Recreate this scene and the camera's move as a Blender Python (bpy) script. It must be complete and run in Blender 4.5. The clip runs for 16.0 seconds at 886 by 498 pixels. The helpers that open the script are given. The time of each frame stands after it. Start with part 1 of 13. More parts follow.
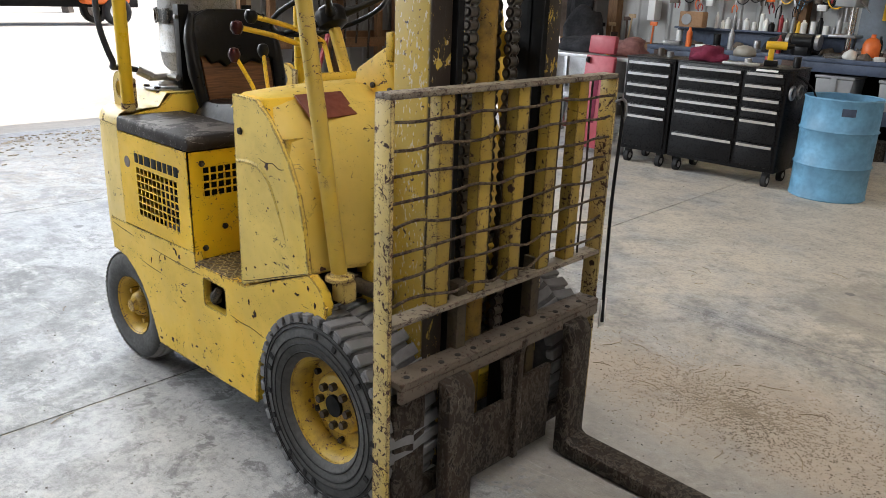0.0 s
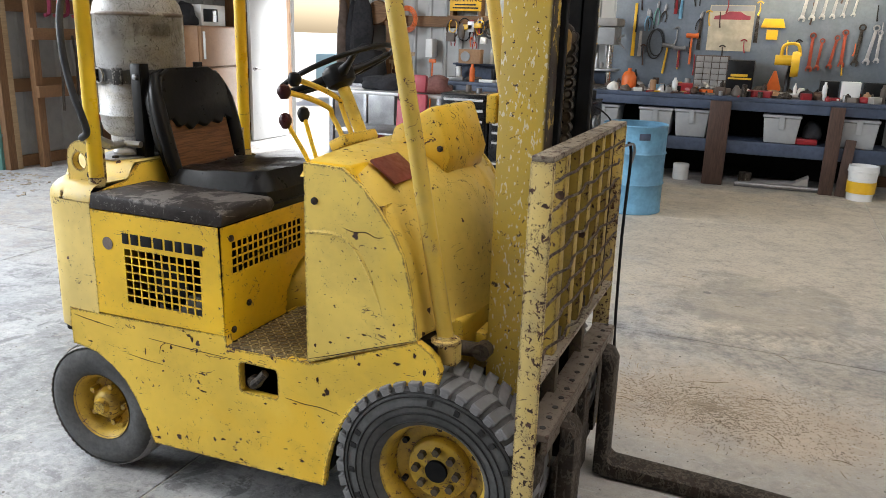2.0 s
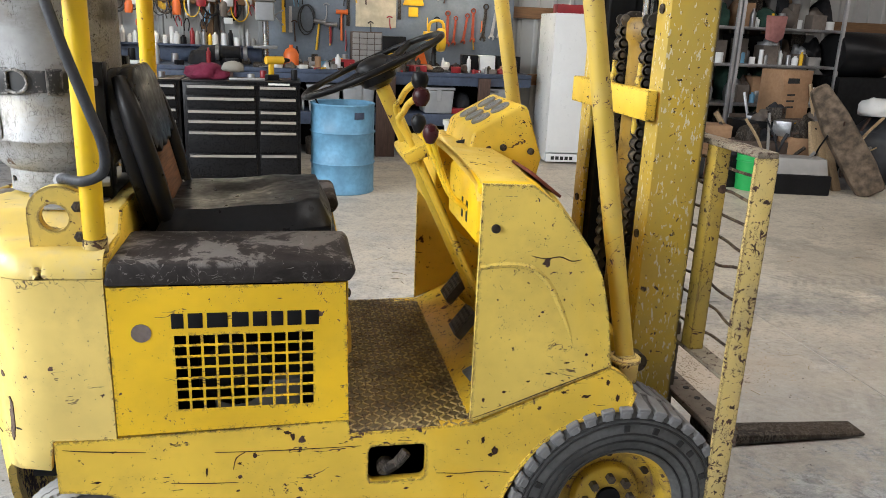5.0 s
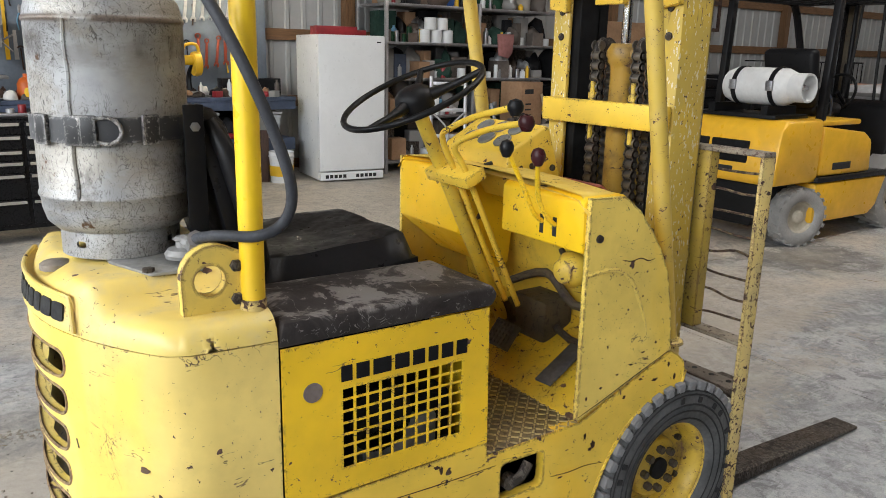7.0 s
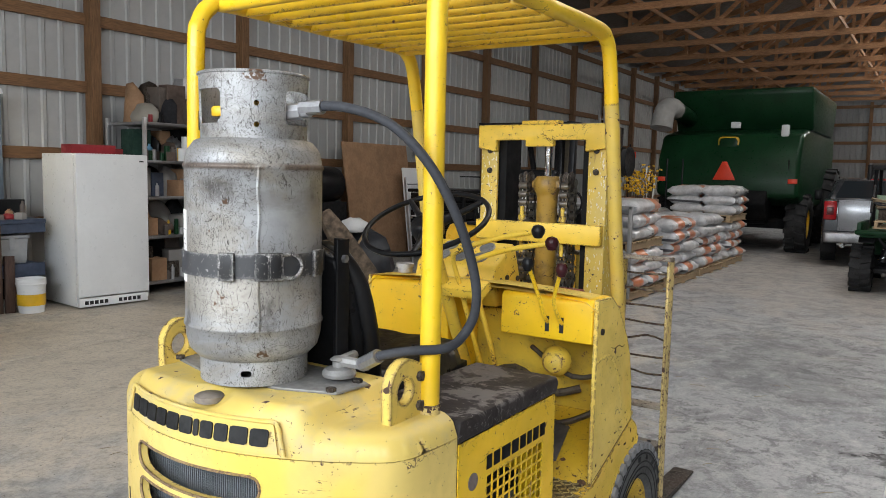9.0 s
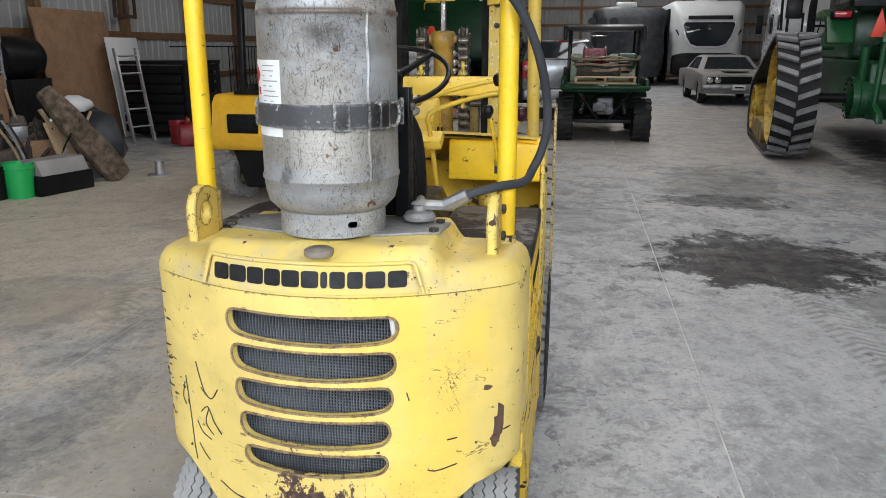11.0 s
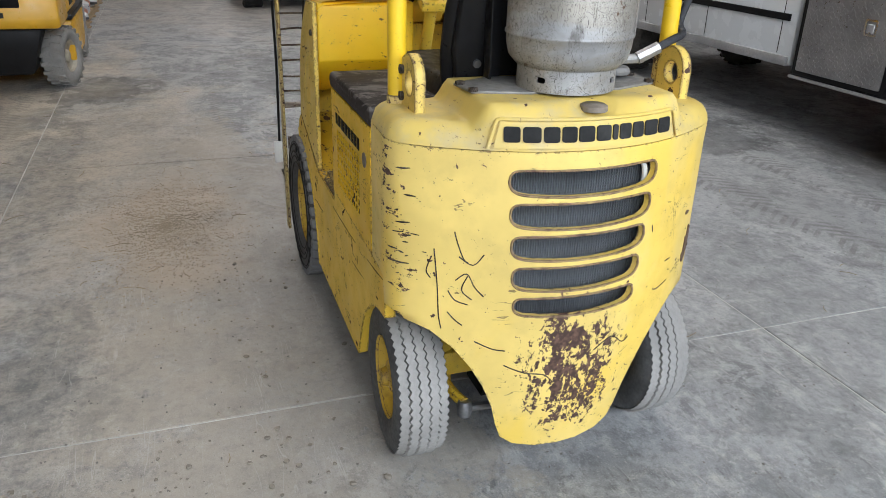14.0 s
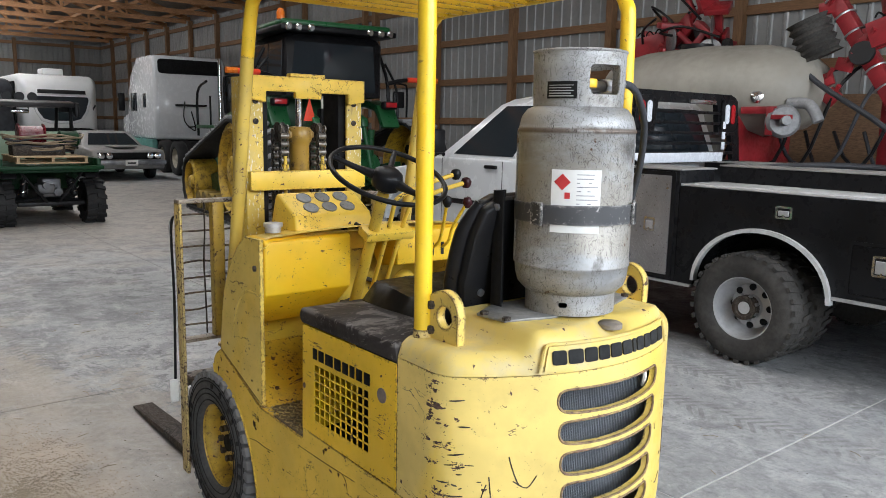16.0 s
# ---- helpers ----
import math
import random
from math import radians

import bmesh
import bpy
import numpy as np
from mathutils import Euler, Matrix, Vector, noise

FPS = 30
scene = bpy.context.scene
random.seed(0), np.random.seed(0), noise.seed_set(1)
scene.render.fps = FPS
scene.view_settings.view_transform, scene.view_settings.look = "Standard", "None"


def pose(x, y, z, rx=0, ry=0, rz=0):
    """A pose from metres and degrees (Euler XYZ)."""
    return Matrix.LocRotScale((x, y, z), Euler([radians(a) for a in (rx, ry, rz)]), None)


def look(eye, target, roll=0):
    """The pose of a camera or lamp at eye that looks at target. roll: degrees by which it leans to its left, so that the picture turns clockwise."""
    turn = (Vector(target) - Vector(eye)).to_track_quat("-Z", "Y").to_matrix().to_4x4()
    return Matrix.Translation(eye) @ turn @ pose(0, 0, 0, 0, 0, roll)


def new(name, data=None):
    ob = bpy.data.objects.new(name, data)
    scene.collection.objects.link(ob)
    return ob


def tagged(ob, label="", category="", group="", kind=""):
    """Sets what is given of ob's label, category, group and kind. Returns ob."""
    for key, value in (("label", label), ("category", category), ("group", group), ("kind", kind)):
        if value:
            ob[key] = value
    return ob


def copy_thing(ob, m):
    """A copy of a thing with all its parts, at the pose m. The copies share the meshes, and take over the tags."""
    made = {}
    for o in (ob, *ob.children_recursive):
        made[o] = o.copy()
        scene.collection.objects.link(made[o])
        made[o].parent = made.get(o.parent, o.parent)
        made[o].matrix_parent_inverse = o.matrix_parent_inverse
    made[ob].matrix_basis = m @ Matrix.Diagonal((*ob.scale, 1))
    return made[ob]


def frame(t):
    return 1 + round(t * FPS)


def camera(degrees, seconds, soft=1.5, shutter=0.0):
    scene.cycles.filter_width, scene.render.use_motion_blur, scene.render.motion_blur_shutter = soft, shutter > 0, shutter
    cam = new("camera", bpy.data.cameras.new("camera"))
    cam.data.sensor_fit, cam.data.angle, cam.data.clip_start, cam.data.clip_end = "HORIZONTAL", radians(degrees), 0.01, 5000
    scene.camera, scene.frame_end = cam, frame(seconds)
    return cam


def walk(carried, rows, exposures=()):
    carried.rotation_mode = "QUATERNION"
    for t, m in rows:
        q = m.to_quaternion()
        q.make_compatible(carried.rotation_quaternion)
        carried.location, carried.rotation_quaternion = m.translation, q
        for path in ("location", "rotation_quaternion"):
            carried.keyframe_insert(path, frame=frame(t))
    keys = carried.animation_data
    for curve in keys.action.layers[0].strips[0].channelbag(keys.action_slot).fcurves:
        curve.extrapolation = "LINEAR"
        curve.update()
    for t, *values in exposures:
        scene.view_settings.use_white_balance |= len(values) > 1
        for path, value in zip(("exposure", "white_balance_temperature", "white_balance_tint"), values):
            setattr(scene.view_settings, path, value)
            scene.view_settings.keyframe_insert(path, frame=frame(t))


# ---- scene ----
cam = camera(60.0, 16.0, 0.55)
PATH = [
    (0, (2.22, -1.666, 1.488), (0.918, -0.288, 0.851), 2.1),
    (0.5, (2.052, -1.876, 1.534), (0.892, -0.365, 0.923), 2.2),
    (1, (1.837, -2.028, 1.521), (0.81, -0.413, 0.943), 2.1),
    (1.5, (1.601, -2.156, 1.535), (0.711, -0.453, 0.981), 1.9),
    (2, (1.371, -2.242, 1.533), (0.633, -0.463, 0.995), 1.8),
    (2.5, (1.126, -2.211, 1.514), (0.552, -0.37, 0.985), 1.6),
    (3, (0.84, -2.192, 1.511), (0.452, -0.302, 0.986), 1.6),
    (3.2, (0.718, -2.198, 1.522), (0.411, -0.293, 0.996), 1.8),
    (5.3, (-0.373, -2.042, 1.521), (0.141, -0.193, 0.958), 2.5),
    (5.5, (-0.478, -2.003, 1.502), (0.124, -0.178, 0.948), 2.5),
    (6, (-0.685, -1.912, 1.538), (0.074, -0.149, 0.978), 2.0),
    (6.5, (-0.918, -1.845, 1.529), (0.015, -0.158, 0.997), 1.7),
    (7, (-1.131, -1.774, 1.52), (-0.039, -0.173, 1.024), 1.3),
    (7.5, (-1.326, -1.645, 1.521), (-0.068, -0.151, 1.09), 1.6),
    (8, (-1.537, -1.554, 1.556), (-0.129, -0.176, 1.217), 1.8),
    (8.2, (-1.646, -1.524, 1.566), (-0.184, -0.193, 1.267), 1.8),
    (10.3, (-2.4, -0.848, 1.53), (-0.513, -0.261, 1.226), -0.4),
    (10.5, (-2.43, -0.768, 1.512), (-0.529, -0.26, 1.15), -0.4),
    (11, (-2.487, -0.549, 1.499), (-0.581, -0.226, 0.989), -0.0),
    (11.5, (-2.601, -0.321, 1.48), (-0.715, -0.171, 0.831), 0.5),
    (12, (-2.668, -0.101, 1.463), (-0.822, -0.107, 0.692), 0.8),
    (12.5, (-2.628, 0.152, 1.451), (-0.829, 0.011, 0.587), 1.0),
    (13, (-2.613, 0.434, 1.444), (-0.853, 0.158, 0.536), 1.2),
    (13.5, (-2.624, 0.718, 1.464), (-0.883, 0.281, 0.582), 1.4),
    (14, (-2.503, 0.921, 1.477), (-0.778, 0.307, 0.671), 1.7),
    (14.5, (-2.413, 1.126, 1.522), (-0.71, 0.322, 0.849), 2.0),
    (15, (-2.388, 1.367, 1.557), (-0.723, 0.397, 1.024), 1.8),
    (15.5, (-2.322, 1.498, 1.563), (-0.716, 0.378, 1.154), 1.4),
    (16, (-2.187, 1.579, 1.573), (-0.648, 0.341, 1.258), 1.1),
]
EXPOSURE = ((0, 1.08, 6500, 10), (1, 1.20, 6500, 10), (3, 1.26, 6500, 10), (5.5, 1.37, 6500, 10), (6.5, 1.22, 6500, 10), (7.5, 0.99, 6500, 10), (8, 0.94, 6500, 10), (10.5, 0.84, 6250, 10), (13, 0.65, 6250, 10), (14.5, 0.83, 6250, 10), (16, 1.02, 6250, 10))
walk(cam, [(t, look(eye, aim, lean)) for t, eye, aim, lean in PATH], EXPOSURE)

# ---- world, sun, daylight in the big doorway ----
world = bpy.data.worlds.new("sky")
scene.world = world
world.use_nodes = True
sky = world.node_tree.nodes.new("ShaderNodeTexSky")
sky.sky_type, sky.sun_disc = "NISHITA", False
sky.sun_elevation, sky.sun_rotation = radians(46), radians(4.5)
sky.air_density, sky.dust_density = 1.0, 3.0
world.node_tree.nodes["Background"].inputs["Strength"].default_value = 0.13
world.node_tree.links.new(sky.outputs[0], world.node_tree.nodes["Background"].inputs["Color"])

sun = new("sun", bpy.data.lights.new("sun", "SUN"))
sun.data.energy, sun.data.angle, sun.data.color = 4.0, radians(0.6), (1.0, 0.95, 0.88)
sun.matrix_world = look((0.5, 6.3, 6.5), (0, 0, 0))

# the sky that shines through the upper half of the big doorway
door_sky = new("doorway_daylight", bpy.data.lights.new("doorway_daylight", "AREA"))
door_sky.data.shape, door_sky.data.size, door_sky.data.size_y = "RECTANGLE", 10.0, 2.2
door_sky.data.energy, door_sky.data.color = 430.0, (0.92, 0.965, 1.0)
door_sky.matrix_world = look((-6.1, -1.6, 3.5), (0.0, -1.6, 1.2))
# daylight through the translucent strips along the ridge
# third lamp, mostly past the strips' end, is added to brighten the far bays
for y, watts, x, span in ((-2.1, 310.0, 10.5, 22.0), (0.55, 95.0, 5.0, 11.0), (-2.1, 390.0, 29.0, 14.0)):
    strip = new("roof_strip_daylight", bpy.data.lights.new("roof_strip_daylight", "AREA"))
    strip.data.shape, strip.data.size, strip.data.size_y = "RECTANGLE", span, 1.0
    strip.data.energy, strip.data.color = watts, (1.0, 0.985, 0.965)
    strip.matrix_world = pose(x, y, 7.15)

# daylight in the open side door
side_sky = new("side_door_daylight", bpy.data.lights.new("side_door_daylight", "AREA"))
side_sky.data.shape, side_sky.data.size, side_sky.data.size_y = "RECTANGLE", 0.85, 1.95
side_sky.data.energy, side_sky.data.color = 18.0, (0.93, 0.97, 1.0)
side_sky.matrix_world = look((-4.87, 7.78, 1.04), (-4.87, 0.0, 1.04))

# ---- building blocks ----
from mathutils.geometry import delaunay_2d_cdt


class Shape:
    """Vertices and faces of one mesh, gathered piece by piece."""

    def __init__(self):
        self.v, self.f = [], []

    def add(self, verts, faces, m=None):
        k = len(self.v)
        self.v += [tuple(m @ Vector(p)) for p in verts] if m is not None else [tuple(p) for p in verts]
        self.f += [tuple(i + k for i in f) for f in faces]
        return self

    def bm(self, b, m=None):
        b.verts.index_update()
        self.add([v.co.copy() for v in b.verts], [[v.index for v in f.verts] for f in b.faces], m)
        b.free()
        return self

    def box(self, x0, x1, y0, y1, z0, z1, bev=0.0, m=None, seg=2):
        x0, x1, y0, y1, z0, z1 = min(x0, x1), max(x0, x1), min(y0, y1), max(y0, y1), min(z0, z1), max(z0, z1)
        vs = [(x, y, z) for x in (x0, x1) for y in (y0, y1) for z in (z0, z1)]
        fs = [(0, 1, 3, 2), (4, 6, 7, 5), (0, 4, 5, 1), (2, 3, 7, 6), (0, 2, 6, 4), (1, 5, 7, 3)]
        if bev <= 0:
            return self.add(vs, fs, m)
        b = bmesh.new()
        bv = [b.verts.new(p) for p in vs]
        for f in fs:
            b.faces.new([bv[i] for i in f])
        bev = min(bev, 0.49 * min(x1 - x0, y1 - y0, z1 - z0))
        bmesh.ops.bevel(b, geom=b.edges[:], offset=bev, segments=seg, profile=0.5, affect="EDGES")
        return self.bm(b, m)

    def cyl(self, p0, p1, r0, r1=None, n=16, caps=True, m=None):
        p0, p1 = Vector(p0), Vector(p1)
        return self.lathe([(r0, 0), (r0 if r1 is None else r1, (p1 - p0).length)], n, along(p0, p1), caps, m)

    def lathe(self, prof, n=24, place=None, caps=True, m=None):
        """Profile of (radius, height), turned about z, then placed."""
        vs, fs, k = [], [], len(prof)
        for r, h in prof:
            vs += [(r * math.cos(2 * math.pi * i / n), r * math.sin(2 * math.pi * i / n), h) for i in range(n)]
        for j in range(k - 1):
            for i in range(n):
                a, b = j * n + i, j * n + (i + 1) % n
                fs.append((a, b, b + n, a + n))
        if caps:
            fs += [tuple(reversed(range(n))), tuple((k - 1) * n + i for i in range(n))]
        if place is not None:
            m = place if m is None else m @ place
        return self.add(vs, fs, m)

    def tube(self, pts, r, n=8, sub=4, closed=False, m=None):
        """A round bar along a smooth line through the points; r may be a list."""
        pts = [Vector(p) for p in pts]
        rs = list(r) if isinstance(r, (list, tuple)) else [r] * len(pts)
        line, rad, k = [], [], len(pts)
        last = k if closed else k - 1
        for i in range(last):
            g = (lambda j: pts[j % k]) if closed else (lambda j: pts[max(0, min(k - 1, j))])
            a, b, c, d = g(i - 1), g(i), g(i + 1), g(i + 2)
            for s in range(sub):
                t = s / sub
                line.append(0.5 * (2 * b + (c - a) * t + (2 * a - 5 * b + 4 * c - d) * t * t + (3 * b - a - 3 * c + d) * t ** 3))
                rad.append(rs[i] + (rs[(i + 1) % k] - rs[i]) * t)
        if not closed:
            line.append(pts[-1]), rad.append(rs[-1])
        vs, fs, q = [], [], len(line)
        up = None
        for i in range(q):
            d = (line[(i + 1) % q] - line[i - 1]) if closed or 0 < i < q - 1 else (line[1] - line[0] if i == 0 else line[-1] - line[-2])
            d = d.normalized() if d.length > 1e-9 else Vector((0, 0, 1))
            if up is None:
                up = d.orthogonal().normalized()
            up = (up - d * up.dot(d))
            up = up.normalized() if up.length > 1e-6 else d.orthogonal().normalized()
            side = d.cross(up)
            vs += [line[i] + rad[i] * (math.cos(2 * math.pi * j / n) * up + math.sin(2 * math.pi * j / n) * side) for j in range(n)]
        for i in range(q if closed else q - 1):
            for j in range(n):
                a, b = i * n + j, i * n + (j + 1) % n
                c = ((i + 1) % q) * n
                fs.append((a, b, c + (j + 1) % n, c + j))
        if not closed:
            fs += [tuple(reversed(range(n))), tuple((q - 1) * n + j for j in range(n))]
        return self.add(vs, fs, m)

    def prism(self, poly, axis, a, b, bev=0.0, m=None, seg=2):
        """A flat outline pushed along an axis from a to b. axis 'y': outline in x, z; 'x': in y, z; 'z': in x, y."""
        def at(p, h):
            return {"y": (p[0], h, p[1]), "x": (h, p[0], p[1]), "z": (p[0], p[1], h)}[axis]
        bmx = bmesh.new()
        lo, hi = [bmx.verts.new(at(p, a)) for p in poly], [bmx.verts.new(at(p, b)) for p in poly]
        k = len(poly)
        bmx.faces.new(lo), bmx.faces.new(list(reversed(hi)))
        for i in range(k):
            bmx.faces.new((lo[i], hi[i], hi[(i + 1) % k], lo[(i + 1) % k]))
        bmesh.ops.recalc_face_normals(bmx, faces=bmx.faces[:])
        if bev > 0:
            sharp = [e for e in bmx.edges if len(e.link_faces) == 2 and e.calc_face_angle(0) > 0.6]
            bmesh.ops.bevel(bmx, geom=sharp, offset=bev, segments=seg, profile=0.5, affect="EDGES", clamp_overlap=True)
        return self.bm(bmx, m)

    def sheet(self, outline, holes, place, thick, step=0.05, m=None):
        """A plate with holes: outlines in (s, t), place(s, t) gives point and normal; it is thick inwards."""
        pts, edges = [], []
        def ring(poly):
            k = len(pts)
            pts.extend(Vector(p) for p in poly)
            edges.extend((k + i, k + (i + 1) % len(poly)) for i in range(len(poly)))
        out = dense(outline, step)
        ring(out)
        hs = [dense(h, step) for h in holes]
        for h in hs:
            ring(h)
        xs, ys = [p[0] for p in outline], [p[1] for p in outline]
        for s in np.arange(min(xs) + step / 2, max(xs), step):
            for t in np.arange(min(ys) + step / 2, max(ys), step):
                if within((s, t), out) and not any(within((s, t), h) for h in hs):
                    pts.append(Vector((s, t)))
        vs, _, tris, *_ = delaunay_2d_cdt(pts, edges, [], 0, 1e-5)
        keep = []
        for f in tris:
            c = sum((vs[i] for i in f), Vector((0, 0))) / 3
            if within(c, out) and not any(within(c, h) for h in hs):
                keep.append(tuple(f))
        front, back = [], []
        for p in vs:
            q, nrm = place(p.x, p.y)
            q, nrm = Vector(q), Vector(nrm)
            front.append(q), back.append(q - thick * nrm)
        k, seen = len(vs), {}
        for f in keep:
            for i in range(3):
                e = (f[i], f[(i + 1) % 3])
                seen[tuple(sorted(e))] = None if tuple(sorted(e)) in seen else e
        c0 = keep[0]
        a, b, c = (front[i] for i in c0)
        flip = (b - a).cross(c - a).dot(front[c0[0]] - back[c0[0]]) < 0
        faces = [tuple(reversed(f)) if flip else f for f in keep]
        faces += [tuple(i + k for i in (f if flip else reversed(f))) for f in keep]
        for e in seen.values():
            if e:
                w = (e[0], e[0] + k, e[1] + k, e[1])
                faces.append(tuple(reversed(w)) if flip else w)
        return self.add(front + back, faces, m)


def dense(poly, step):
    out = []
    for i, p in enumerate(poly):
        q = poly[(i + 1) % len(poly)]
        k = max(1, int(math.hypot(q[0] - p[0], q[1] - p[1]) / step))
        out += [(p[0] + (q[0] - p[0]) * j / k, p[1] + (q[1] - p[1]) * j / k) for j in range(k)]
    return out


def within(p, poly):
    x, y, odd, j = p[0], p[1], False, len(poly) - 1
    for i in range(len(poly)):
        (xi, yi), (xj, yj) = poly[i], poly[j]
        if (yi > y) != (yj > y) and x < (xj - xi) * (y - yi) / (yj - yi) + xi:
            odd = not odd
        j = i
    return odd


def along(p0, p1):
    p0, p1 = Vector(p0), Vector(p1)
    return Matrix.Translation(p0) @ (p1 - p0).to_track_quat("Z", "Y").to_matrix().to_4x4()


def rrect(x0, x1, y0, y1, r, n=4):
    """A rectangle's outline with rounded corners."""
    out = []
    for cx, cy, a in ((x1 - r, y1 - r, 0), (x0 + r, y1 - r, 90), (x0 + r, y0 + r, 180), (x1 - r, y0 + r, 270)):
        out += [(cx + r * math.cos(radians(a + 90 * i / n)), cy + r * math.sin(radians(a + 90 * i / n))) for i in range(n + 1)]
    return out


def flat_y(y, sign):
    return lambda s, t: ((s, y, t), (0, sign, 0))


def flat_x(x, sign):
    return lambda s, t: ((x, s, t), (sign, 0, 0))


def flat_z(z, sign=1):
    return lambda s, t: ((s, t, z), (0, 0, sign))


def mesh_of(name, shape, material, angle=40):
    me = bpy.data.meshes.new(name)
    me.from_pydata(shape.v, [], shape.f)
    me.validate()
    me.polygons.foreach_set("use_smooth", [True] * len(me.polygons))
    me.set_sharp_from_angle(angle=radians(angle))
    me.materials.append(material)
    return me


def part(name, shape, material, parent, label="", angle=40):
    ob = new(name, mesh_of(name, shape, material, angle))
    ob.parent = parent
    return tagged(ob, label)


def thing(name, label, category, at=(0, 0, 0), turn=0, group="", kind=""):
    ob = new(name)
    ob.matrix_basis = pose(*at, 0, 0, turn)
    ob.empty_display_size = 0.1
    return tagged(ob, label, category, group, kind)


def solo(name, shape, material, label, category, at=(0, 0, 0), turn=0, group="", kind="", angle=40):
    ob = new(name, mesh_of(name, shape, material, angle))
    ob.matrix_basis = pose(*at, 0, 0, turn)
    return tagged(ob, label, category, group, kind)


# ---- materials ----
class Nodes:
    def __init__(self, name):
        self.mat = bpy.data.materials.new(name)
        self.mat.use_nodes = True
        self.t = self.mat.node_tree
        self.b = self.t.nodes["Principled BSDF"]
        self.co = self.t.nodes.new("ShaderNodeTexCoord").outputs["Object"]

    def put(self, socket, value):
        if isinstance(value, bpy.types.NodeSocket):
            self.t.links.new(value, socket)
        elif isinstance(value, (tuple, list)) and len(value) == 3 and socket.type == "RGBA":
            socket.default_value = (*value, 1)
        elif socket.type == "RGBA" and not isinstance(value, (tuple, list)):
            socket.default_value = (value, value, value, 1)
        else:
            socket.default_value = value

    def set(self, **kw):
        for k, v in kw.items():
            self.put(self.b.inputs[k.replace("_", " ")], v)
        return self.mat

    def noise(self, scale, detail=3, rough=0.55, co=None, dist=0.0):
        n = self.t.nodes.new("ShaderNodeTexNoise")
        n.inputs["Scale"].default_value, n.inputs["Detail"].default_value = scale, detail
        n.inputs["Roughness"].default_value, n.inputs["Distortion"].default_value = rough, dist
        self.t.links.new(co or self.co, n.inputs["Vector"])
        return n.outputs["Fac"]

    def voronoi(self, scale, co=None, feature="F1"):
        n = self.t.nodes.new("ShaderNodeTexVoronoi")
        n.feature = feature
        n.inputs["Scale"].default_value = scale
        self.t.links.new(co or self.co, n.inputs["Vector"])
        return n.outputs["Distance"]

    def cells(self, scale, co=None):
        """Distance to the nearest scattered point, and that point's own random number."""
        n = self.t.nodes.new("ShaderNodeTexVoronoi")
        n.inputs["Scale"].default_value = scale
        self.t.links.new(co or self.co, n.inputs["Vector"])
        return n.outputs["Distance"], self.axis("X", n.outputs["Color"])

    def shifted(self, scale, amount):
        """The coordinates, shaken by a fine noise."""
        n = self.t.nodes.new("ShaderNodeTexNoise")
        n.inputs["Scale"].default_value, n.inputs["Detail"].default_value = scale, 3
        self.t.links.new(self.co, n.inputs["Vector"])
        m = self.t.nodes.new("ShaderNodeVectorMath")
        m.operation = "MULTIPLY_ADD"
        self.t.links.new(n.outputs["Color"], m.inputs[0])
        m.inputs[1].default_value = (amount, amount, amount)
        self.t.links.new(self.co, m.inputs[2])
        return m.outputs["Vector"]

    def step(self, value, lo, hi, a=0.0, b=1.0):
        n = self.t.nodes.new("ShaderNodeMapRange")
        n.interpolation_type = "SMOOTHSTEP"
        self.put(n.inputs["Value"], value)
        for k, v in (("From Min", lo), ("From Max", hi), ("To Min", a), ("To Max", b)):
            n.inputs[k].default_value = v
        return n.outputs["Result"]

    def math(self, op, a, b=0.0):
        n = self.t.nodes.new("ShaderNodeMath")
        n.operation = op
        self.put(n.inputs[0], a), self.put(n.inputs[1], b)
        return n.outputs[0]

    def mix(self, fac, a, b):
        n = self.t.nodes.new("ShaderNodeMix")
        n.data_type = "RGBA"
        self.put(n.inputs["Factor"], fac), self.put(n.inputs["A"], a), self.put(n.inputs["B"], b)
        return n.outputs["Result"]

    def scaled(self, v, co=None, rot=(0, 0, 0), loc=(0, 0, 0)):
        n = self.t.nodes.new("ShaderNodeMapping")
        n.inputs["Scale"].default_value, n.inputs["Rotation"].default_value, n.inputs["Location"].default_value = v, rot, loc
        self.t.links.new(co or self.co, n.inputs["Vector"])
        return n.outputs["Vector"]

    def length(self, co):
        n = self.t.nodes.new("ShaderNodeVectorMath")
        n.operation = "LENGTH"
        self.t.links.new(co, n.inputs[0])
        return n.outputs["Value"]

    def axis(self, name, co=None):
        n = self.t.nodes.new("ShaderNodeSeparateXYZ")
        self.t.links.new(co or self.co, n.inputs[0])
        return n.outputs[name]

    def edges(self, r):
        """Nearness to a sharp edge, by the rounded normal."""
        bv = self.t.nodes.new("ShaderNodeBevel")
        bv.samples = 4
        bv.inputs["Radius"].default_value = r
        geo = self.t.nodes.new("ShaderNodeNewGeometry")
        d = self.t.nodes.new("ShaderNodeVectorMath")
        d.operation = "DOT_PRODUCT"
        self.t.links.new(bv.outputs[0], d.inputs[0]), self.t.links.new(geo.outputs["Normal"], d.inputs[1])
        return self.step(d.outputs["Value"], 0.78, 0.99, 1, 0)

    def rand(self):
        return self.t.nodes.new("ShaderNodeObjectInfo").outputs["Random"]

    def island(self):
        return self.t.nodes.new("ShaderNodeNewGeometry").outputs["Random Per Island"]

    def bump(self, height, strength=0.3, dist=0.01):
        n = self.t.nodes.new("ShaderNodeBump")
        n.inputs["Strength"].default_value, n.inputs["Distance"].default_value = strength, dist
        self.put(n.inputs["Height"], height)
        self.t.links.new(n.outputs["Normal"], self.b.inputs["Normal"])


def shade(c, k):
    return tuple(min(1.0, v * k) for v in c)


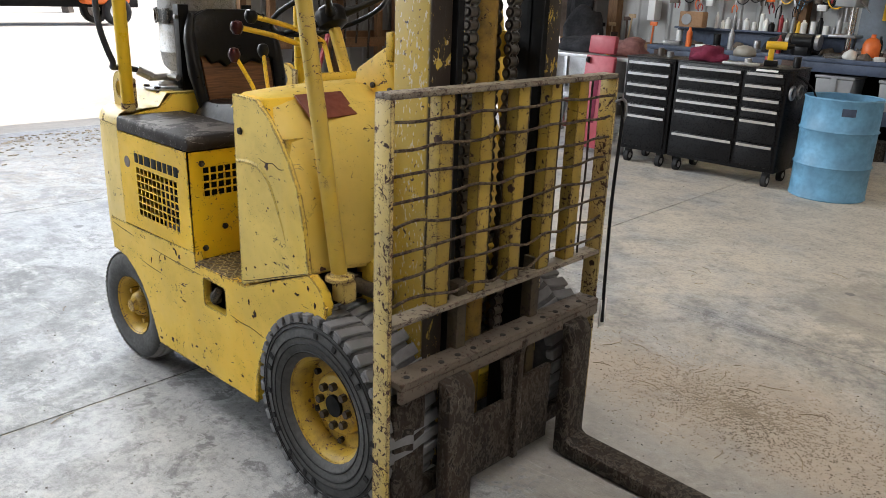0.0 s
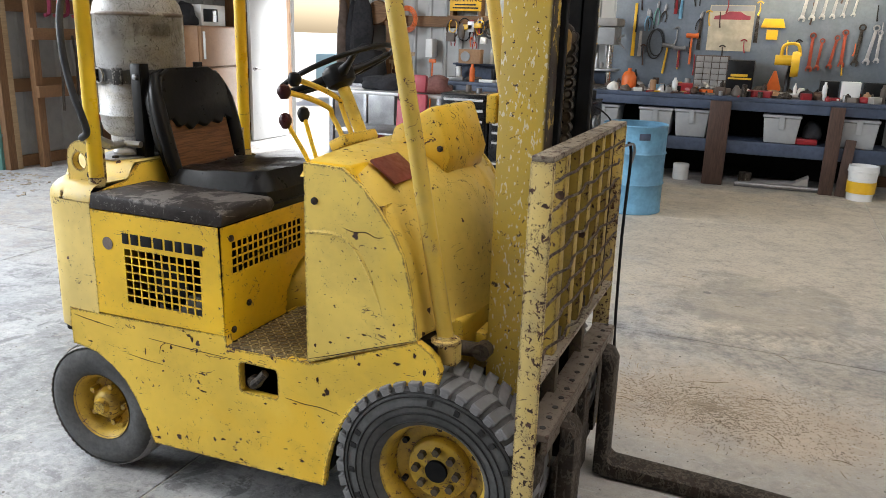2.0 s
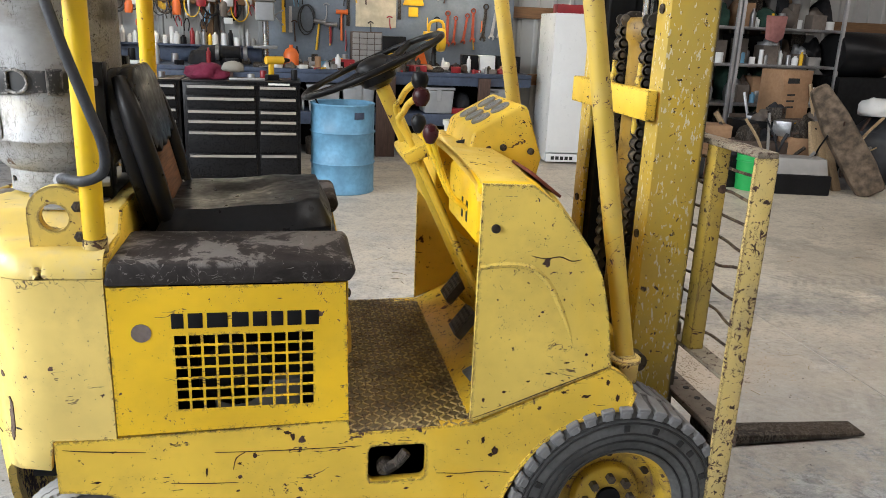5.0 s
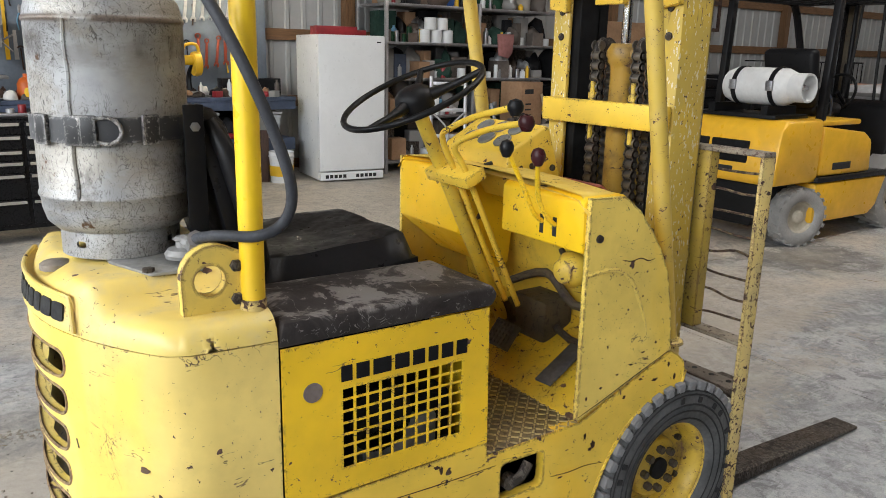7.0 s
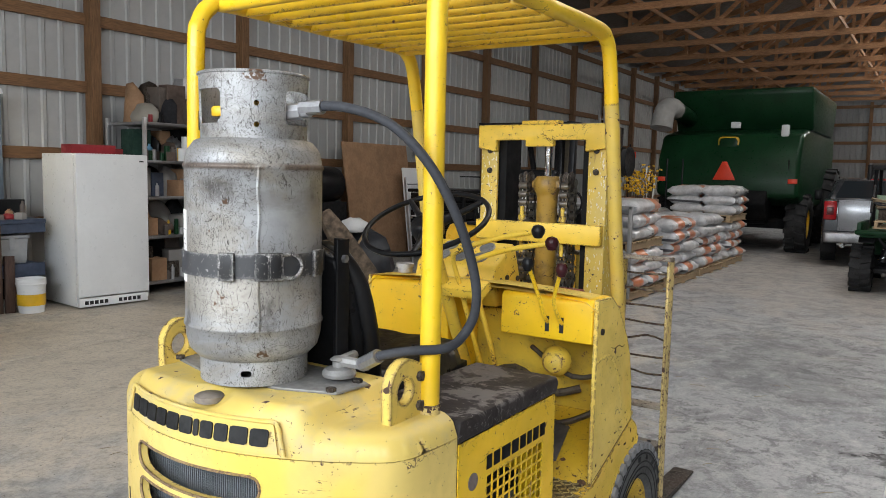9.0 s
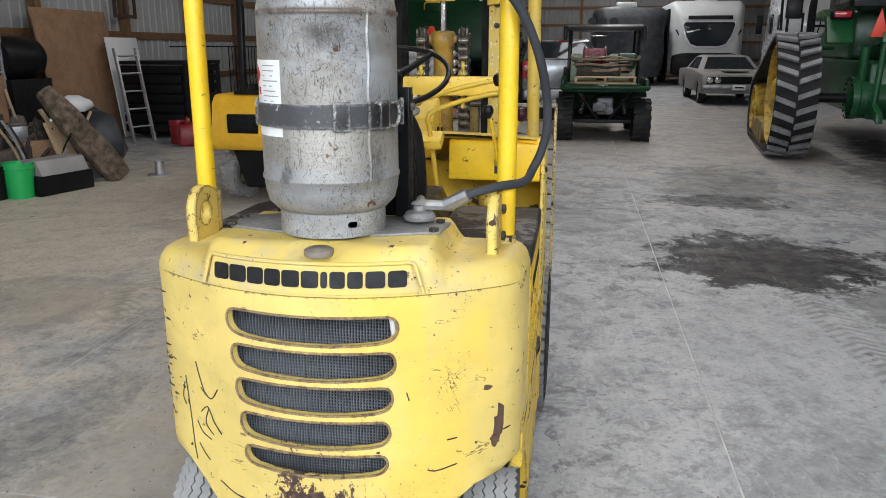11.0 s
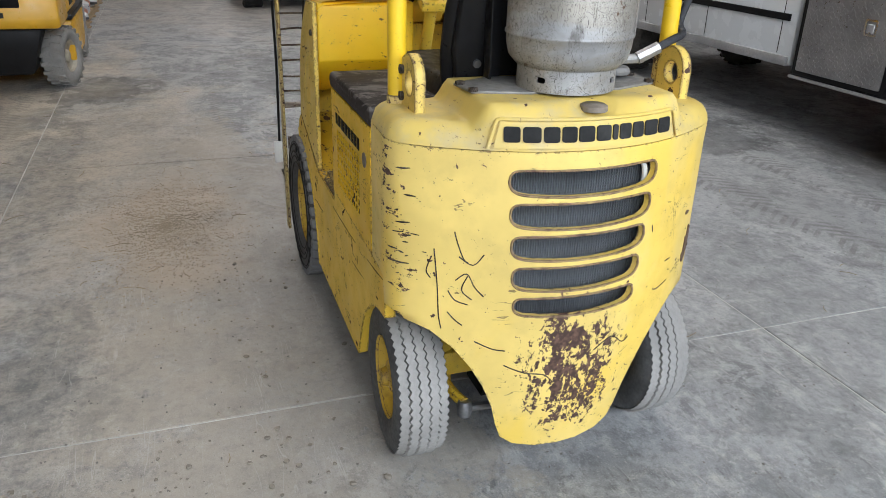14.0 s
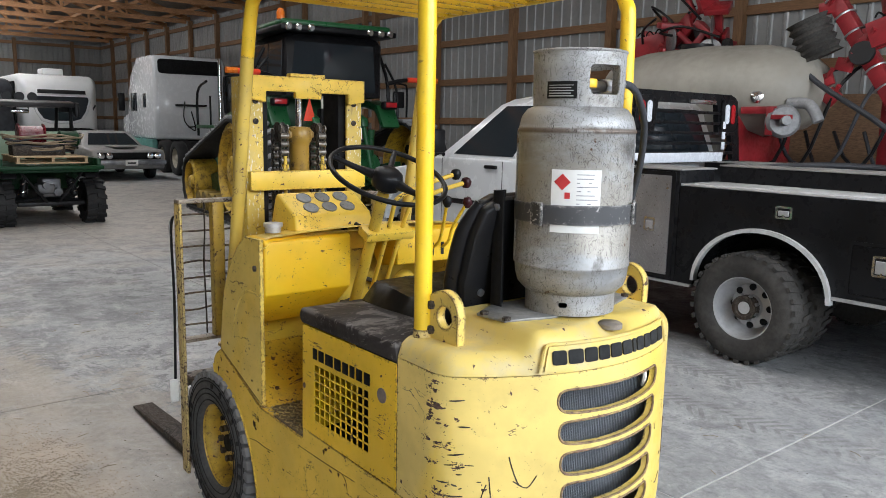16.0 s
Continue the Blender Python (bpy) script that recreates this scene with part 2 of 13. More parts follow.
def plain(name, colour, rough=0.55, metal=0.0, grain=40, spread=0.25, bump=0.15, spot=4.0, island=False, **kw):
    """A material with grain and larger blotches about one colour."""
    n = Nodes(name)
    fine, big = n.noise(grain, 4), n.noise(spot, 3)
    c = n.mix(n.step(big, 0.3, 0.7), shade(colour, 1 - spread), shade(colour, 1 + spread * 0.6))
    c = n.mix(n.step(fine, 0.35, 0.75, 0, 0.35), c, shade(colour, 1 - 1.6 * spread))
    if island:
        c = n.mix(n.island(), c, shade(colour, 0.55))
    n.set(Base_Color=c, Metallic=metal, Roughness=n.step(fine, 0.2, 0.8, max(0.03, rough - 0.12), min(1, rough + 0.15)), **kw)
    if max(colour) < 0.07 and metal == 0:
        n.set(Specular_IOR_Level=0.18)
    if bump:
        n.bump(fine, bump, 0.004)
    return n.mat


def paint(name, colour, chip=(0.07, 0.04, 0.028), amount=0.0, rough=0.42, dirt=(0.20, 0.15, 0.07), dirty=0.35, rust=None, edge=None, scale=1.3, wear=0.20, knocks=1.0, fresh=0.6):
    """Old enamel with chips down to dark rust, faded and dirty."""
    n = Nodes(name)
    big, mid = n.noise(2.3 * scale, 4), n.noise(9 * scale, 5, 0.6)
    chips = n.noise(44 * scale, 5, 0.68, dist=0.7)
    flecks = n.noise(150 * scale, 2, 0.5)
    line = n.math("ABSOLUTE", n.math("SUBTRACT", n.noise(5.5 * scale, 5, 0.62, dist=0.8), 0.5))
    crack = n.math("MULTIPLY", n.step(line, 0.0022, 0.005, 1, 0), n.step(n.noise(3.4, 3, co=n.scaled((1, 1, 1), loc=(5, 2, 7))), 0.62 - amount, 0.66 - amount))
    v = n.math("ADD", chips, n.math("MULTIPLY", n.math("SUBTRACT", mid, 0.5), 0.30))
    if rust:
        (y, z, ry, rz, gain) = rust
        d = n.length(n.scaled((0.0, 1 / ry, 1 / rz), loc=(0, -y / ry, -z / rz)))
        run = n.noise(8.5, 6, 0.72, n.scaled((1, 1, 0.30)), 0.5)
        fleck = n.noise(34, 5, 0.7, n.scaled((1, 1, 0.7)), 0.4)
        v = n.math("ADD", v, n.math("MULTIPLY", n.math("MULTIPLY", n.step(d, 0.30, 1.15, 1, 0), n.step(n.math("ADD", run, n.math("MULTIPLY", n.math("SUBTRACT", fleck, 0.5), 0.7)), 0.42, 0.60, 0.25, 1.25)), gain))
    if edge:
        (x, y, r, gain) = edge
        d = n.length(n.scaled((1 / r, 1 / r, 0.0), loc=(-x / r, -y / r, 0)))
        dash = n.math("ADD", n.noise(11, 5, 0.7, n.scaled((1.5, 1.5, 4.2))), n.math("MULTIPLY", n.math("SUBTRACT", mid, 0.5), 0.35))
        v = n.math("ADD", v, n.math("MULTIPLY", n.math("MULTIPLY", n.step(d, 0.2, 1.0, 1, 0), n.step(dash, 0.58, 0.63)), gain))
    v = n.math("ADD", v, n.math("MULTIPLY", n.edges(0.014), wear))
    bare = n.step(v, 0.672 - amount, 0.677 - amount)
    fl = n.step(n.math("ADD", flecks, n.math("MULTIPLY", mid, 0.25)), 0.86 - 0.5 * amount, 0.866 - 0.5 * amount)
    bare = n.math("MAXIMUM", n.math("MAXIMUM", bare, fl), crack)
    # knocks: single small chips of uneven size, and scrapes along the flanks
    if knocks > 0:
        warp = n.shifted(85, 0.020)
        crowd = n.math("MULTIPLY", n.math("SUBTRACT", n.noise(3.1, 3, 0.6, n.scaled((1, 1, 1), loc=(9, 4, 2))), 0.5), 0.9)
        for sc, size, gate in ((9, 0.17, 0.72), (21, 0.25, 0.60), (50, 0.22, 0.74)):
            d, r = n.cells(sc, warp)
            bare = n.math("MAXIMUM", bare, n.step(n.math("SUBTRACT", d, n.step(n.math("ADD", r, crowd), gate, 1.15, -0.02, size * knocks)), -0.006, 0.006, 1, 0))
        scrape = n.math("ABSOLUTE", n.math("SUBTRACT", n.noise(4.2, 4, 0.6, n.scaled((0.9, 0.9, 4.2)), 0.5), 0.5))
        gate = n.step(n.noise(7.5, 4, 0.7, n.scaled((1, 1, 1.8), loc=(3, 8, 1))), 0.60, 0.625)
        bare = n.math("MAXIMUM", bare, n.math("MULTIPLY", n.step(scrape, 0.006, 0.011, knocks, 0), gate))
    c = n.mix(n.step(big, 0.35, 0.65), shade(colour, 0.86), shade(colour, 1.08))
    if colour[2] < 0.4 * colour[0]:
        # touched-up places where the yellow is fresher and deeper
        spot = n.noise(2.1, 4, 0.6, n.scaled((1, 1, 0.6), loc=(2, 6, 4)), 0.6)
        c = n.mix(n.step(spot, 0.52, 0.66, 0, fresh), c, (min(0.9, colour[0] * 1.05), colour[1] * 0.95, colour[2] * 0.35))
    c = n.mix(n.step(mid, 0.42, 0.72, 0, dirty), c, dirt)
    c = n.mix(n.step(v, 0.64 - amount, 0.675 - amount, 0, 0.2), c, shade(colour, 0.5))
    rusty = n.mix(n.step(n.noise(60, 3), 0.4, 0.7), chip, shade(chip, 2.6))
    c = n.mix(bare, c, rusty)
    n.set(Base_Color=c, Roughness=n.mix(bare, n.step(mid, 0.2, 0.8, rough - 0.08, rough + 0.22), 0.85))
    n.bump(n.math("SUBTRACT", n.math("MULTIPLY", n.noise(7, 2), 0.5), bare), 0.35, 0.0022)
    return n.mat


YEL = (0.79, 0.53, 0.055)
M = {}
M["yellow"] = paint("worn_yellow_enamel", YEL, chip=(0.045, 0.024, 0.017), amount=0.010, dirty=0.16, knocks=1.0)
M["yellow_cw"] = paint("worn_yellow_counterweight", (0.785, 0.585, 0.170), chip=(0.055, 0.03, 0.022), amount=-0.012, dirty=0.15, rust=(0.0, 0.375, 0.185, 0.27, 0.30), edge=(-0.805, 0.452, 0.10, 0.34), wear=0.13, knocks=0.75)
M["yellow_cowl"] = paint("dusty_yellow_cowl", (0.77, 0.56, 0.115), chip=(0.045, 0.024, 0.017), amount=0.006, dirty=0.16, knocks=0.9)
M["yellow_eye"] = paint("chipped_yellow_eye", (0.74, 0.54, 0.12), chip=(0.06, 0.032, 0.02), amount=0.03, dirty=0.25, wear=0.24)
M["yellow_cap"] = paint("dusty_yellow_casting", (0.73, 0.545, 0.145), chip=(0.07, 0.04, 0.028), amount=-0.045, dirt=(0.46, 0.40, 0.27), dirty=0.55, wear=0.06, knocks=0.8, fresh=0.15)
M["yellow_door"] = paint("bright_yellow_enamel", (0.82, 0.515, 0.012), amount=0.004, dirty=0.10, wear=0.12, knocks=0.9)
M["yellow_worn"] = paint("badly_chipped_yellow", (0.62, 0.47, 0.17), amount=0.092, chip=(0.042, 0.021, 0.014), dirt=(0.30, 0.25, 0.17), dirty=0.45, wear=0.26, knocks=1.3)
M["primer_spot"] = plain("bare_brown_grey_patch", (0.17, 0.135, 0.12), 0.7, grain=50, spread=0.4, bump=0.2)
M["wrench_red"] = plain("worn_orange_red_handle", (0.36, 0.06, 0.022), 0.5, grain=40, spread=0.35)
M["bar_ochre"] = paint("chipped_ochre_bar", (0.47, 0.325, 0.055), amount=0.055, chip=(0.04, 0.021, 0.014), dirt=(0.22, 0.17, 0.08), dirty=0.5, wear=0.24, knocks=1.2)
M["rest_grey"] = paint("bare_dusty_brown_bar", (0.30, 0.255, 0.19), amount=0.09, chip=(0.05, 0.032, 0.024), dirt=(0.12, 0.10, 0.08), dirty=0.6)
M["mesh_wire"] = paint("rusty_wire_paint", (0.20, 0.155, 0.085), amount=0.16, chip=(0.03, 0.018, 0.013), dirty=0.6)
M["yellow_pole"] = paint("glossy_yellow_tube", (0.80, 0.52, 0.02), amount=-0.02, rough=0.3, dirty=0.08, knocks=0.6)
M["yellow_post"] = paint("chipped_dull_tube", (0.60, 0.42, 0.075), amount=0.008, rough=0.4, dirt=(0.34, 0.27, 0.14), dirty=0.3, knocks=1.1)
M["yellow_dark"] = paint("dirty_yellow_inside", (0.70, 0.48, 0.05), amount=0.015, dirty=0.35)
M["mast_steel"] = paint("greasy_rusty_steel", (0.07, 0.052, 0.026), amount=0.09, chip=(0.035, 0.025, 0.02), dirt=(0.05, 0.04, 0.03), dirty=0.8, rough=0.55)
def old_steel():
    """Fork and carriage steel: black paint flaked off in plates, brown rust and pale scuffs between."""
    n = Nodes("flaking_brown_steel")
    plates = n.noise(36, 7, 0.72, n.scaled((1, 1, 0.55)), 0.7)
    big, fine = n.noise(5, 4, 0.6), n.noise(95, 4, 0.65)
    c = n.mix(n.step(big, 0.35, 0.65), (0.016, 0.012, 0.009), (0.036, 0.025, 0.017))
    c = n.mix(n.step(plates, 0.50, 0.52), c, (0.075, 0.062, 0.050))
    c = n.mix(n.step(plates, 0.575, 0.59), c, (0.014, 0.011, 0.009))
    c = n.mix(n.step(n.noise(40, 5, 0.7, n.scaled((1, 1, 0.3))), 0.66, 0.69), c, (0.20, 0.185, 0.16))
    c = n.mix(n.step(fine, 0.60, 0.68, 0, 0.7), c, (0.050, 0.029, 0.018))
    n.set(Base_Color=c, Roughness=n.step(fine, 0.3, 0.7, 0.5, 0.85), Specular_IOR_Level=0.3)
    n.bump(n.math("ADD", plates, n.math("MULTIPLY", fine, 0.4)), 0.28, 0.003)
    return n.mat


M["rust"] = old_steel()
def pad_mat():
    n = Nodes("scuffed_pad_rubber")
    a, b = n.noise(7, 6, 0.7, dist=0.6), n.noise(40, 4, 0.6, n.scaled((1, 0.3, 1)))
    c = n.mix(n.step(a, 0.35, 0.7), (0.022, 0.018, 0.017), (0.050, 0.043, 0.040))
    worn = n.math("MULTIPLY", n.step(a, 0.50, 0.56), n.step(n.axis("Z"), 0.995, 1.004))
    c = n.mix(n.math("MULTIPLY", worn, 0.75), c, (0.17, 0.155, 0.145))
    thin = n.math("ABSOLUTE", n.math("SUBTRACT", n.noise(16, 3, 0.55, n.scaled((1, 0.5, 1)), 1.4), 0.5))
    c = n.mix(n.math("MULTIPLY", n.step(thin, 0.003, 0.010, 0.55, 0), n.step(b, 0.48, 0.56)), c, (0.26, 0.24, 0.23))
    n.set(Base_Color=c, Roughness=0.6, Specular_IOR_Level=0.15)
    n.bump(n.math("ADD", a, b), 0.4, 0.004)
    return n.mat


def mast_paint():
    """Faded olive-yellow mast: pale grease runs, dark chips."""
    n = Nodes("streaked_mast_yellow")
    mid = n.noise(9, 5, 0.6)
    runs = n.noise(135, 2, 0.5, n.scaled((1, 1, 0.40)))
    chips = n.noise(52, 4, 0.65, dist=0.5)
    c = n.mix(n.step(mid, 0.35, 0.7), (0.50, 0.36, 0.07), (0.60, 0.41, 0.05))
    c = n.mix(n.step(runs, 0.622, 0.64, 0, 0.95), c, (0.66, 0.61, 0.45))
    bare = n.step(n.math("ADD", chips, n.math("MULTIPLY", n.math("SUBTRACT", mid, 0.5), 0.4)), 0.665, 0.68)
    c = n.mix(bare, c, (0.05, 0.03, 0.02))
    c = n.mix(n.step(n.noise(62, 3, 0.6), 0.67, 0.685), c, (0.045, 0.026, 0.018))
    # the front flange is worn nearly bare
    flake = n.noise(26, 6, 0.72, n.scaled((1, 1, 0.6)), 0.6)
    c = n.mix(n.math("MULTIPLY", n.step(flake, 0.42, 0.44), n.step(n.axis("X"), 0.822, 0.834)), c, (0.03, 0.021, 0.015))
    tar = n.noise(30, 3, 0.6, n.scaled((1, 1, 0.16)))
    low = n.math("ADD", n.axis("Z"), n.math("MULTIPLY", n.math("SUBTRACT", tar, 0.5), 0.9))
    c = n.mix(n.math("MULTIPLY", n.step(low, 1.72, 1.76), n.step(n.axis("Y"), -0.2, -0.25)), c, (0.09, 0.05, 0.025))
    n.set(Base_Color=c, Roughness=0.5)
    n.bump(n.math("SUBTRACT", n.step(runs, 0.64, 0.675), bare), 0.4, 0.003)
    return n.mat


M["chip_brown"] = plain("bare_brown_steel_chip", (0.055, 0.028, 0.018), 0.8, grain=90, spread=0.5, bump=0.3)
M["pad"] = pad_mat()
M["mast_yellow"] = mast_paint()
M["lip_worn"] = paint("half_bare_yellow_edge", (0.46, 0.33, 0.13), amount=0.10, chip=(0.10, 0.06, 0.04), dirt=(0.20, 0.15, 0.09), dirty=0.7, knocks=1.3)
M["lip_rust"] = paint("brown_rusted_edge", (0.11, 0.06, 0.038), amount=0.05, chip=(0.05, 0.028, 0.02), dirty=0.3)
M["clasp_black"] = paint("chipped_black_steel", (0.014, 0.014, 0.015), amount=0.06, chip=(0.22, 0.21, 0.20), dirt=(0.05, 0.048, 0.045), dirty=0.3)
M["strap_steel"] = paint("scuffed_dark_strap", (0.045, 0.046, 0.050), amount=0.03, chip=(0.16, 0.155, 0.15), dirt=(0.08, 0.078, 0.075), dirty=0.4, rough=0.4, knocks=0.6)
M["rim"] = paint("dirty_yellow_rim", (0.56, 0.37, 0.04), amount=0.05, dirt=(0.10, 0.065, 0.025), dirty=0.75)
M["lug_rubber"] = plain("scuffed_grey_tread", (0.062, 0.062, 0.063), 0.75, grain=60, spread=0.4, bump=0.3)
M["carriage_brown"] = paint("greasy_brown_carriage", (0.14, 0.112, 0.085), amount=0.07, chip=(0.05, 0.032, 0.024), dirt=(0.07, 0.058, 0.045), dirty=0.6)
M["rubber"] = plain("dusty_black_rubber", (0.028, 0.0275, 0.028), 0.7, grain=60, spread=0.3, bump=0.3)
M["rubber_side"] = plain("grey_dusty_sidewall", (0.088, 0.088, 0.088), 0.75, grain=70, spread=0.35, bump=0.25, spot=9)
M["rubber_dusty"] = plain("grey_dusty_rubber", (0.31, 0.30, 0.285), 0.9, grain=90, spread=0.22, bump=0.3)
M["vinyl"] = plain("cracked_black_vinyl", (0.011, 0.011, 0.012), 0.36, grain=30, spread=0.3, bump=0.35)
M["black"] = plain("black_enamel", (0.010, 0.010, 0.011), 0.38, grain=50, spread=0.3, bump=0.1)
M["black_satin"] = plain("satin_black_bodywork", (0.008, 0.008, 0.009), 0.3, grain=80, spread=0.2, bump=0.05)
# near-black: stands in for shade inside recesses, and serves as black metal too
M["dark"] = plain("dark_shade_and_metal", (0.006, 0.006, 0.0065), 0.7, grain=20, spread=0.3)
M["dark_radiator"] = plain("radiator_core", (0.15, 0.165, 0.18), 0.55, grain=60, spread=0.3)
M["chrome"] = plain("chromed_steel", (0.75, 0.75, 0.76), 0.12, 1.0, grain=30, spread=0.05, bump=0.0)
M["steel"] = plain("bare_grey_steel", (0.36, 0.36, 0.37), 0.42, 0.9, grain=60, spread=0.3, bump=0.15)
M["alloy"] = plain("dull_cast_aluminium", (0.52, 0.52, 0.53), 0.45, 0.7, grain=70, spread=0.2, bump=0.15)
M["pedal_rubber"] = plain("worn_pedal_rubber", (0.085, 0.086, 0.09), 0.7, grain=60, spread=0.35, bump=0.3)
M["red_brown"] = plain("dark_red_plate", (0.20, 0.05, 0.035), 0.5, grain=50, spread=0.3)


def tank_paint():
    n = Nodes("scratched_silver_tank_paint")
    big = n.noise(5, 5, 0.6)

    def scratches(scale, stretch, width, lo, hi):
        f = n.noise(scale, 3, 0.5, n.scaled(stretch), 1.6)
        d = n.math("ABSOLUTE", n.math("SUBTRACT", f, 0.5))
        return n.math("MULTIPLY", n.step(d, 0.0, width, 1, 0), n.step(n.noise(3.5, 3), lo, hi))

    worn = n.math("MAXIMUM", scratches(46, (1, 1, 0.45), 0.016, 0.32, 0.44), scratches(80, (0.6, 0.6, 1.2), 0.016, 0.38, 0.50))
    pale = scratches(60, (1, 1, 0.5), 0.012, 0.40, 0.52)
    stain = n.step(n.noise(3.2, 6, 0.7, n.scaled((1, 1, 2.6))), 0.47, 0.62, 0, 0.5)
    band = n.math("MULTIPLY", n.step(n.math("ABSOLUTE", n.math("SUBTRACT", n.axis("Z"), 0.43)), 0.012, 0.035, 1, 0), n.step(n.noise(6, 4, 0.65, n.scaled((1, 1, 0.4))), 0.42, 0.62))
    c = n.mix(n.step(big, 0.35, 0.7), (0.30, 0.302, 0.305), (0.46, 0.463, 0.465))
    c = n.mix(stain, c, (0.19, 0.18, 0.165))
    tan = n.noise(2.4, 6, 0.72, n.scaled((1, 1, 1.7), loc=(4, 1, 8)), 0.8)
    c = n.mix(n.step(tan, 0.44, 0.62, 0, 0.62), c, (0.27, 0.235, 0.18))
    smear = n.noise(7, 6, 0.75, n.scaled((1, 1, 0.55), loc=(1, 7, 3)), 0.5)
    c = n.mix(n.step(smear, 0.56, 0.68, 0, 0.7), c, (0.085, 0.075, 0.066))
    c = n.mix(n.math("MULTIPLY", band, 0.75), c, (0.055, 0.045, 0.04))
    c = n.mix(n.math("MULTIPLY", pale, 0.6), c, (0.48, 0.475, 0.46))
    seam = n.math("MULTIPLY", n.step(n.math("ABSOLUTE", n.math("SUBTRACT", n.axis("Z"), 0.482)), 0.003, 0.010, 1, 0), n.step(n.noise(9, 4, 0.6), 0.38, 0.52))
    c = n.mix(n.math("MULTIPLY", seam, 0.8), c, (0.10, 0.06, 0.035))
    c = n.mix(n.math("MULTIPLY", worn, 0.95), c, (0.045, 0.038, 0.033))
    rst = n.step(n.noise(14, 4, 0.65), 0.66, 0.70)
    c = n.mix(rst, c, (0.10, 0.055, 0.03))
    n.set(Base_Color=c, Metallic=0.35, Roughness=n.step(big, 0.3, 0.7, 0.42, 0.62))
    n.bump(n.math("ADD", n.noise(22, 3), worn), 0.2, 0.003)
    return n.mat


def wood_mat(name, colour, rough=0.7, stretch=(1, 14, 14), dark=0.45):
    n = Nodes(name)
    g = n.noise(6, 5, 0.65, n.scaled(stretch), 0.6)
    c = n.mix(n.step(g, 0.3, 0.7), shade(colour, dark), colour)
    c = n.mix(n.math("MULTIPLY", n.rand(), 0.45), c, shade(colour, 0.5))
    c = n.mix(n.step(n.noise(2.5, 3), 0.5, 0.75, 0, 0.5), c, shade(colour, 0.55))
    n.set(Base_Color=c, Roughness=rough)
    n.bump(g, 0.25, 0.003)
    return n.mat


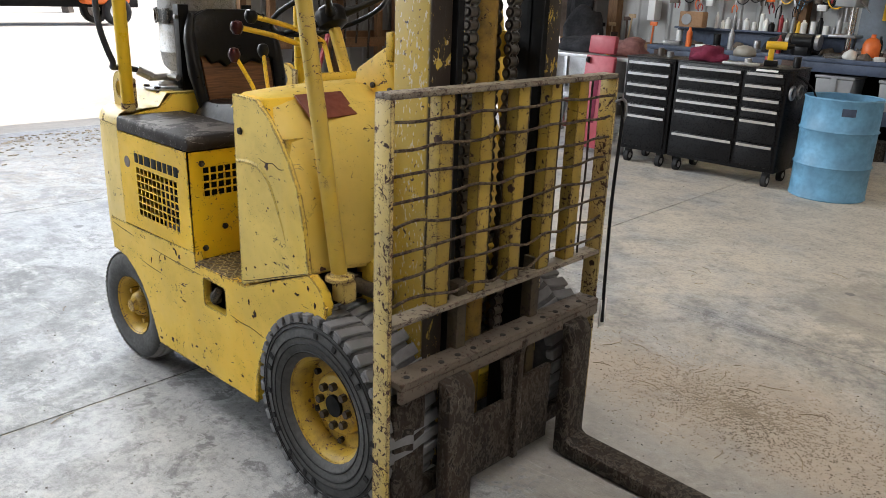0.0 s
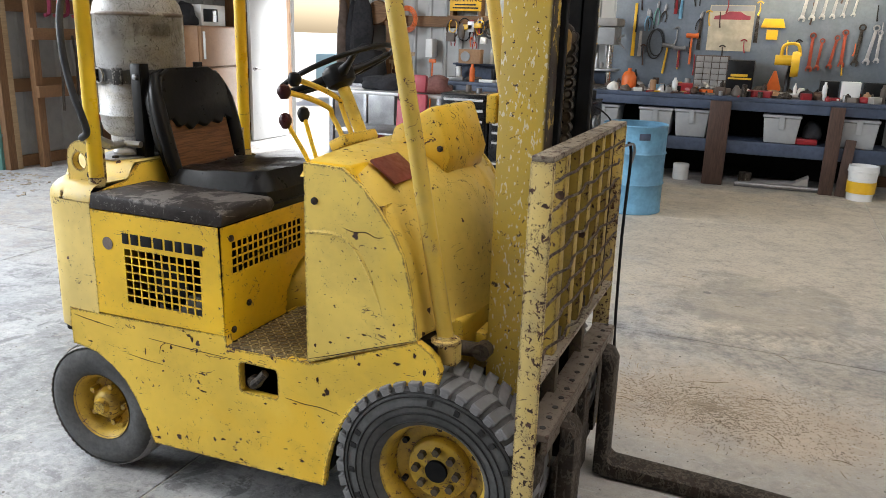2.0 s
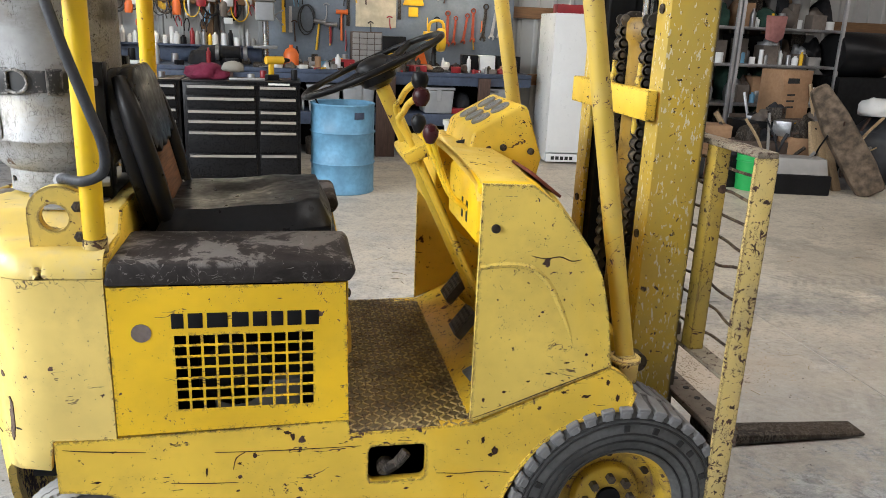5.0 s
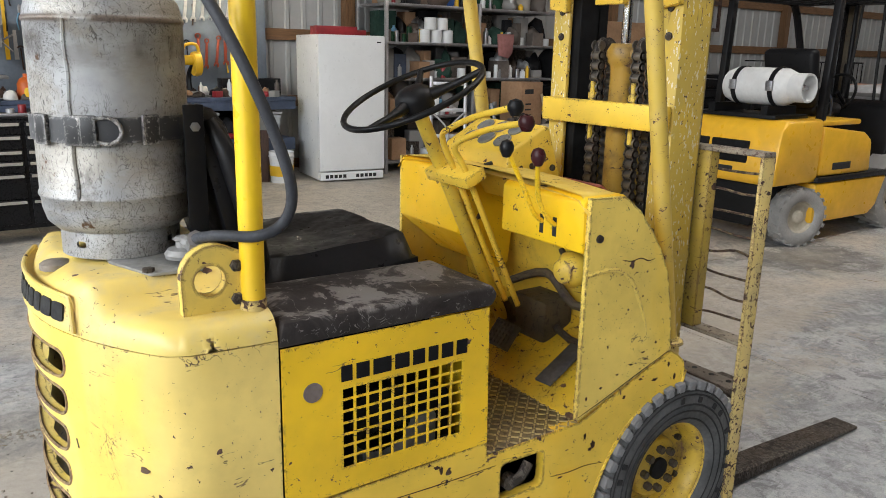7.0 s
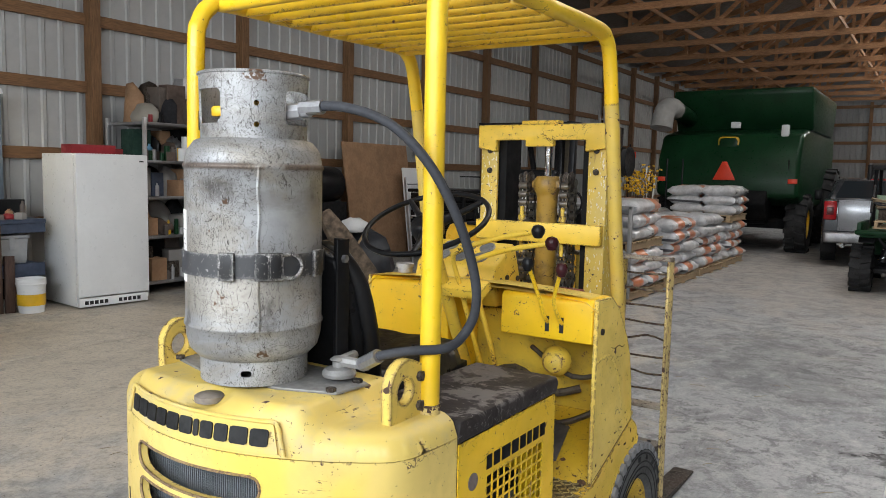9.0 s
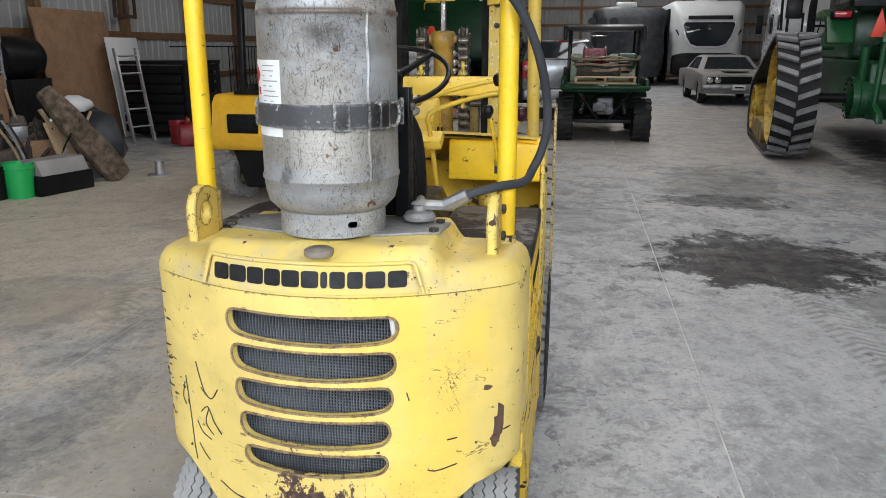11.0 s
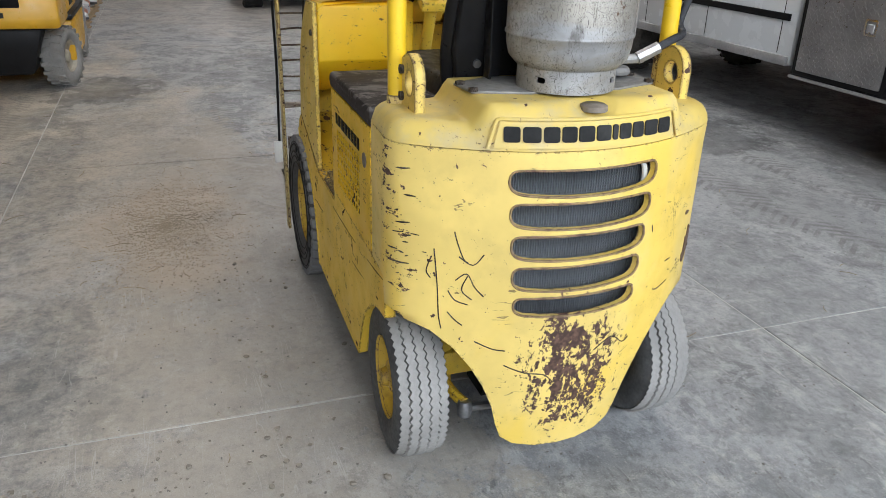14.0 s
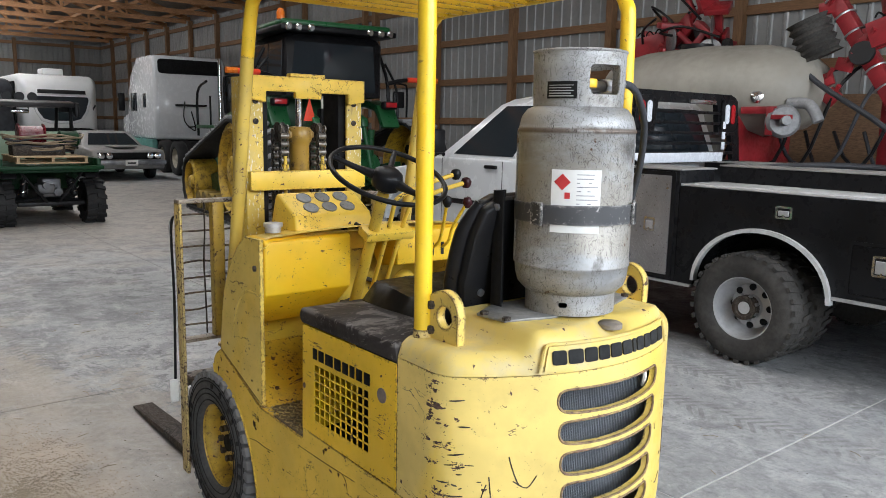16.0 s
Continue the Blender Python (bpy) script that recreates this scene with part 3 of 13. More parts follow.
def concrete_mat():
    """Power-trowelled floor: dusty tan where it is walked and driven, blotched blue-grey where it is not."""
    n = Nodes("stained_concrete")
    big, mid, fine = n.noise(0.55, 5, 0.62), n.noise(2.6, 6, 0.68, dist=0.9), n.noise(42, 4, 0.6)
    small = n.noise(7.5, 6, 0.7, dist=0.6)
    wob = n.math("MULTIPLY", n.math("SUBTRACT", n.noise(1.7, 5, 0.65), 0.5), 1.9)
    wob2 = n.math("MULTIPLY", n.math("SUBTRACT", n.noise(3.6, 6, 0.7), 0.5), 1.7)

    def patch(cx, cy, rx, ry, lo=0.45, hi=1.0, w=None):
        d = n.length(n.scaled((1 / rx, 1 / ry, 0), loc=(-cx / rx, -cy / ry, 0)))
        return n.step(n.math("ADD", d, wob if w is None else w), lo, hi, 1, 0)

    c = n.mix(n.step(big, 0.34, 0.66), (0.282, 0.291, 0.302), (0.380, 0.384, 0.386))
    # blotches: dark curing marks and pale rubbed streaks
    jag = n.math("MULTIPLY", n.math("SUBTRACT", n.noise(30, 7, 0.82), 0.5), 0.42)
    midj, smallj = n.math("ADD", mid, jag), n.math("ADD", small, jag)
    c = n.mix(n.step(midj, 0.49, 0.56, 0, 0.62), c, (0.190, 0.195, 0.200))
    c = n.mix(n.math("MULTIPLY", n.step(smallj, 0.54, 0.60), n.step(big, 0.42, 0.60, 0.25, 0.85)), c, (0.118, 0.120, 0.123))
    for ang, k in ((0.35, 0.55), (1.25, 0.5), (2.2, 0.45)):
        sc = n.noise(9, 5, 0.7, n.scaled((0.45, 3.2, 1), rot=(0, 0, ang)))
        c = n.mix(n.math("MULTIPLY", n.step(n.math("ADD", sc, jag), 0.60, 0.66), n.step(mid, 0.44, 0.54, 0, k)), c, (0.115, 0.115, 0.118))
    pale = n.noise(3.4, 6, 0.72, n.scaled((1.0, 2.2, 1), loc=(3, 9, 0)), 0.7)
    c = n.mix(n.step(n.math("ADD", pale, jag), 0.54, 0.63, 0, 0.55), c, (0.49, 0.485, 0.475))
    # dusty floor towards the bench, its colour also paled for the light there
    c = n.mix(n.math("MULTIPLY", patch(3.0, 4.2, 5.2, 3.2, 0.5, 1.25), n.step(mid, 0.35, 0.7, 0.95, 0.65)), c, (0.57, 0.495, 0.385))
    # tan dust round the lift and by the door
    c = n.mix(n.math("MULTIPLY", patch(-0.7, 1.25, 1.5, 0.62, 0.45, 1.15, wob2), n.step(small, 0.35, 0.7, 0.85, 0.5)), c, (0.390, 0.350, 0.295))
    c = n.mix(n.math("MULTIPLY", patch(2.2, 1.2, 2.6, 0.7, 0.45, 1.15, wob2), n.step(small, 0.35, 0.7, 0.75, 0.45)), c, (0.445, 0.385, 0.305))
    c = n.mix(n.math("MULTIPLY", patch(13.0, -2.5, 6.6, 6.0, 0.6, 1.2), n.step(mid, 0.35, 0.65, 0.75, 0.35)), c, (0.40, 0.345, 0.285))
    # paler stretch between lift and truck: missing light made up in colour
    c = n.mix(n.math("MULTIPLY", patch(0.9, -1.9, 2.6, 1.3, 0.5, 1.2), n.step(small, 0.35, 0.7, 0.8, 0.35)), c, (0.47, 0.472, 0.468))
    wobj = n.math("ADD", wob2, n.math("MULTIPLY", jag, 1.6))
    # oil and wet marks, with plain dark patches under the truck and tractor
    oil = None
    # last entry is no oil but a broad patch taking light off the floor
    for cx, cy, rx, ry, k in ((3.2, -1.95, 0.72, 0.76, 1.0), (3.0, -1.9, 0.5, 0.5, 0.9), (5.4, -2.0, 0.3, 0.6, 0.85), (9.6, -5.3, 1.6, 0.7, 0.9), (1.6, -1.9, 1.1, 0.7, 0.12), (1.5, 2.6, 0.5, 0.55, 0.3), (4.6, 1.5, 0.5, 0.4, 0.6), (6.6, -2.2, 1.2, 0.6, 0.5), (3.6, 2.4, 0.5, 0.7, 0.3), (7.2, -4.6, 1.3, 0.7, 0.75), (2.2, -2.7, 0.5, 0.5, 0.55), (0.6, -2.3, 0.6, 0.35, 0.25), (-0.6, -2.3, 0.7, 0.4, 0.2), (0.4, -3.9, 2.4, 0.9, 0.35), (-2.7, 1.9, 0.45, 0.30, 0.35), (-0.4, -1.5, 0.9, 0.35, 0.2), (-1.9, -0.9, 0.3, 0.5, 0.35), (5.2, -0.4, 1.3, 0.8, 0.30)):
        spots = n.step(n.noise(5.5, 5, 0.7), 0.4, 0.6)
        mark = n.math("MULTIPLY", n.math("MULTIPLY", patch(cx, cy, rx * 1.7, ry * 1.7, 0.53, 0.69, wobj), n.step(spots, 0.0, 1.0, 0.8, 1)), k)
        oil = mark if oil is None else n.math("MAXIMUM", oil, mark)
        c = n.mix(mark, c, (0.036, 0.035, 0.034))
    # round drips
    drip = n.t.nodes.new("ShaderNodeTexVoronoi")
    drip.inputs["Scale"].default_value = 2.3
    n.t.links.new(n.scaled((1, 1, 0)), drip.inputs["Vector"])
    dr = n.math("ADD", drip.outputs["Distance"], n.math("MULTIPLY", n.math("SUBTRACT", small, 0.5), 0.12))
    c = n.mix(n.math("MULTIPLY", n.step(dr, 0.045, 0.075, 1, 0), n.step(n.noise(0.9, 2), 0.48, 0.56, 0, 0.75)), c, (0.06, 0.058, 0.055))
    # tyre tracks: ladder prints along two lanes
    x, y = n.axis("X"), n.axis("Y")
    def lane(y0, w, x0, x1, k):
        bend = n.math("SUBTRACT", y, n.math("ADD", y0, n.math("MULTIPLY", n.math("SINE", n.math("MULTIPLY", x, 0.5)), 0.25)))
        across = n.step(n.math("ABSOLUTE", bend), w * 0.8, w, 1, 0)
        bars = n.step(n.math("SINE", n.math("MULTIPLY", n.math("ADD", x, n.math("MULTIPLY", n.math("ABSOLUTE", bend), 0.7)), 88)), -0.1, 0.4)
        span = n.math("MULTIPLY", n.step(x, x0, x0 + 0.5), n.step(x, x1 - 0.5, x1, 1, 0))
        return n.math("MULTIPLY", n.math("MULTIPLY", across, bars), n.math("MULTIPLY", span, n.step(mid, 0.40, 0.55, 0, k)))
    for y0, w, x0, x1, k in ((-2.25, 0.14, -2.2, 3.0, 0.55), (-2.9, 0.13, -2.5, 2.5, 0.5), (0.35, 0.10, 0.9, 4.2, 0.45), (1.9, 0.12, 1.0, 5.5, 0.3)):
        c = n.mix(lane(y0, w, x0, x1, k), c, (0.13, 0.125, 0.12))
    dust = n.math("MULTIPLY", patch(1.35, 1.02, 0.85, 0.42, 0.4, 1.1), n.step(n.noise(26, 5, 0.7), 0.3, 0.62, 0.5, 1.0))
    door = n.math("MULTIPLY", patch(-4.6, 0.6, 1.6, 3.2, 0.3, 1.3), n.step(n.noise(9, 5, 0.7), 0.35, 0.65, 0.1, 0.9))
    c = n.mix(n.math("MULTIPLY", door, 0.7), c, (0.40, 0.335, 0.26))
    dry = n.math("SUBTRACT", 1.0, oil)
    c = n.mix(n.math("MULTIPLY", n.step(fine, 0.46, 0.72, 0, 0.5), dry), c, (0.15, 0.148, 0.145))
    # rough mottling, fine grain and pale scuffs
    mott, grain = n.noise(13, 10, 0.80, dist=0.3), n.noise(210, 3, 0.6)
    c = n.mix(n.math("MULTIPLY", n.step(mott, 0.36, 0.50, 0.42, 0), dry), c, (0.13, 0.128, 0.125))
    c = n.mix(n.math("MULTIPLY", n.step(mott, 0.52, 0.66, 0, 0.40), dry), c, (0.58, 0.555, 0.515))
    c = n.mix(n.step(grain, 0.30, 0.48, 0.40, 0), c, (0.10, 0.097, 0.093))
    c = n.mix(n.math("MULTIPLY", n.step(grain, 0.55, 0.70, 0, 0.35), dry), c, (0.60, 0.58, 0.55))
    # tan dust tramped flat beside the lift, with a ragged edge
    film = n.math("MAXIMUM", patch(0.7, 0.62, 3.1, 0.86, 0.66, 0.86, wobj), patch(-1.35, 0.85, 0.95, 0.80, 0.62, 0.80, wobj))
    c = n.mix(n.math("MULTIPLY", film, n.step(n.noise(30, 6, 0.75), 0.3, 0.7, 0.72, 0.40)), c, (0.355, 0.318, 0.265))
    c = n.mix(n.math("MULTIPLY", dust, n.step(mott, 0.35, 0.65, 0.85, 0.5)), c, (0.45, 0.358, 0.268))
    for cx, cy, rx, ry, k in ((-0.92, 1.50, 0.32, 0.22, 0.6), (0.15, 1.48, 0.45, 0.16, 0.55), (2.3, 1.75, 1.3, 0.25, 0.5), (-0.15, 1.75, 0.3, 0.5, 0.4), (-0.55, -0.9, 0.5, 0.35, 0.35), (0.1, -1.6, 0.7, 0.4, 0.35), (-1.5, -0.2, 0.4, 0.6, 0.3)):
        c = n.mix(n.math("MULTIPLY", patch(cx, cy, rx * 1.6, ry * 1.6, 0.5, 0.8, wobj), n.step(mott, 0.35, 0.62, k, k * 0.4)), c, (0.105, 0.110, 0.115))
    for ang in (0.2, 0.95, 2.5):
        ln = n.math("ABSOLUTE", n.math("SUBTRACT", n.noise(2.2, 3, 0.5, n.scaled((0.35, 4.0, 1), rot=(0, 0, ang), loc=(ang, 3, 0))), 0.5))
        c = n.mix(n.math("MULTIPLY", n.step(ln, 0.0, 0.0035, 0.38, 0), n.step(n.noise(1.9, 4, 0.65, n.scaled((1, 1, 1), loc=(7 * ang, 1, 0))), 0.50, 0.60)), c, (0.55, 0.53, 0.50))
    specks = n.step(n.noise(150, 2), 0.69, 0.75, 0, 0.65)
    c = n.mix(specks, c, (0.09, 0.085, 0.08))
    crumbs = n.step(n.noise(70, 3), 0.70, 0.73, 0, 0.7)
    c = n.mix(crumbs, c, (0.50, 0.47, 0.42))
    n.set(Base_Color=c, Roughness=n.step(mid, 0.3, 0.7, 0.42, 0.68), Specular_IOR_Level=n.math("ADD", 0.12, n.math("MULTIPLY", dry, 0.38)))
    n.bump(n.math("ADD", fine, n.math("MULTIPLY", n.noise(160, 2), 0.9)), 0.34, 0.003)
    return n.mat


def glassy(name, tint=(0.02, 0.025, 0.03), rough=0.04):
    n = Nodes(name)
    return n.set(Base_Color=tint, Roughness=rough, Metallic=0.0)


M["tank"] = tank_paint()
M["tank_white"] = plain("white_tank_paint", (0.62, 0.62, 0.61), 0.45, grain=30, spread=0.15)
M["wood"] = wood_mat("rough_sawn_lumber", (0.26, 0.135, 0.06))
M["post_wood"] = wood_mat("upright_lumber", (0.24, 0.125, 0.055), stretch=(14, 14, 1))
M["truss_wood"] = wood_mat("truss_lumber", (0.50, 0.255, 0.115), stretch=(14, 1, 14))
M["ply"] = wood_mat("torn_plywood", (0.25, 0.105, 0.04), stretch=(8, 1.3, 26), dark=0.22)
M["pale_wood"] = wood_mat("pale_pine", (0.50, 0.36, 0.21), stretch=(12, 1, 12), dark=0.65)
M["brown_board"] = wood_mat("dark_bench_timber", (0.085, 0.045, 0.032), stretch=(14, 14, 1))
M["concrete"] = concrete_mat()
M["joint"] = plain("dusty_joint", (0.57, 0.56, 0.535), 0.9, grain=30)
M["cladding"] = plain("white_steel_cladding", (0.38, 0.385, 0.38), 0.45, grain=12, spread=0.10, bump=0.05, spot=0.7)
M["cladding_in"] = plain("bare_inside_of_cladding", (0.25, 0.255, 0.255), 0.45, 0.2, grain=12, spread=0.14, bump=0.05, spot=0.8)
M["roof_under"] = plain("underside_of_roof_sheets", (0.22, 0.20, 0.175), 0.6, 0.1, grain=9, spread=0.2, spot=0.5)
M["gravel"] = plain("pale_gravel", (0.48, 0.45, 0.40), 0.95, grain=14, spread=0.22, bump=0.6, spot=0.5)
def fibreglass():
    n = Nodes("milky_fibreglass")
    tr = n.t.nodes.new("ShaderNodeBsdfTranslucent")
    tr.inputs["Color"].default_value = (0.5, 0.49, 0.46, 1)
    n.t.links.new(tr.outputs[0], n.t.nodes["Material Output"].inputs["Surface"])
    return n.mat


M["fibreglass"] = fibreglass()
M["glass_dark"] = glassy("tinted_glass")
M["white"] = plain("white_enamel", (0.70, 0.71, 0.71), 0.35, grain=20, spread=0.05, bump=0.02, spot=2)
M["white_paper"] = plain("white_label_paper", (0.72, 0.71, 0.68), 0.7, grain=60, spread=0.1)
M["ink"] = plain("black_ink", (0.03, 0.03, 0.03), 0.7)
M["hazard_red"] = plain("red_print", (0.55, 0.03, 0.03), 0.6)
M["blue"] = plain("sky_blue_drum_paint", (0.14, 0.33, 0.50), 0.5, grain=24, spread=0.28, spot=5)
M["bench_blue"] = plain("slate_blue_bench_paint", (0.052, 0.072, 0.120), 0.55, grain=25, spread=0.3)
M["peg"] = plain("blue_grey_board", (0.145, 0.175, 0.215), 0.6, grain=30, spread=0.15)
M["red"] = plain("red_enamel", (0.28, 0.018, 0.024), 0.4, grain=25, spread=0.25)
M["pink_red"] = plain("faded_red_vinyl", (0.36, 0.055, 0.075), 0.5, grain=25, spread=0.2)
M["orange"] = plain("orange_plastic", (0.75, 0.16, 0.03), 0.45, grain=25, spread=0.15)
M["tool_yellow"] = plain("yellow_plastic", (0.75, 0.45, 0.02), 0.4, grain=25, spread=0.15)
# farm green with the dim bays' low light in its colour; tractor_green is brighter
M["green"] = plain("farm_green_dimmed", (0.007, 0.038, 0.014), 0.35, grain=18, spread=0.25, spot=2)
M["tractor_green"] = plain("tractor_green_paint", (0.012, 0.085, 0.028), 0.35, grain=18, spread=0.25, spot=2)
M["fan_grey"] = plain("dull_fan_casting", (0.26, 0.26, 0.265), 0.6, 0.2, grain=40, spread=0.25)
M["green_bucket"] = plain("bright_green_plastic", (0.02, 0.42, 0.10), 0.4, grain=20, spread=0.1)
M["teal"] = plain("teal_door_edge", (0.10, 0.26, 0.23), 0.5, grain=15, spread=0.15)
M["grey_plastic"] = plain("grey_plastic", (0.30, 0.31, 0.32), 0.5, grain=20, spread=0.12)
M["cardboard"] = plain("brown_cardboard", (0.34, 0.20, 0.11), 0.8, grain=30, spread=0.2)
M["canvas"] = plain("brown_oily_canvas", (0.10, 0.07, 0.055), 0.8, grain=18, spread=0.35, bump=0.4)
M["cloth_dark"] = plain("dark_cloth", (0.03, 0.03, 0.034), 0.9, grain=30, spread=0.4, bump=0.4)
M["cloth_wine"] = plain("wine_red_rag", (0.16, 0.012, 0.04), 0.9, grain=30, spread=0.3, bump=0.4)
M["cloth_olive"] = plain("dark_green_canvas", (0.03, 0.065, 0.05), 0.9, grain=30, spread=0.3, bump=0.4)
M["cable"] = plain("grey_rubber_hose", (0.045, 0.047, 0.053), 0.55, grain=120, spread=0.25, bump=0.3)
M["clutter"] = plain("mixed_shop_clutter", (0.16, 0.13, 0.11), 0.6, grain=20, spread=0.4, island=True)
M["truck_white"] = plain("white_car_paint", (0.66, 0.68, 0.70), 0.22, grain=8, spread=0.04, bump=0.0, spot=1, Coat_Weight=0.6)
M["truck_grey"] = plain("dark_grey_car_paint", (0.055, 0.06, 0.068), 0.25, 0.4, grain=60, spread=0.1, bump=0.0, Coat_Weight=0.7)
M["truck_silver"] = plain("silver_car_paint", (0.30, 0.31, 0.33), 0.28, 0.5, grain=60, spread=0.1, bump=0.0, Coat_Weight=0.6)
M["old_grey"] = plain("dusty_primer_paint", (0.27, 0.26, 0.25), 0.5, grain=15, spread=0.15)
M["tread_plate"] = plain("bright_tread_plate", (0.42, 0.42, 0.43), 0.35, 0.8, grain=50, spread=0.15)
M["tarp"] = plain("dark_wrapped_tarp", (0.045, 0.048, 0.055), 0.4, grain=5, spread=0.3, bump=0.5)
M["amber"] = plain("amber_lens", (0.70, 0.17, 0.02), 0.25, grain=20, spread=0.1)
M["dark_red_lens"] = plain("smoked_red_lens", (0.10, 0.012, 0.014), 0.25, grain=40)
M["tail_red"] = plain("red_lens", (0.40, 0.015, 0.02), 0.15, grain=20, spread=0.1)
M["poly_tank"] = plain("dusty_poly_tank", (0.30, 0.28, 0.24), 0.55, grain=10, spread=0.15, spot=1.5)
M["bag"] = plain("white_seed_bag", (0.55, 0.55, 0.56), 0.4, grain=16, spread=0.18, bump=0.4)
M["lift_yellow"] = plain("newer_yellow_enamel", (0.76, 0.42, 0.025), 0.35, grain=15, spread=0.12)
M["tyre_brown"] = plain("dusty_brown_black_tyre", (0.06, 0.056, 0.052), 0.8, grain=40, spread=0.35, bump=0.3, spot=4)
M["pale_rim"] = plain("dirty_cream_rim", (0.42, 0.38, 0.30), 0.6, grain=25, spread=0.3)
M["pale_rubber"] = plain("pale_grey_rubber", (0.30, 0.295, 0.28), 0.7, grain=10, spread=0.15)
M["reflex"] = plain("orange_red_reflective_film", (0.80, 0.06, 0.02), 0.4, grain=30, spread=0.08)
M["pale_green"] = plain("pale_green_vinyl", (0.30, 0.42, 0.30), 0.5, grain=25, spread=0.15)
M["hose_tan"] = plain("tan_hose", (0.26, 0.20, 0.13), 0.6, grain=60, spread=0.25)
M["pale_ply"] = wood_mat("weathered_plywood", (0.22, 0.125, 0.065), stretch=(2, 9, 9))
M["sawdust"] = plain("brown_sawdust", (0.37, 0.305, 0.225), 0.95, grain=60, spread=0.3)
M["grit"] = plain("floor_grit", (0.28, 0.26, 0.235), 0.95, grain=60, spread=0.4, island=True)
M["silver_rim"] = plain("silver_wheel_paint", (0.46, 0.46, 0.465), 0.4, 0.3, grain=30, spread=0.2, bump=0.1)
M["track_rubber"] = plain("grey_black_track_rubber", (0.075, 0.076, 0.08), 0.75, grain=30, spread=0.3, bump=0.2)
M["engine_grey"] = plain("oily_engine_metal", (0.13, 0.13, 0.135), 0.45, 0.5, grain=18, spread=0.4, bump=0.3)
M["lamp_white"] = plain("clear_lamp_plastic", (0.72, 0.75, 0.80), 0.25, grain=30, spread=0.08)
# dusty aluminium, paled further for the strong light along the rail tops
M["bright_cap"] = plain("dusty_bright_aluminium", (0.62, 0.62, 0.62), 0.5, 0.25, grain=60, spread=0.2, bump=0.3)
M["oily_ochre"] = paint("oily_ochre_paint", (0.36, 0.215, 0.035), amount=0.04, chip=(0.06, 0.035, 0.02), dirt=(0.10, 0.06, 0.02), dirty=0.8, rough=0.35)
M["chain_steel"] = plain("oiled_chain_steel", (0.20, 0.18, 0.155), 0.35, 0.7, grain=50, spread=0.4)
M["rim_dirty"] = plain("grimy_yellow_wheel", (0.26, 0.175, 0.03), 0.6, grain=16, spread=0.5)
M["lug_rubber"] = plain("scuffed_lug_rubber", (0.24, 0.24, 0.245), 0.85, grain=30, spread=0.3, bump=0.2)
M["reg_grey"] = plain("dusty_cast_zinc", (0.26, 0.255, 0.245), 0.55, 0.4, grain=40, spread=0.35, bump=0.2)
M["bark"] = plain("grey_bark", (0.12, 0.10, 0.085), 0.9, grain=25, spread=0.3, bump=0.6)
M["straw"] = plain("straw_and_chaff", (0.36, 0.28, 0.17), 0.9, grain=40, spread=0.35, island=True)

# ---- the shed: floor, walls, roof ----
X0, X1, Y0, Y1, EAVE, RIDGE = -6.0, 38.0, -9.2, 7.63, 5.2, 7.9
YM = (Y0 + Y1) / 2

ground = solo("ground", Shape().box(-500, 500, -500, 500, -0.6, -0.06), M["gravel"], "pale gravel yard around the shed", "ground", kind="structure")
floor = solo("floor", Shape().box(X0 - 0.15, X1 + 0.15, Y0 - 0.15, Y1 + 0.15, -0.35, -0.004), M["joint"], "stained concrete shop floor cut into slabs by control joints", "floor", kind="structure")
xs = [X0 - 0.12] + [-0.41 + 2.79 * k for k in range(-1, 14)] + [X1 + 0.12]
ys = [Y0 - 0.12] + [-1.18 + 3.0 * k for k in range(-2, 3)] + [Y1 + 0.12]
for i in range(len(xs) - 1):
    for j in range(len(ys) - 1):
        part("slab", Shape().box(xs[i] + 0.0042, xs[i + 1] - 0.0042, ys[j] + 0.0042, ys[j + 1] - 0.0042, -0.12, 0.0, 0.002, seg=1), M["concrete"], floor)


def cladding(shape, axis, at, out, u0, u1, z0, z1):
    """Ribbed steel sheet along an axis; ribs stand towards the room, out is the sign of the far side."""
    prof, u = [], u0
    while u < u1 - 1e-6:
        e = min(u + 0.23, u1)
        prof += [(u, 0.0), (max(u, e - 0.075), 0.0), (max(u, e - 0.058), 0.02), (max(u, e - 0.017), 0.02)]
        u = e
    prof.append((u1, 0.0))
    vs, fs, k = [], [], len(prof)
    for z in (z0, z1):
        for u, d in prof:
            vs.append((u, at - out * d, z) if axis == "x" else (at - out * d, u, z))
    for z in (z0, z1):
        for u, d in prof:
            vs.append((u, at + out * 0.06, z) if axis == "x" else (at + out * 0.06, u, z))
    for i in range(k - 1):
        fs += [(i, i + 1, k + i + 1, k + i), (2 * k + i, 3 * k + i, 3 * k + i + 1, 2 * k + i + 1)]
        fs += [(i, 2 * k + i, 2 * k + i + 1, i + 1), (k + i, k + i + 1, 3 * k + i + 1, 3 * k + i)]
    fs += [(0, k, 3 * k, 2 * k), (k - 1, 3 * k - 1, 4 * k - 1, 2 * k - 1)]
    shape.add(vs, fs)


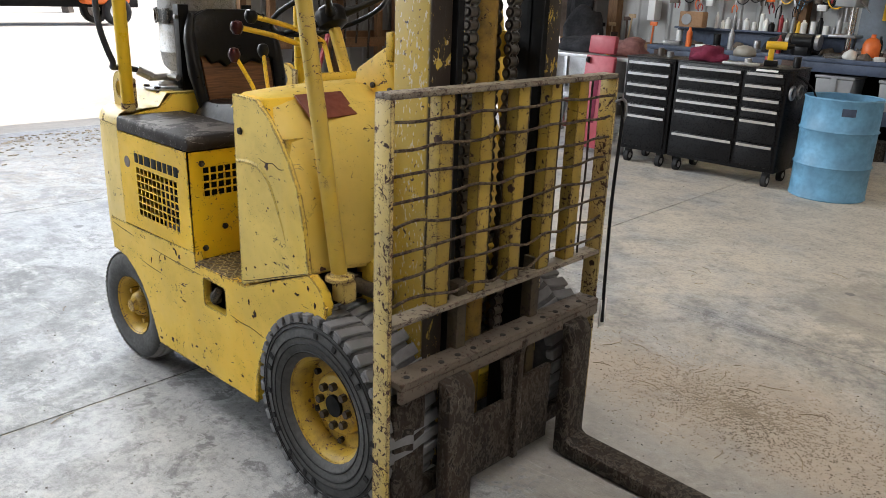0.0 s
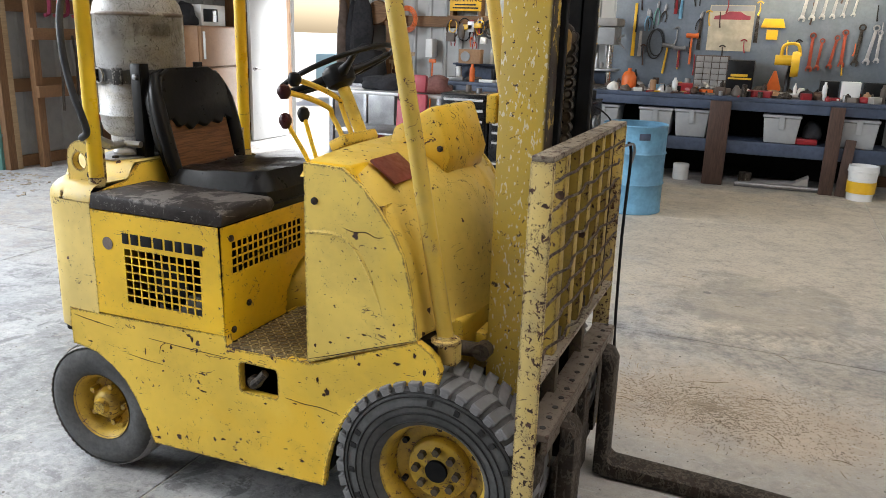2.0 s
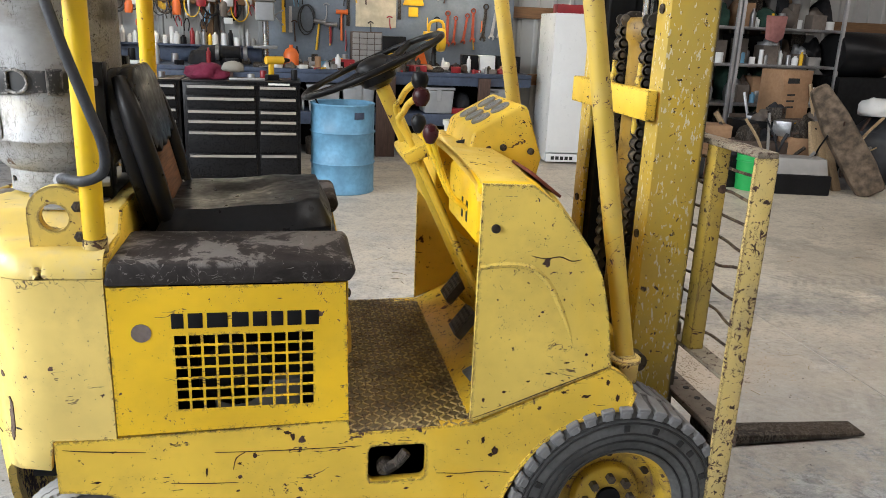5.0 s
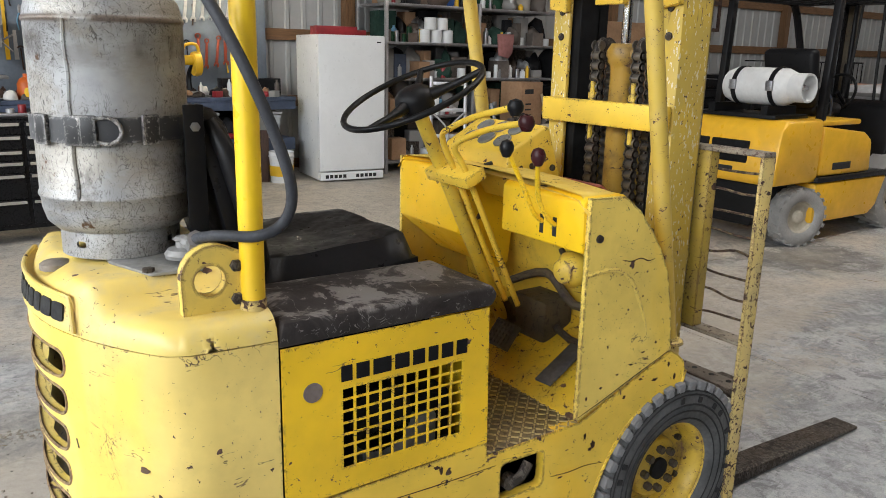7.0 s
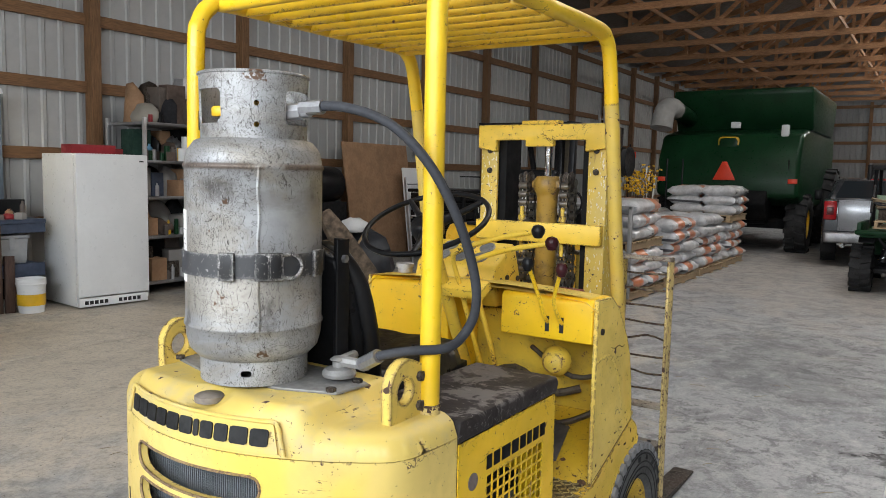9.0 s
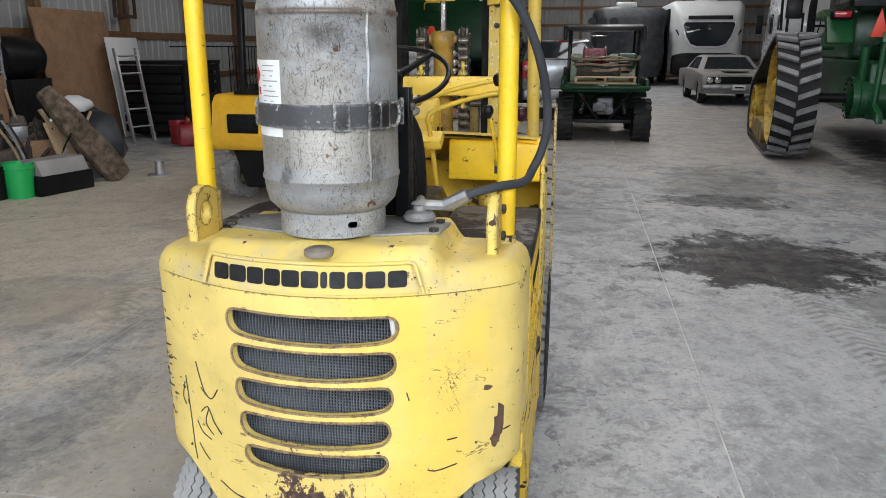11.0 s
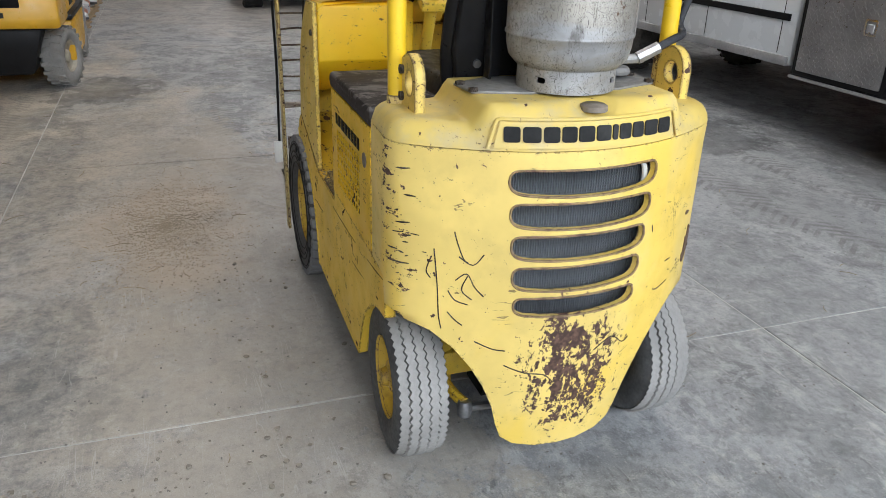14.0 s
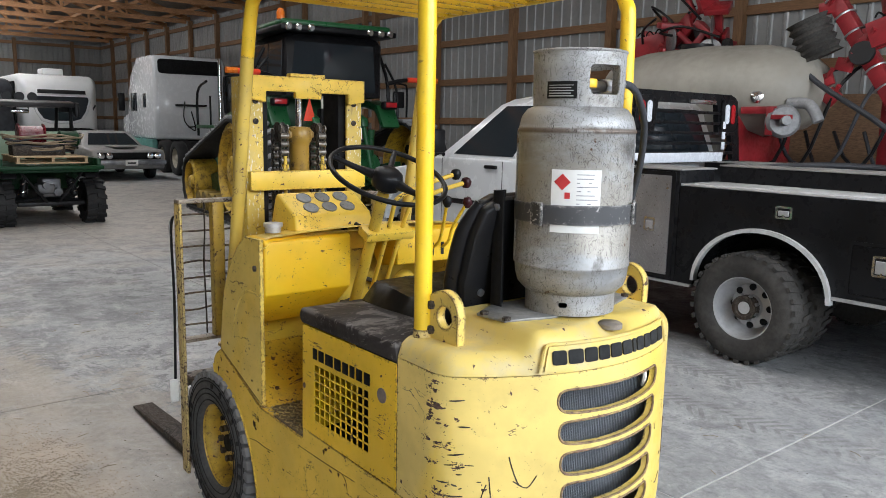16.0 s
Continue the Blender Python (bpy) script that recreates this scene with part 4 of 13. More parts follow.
def wall(name, axis, at, out, u0, u1, holes, label, top=EAVE, posts=2.44, start=0.0, mat="cladding_in"):
    """Cladding with its lumber frame; holes are (u0, u1, z1) from the floor up."""
    ob = new(name)
    tagged(ob, label, "wall", kind="structure")
    sh, cuts = Shape(), sorted(holes)
    u = u0
    for a, b, z in cuts:
        if a > u:
            cladding(sh, axis, at + out * 0.15, out, u, a, -0.05, top)
        cladding(sh, axis, at + out * 0.15, out, a, b, z, top)
        u = b
    if u < u1:
        cladding(sh, axis, at + out * 0.15, out, u, u1, -0.05, top)
    part("cladding", sh, M[mat], ob, "ribbed white steel cladding")

    def bar(nm, ua, ub, za, zb, da, db, mt):
        s = Shape()
        lo, hi = sorted((at + out * da, at + out * db))
        s.box(ua, ub, lo, hi, za, zb, 0.004, seg=1) if axis == "x" else s.box(lo, hi, ua, ub, za, zb, 0.004, seg=1)
        part(nm, s, M[mt], ob)

    k = start if start > u0 else u0 + 0.1
    marks = []
    while k < u1:
        if not any(a - 0.1 < k < b + 0.1 for a, b, _ in cuts):
            bar("post", k - 0.07, k + 0.07, 0.0, top, -0.02, 0.125, "post_wood")
            marks.append(k)
        k += posts
    for a, b, z in cuts:
        for e in (a - 0.05, b + 0.05):
            bar("post", e - 0.045, e + 0.045, 0.0, top, -0.022, 0.123, "post_wood")
        bar("header", a, b, z, z + 0.24, -0.018, 0.12, "wood")
    for z in (0.05, 0.87, 1.70, 2.53, 3.36, 4.19, 5.0):
        u = u0
        for a, b, zt in cuts + [(u1, u1, 0)]:
            if a > u:
                bar("girt", u, a, z - 0.07, z + 0.07, 0.085, 0.128, "wood")
            if z - 0.07 > zt + 0.24 and b > a:
                bar("girt", a, b, z - 0.07, z + 0.07, 0.085, 0.128, "wood")
            u = b
    return ob


wall_north = wall("wall_north", "x", Y1, 1, X0 - 0.2, X1 + 0.2, [(-5.32, -4.42, 2.06)], "white ribbed steel wall on lumber posts behind the workbench", start=-3.6, mat="cladding")
wall_south = wall("wall_south", "x", Y0, -1, X0 - 0.2, X1 + 0.2, [(14.6, 17.6, 2.5)], "ribbed steel wall on lumber posts and girts", start=-5.45)
wall_west = wall("wall_west", "y", X0, -1, Y0 - 0.22, Y1 + 0.22, [(-6.6, 3.42, 4.5)], "steel wall with the wide open sliding door", start=4.9)
wall_east = wall("wall_east", "y", X1, 1, Y0 - 0.22, Y1 + 0.22, [], "far ribbed steel end wall on lumber posts", start=-8.0)

# roof sheets, trusses and purlins
roof = Shape()


def roof_h(y):
    return RIDGE + 0.30 - abs(y - YM) / (Y1 + 0.5 - YM) * (RIDGE - EAVE + 0.12)


def roof_piece(xa, xb, ya, yb):
    za, zb = roof_h(ya), roof_h(yb)
    roof.add([(xa, ya, za), (xb, ya, za), (xb, yb, zb), (xa, yb, zb), (xa, ya, za + 0.05), (xb, ya, za + 0.05), (xb, yb, zb + 0.05), (xa, yb, zb + 0.05)],
             [(0, 1, 2, 3), (7, 6, 5, 4), (0, 4, 5, 1), (1, 5, 6, 2), (2, 6, 7, 3), (3, 7, 4, 0)])


for sg in (-1, 1):
    ys_ = [YM, YM + sg * 0.8, YM + sg * 1.85, YM + sg * (Y1 + 0.5 - YM)]
    roof_piece(X0 - 0.5, X1 + 0.5, ys_[0], ys_[1])
    roof_piece(X0 - 0.5, X1 + 0.5, ys_[2], ys_[3])
    roof_piece(X0 - 0.5, -3.0, ys_[1], ys_[2])
    roof_piece(27.0, X1 + 0.5, ys_[1], ys_[2])
solo("roof", roof, M["roof_under"], "steel roof sheets seen from below", "roof", kind="structure")
strips = Shape()
roof = strips
for sg in (-1, 1):
    roof_piece(-3.0, 27.0, YM + sg * 0.8, YM + sg * 1.85)
solo("roof_strip", strips, M["fibreglass"], "milky fibreglass strips in the roof", "roof", kind="structure")
truss = Shape()


def stick(s, a, b, w, t):
    """A board between two points in a plane x = const: w high, t thick."""
    a, b = Vector(a), Vector(b)
    d = (b - a)
    ang = math.atan2(d.z, d.y)
    s.box(-t / 2, t / 2, 0, d.length, -w / 2, w / 2, m=Matrix.Translation(a) @ Matrix.Rotation(ang, 4, "X"))


k = X0 + 0.8
while k < X1:
    stick(truss, (k, Y0, EAVE), (k, Y1, EAVE), 0.15, 0.045)
    stick(truss, (k, Y0 - 0.4, EAVE), (k, YM, RIDGE), 0.15, 0.045)
    stick(truss, (k, Y1 + 0.4, EAVE), (k, YM, RIDGE), 0.15, 0.045)
    n = 8
    for i in range(1, n):
        y = Y0 + (Y1 - Y0) * i / n
        h = RIDGE - abs(y - YM) / (Y1 - YM) * (RIDGE - EAVE)
        stick(truss, (k, y, EAVE), (k, y, h), 0.09, 0.04)
        y2 = Y0 + (Y1 - Y0) * (i + (1 if i < n / 2 else -1)) / n
        h2 = RIDGE - abs(y2 - YM) / (Y1 - YM) * (RIDGE - EAVE)
        stick(truss, (k, y, EAVE), (k, y2, h2), 0.09, 0.04)
    k += 2.44
for i in range(-7, 8):
    y = YM + i * 1.15
    h = RIDGE - abs(y - YM) / (Y1 - YM) * (RIDGE - EAVE) + 0.12
    truss.box(X0 - 0.3, X1 + 0.3, y - 0.02, y + 0.02, h - 0.05, h + 0.07)
for y in (-6.0, -2.5, 1.0, 4.5):
    truss.box(X0, X1, y - 0.02, y + 0.02, EAVE + 0.08, EAVE + 0.17)
solo("ceiling_trusses", truss, M["truss_wood"], "bare lumber roof trusses and purlins", "ceiling", kind="structure", angle=20)

for x, nm in ((X0 - 0.21, "gable_west"), (X1 + 0.15, "gable_east")):
    g = Shape().prism([(Y0 - 0.2, EAVE - 0.02), (Y1 + 0.2, EAVE - 0.02), (Y1 + 0.2, roof_h(Y1 + 0.2) + 0.02), (YM, roof_h(YM) + 0.02), (Y0 - 0.2, roof_h(Y0 - 0.2) + 0.02)], "x", x, x + 0.06)
    solo(nm, g, M["cladding_in"], "ribbed steel gable above the end wall", "wall", kind="structure")
for y, nm in ((Y0 - 0.21, "eave_south"), (Y1 + 0.15, "eave_north")):
    solo(nm, Shape().box(X0 - 0.2, X1 + 0.2, y, y + 0.06, EAVE - 0.002, roof_h(y) + 0.03), M["cladding_in"], "steel strip closing the eave", "wall", kind="structure")

# ---- the old yellow forklift ----
HW = 0.455
lift = thing("forklift", "old chipped yellow forklift with a mesh backrest, on stained concrete", "forklift")


def arc_pts(cx, cz, r, a0, a1, n=8):
    return [(cx + r * math.cos(radians(a0 + (a1 - a0) * i / n)), cz + r * math.sin(radians(a0 + (a1 - a0) * i / n))) for i in range(n + 1)]


# lower side plates with wheel arches and the pull-handle hole
side_poly = [(-0.742, 0.595), (-0.742, 0.468), (-0.71, 0.466), (-0.64, 0.455), (-0.575, 0.42), (-0.52, 0.375), (-0.475, 0.31), (-0.44, 0.235), (-0.41, 0.165),
             (0.255, 0.185), (0.262, 0.245), (0.278, 0.31), (0.305, 0.385), (0.345, 0.455), (0.395, 0.515), (0.45, 0.555), (0.52, 0.580), (0.60, 0.592), (0.622, 0.605), (0.632, 0.64), (0.62, 0.672), (0.595, 0.695), (0.56, 0.715), (0.22, 0.582), (-0.088, 0.575), (-0.092, 0.612)]
grip = rrect(-0.044, 0.098, 0.437, 0.537, 0.016)
for sgn in (-1, 1):
    sh = Shape().sheet(side_poly, [grip] if sgn < 0 else [], flat_y(sgn * HW, sgn), 0.03, 0.07)
    part("side_plate", sh, M["yellow"], lift, "lower side plate with wheel arches")
# near-black box puts the shade behind the hole into colour, and its latch
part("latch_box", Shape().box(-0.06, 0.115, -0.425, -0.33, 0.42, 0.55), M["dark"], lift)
lt = Shape().tube([(0.0, -0.44, 0.465), (0.025, -0.452, 0.485), (0.05, -0.45, 0.515)], 0.014, 8).cyl((0.0, -0.42, 0.47), (0.0, -0.445, 0.47), 0.022)
part("latch", lt, M["rust"], lift, "worn rusty latch handle")
# rolled arch lips, and near-black wheel well fillings that hold the arches' shade
for sgn in (-1, 1):
    pts = [(x, sgn * (HW - 0.004), z) for x, z in side_poly[9:20]]
    part("arch_lip", Shape().tube(pts, 0.008, 6, 2), M["yellow"], lift)
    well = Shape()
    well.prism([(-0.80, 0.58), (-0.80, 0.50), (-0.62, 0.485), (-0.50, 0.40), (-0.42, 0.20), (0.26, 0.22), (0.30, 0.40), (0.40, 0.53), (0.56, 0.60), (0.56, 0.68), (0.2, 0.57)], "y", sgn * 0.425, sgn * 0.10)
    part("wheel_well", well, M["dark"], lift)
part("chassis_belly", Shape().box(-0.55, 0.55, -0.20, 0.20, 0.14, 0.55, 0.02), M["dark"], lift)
# folded sill between side plates
part("step_sill", Shape().box(-0.088, 0.21, -HW + 0.001, HW - 0.001, 0.545, 0.572), M["yellow"], lift)

# paint knocked off in flakes along the seams, and long scrapes
random.seed(409)


def flake(x, z, w, h, sgn, y=HW):
    """An uneven patch of bare brown steel on the flank."""
    ring = []
    k = 16
    for i in range(k):
        t, r = 2 * math.pi * i / k, random.uniform(0.45, 1.1)
        ring.append((x + w * r * math.cos(t), z + h * r * math.sin(t)))
    part("paint_chip", Shape().sheet(ring, [], flat_y(sgn * (y + 0.0009), sgn), 0.0018, 0.02), M["chip_brown"], lift)


for x, z, w, h in ((-0.235, 0.588, 0.010, 0.006), (-0.222, 0.578, 0.006, 0.011), (-0.255, 0.60, 0.005, 0.004), (-0.31, 0.535, 0.005, 0.008), (-0.345, 0.515, 0.006, 0.004), (-0.19, 0.405, 0.014, 0.004), (-0.21, 0.412, 0.006, 0.003), (0.272, 0.505, 0.013, 0.014), (0.262, 0.492, 0.008, 0.007), (0.240, 0.535, 0.005, 0.014), (-0.62, 0.565, 0.009, 0.003), (-0.42, 0.50, 0.003, 0.016), (0.16, 0.44, 0.010, 0.003), (0.05, 0.415, 0.007, 0.004), (0.02, 0.31, 0.008, 0.004), (-0.12, 0.25, 0.010, 0.005), (-0.30, 0.22, 0.012, 0.004), (0.18, 0.25, 0.009, 0.006), (0.50, 0.640, 0.016, 0.005), (0.44, 0.655, 0.010, 0.004), (0.555, 0.675, 0.006, 0.010), (0.38, 0.615, 0.007, 0.005), (0.585, 0.63, 0.006, 0.012), (-0.66, 0.49, 0.012, 0.003), (-0.39, 0.19, 0.016, 0.006), (0.10, 0.20, 0.014, 0.005), (-0.05, 0.195, 0.010, 0.004)):
    for sgn in (-1, 1):
        flake(x, z, w, h, sgn)
for x, z, w, h in ((0.285, 0.665, 0.008, 0.004), (0.345, 0.690, 0.006, 0.003), (0.395, 0.708, 0.011, 0.003), (0.44, 0.735, 0.009, 0.003), (0.49, 0.755, 0.006, 0.004), (0.235, 0.645, 0.004, 0.007), (0.30, 0.78, 0.003, 0.003), (0.36, 0.86, 0.003, 0.003), (0.255, 0.905, 0.003, 0.003), (0.42, 0.90, 0.003, 0.004)):
    for sgn in (-1, 1):
        flake(x, z, w, h, sgn)
for line in ([(-0.725, 0.577), (-0.68, 0.571), (-0.63, 0.566), (-0.55, 0.559)], [(0.125, 0.452), (0.19, 0.446), (0.25, 0.447), (0.315, 0.437)], [(-0.40, 0.548), (-0.25, 0.543), (-0.06, 0.541)], [(0.33, 1.012), (0.365, 1.004), (0.40, 1.008), (0.43, 0.997), (0.455, 1.0)], [(-0.50, 0.475), (-0.42, 0.468), (-0.35, 0.465)], [(-0.36, 0.50), (-0.352, 0.53), (-0.33, 0.545)], [(0.21, 0.598), (0.30, 0.628), (0.42, 0.672), (0.55, 0.717)]):
    for sgn in (-1, 1):
        part("scratch", Shape().tube([(x, sgn * HW, z) for x, z in line], [0.0008] + [0.0015] * (len(line) - 2) + [0.0008], 5, 4), M["chip_brown"], lift, "long dark scratch")

# tread plate floor with raised bars
tp = Shape().box(-0.088, 0.215, -HW + 0.004, HW - 0.004, 0.573, 0.580, 0.001, seg=1)
bars = Shape()
for i in range(15):
    for j in range(44):
        x, y = -0.08 + 0.0205 * i, -0.445 + 0.0205 * j
        a = 45 if (i + j) % 2 else -45
        bars.box(-0.0095, 0.0095, -0.0026, 0.0026, 0, 0.003, m=pose(x, y, 0.5798, 0, 0, a))
tread_floor = part("tread_floor", tp, paint("worn_tread_plate", (0.15, 0.11, 0.05), amount=0.06, chip=(0.05, 0.035, 0.025), dirt=(0.06, 0.05, 0.04), dirty=0.8), lift, "dirty worn tread plate floor")
tagged(part("raised_bar", bars, paint("rubbed_tread_bar", (0.50, 0.40, 0.19), amount=0.0, dirt=(0.14, 0.11, 0.07), dirty=0.75, knocks=0.0), tread_floor), kind="stuff")
# engine coloured near-black so the grille holes look shaded
part("engine_block", Shape().box(-0.52, -0.14, -0.30, 0.30, 0.52, 0.90, 0.03).cyl((-0.35, -0.40, 0.72), (-0.35, -0.30, 0.72), 0.08, n=16).box(-0.25, -0.15, -0.38, -0.30, 0.60, 0.74, 0.01), M["dark"], lift, "near-black engine behind the grille, holding the shade there")

# bright side doors with the square grille; letters cut as plain blocks
pane = []
for c in range(10):
    for r in range(7):
        x, z = -0.474 + c * 0.0306, 0.663 + r * 0.0264
        pane.append([(x, z), (x + 0.0252, z), (x + 0.0252, z + 0.0216), (x, z + 0.0216)])
glyphs = [0.026, 0.031, 0.044, 0.036, 0.031, 0.026, 0.031, 0.030]
for sgn in (-1, 1):
    door = part("side_door", Shape().sheet([(-0.606, 0.606), (-0.092, 0.614), (-0.1, 0.957), (-0.606, 0.957)], pane, flat_y(sgn * (HW + 0.002), sgn), 0.003, 0.09), M["yellow_door"], lift, "bright yellow door with square grille holes")
    u = -0.478 if sgn < 0 else -0.164
    for w in glyphs:
        a, b = (u, u + w) if sgn < 0 else (u - w, u)
        lo, hi = sorted((sgn * (HW + 0.0015), sgn * (HW + 0.0035)))
        part("letter_block", Shape().box(a, b, lo, hi, 0.860, 0.895, 0.006), M["dark"], door)
        u += (w + 0.009) * (1 if sgn < 0 else -1)
    part("filler_spot", Shape().cyl((-0.541, sgn * (HW + 0.001), 0.852), (-0.541, sgn * (HW + 0.004), 0.852), 0.021, n=24), M["primer_spot"], door, "round bare patch")
# more near-black engine mass, shade inside the housing put into its colour
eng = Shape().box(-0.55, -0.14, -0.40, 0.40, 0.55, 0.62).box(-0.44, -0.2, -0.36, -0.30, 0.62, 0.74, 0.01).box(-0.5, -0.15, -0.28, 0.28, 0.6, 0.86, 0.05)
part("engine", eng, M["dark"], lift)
part("battery", Shape().box(-0.40, -0.20, -0.40, -0.30, 0.60, 0.70, 0.008), plain("dusty_battery_case", (0.16, 0.165, 0.17), 0.5, grain=40, spread=0.4), lift)

# bulkhead behind the driver's feet, with its own grille and the tunnel arch
bh = []
for c in range(14):
    for r in range(4):
        y, z = -0.40 + c * 0.0275, 0.80 + r * 0.0265
        bh.append([(y, z), (y + 0.0215, z), (y + 0.0215, z + 0.0205), (y, z + 0.0205)])
arch = [(-0.12, 0.583)] + [(0.06 + 0.18 * math.cos(radians(a)), 0.60 + 0.17 * math.sin(radians(a))) for a in range(180, -1, -20)] + [(0.24, 0.583)]
part("bulkhead", Shape().sheet([(-HW + 0.006, 0.581), (HW - 0.006, 0.581), (HW - 0.006, 0.955), (-HW + 0.006, 0.955)], bh + [arch], flat_x(-0.094, 1), 0.003, 0.09), M["yellow_door"], lift, "yellow bulkhead with grille")
for y, z in ((-0.405, 0.915), (-0.41, 0.62), (-0.33, 0.685)):
    part("bolt", Shape().lathe([(0.011, 0), (0.011, 0.006), (0.004, 0.009)], 6, along((-0.094, y, z), (0, y, z))), M["rust"], lift)
part("gear_housing", Shape().lathe([(0.15, 0), (0.15, 0.06), (0.10, 0.12), (0.055, 0.15)], 24, along((-0.2, 0.06, 0.60), (0, 0.06, 0.60))), M["yellow_dark"], lift)

# black hood pads either side of the seat
for sgn in (-1, 1):
    pad = Shape().prism([(-0.612, 0.958), (-0.09, 0.958), (-0.075, 0.985), (-0.09, 1.008), (-0.60, 1.012)], "y", sgn * (HW + 0.004), sgn * 0.19, 0.010)
    part("hood_pad", pad, M["pad"], lift, "scuffed black pad")
part("hood_deck", Shape().box(-0.62, -0.10, -0.20, 0.20, 0.93, 0.975, 0.01), M["vinyl"], lift)

# ---- counterweight: plan curve from the right flank round the tail to the left ----
def plan(s):
    """Point and outward normal at distance s along the tail's outline."""
    if s < 0:
        q, nr = plan(-s)
        return (q[0], -q[1]), (nr[0], -nr[1])
    # rear face: shallow curve, then the corner, then the flank
    flat = 0.385
    if s <= flat:
        x = -0.985 + 0.15 * (s / flat) ** 2
        sl = 0.30 * s / flat ** 2
        L = math.hypot(1, sl)
        return (x, s), (-1 / L, sl / L)
    r = 0.10
    a0 = math.atan2(0.30 / flat, 1)
    # corner arc
    cx, cy = -0.835 + r * math.cos(a0), flat - r * math.sin(a0)
    sweep = math.pi / 2 - a0
    d = (s - flat) / r
    if d <= sweep:
        a = a0 + d
        return (cx - r * math.cos(a), cy + r * math.sin(a)), (-math.cos(a), math.sin(a))
    e = s - flat - r * sweep
    return (cx + e, cy + r), (0, 1)


S_END = 0.0
while plan(S_END)[0][0] < -0.612 or S_END < 0.4:
    S_END += 0.002
YCW = plan(S_END)[0][1]


def tail(s, z):
    (x, y), (nx, ny) = plan(s)
    low = max(0.0, 0.50 - z)
    x += 0.22 * low * low + 0.03 * low
    y = y * HW / YCW + 0.010 * max(0.0, min(1.0, (-0.65 - x) / 0.2))
    return (x, y, z), (nx, ny, 0)


def side_s(x):
    s = S_END
    while plan(s)[0][0] > x and s > 0.3:
        s -= 0.002
    return s


sA = side_s(-0.742)
cw_out = [(0, 0.104), (0.06, 0.107), (0.12, 0.122), (0.155, 0.150), (0.172, 0.20), (0.186, 0.26), (0.213, 0.33), (0.245, 0.39), (0.285, 0.445), (0.335, 0.49), (0.39, 0.512), (sA - 0.012, 0.525), (sA - 0.002, 0.5985), (S_END, 0.5985), (S_END, 0.975)]
cw_out = cw_out + [(-s, z) for s, z in reversed(cw_out[1:])]
slots = []
for i in range(5):
    zt, w = 0.932 - 0.0835 * i, 0.185 - 0.0063 * i
    h = 0.059 if i < 4 else 0.047
    ring = []
    for j in range(29):
        a = math.sin(math.pi / 2 * (j / 28 * 2 - 1))
        ring.append((w * a, zt - h * 0.5 - h * 0.5 * (1 - abs(a) ** 16) ** 0.6 - 0.010 * (1 - a * a)))
    for j in range(1, 28):
        a = math.sin(math.pi / 2 * (1 - j / 28 * 2))
        ring.append((w * a, zt - h * 0.5 + h * 0.5 * (1 - abs(a) ** 24) ** 0.45 - 0.002 * (1 - a * a)))
    slots.append(ring)
cw = part("counterweight", Shape().sheet(cw_out, slots, tail, 0.018, 0.05), M["yellow_cw"], lift, "cast yellow counterweight with five curved slots and rust patches", angle=50)
for ring in slots:
    part("slot_lip", Shape().tube([tail(s, z)[0] for s, z in ring], 0.0034, 6, 1, closed=True), M["lip_worn"], cw, "rusty slot edge")
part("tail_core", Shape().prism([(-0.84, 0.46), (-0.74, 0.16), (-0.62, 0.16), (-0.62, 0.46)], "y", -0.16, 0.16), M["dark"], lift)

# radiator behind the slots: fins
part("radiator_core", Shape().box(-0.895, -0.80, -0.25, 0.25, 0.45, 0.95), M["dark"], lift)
rad = Shape()
for i in range(70):
    y = -0.245 + 0.007 * i
    lean = random.uniform(-0.0006, 0.0006)
    rad.box(-0.9015, -0.895, y + lean, y + lean + 0.0019, 0.45, 0.95)
for i in range(62):
    rad.box(-0.8995, -0.8955, -0.245, 0.245, 0.455 + 0.008 * i, 0.4562 + 0.008 * i)
tagged(part("radiator", rad, M["dark_radiator"], lift, "dusty radiator fins behind the slots"), kind="stuff")
part("hose_end", Shape().tube([(-0.91, -0.160, 0.945), (-0.925, -0.172, 0.90), (-0.92, -0.176, 0.86)], 0.007, 8), M["white_paper"], lift)

# top casting: height field over the tail
def top_z(x, y):
    (a, b) = (x, abs(y))
    hump = max(0.0, min(1.0, (0.290 - b) / 0.045))
    hump = hump * hump * (3 - 2 * hump)
    z = 1.030 + 0.050 * hump
    # sloped letter face at the tail, and the sunk seat of the filler cap
    f = max(0.0, min(1.0, (-0.905 - x) / 0.045))
    z -= 0.028 * f * f * hump
    w = max(0.0, 1 - math.hypot((x + 0.925) / 0.033, (y + 0.008) / 0.062) ** 4)
    z -= 0.016 * w
    # the rim rolls down to the top edge of the counterweight
    d, r = edge_gap(x, y), 0.052 - 0.018 * hump
    if d < r:
        z -= (1 - math.sqrt(max(0.0, 1 - (1 - d / r) ** 2))) * (z - 0.978)
    return z


RIM = [tail(S_END * (i / 60 * 2 - 1), 0.98)[0][:2] for i in range(61)]


def edge_gap(x, y):
    best = 9.0
    for i in range(len(RIM) - 1):
        ax, ay = RIM[i]
        bx, by = RIM[i + 1]
        t = max(0.0, min(1.0, ((x - ax) * (bx - ax) + (y - ay) * (by - ay)) / ((bx - ax) ** 2 + (by - ay) ** 2 + 1e-12)))
        best = min(best, math.hypot(x - ax - t * (bx - ax), y - ay - t * (by - ay)))
    return best


def top_place(u, v):
    return (u, v, top_z(u, v)), (0, 0, 1)


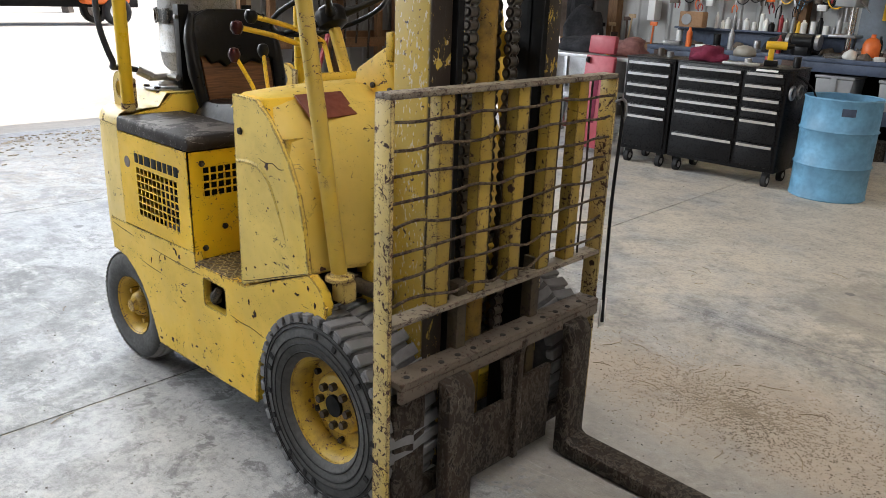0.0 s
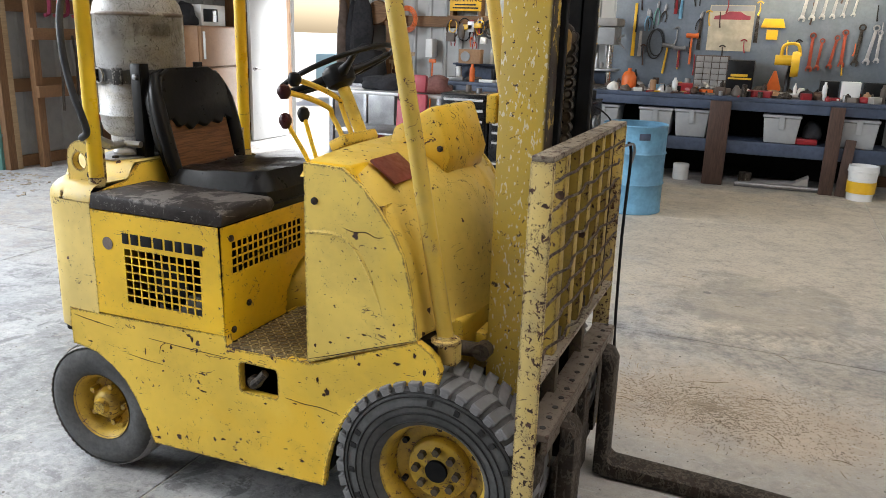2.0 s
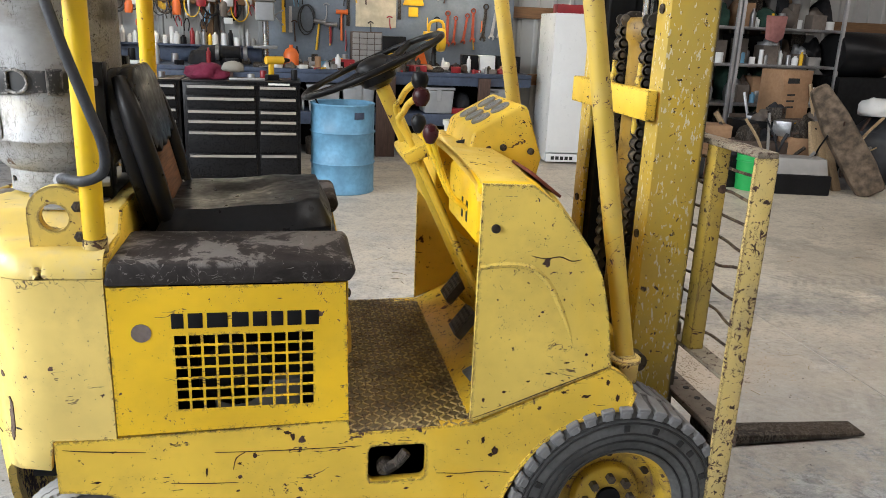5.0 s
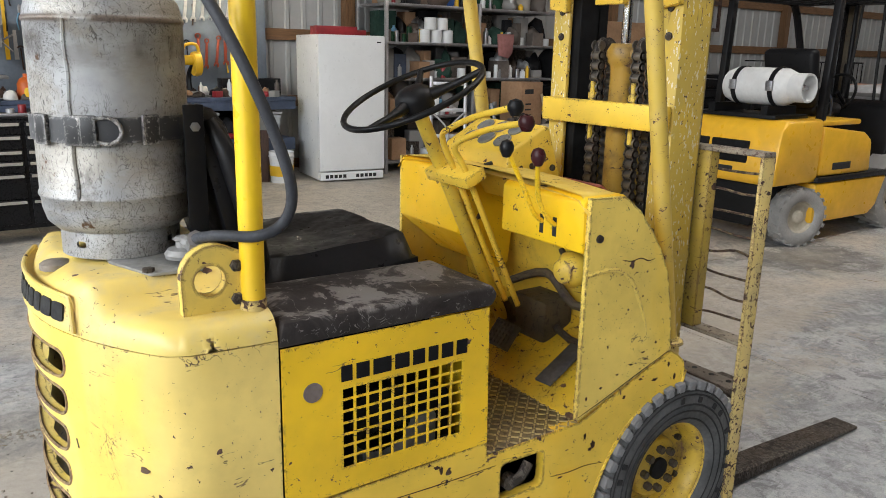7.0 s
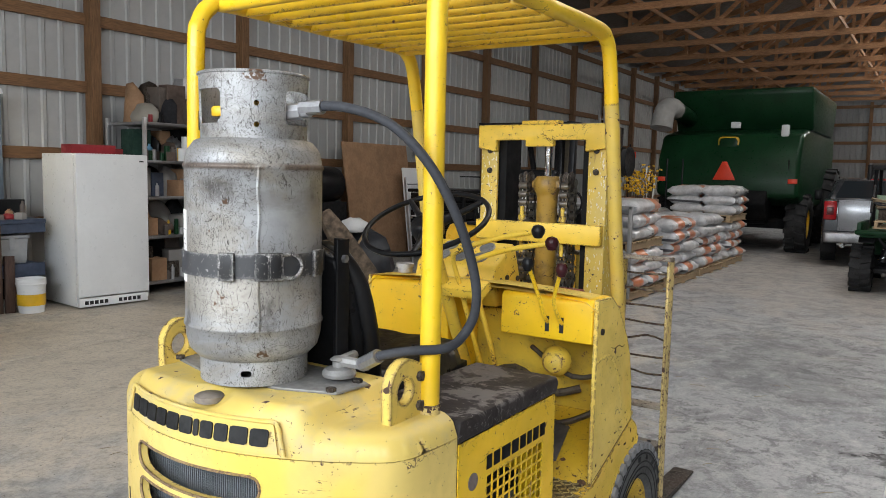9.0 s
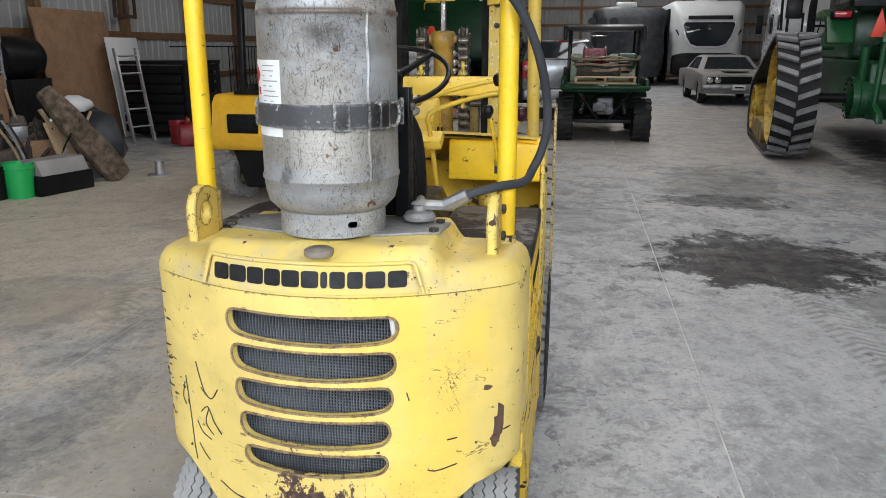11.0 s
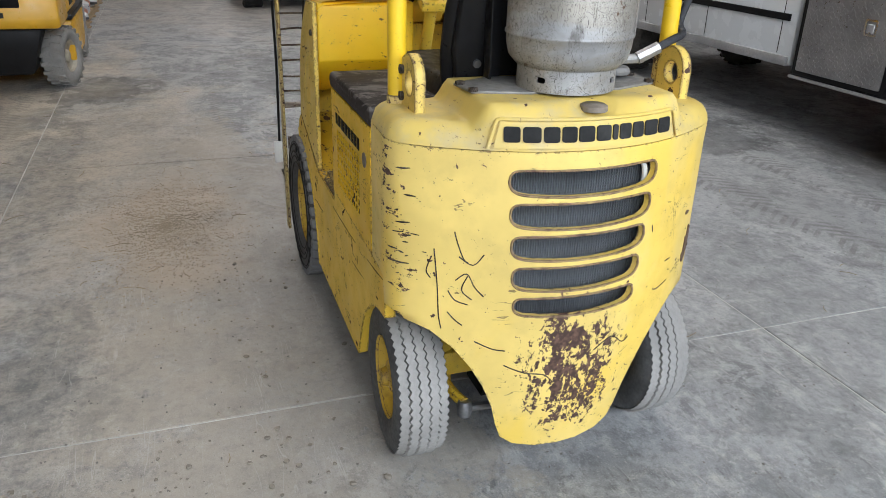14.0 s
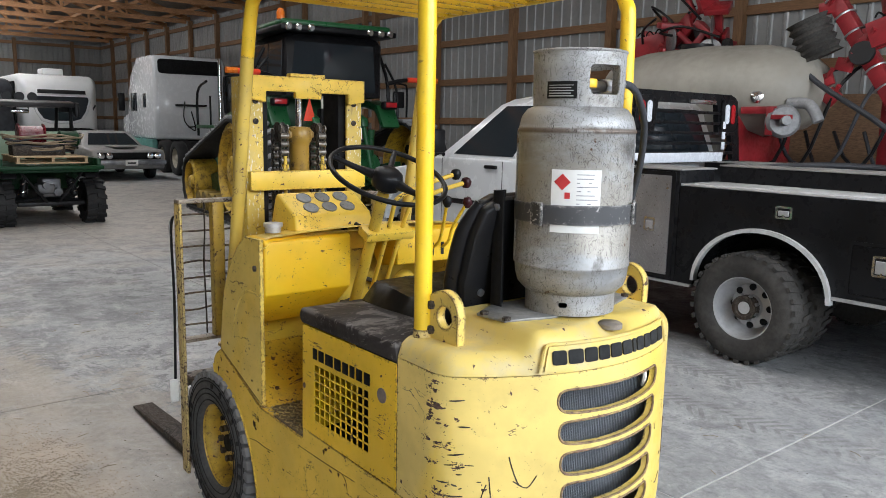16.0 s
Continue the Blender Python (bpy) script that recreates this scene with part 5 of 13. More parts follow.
cap_shape = Shape().sheet(RIM, [], top_place, 0.0008, 0.012)
cap = part("tail_cap", cap_shape, M["yellow_cap"], lift, "rounded yellow top casting with a filler hole", angle=60)
part("cap_front", Shape().prism([(-HW + 0.01, 0.60), (-HW + 0.01, 1.0), (-0.285, 1.026), (-0.23, 1.074), (0.23, 1.074), (0.285, 1.026), (HW - 0.01, 1.0), (HW - 0.01, 0.60)], "x", -0.62, -0.606, 0.003), M["yellow"], lift)
# raised panel and the maker's letters as plain blocks on the curved tail
u = -0.205
for w in (0.034, 0.038, 0.035, 0.033, 0.036, 0.035, 0.013, 0.030, 0.030, 0.038, 0.036):
    s = Shape()
    ring = rrect(-(u + w), -u, 1.0, 1.036, 0.006, 2)
    s.sheet(ring, [], lambda a, b: ((tail(a, 0.99)[0][0] - 0.008 + 0.14 * (b - 1.0), tail(a, 0.99)[0][1], b), (tail(a, 0.99)[1][0], tail(a, 0.99)[1][1], 0.2)), 0.02, 0.02)
    part("letter_block", s, plain("worn_black_letter_paint", (0.03, 0.03, 0.03), 0.6, grain=40, spread=0.5) if "worn_black_letter_paint" not in bpy.data.materials else bpy.data.materials["worn_black_letter_paint"], cap)
    u += w + 0.0052
frame_bar = Shape()
frame_bar.sheet([(-0.224, 0.985), (0.224, 0.985), (0.210, 1.046), (-0.210, 1.046)], [], lambda a, b: ((tail(a, 0.99)[0][0] - 0.004 + 0.14 * (b - 1.0), tail(a, 0.99)[0][1], b), (tail(a, 0.99)[1][0], tail(a, 0.99)[1][1], 0.2)), 0.03, 0.03)
part("name_panel", frame_bar, M["yellow_cap"], cap)


def brow(a, b):
    (x, y, _), (nx, ny, _) = tail(a, 0.99)
    return (x - 0.0055 + 0.14 * (b - 1.0), y, b)


part("panel_border", Shape().tube([brow(-0.236, 0.984), brow(-0.226, 1.02), brow(-0.216, 1.050)] + [brow(-0.19 + 0.038 * i, 1.0515) for i in range(11)] + [brow(0.216, 1.050), brow(0.226, 1.02), brow(0.236, 0.984)], 0.0048, 8, 2), M["yellow_cap"], cap)
part("filler_cap", Shape().lathe([(0.033, 0), (0.033, 0.012), (0.026, 0.016), (0.0, 0.017)], 20, pose(-0.925, -0.008, 1.056)), plain("worn_cap_metal", (0.27, 0.23, 0.19), 0.55, grain=60, spread=0.45, bump=0.3), lift, "rusty radiator cap")

# scratched doodles on the tail
def scratch(pts, w=0.0017):
    s = Shape()
    line = [tail(a, b)[0] for a, b in pts]
    s.tube(line, w, 5, 4)
    return s


for pts in ([(0.29, 0.77), (0.283, 0.74), (0.27, 0.70), (0.26, 0.69)], [(0.335, 0.70), (0.345, 0.66), (0.336, 0.64)], [(0.33, 0.72), (0.322, 0.62), (0.318, 0.54), (0.312, 0.50)], [(0.28, 0.705), (0.25, 0.685), (0.228, 0.715)], [(0.285, 0.64), (0.262, 0.66), (0.245, 0.625), (0.225, 0.60)], [(0.30, 0.61), (0.285, 0.585), (0.258, 0.575)], [(0.26, 0.655), (0.272, 0.615), (0.25, 0.59)], [(0.30, 0.55), (0.285, 0.53), (0.268, 0.515)], [(0.17, 0.40), (0.12, 0.375), (0.07, 0.365), (0.05, 0.345)], [(-0.06, 0.42), (-0.11, 0.45), (-0.15, 0.42), (-0.17, 0.43)], [(0.24, 0.47), (0.2, 0.45), (0.17, 0.445)], [(-0.20, 0.75), (-0.205, 0.73)], [(-0.28, 0.62), (-0.30, 0.622)], [(-0.24, 0.55), (-0.26, 0.545), (-0.3, 0.555)]):
    part("scratch", scratch(pts), M["rust"], cw, "long dark scratch")

# short dark dashes where the rear corners were knocked
random.seed(61)
s_corner = min((k * 0.004 for k in range(150)), key=lambda q: abs(plan(q)[1][0] + 0.72))
for i in range(15):
    sg = 1 if i < 14 else -1
    z = random.uniform(0.54, 0.965)
    a = s_corner + random.gauss(0.0, 0.016)
    L = random.choice((0.004, 0.006, 0.010, 0.022)) * random.uniform(0.7, 1.3)
    dz = random.uniform(-0.006, 0.004)
    part("scratch", Shape().tube([tail(sg * (a - L), z)[0], tail(sg * a, z + dz * 0.6)[0], tail(sg * (a + L), z + dz)[0]], [0.001, random.uniform(0.0014, 0.0026), 0.001], 5, 3), M["rust"], cw, "short dark scratch")

random.seed(71)
for sc, z, w, h in ((s_corner - 0.010, 0.635, 0.014, 0.05), (s_corner - 0.02, 0.60, 0.010, 0.02), (s_corner - 0.035, 0.735, 0.012, 0.008)):
    ring = []
    for k in range(14):
        a, f = 2 * math.pi * k / 14, random.uniform(0.55, 1.15)
        ring.append((-sc + w * f * math.cos(a), z + h * f * math.sin(a)))
    part("rust_scab", Shape().sheet(ring, [], lambda a, b: (tuple(Vector(tail(a, b)[0]) + 0.0016 * Vector(tail(a, b)[1])), tail(a, b)[1]), 0.003, 0.02), M["lip_rust"], cw, "flaking rust scab")

# ---- lifting eyes, guard posts, overhead guard ----
for sgn in (-1, 1):
    out = [(-0.765, 1.02), (-0.645, 1.02), (-0.645, 1.14)] + arc_pts(-0.705, 1.10, 0.062, 60, 180, 8)
    hole = [(-0.713 + 0.03 * math.cos(radians(a)), 1.093 + 0.03 * math.sin(radians(a))) for a in range(0, 360, 20)]
    eye = part("lifting_eye", Shape().sheet(out, [hole], flat_y(sgn * 0.385, sgn), 0.026, 0.03), M["yellow_eye"], lift, "chipped yellow lifting eye plate")
    for z in (1.118, 1.052):
        part("bolt", Shape().lathe([(0.012, 0), (0.012, 0.009), (0.005, 0.011)], 6, along((-0.663, sgn * 0.385, z), (-0.663, sgn * 0.5, z))), M["rust"], eye)
    r = 0.0235
    rear = [(-0.633, sgn * 0.392, 1.02), (-0.632, sgn * 0.392, 1.45), (-0.630, sgn * 0.390, 1.88), (-0.618, sgn * 0.390, 1.955), (-0.585, sgn * 0.390, 2.0), (-0.52, sgn * 0.39, 2.02),
            (-0.1, sgn * 0.39, 2.02), (0.26, sgn * 0.39, 2.02), (0.335, sgn * 0.39, 2.0), (0.372, sgn * 0.39, 1.95), (0.408, sgn * 0.39, 1.80)]
    part("front_post", Shape().tube([(0.4075, sgn * 0.39, 1.803), (0.4667, sgn * 0.391, 1.5), (0.525, sgn * 0.392, 1.2), (0.622, sgn * 0.394, 0.715)], r, 16, 5), M["yellow_post"], lift, "chipped dull yellow front post")
    part("guard_tube", Shape().tube(rear, r, 16, 5), M["yellow_pole"], lift, "glossy yellow overhead guard tube")
    part("post_foot", Shape().lathe([(0.024, 0.02), (0.028, 0.012), (0.042, 0.008), (0.042, 0.0), (0.024, 0.0)], 20, pose(0.622, sgn * 0.394, 0.708)).box(0.60, 0.66, sgn * 0.36, sgn * 0.41, 0.64, 0.708, 0.01), M["yellow_worn"], lift)
    part("post_clamp", Shape().cyl((-0.633, sgn * 0.392, 1.018), (-0.633, sgn * 0.392, 1.05), 0.026, n=16).box(-0.652, -0.62, sgn * 0.36, sgn * 0.392, 1.03, 1.14, 0.004), M["yellow_worn"], lift)
for x in (-0.55, 0.315):
    part("guard_crossbar", Shape().tube([(x, -0.385, 2.012), (x, 0, 2.014), (x, 0.385, 2.012)], 0.02, 12), M["yellow_pole"], lift)
for i in range(9):
    x = -0.46 + 0.088 * i
    part("guard_slat", Shape().box(x - 0.006, x + 0.006, -0.378, 0.378, 1.995, 2.035, 0.003), M["yellow_pole"], lift)

# ---- cowl ----
cowl_poly = [(0.205, 0.586), (0.205, 1.182), (0.325, 1.178), (0.385, 1.135), (0.437, 1.077), (0.48, 1.018), (0.513, 0.954), (0.535, 0.87), (0.551, 0.773), (0.558, 0.717)]
for sgn in (-1, 1):
    part("cowl_side", Shape().sheet(cowl_poly, [], flat_y(sgn * HW, sgn), 0.014, 0.06), M["yellow_cowl"], lift, "dented yellow cowl side")
    # pressed swage on the flank
    sw = [(x, sgn * (HW - 0.0062), z) for x, z in ((0.21, 0.985), (0.28, 0.991), (0.335, 0.980), (0.375, 0.945), (0.405, 0.895), (0.435, 0.83), (0.452, 0.78))]
    part("swage", Shape().tube(sw, [0.0085, 0.0098, 0.0102, 0.010, 0.0095, 0.0085, 0.0063], 8), M["yellow_cowl"], lift)
skin = cowl_poly[2:]
skin = [(0.205, 1.182)] + skin
front = Shape()
prof = []
cols = 24
for j in range(cols + 1):
    y = -HW + 2 * HW * j / cols
    e = max(0.0, 1 - (HW - abs(y)) / 0.045)
    push = -0.028 * (1 - math.sqrt(max(0.0, 1 - e * e)))
    bulge = 0.075 * max(0.0, 1 - (abs(y) / 0.36) ** 2)
    for i, (x, z) in enumerate(skin):
        nx, nz = (0, 1) if i == 0 else ((0.75, 0.66) if i < 5 else (1, 0.1))
        k = 0 if i < 2 else min(1, (i - 1) / 3)
        prof.append((x + nx * push + bulge * k, y, z + nz * push + 0.02 * (1 - (y / HW) ** 2) * (1 if i < 4 else 0)))
k = len(skin)
back = [(x - 0.012, y, z - 0.012) for x, y, z in prof]
fs = []
for j in range(cols):
    for i in range(k - 1):
        a = j * k + i
        fs.append((a, a + 1, a + k + 1, a + k))
        b = a + len(prof)
        fs.append((b + k, b + k + 1, b + 1, b))
part("cowl_front", front.add(prof + back, fs), M["yellow_cowl"], lift, "rounded yellow nose panel", angle=60)
part("cowl_apron", Shape().prism([(0.555, 0.735), (0.62, 0.72), (0.625, 0.60), (0.56, 0.40), (0.53, 0.40), (0.53, 0.70)], "y", -0.26, 0.26, 0.01), M["yellow_dark"], lift)
part("warning_plate", Shape().box(-0.05, 0.05, -0.085, 0.085, -0.004, 0.0035, 0.001, m=Matrix.Translation((0.392, -0.255, 1.156)) @ Matrix.Rotation(radians(37), 4, "Y")), M["red_brown"], lift, "faded dark red warning plate")
# lever box and left box facing the driver
part("lever_box", Shape().prism([(0.198, 1.04), (0.198, 1.168), (0.212, 1.182), (0.34, 1.18), (0.40, 1.10), (0.33, 1.02)], "y", -HW + 0.016, -0.115, 0.006), M["yellow_door"], lift, "yellow hydraulic lever box")
part("left_box", Shape().prism([(0.198, 0.985), (0.198, 1.17), (0.212, 1.182), (0.34, 1.18), (0.42, 1.05), (0.40, 0.86), (0.36, 0.85)], "y", 0.095, HW - 0.016, 0.006), M["yellow_door"], lift, "yellow dash box")
part("footwell_back", Shape().prism([(0.50, 0.72), (0.53, 0.76), (0.44, 1.08), (0.41, 1.08)], "y", -0.44, 0.44), M["yellow_dark"], lift)
part("toe_board", Shape().prism([(0.205, 0.572), (0.215, 0.590), (0.50, 0.735), (0.50, 0.71)], "y", -HW + 0.018, HW - 0.018, 0.004), paint("trodden_yellow_board", (0.74, 0.48, 0.03), amount=0.055, chip=(0.075, 0.04, 0.02), dirty=0.35, knocks=1.4), lift, "chipped yellow toe board")
for sx, y, z in ((0.240, -0.437, 1.078), (0.24, 0.437, 1.078)):
    part("bolt", Shape().lathe([(0.011, 0), (0.010, 0.006), (0.0, 0.009)], 12, along((sx, math.copysign(HW, y), z), (sx, math.copysign(1, y), z))), M["rust"], lift)
# works in the footwell
works = Shape().tube([(0.46, -0.30, 0.82), (0.42, -0.2, 0.80), (0.44, -0.05, 0.86), (0.42, 0.1, 0.8)], 0.014).tube([(0.47, -0.38, 0.76), (0.40, -0.25, 0.70), (0.42, -0.1, 0.72)], 0.011).box(0.36, 0.48, -0.14, 0.02, 0.66, 0.80, 0.02).cyl((0.35, 0.04, 0.72), (0.46, 0.04, 0.72), 0.045).tube([(0.45, -0.42, 0.9), (0.38, -0.3, 0.88), (0.43, -0.12, 0.95)], 0.009)
part("valve_work", works, M["mast_steel"], lift, "greasy hoses and linkage")
part("horn", Shape().lathe([(0.05, 0), (0.052, 0.02), (0.035, 0.045), (0.02, 0.05), (0.035, 0.055), (0.015, 0.07)], 20, along((0.36, -0.255, 0.935), (0.26, -0.265, 0.935))), M["yellow_dark"], lift, "round yellow horn")
for nm, x, y, z in (("brake_pedal", 0.275, 0.115, 0.735), ("clutch_pedal", 0.27, -0.055, 0.69)):
    mp = pose(x, y, z, 0, -52, 0)
    ped = part(nm, Shape().box(-0.042, 0.042, -0.045, 0.045, -0.014, 0.008, 0.004, m=mp), M["pedal_rubber"], lift, "grey-black ribbed rubber pedal")
    for i in range(6):
        part("rib", Shape().box(-0.04, 0.04, -0.043 + 0.016 * i, -0.037 + 0.016 * i, 0.007, 0.013, m=mp), M["pedal_rubber"], ped)
        part("rib", Shape().box(-0.04 + 0.015 * i, -0.034 + 0.015 * i, -0.043, 0.043, 0.007, 0.0128, m=mp), M["pedal_rubber"], ped)
    part("pedal_arm", Shape().tube([(x + 0.01, y, z - 0.01), (x + 0.06, y - 0.01, z - 0.05), (x + 0.12, y - 0.01, z - 0.02)], 0.011), M["yellow_dark"], ped)
part("accelerator_pedal", Shape().box(-0.085, 0.085, -0.028, 0.028, -0.004, 0.006, 0.003, m=pose(0.305, -0.28, 0.665, 0, -24, 8)), M["pedal_rubber"], lift, "worn dark accelerator pedal")

# gauge box with six dials
gb = Shape().prism([(0.255, 1.165), (0.275, 1.245), (0.405, 1.318), (0.425, 1.312), (0.475, 1.17), (0.46, 1.10), (0.30, 1.10)], "y", -0.045, 0.285, 0.012)
gauge_box = part("gauge_box", gb, M["yellow"], lift, "yellow instrument box")
face = Matrix.Translation((0.34, 0.12, 1.2835)) @ Matrix.Rotation(radians(-29.3), 4, "Y")
for i in range(3):
    for j in range(2):
        px, py = -0.031 + 0.063 * j, -0.080 + 0.078 * i
        d = Shape().lathe([(0.029, -0.002), (0.0295, 0.003), (0.027, 0.005), (0.026, 0.003)], 24, face @ Matrix.Translation((px, py, 0)))
        dial = part("gauge", d, M["reg_grey"], gauge_box, "round gauge with a dull bezel")
        part("dial", Shape().cyl((0, 0, 0.001), (0, 0, 0.0032), 0.0258, n=24, m=face @ Matrix.Translation((px, py, 0))), plain("dusty_dial", (0.16, 0.165, 0.17), 0.35, grain=60, spread=0.4) if "dusty_dial" not in bpy.data.materials else bpy.data.materials["dusty_dial"], dial)
for y, z in ((0.03, 1.20), (0.09, 1.19)):
    part("key_switch", Shape().cyl((0.27, y, z), (0.245, y, z - 0.005), 0.011), M["black"], gauge_box)
for x, y, z in ((0.36, -0.045, 1.20), (0.44, -0.045, 1.19)):
    part("bolt", Shape().lathe([(0.010, 0), (0.010, 0.006), (0.0, 0.009)], 8, along((x, y, z), (x, y - 1, z))), M["rust"], gauge_box)
part("oil_cap", Shape().lathe([(0.028, 0), (0.028, 0.018), (0.034, 0.02), (0.034, 0.034), (0.01, 0.037)], 18, pose(0.30, 0.355, 1.19)), M["alloy"], lift, "grey filler cap")

# steering column, wheel and levers
HUB, FOOT = Vector((0.012, 0.062, 1.395)), Vector((0.345, 0.045, 0.70))
axis_s = (HUB - FOOT).normalized()
column = part("steering_column", Shape().cyl(FOOT, HUB - 0.05 * axis_s, 0.021, n=18), M["yellow_dark"], lift, "dirty yellow steering column")
CL = FOOT.lerp(HUB, 0.70)
tiltm = Matrix.Rotation(math.atan2(axis_s.x, axis_s.z), 4, "Y")
part("column_clamp", Shape().box(-0.036, 0.036, -0.165, 0.045, -0.016, 0.020, 0.008, m=Matrix.Translation(CL) @ tiltm), M["yellow"], column)
wm = Matrix.Translation(HUB) @ tiltm
ring = [wm @ Vector((0.205 * math.cos(2 * math.pi * i / 32), 0.205 * math.sin(2 * math.pi * i / 32), 0.012)) for i in range(32)]
wheel = part("steering_wheel", Shape().tube(ring, 0.0088, 10, 2, closed=True), M["black"], lift, "thin black steering wheel with three spokes")
for a in (48, 200, 322):
    c, s = math.cos(radians(a)), math.sin(radians(a))
    part("spoke", Shape().tube([wm @ Vector((0.03 * c, 0.03 * s, -0.005)), wm @ Vector((0.11 * c, 0.11 * s, 0.0)), wm @ Vector((0.2 * c, 0.2 * s, 0.012))], [0.022, 0.011, 0.009], 10), M["black"], wheel)
part("horn_hub", Shape().lathe([(0.028, -0.05), (0.05, -0.035), (0.056, 0.0), (0.05, 0.018), (0.034, 0.03), (0.012, 0.034)], 24, wm), M["black"], wheel)
knobA, knobB = Vector((0.079, -0.300, 1.395)), Vector((0.075, -0.349, 1.362))
for top, off in ((knobA, -0.065), (knobB, -0.125)):
    low = FOOT.lerp(HUB, 0.12) + Vector((0.0, off, 0))
    mid = FOOT.lerp(HUB, 0.70) + Vector((0.0, off, 0))
    bend = FOOT.lerp(HUB, 0.90) + Vector((0.02, off, -0.005 if off > -0.1 else -0.03))
    lv = part("control_rod", Shape().tube([low, mid, bend - Vector((0, 0, 0.03)), bend + Vector((0.006, -0.03, 0.0)), top.lerp(bend, 0.5) + Vector((0, 0, 0.004)), top], 0.0085, 10), M["yellow"], column, "bent yellow control rod")
    part("knob", Shape().lathe([(0.0, -0.023), (0.012, -0.021), (0.020, -0.007), (0.021, 0.004), (0.015, 0.016), (0.0, 0.021)], 16, pose(*top)), M["black"] if off > -0.1 else plain("dark_maroon_knob", (0.045, 0.012, 0.014), 0.3), lv, "glossy knob")
for y, top, nm in ((-0.285, Vector((0.085, -0.265, 1.292)), "black_knob"), (-0.335, Vector((0.095, -0.375, 1.283)), "maroon_knob")):
    lv = part("hydraulic_lever", Shape().tube([(0.21, y, 1.09), (0.165, y - 0.004, 1.12), (0.135, y, 1.18), top], 0.0065, 8), M["yellow_pole"], lift, "thin bent yellow lever")
    part("knob", Shape().lathe([(0.0, -0.026), (0.010, -0.023), (0.018, -0.007), (0.019, 0.004), (0.013, 0.017), (0.0, 0.022)], 16, pose(*top)), M["black"] if nm == "black_knob" else bpy.data.materials["dark_maroon_knob"], lv)
    part("lever_slot", Shape().box(0.1965, 0.1985, y - 0.007, y + 0.007, 1.065, 1.115), M["ink"], lift)

# ---- seat ----
seat_c = 0.035
cush = Shape()
n = 14
grid = []
for i in range(n + 1):
    for j in range(n + 1):
        u, v = i / n * 2 - 1, j / n * 2 - 1
        dome = (1 - abs(u) ** 14) * (1 - abs(v) ** 14)
        dip = -0.018 * math.exp(-((u + 0.1) ** 2 + v * v) * 2.5)
        wav = 0.006 * noise.noise((u * 3, v * 3, 1.7))
        grid.append((-0.335 + 0.225 * u * (1 - 0.04 * v * v), seat_c + 0.225 * v * (1 - 0.05 * u * u), 1.002 + 0.066 * dome ** 0.30 + 0.012 * u + dip + wav))
top_f = [(i * (n + 1) + j, (i + 1) * (n + 1) + j, (i + 1) * (n + 1) + j + 1, i * (n + 1) + j + 1) for i in range(n) for j in range(n)]
cush.add(grid, top_f)
rimv = [i * (n + 1) for i in range(n + 1)] + [n * (n + 1) + j for j in range(1, n + 1)] + [i * (n + 1) + n for i in range(n - 1, -1, -1)] + [j for j in range(n - 1, 0, -1)]
low = [(grid[i][0] * 1.0, grid[i][1], 0.972) for i in rimv]
kk = len(cush.v)
cush.v += low
q = len(rimv)
cush.f += [(rimv[i], rimv[(i + 1) % q], kk + (i + 1) % q, kk + i) for i in range(q)]
part("seat_cushion", cush, M["vinyl"], lift, "sagging black vinyl seat cushion", angle=60)
# the back: a padded black upper part over bare torn plywood
bm_back = Matrix.Translation((-0.515, seat_c, 1.0)) @ Matrix.Rotation(radians(-14), 4, "Y")
shell = [(-0.165, 0.0), (-0.195, 0.16), (-0.19, 0.30), (-0.165, 0.375), (-0.10, 0.405), (0.10, 0.405), (0.165, 0.375), (0.19, 0.30), (0.195, 0.16), (0.165, 0.0)]
part("seat_back_shell", Shape().prism(shell, "x", -0.055, -0.015, 0.012, m=bm_back), M["vinyl"], lift, "black seat back shell")
part("bare_plywood", Shape().prism([(-0.15, 0.03), (-0.155, 0.24), (0.155, 0.24), (0.15, 0.03)], "x", -0.014, 0.004, 0.003, m=bm_back), M["ply"], lift, "bare torn plywood panel of the seat back")
random.seed(19)
for y, z, L in ((0.135, 0.235, 0.03), (0.10, 0.238, 0.022), (0.085, 0.232, 0.04), (-0.11, 0.24, 0.035), (0.02, 0.238, 0.015), (-0.03, 0.236, 0.02), (0.15, 0.06, 0.025), (-0.14, 0.05, 0.02)):
    part("torn_thread", Shape().tube([(0.006, y, z), (0.012, y + random.uniform(-0.008, 0.008), z - L * 0.5), (0.010, y + random.uniform(-0.015, 0.015), z - L)], [0.0025, 0.0018, 0.0008], 5, 3, m=bm_back), M["white_paper"], lift)
rag = [(-0.18, 0.21), (-0.185, 0.30), (-0.16, 0.372), (-0.10, 0.40), (0.10, 0.40), (0.16, 0.372), (0.185, 0.30), (0.18, 0.19), (0.13, 0.215), (0.105, 0.185), (0.06, 0.20), (0.02, 0.18), (-0.02, 0.20), (-0.06, 0.175), (-0.085, 0.20), (-0.12, 0.19), (-0.14, 0.225)]
part("torn_cover", Shape().prism(rag, "x", -0.013, 0.022, 0.010, m=bm_back), M["vinyl"], lift, "torn hanging black vinyl cover")
for sgn in (-1, 1):
    part("side_bolster", Shape().tube([bm_back @ Vector((0.0, sgn * 0.172, 0.0)), bm_back @ Vector((0.004, sgn * 0.187, 0.14)), bm_back @ Vector((0.0, sgn * 0.183, 0.29)), bm_back @ Vector((-0.01, sgn * 0.15, 0.38))], [0.022, 0.026, 0.026, 0.018], 10), M["vinyl"], lift)
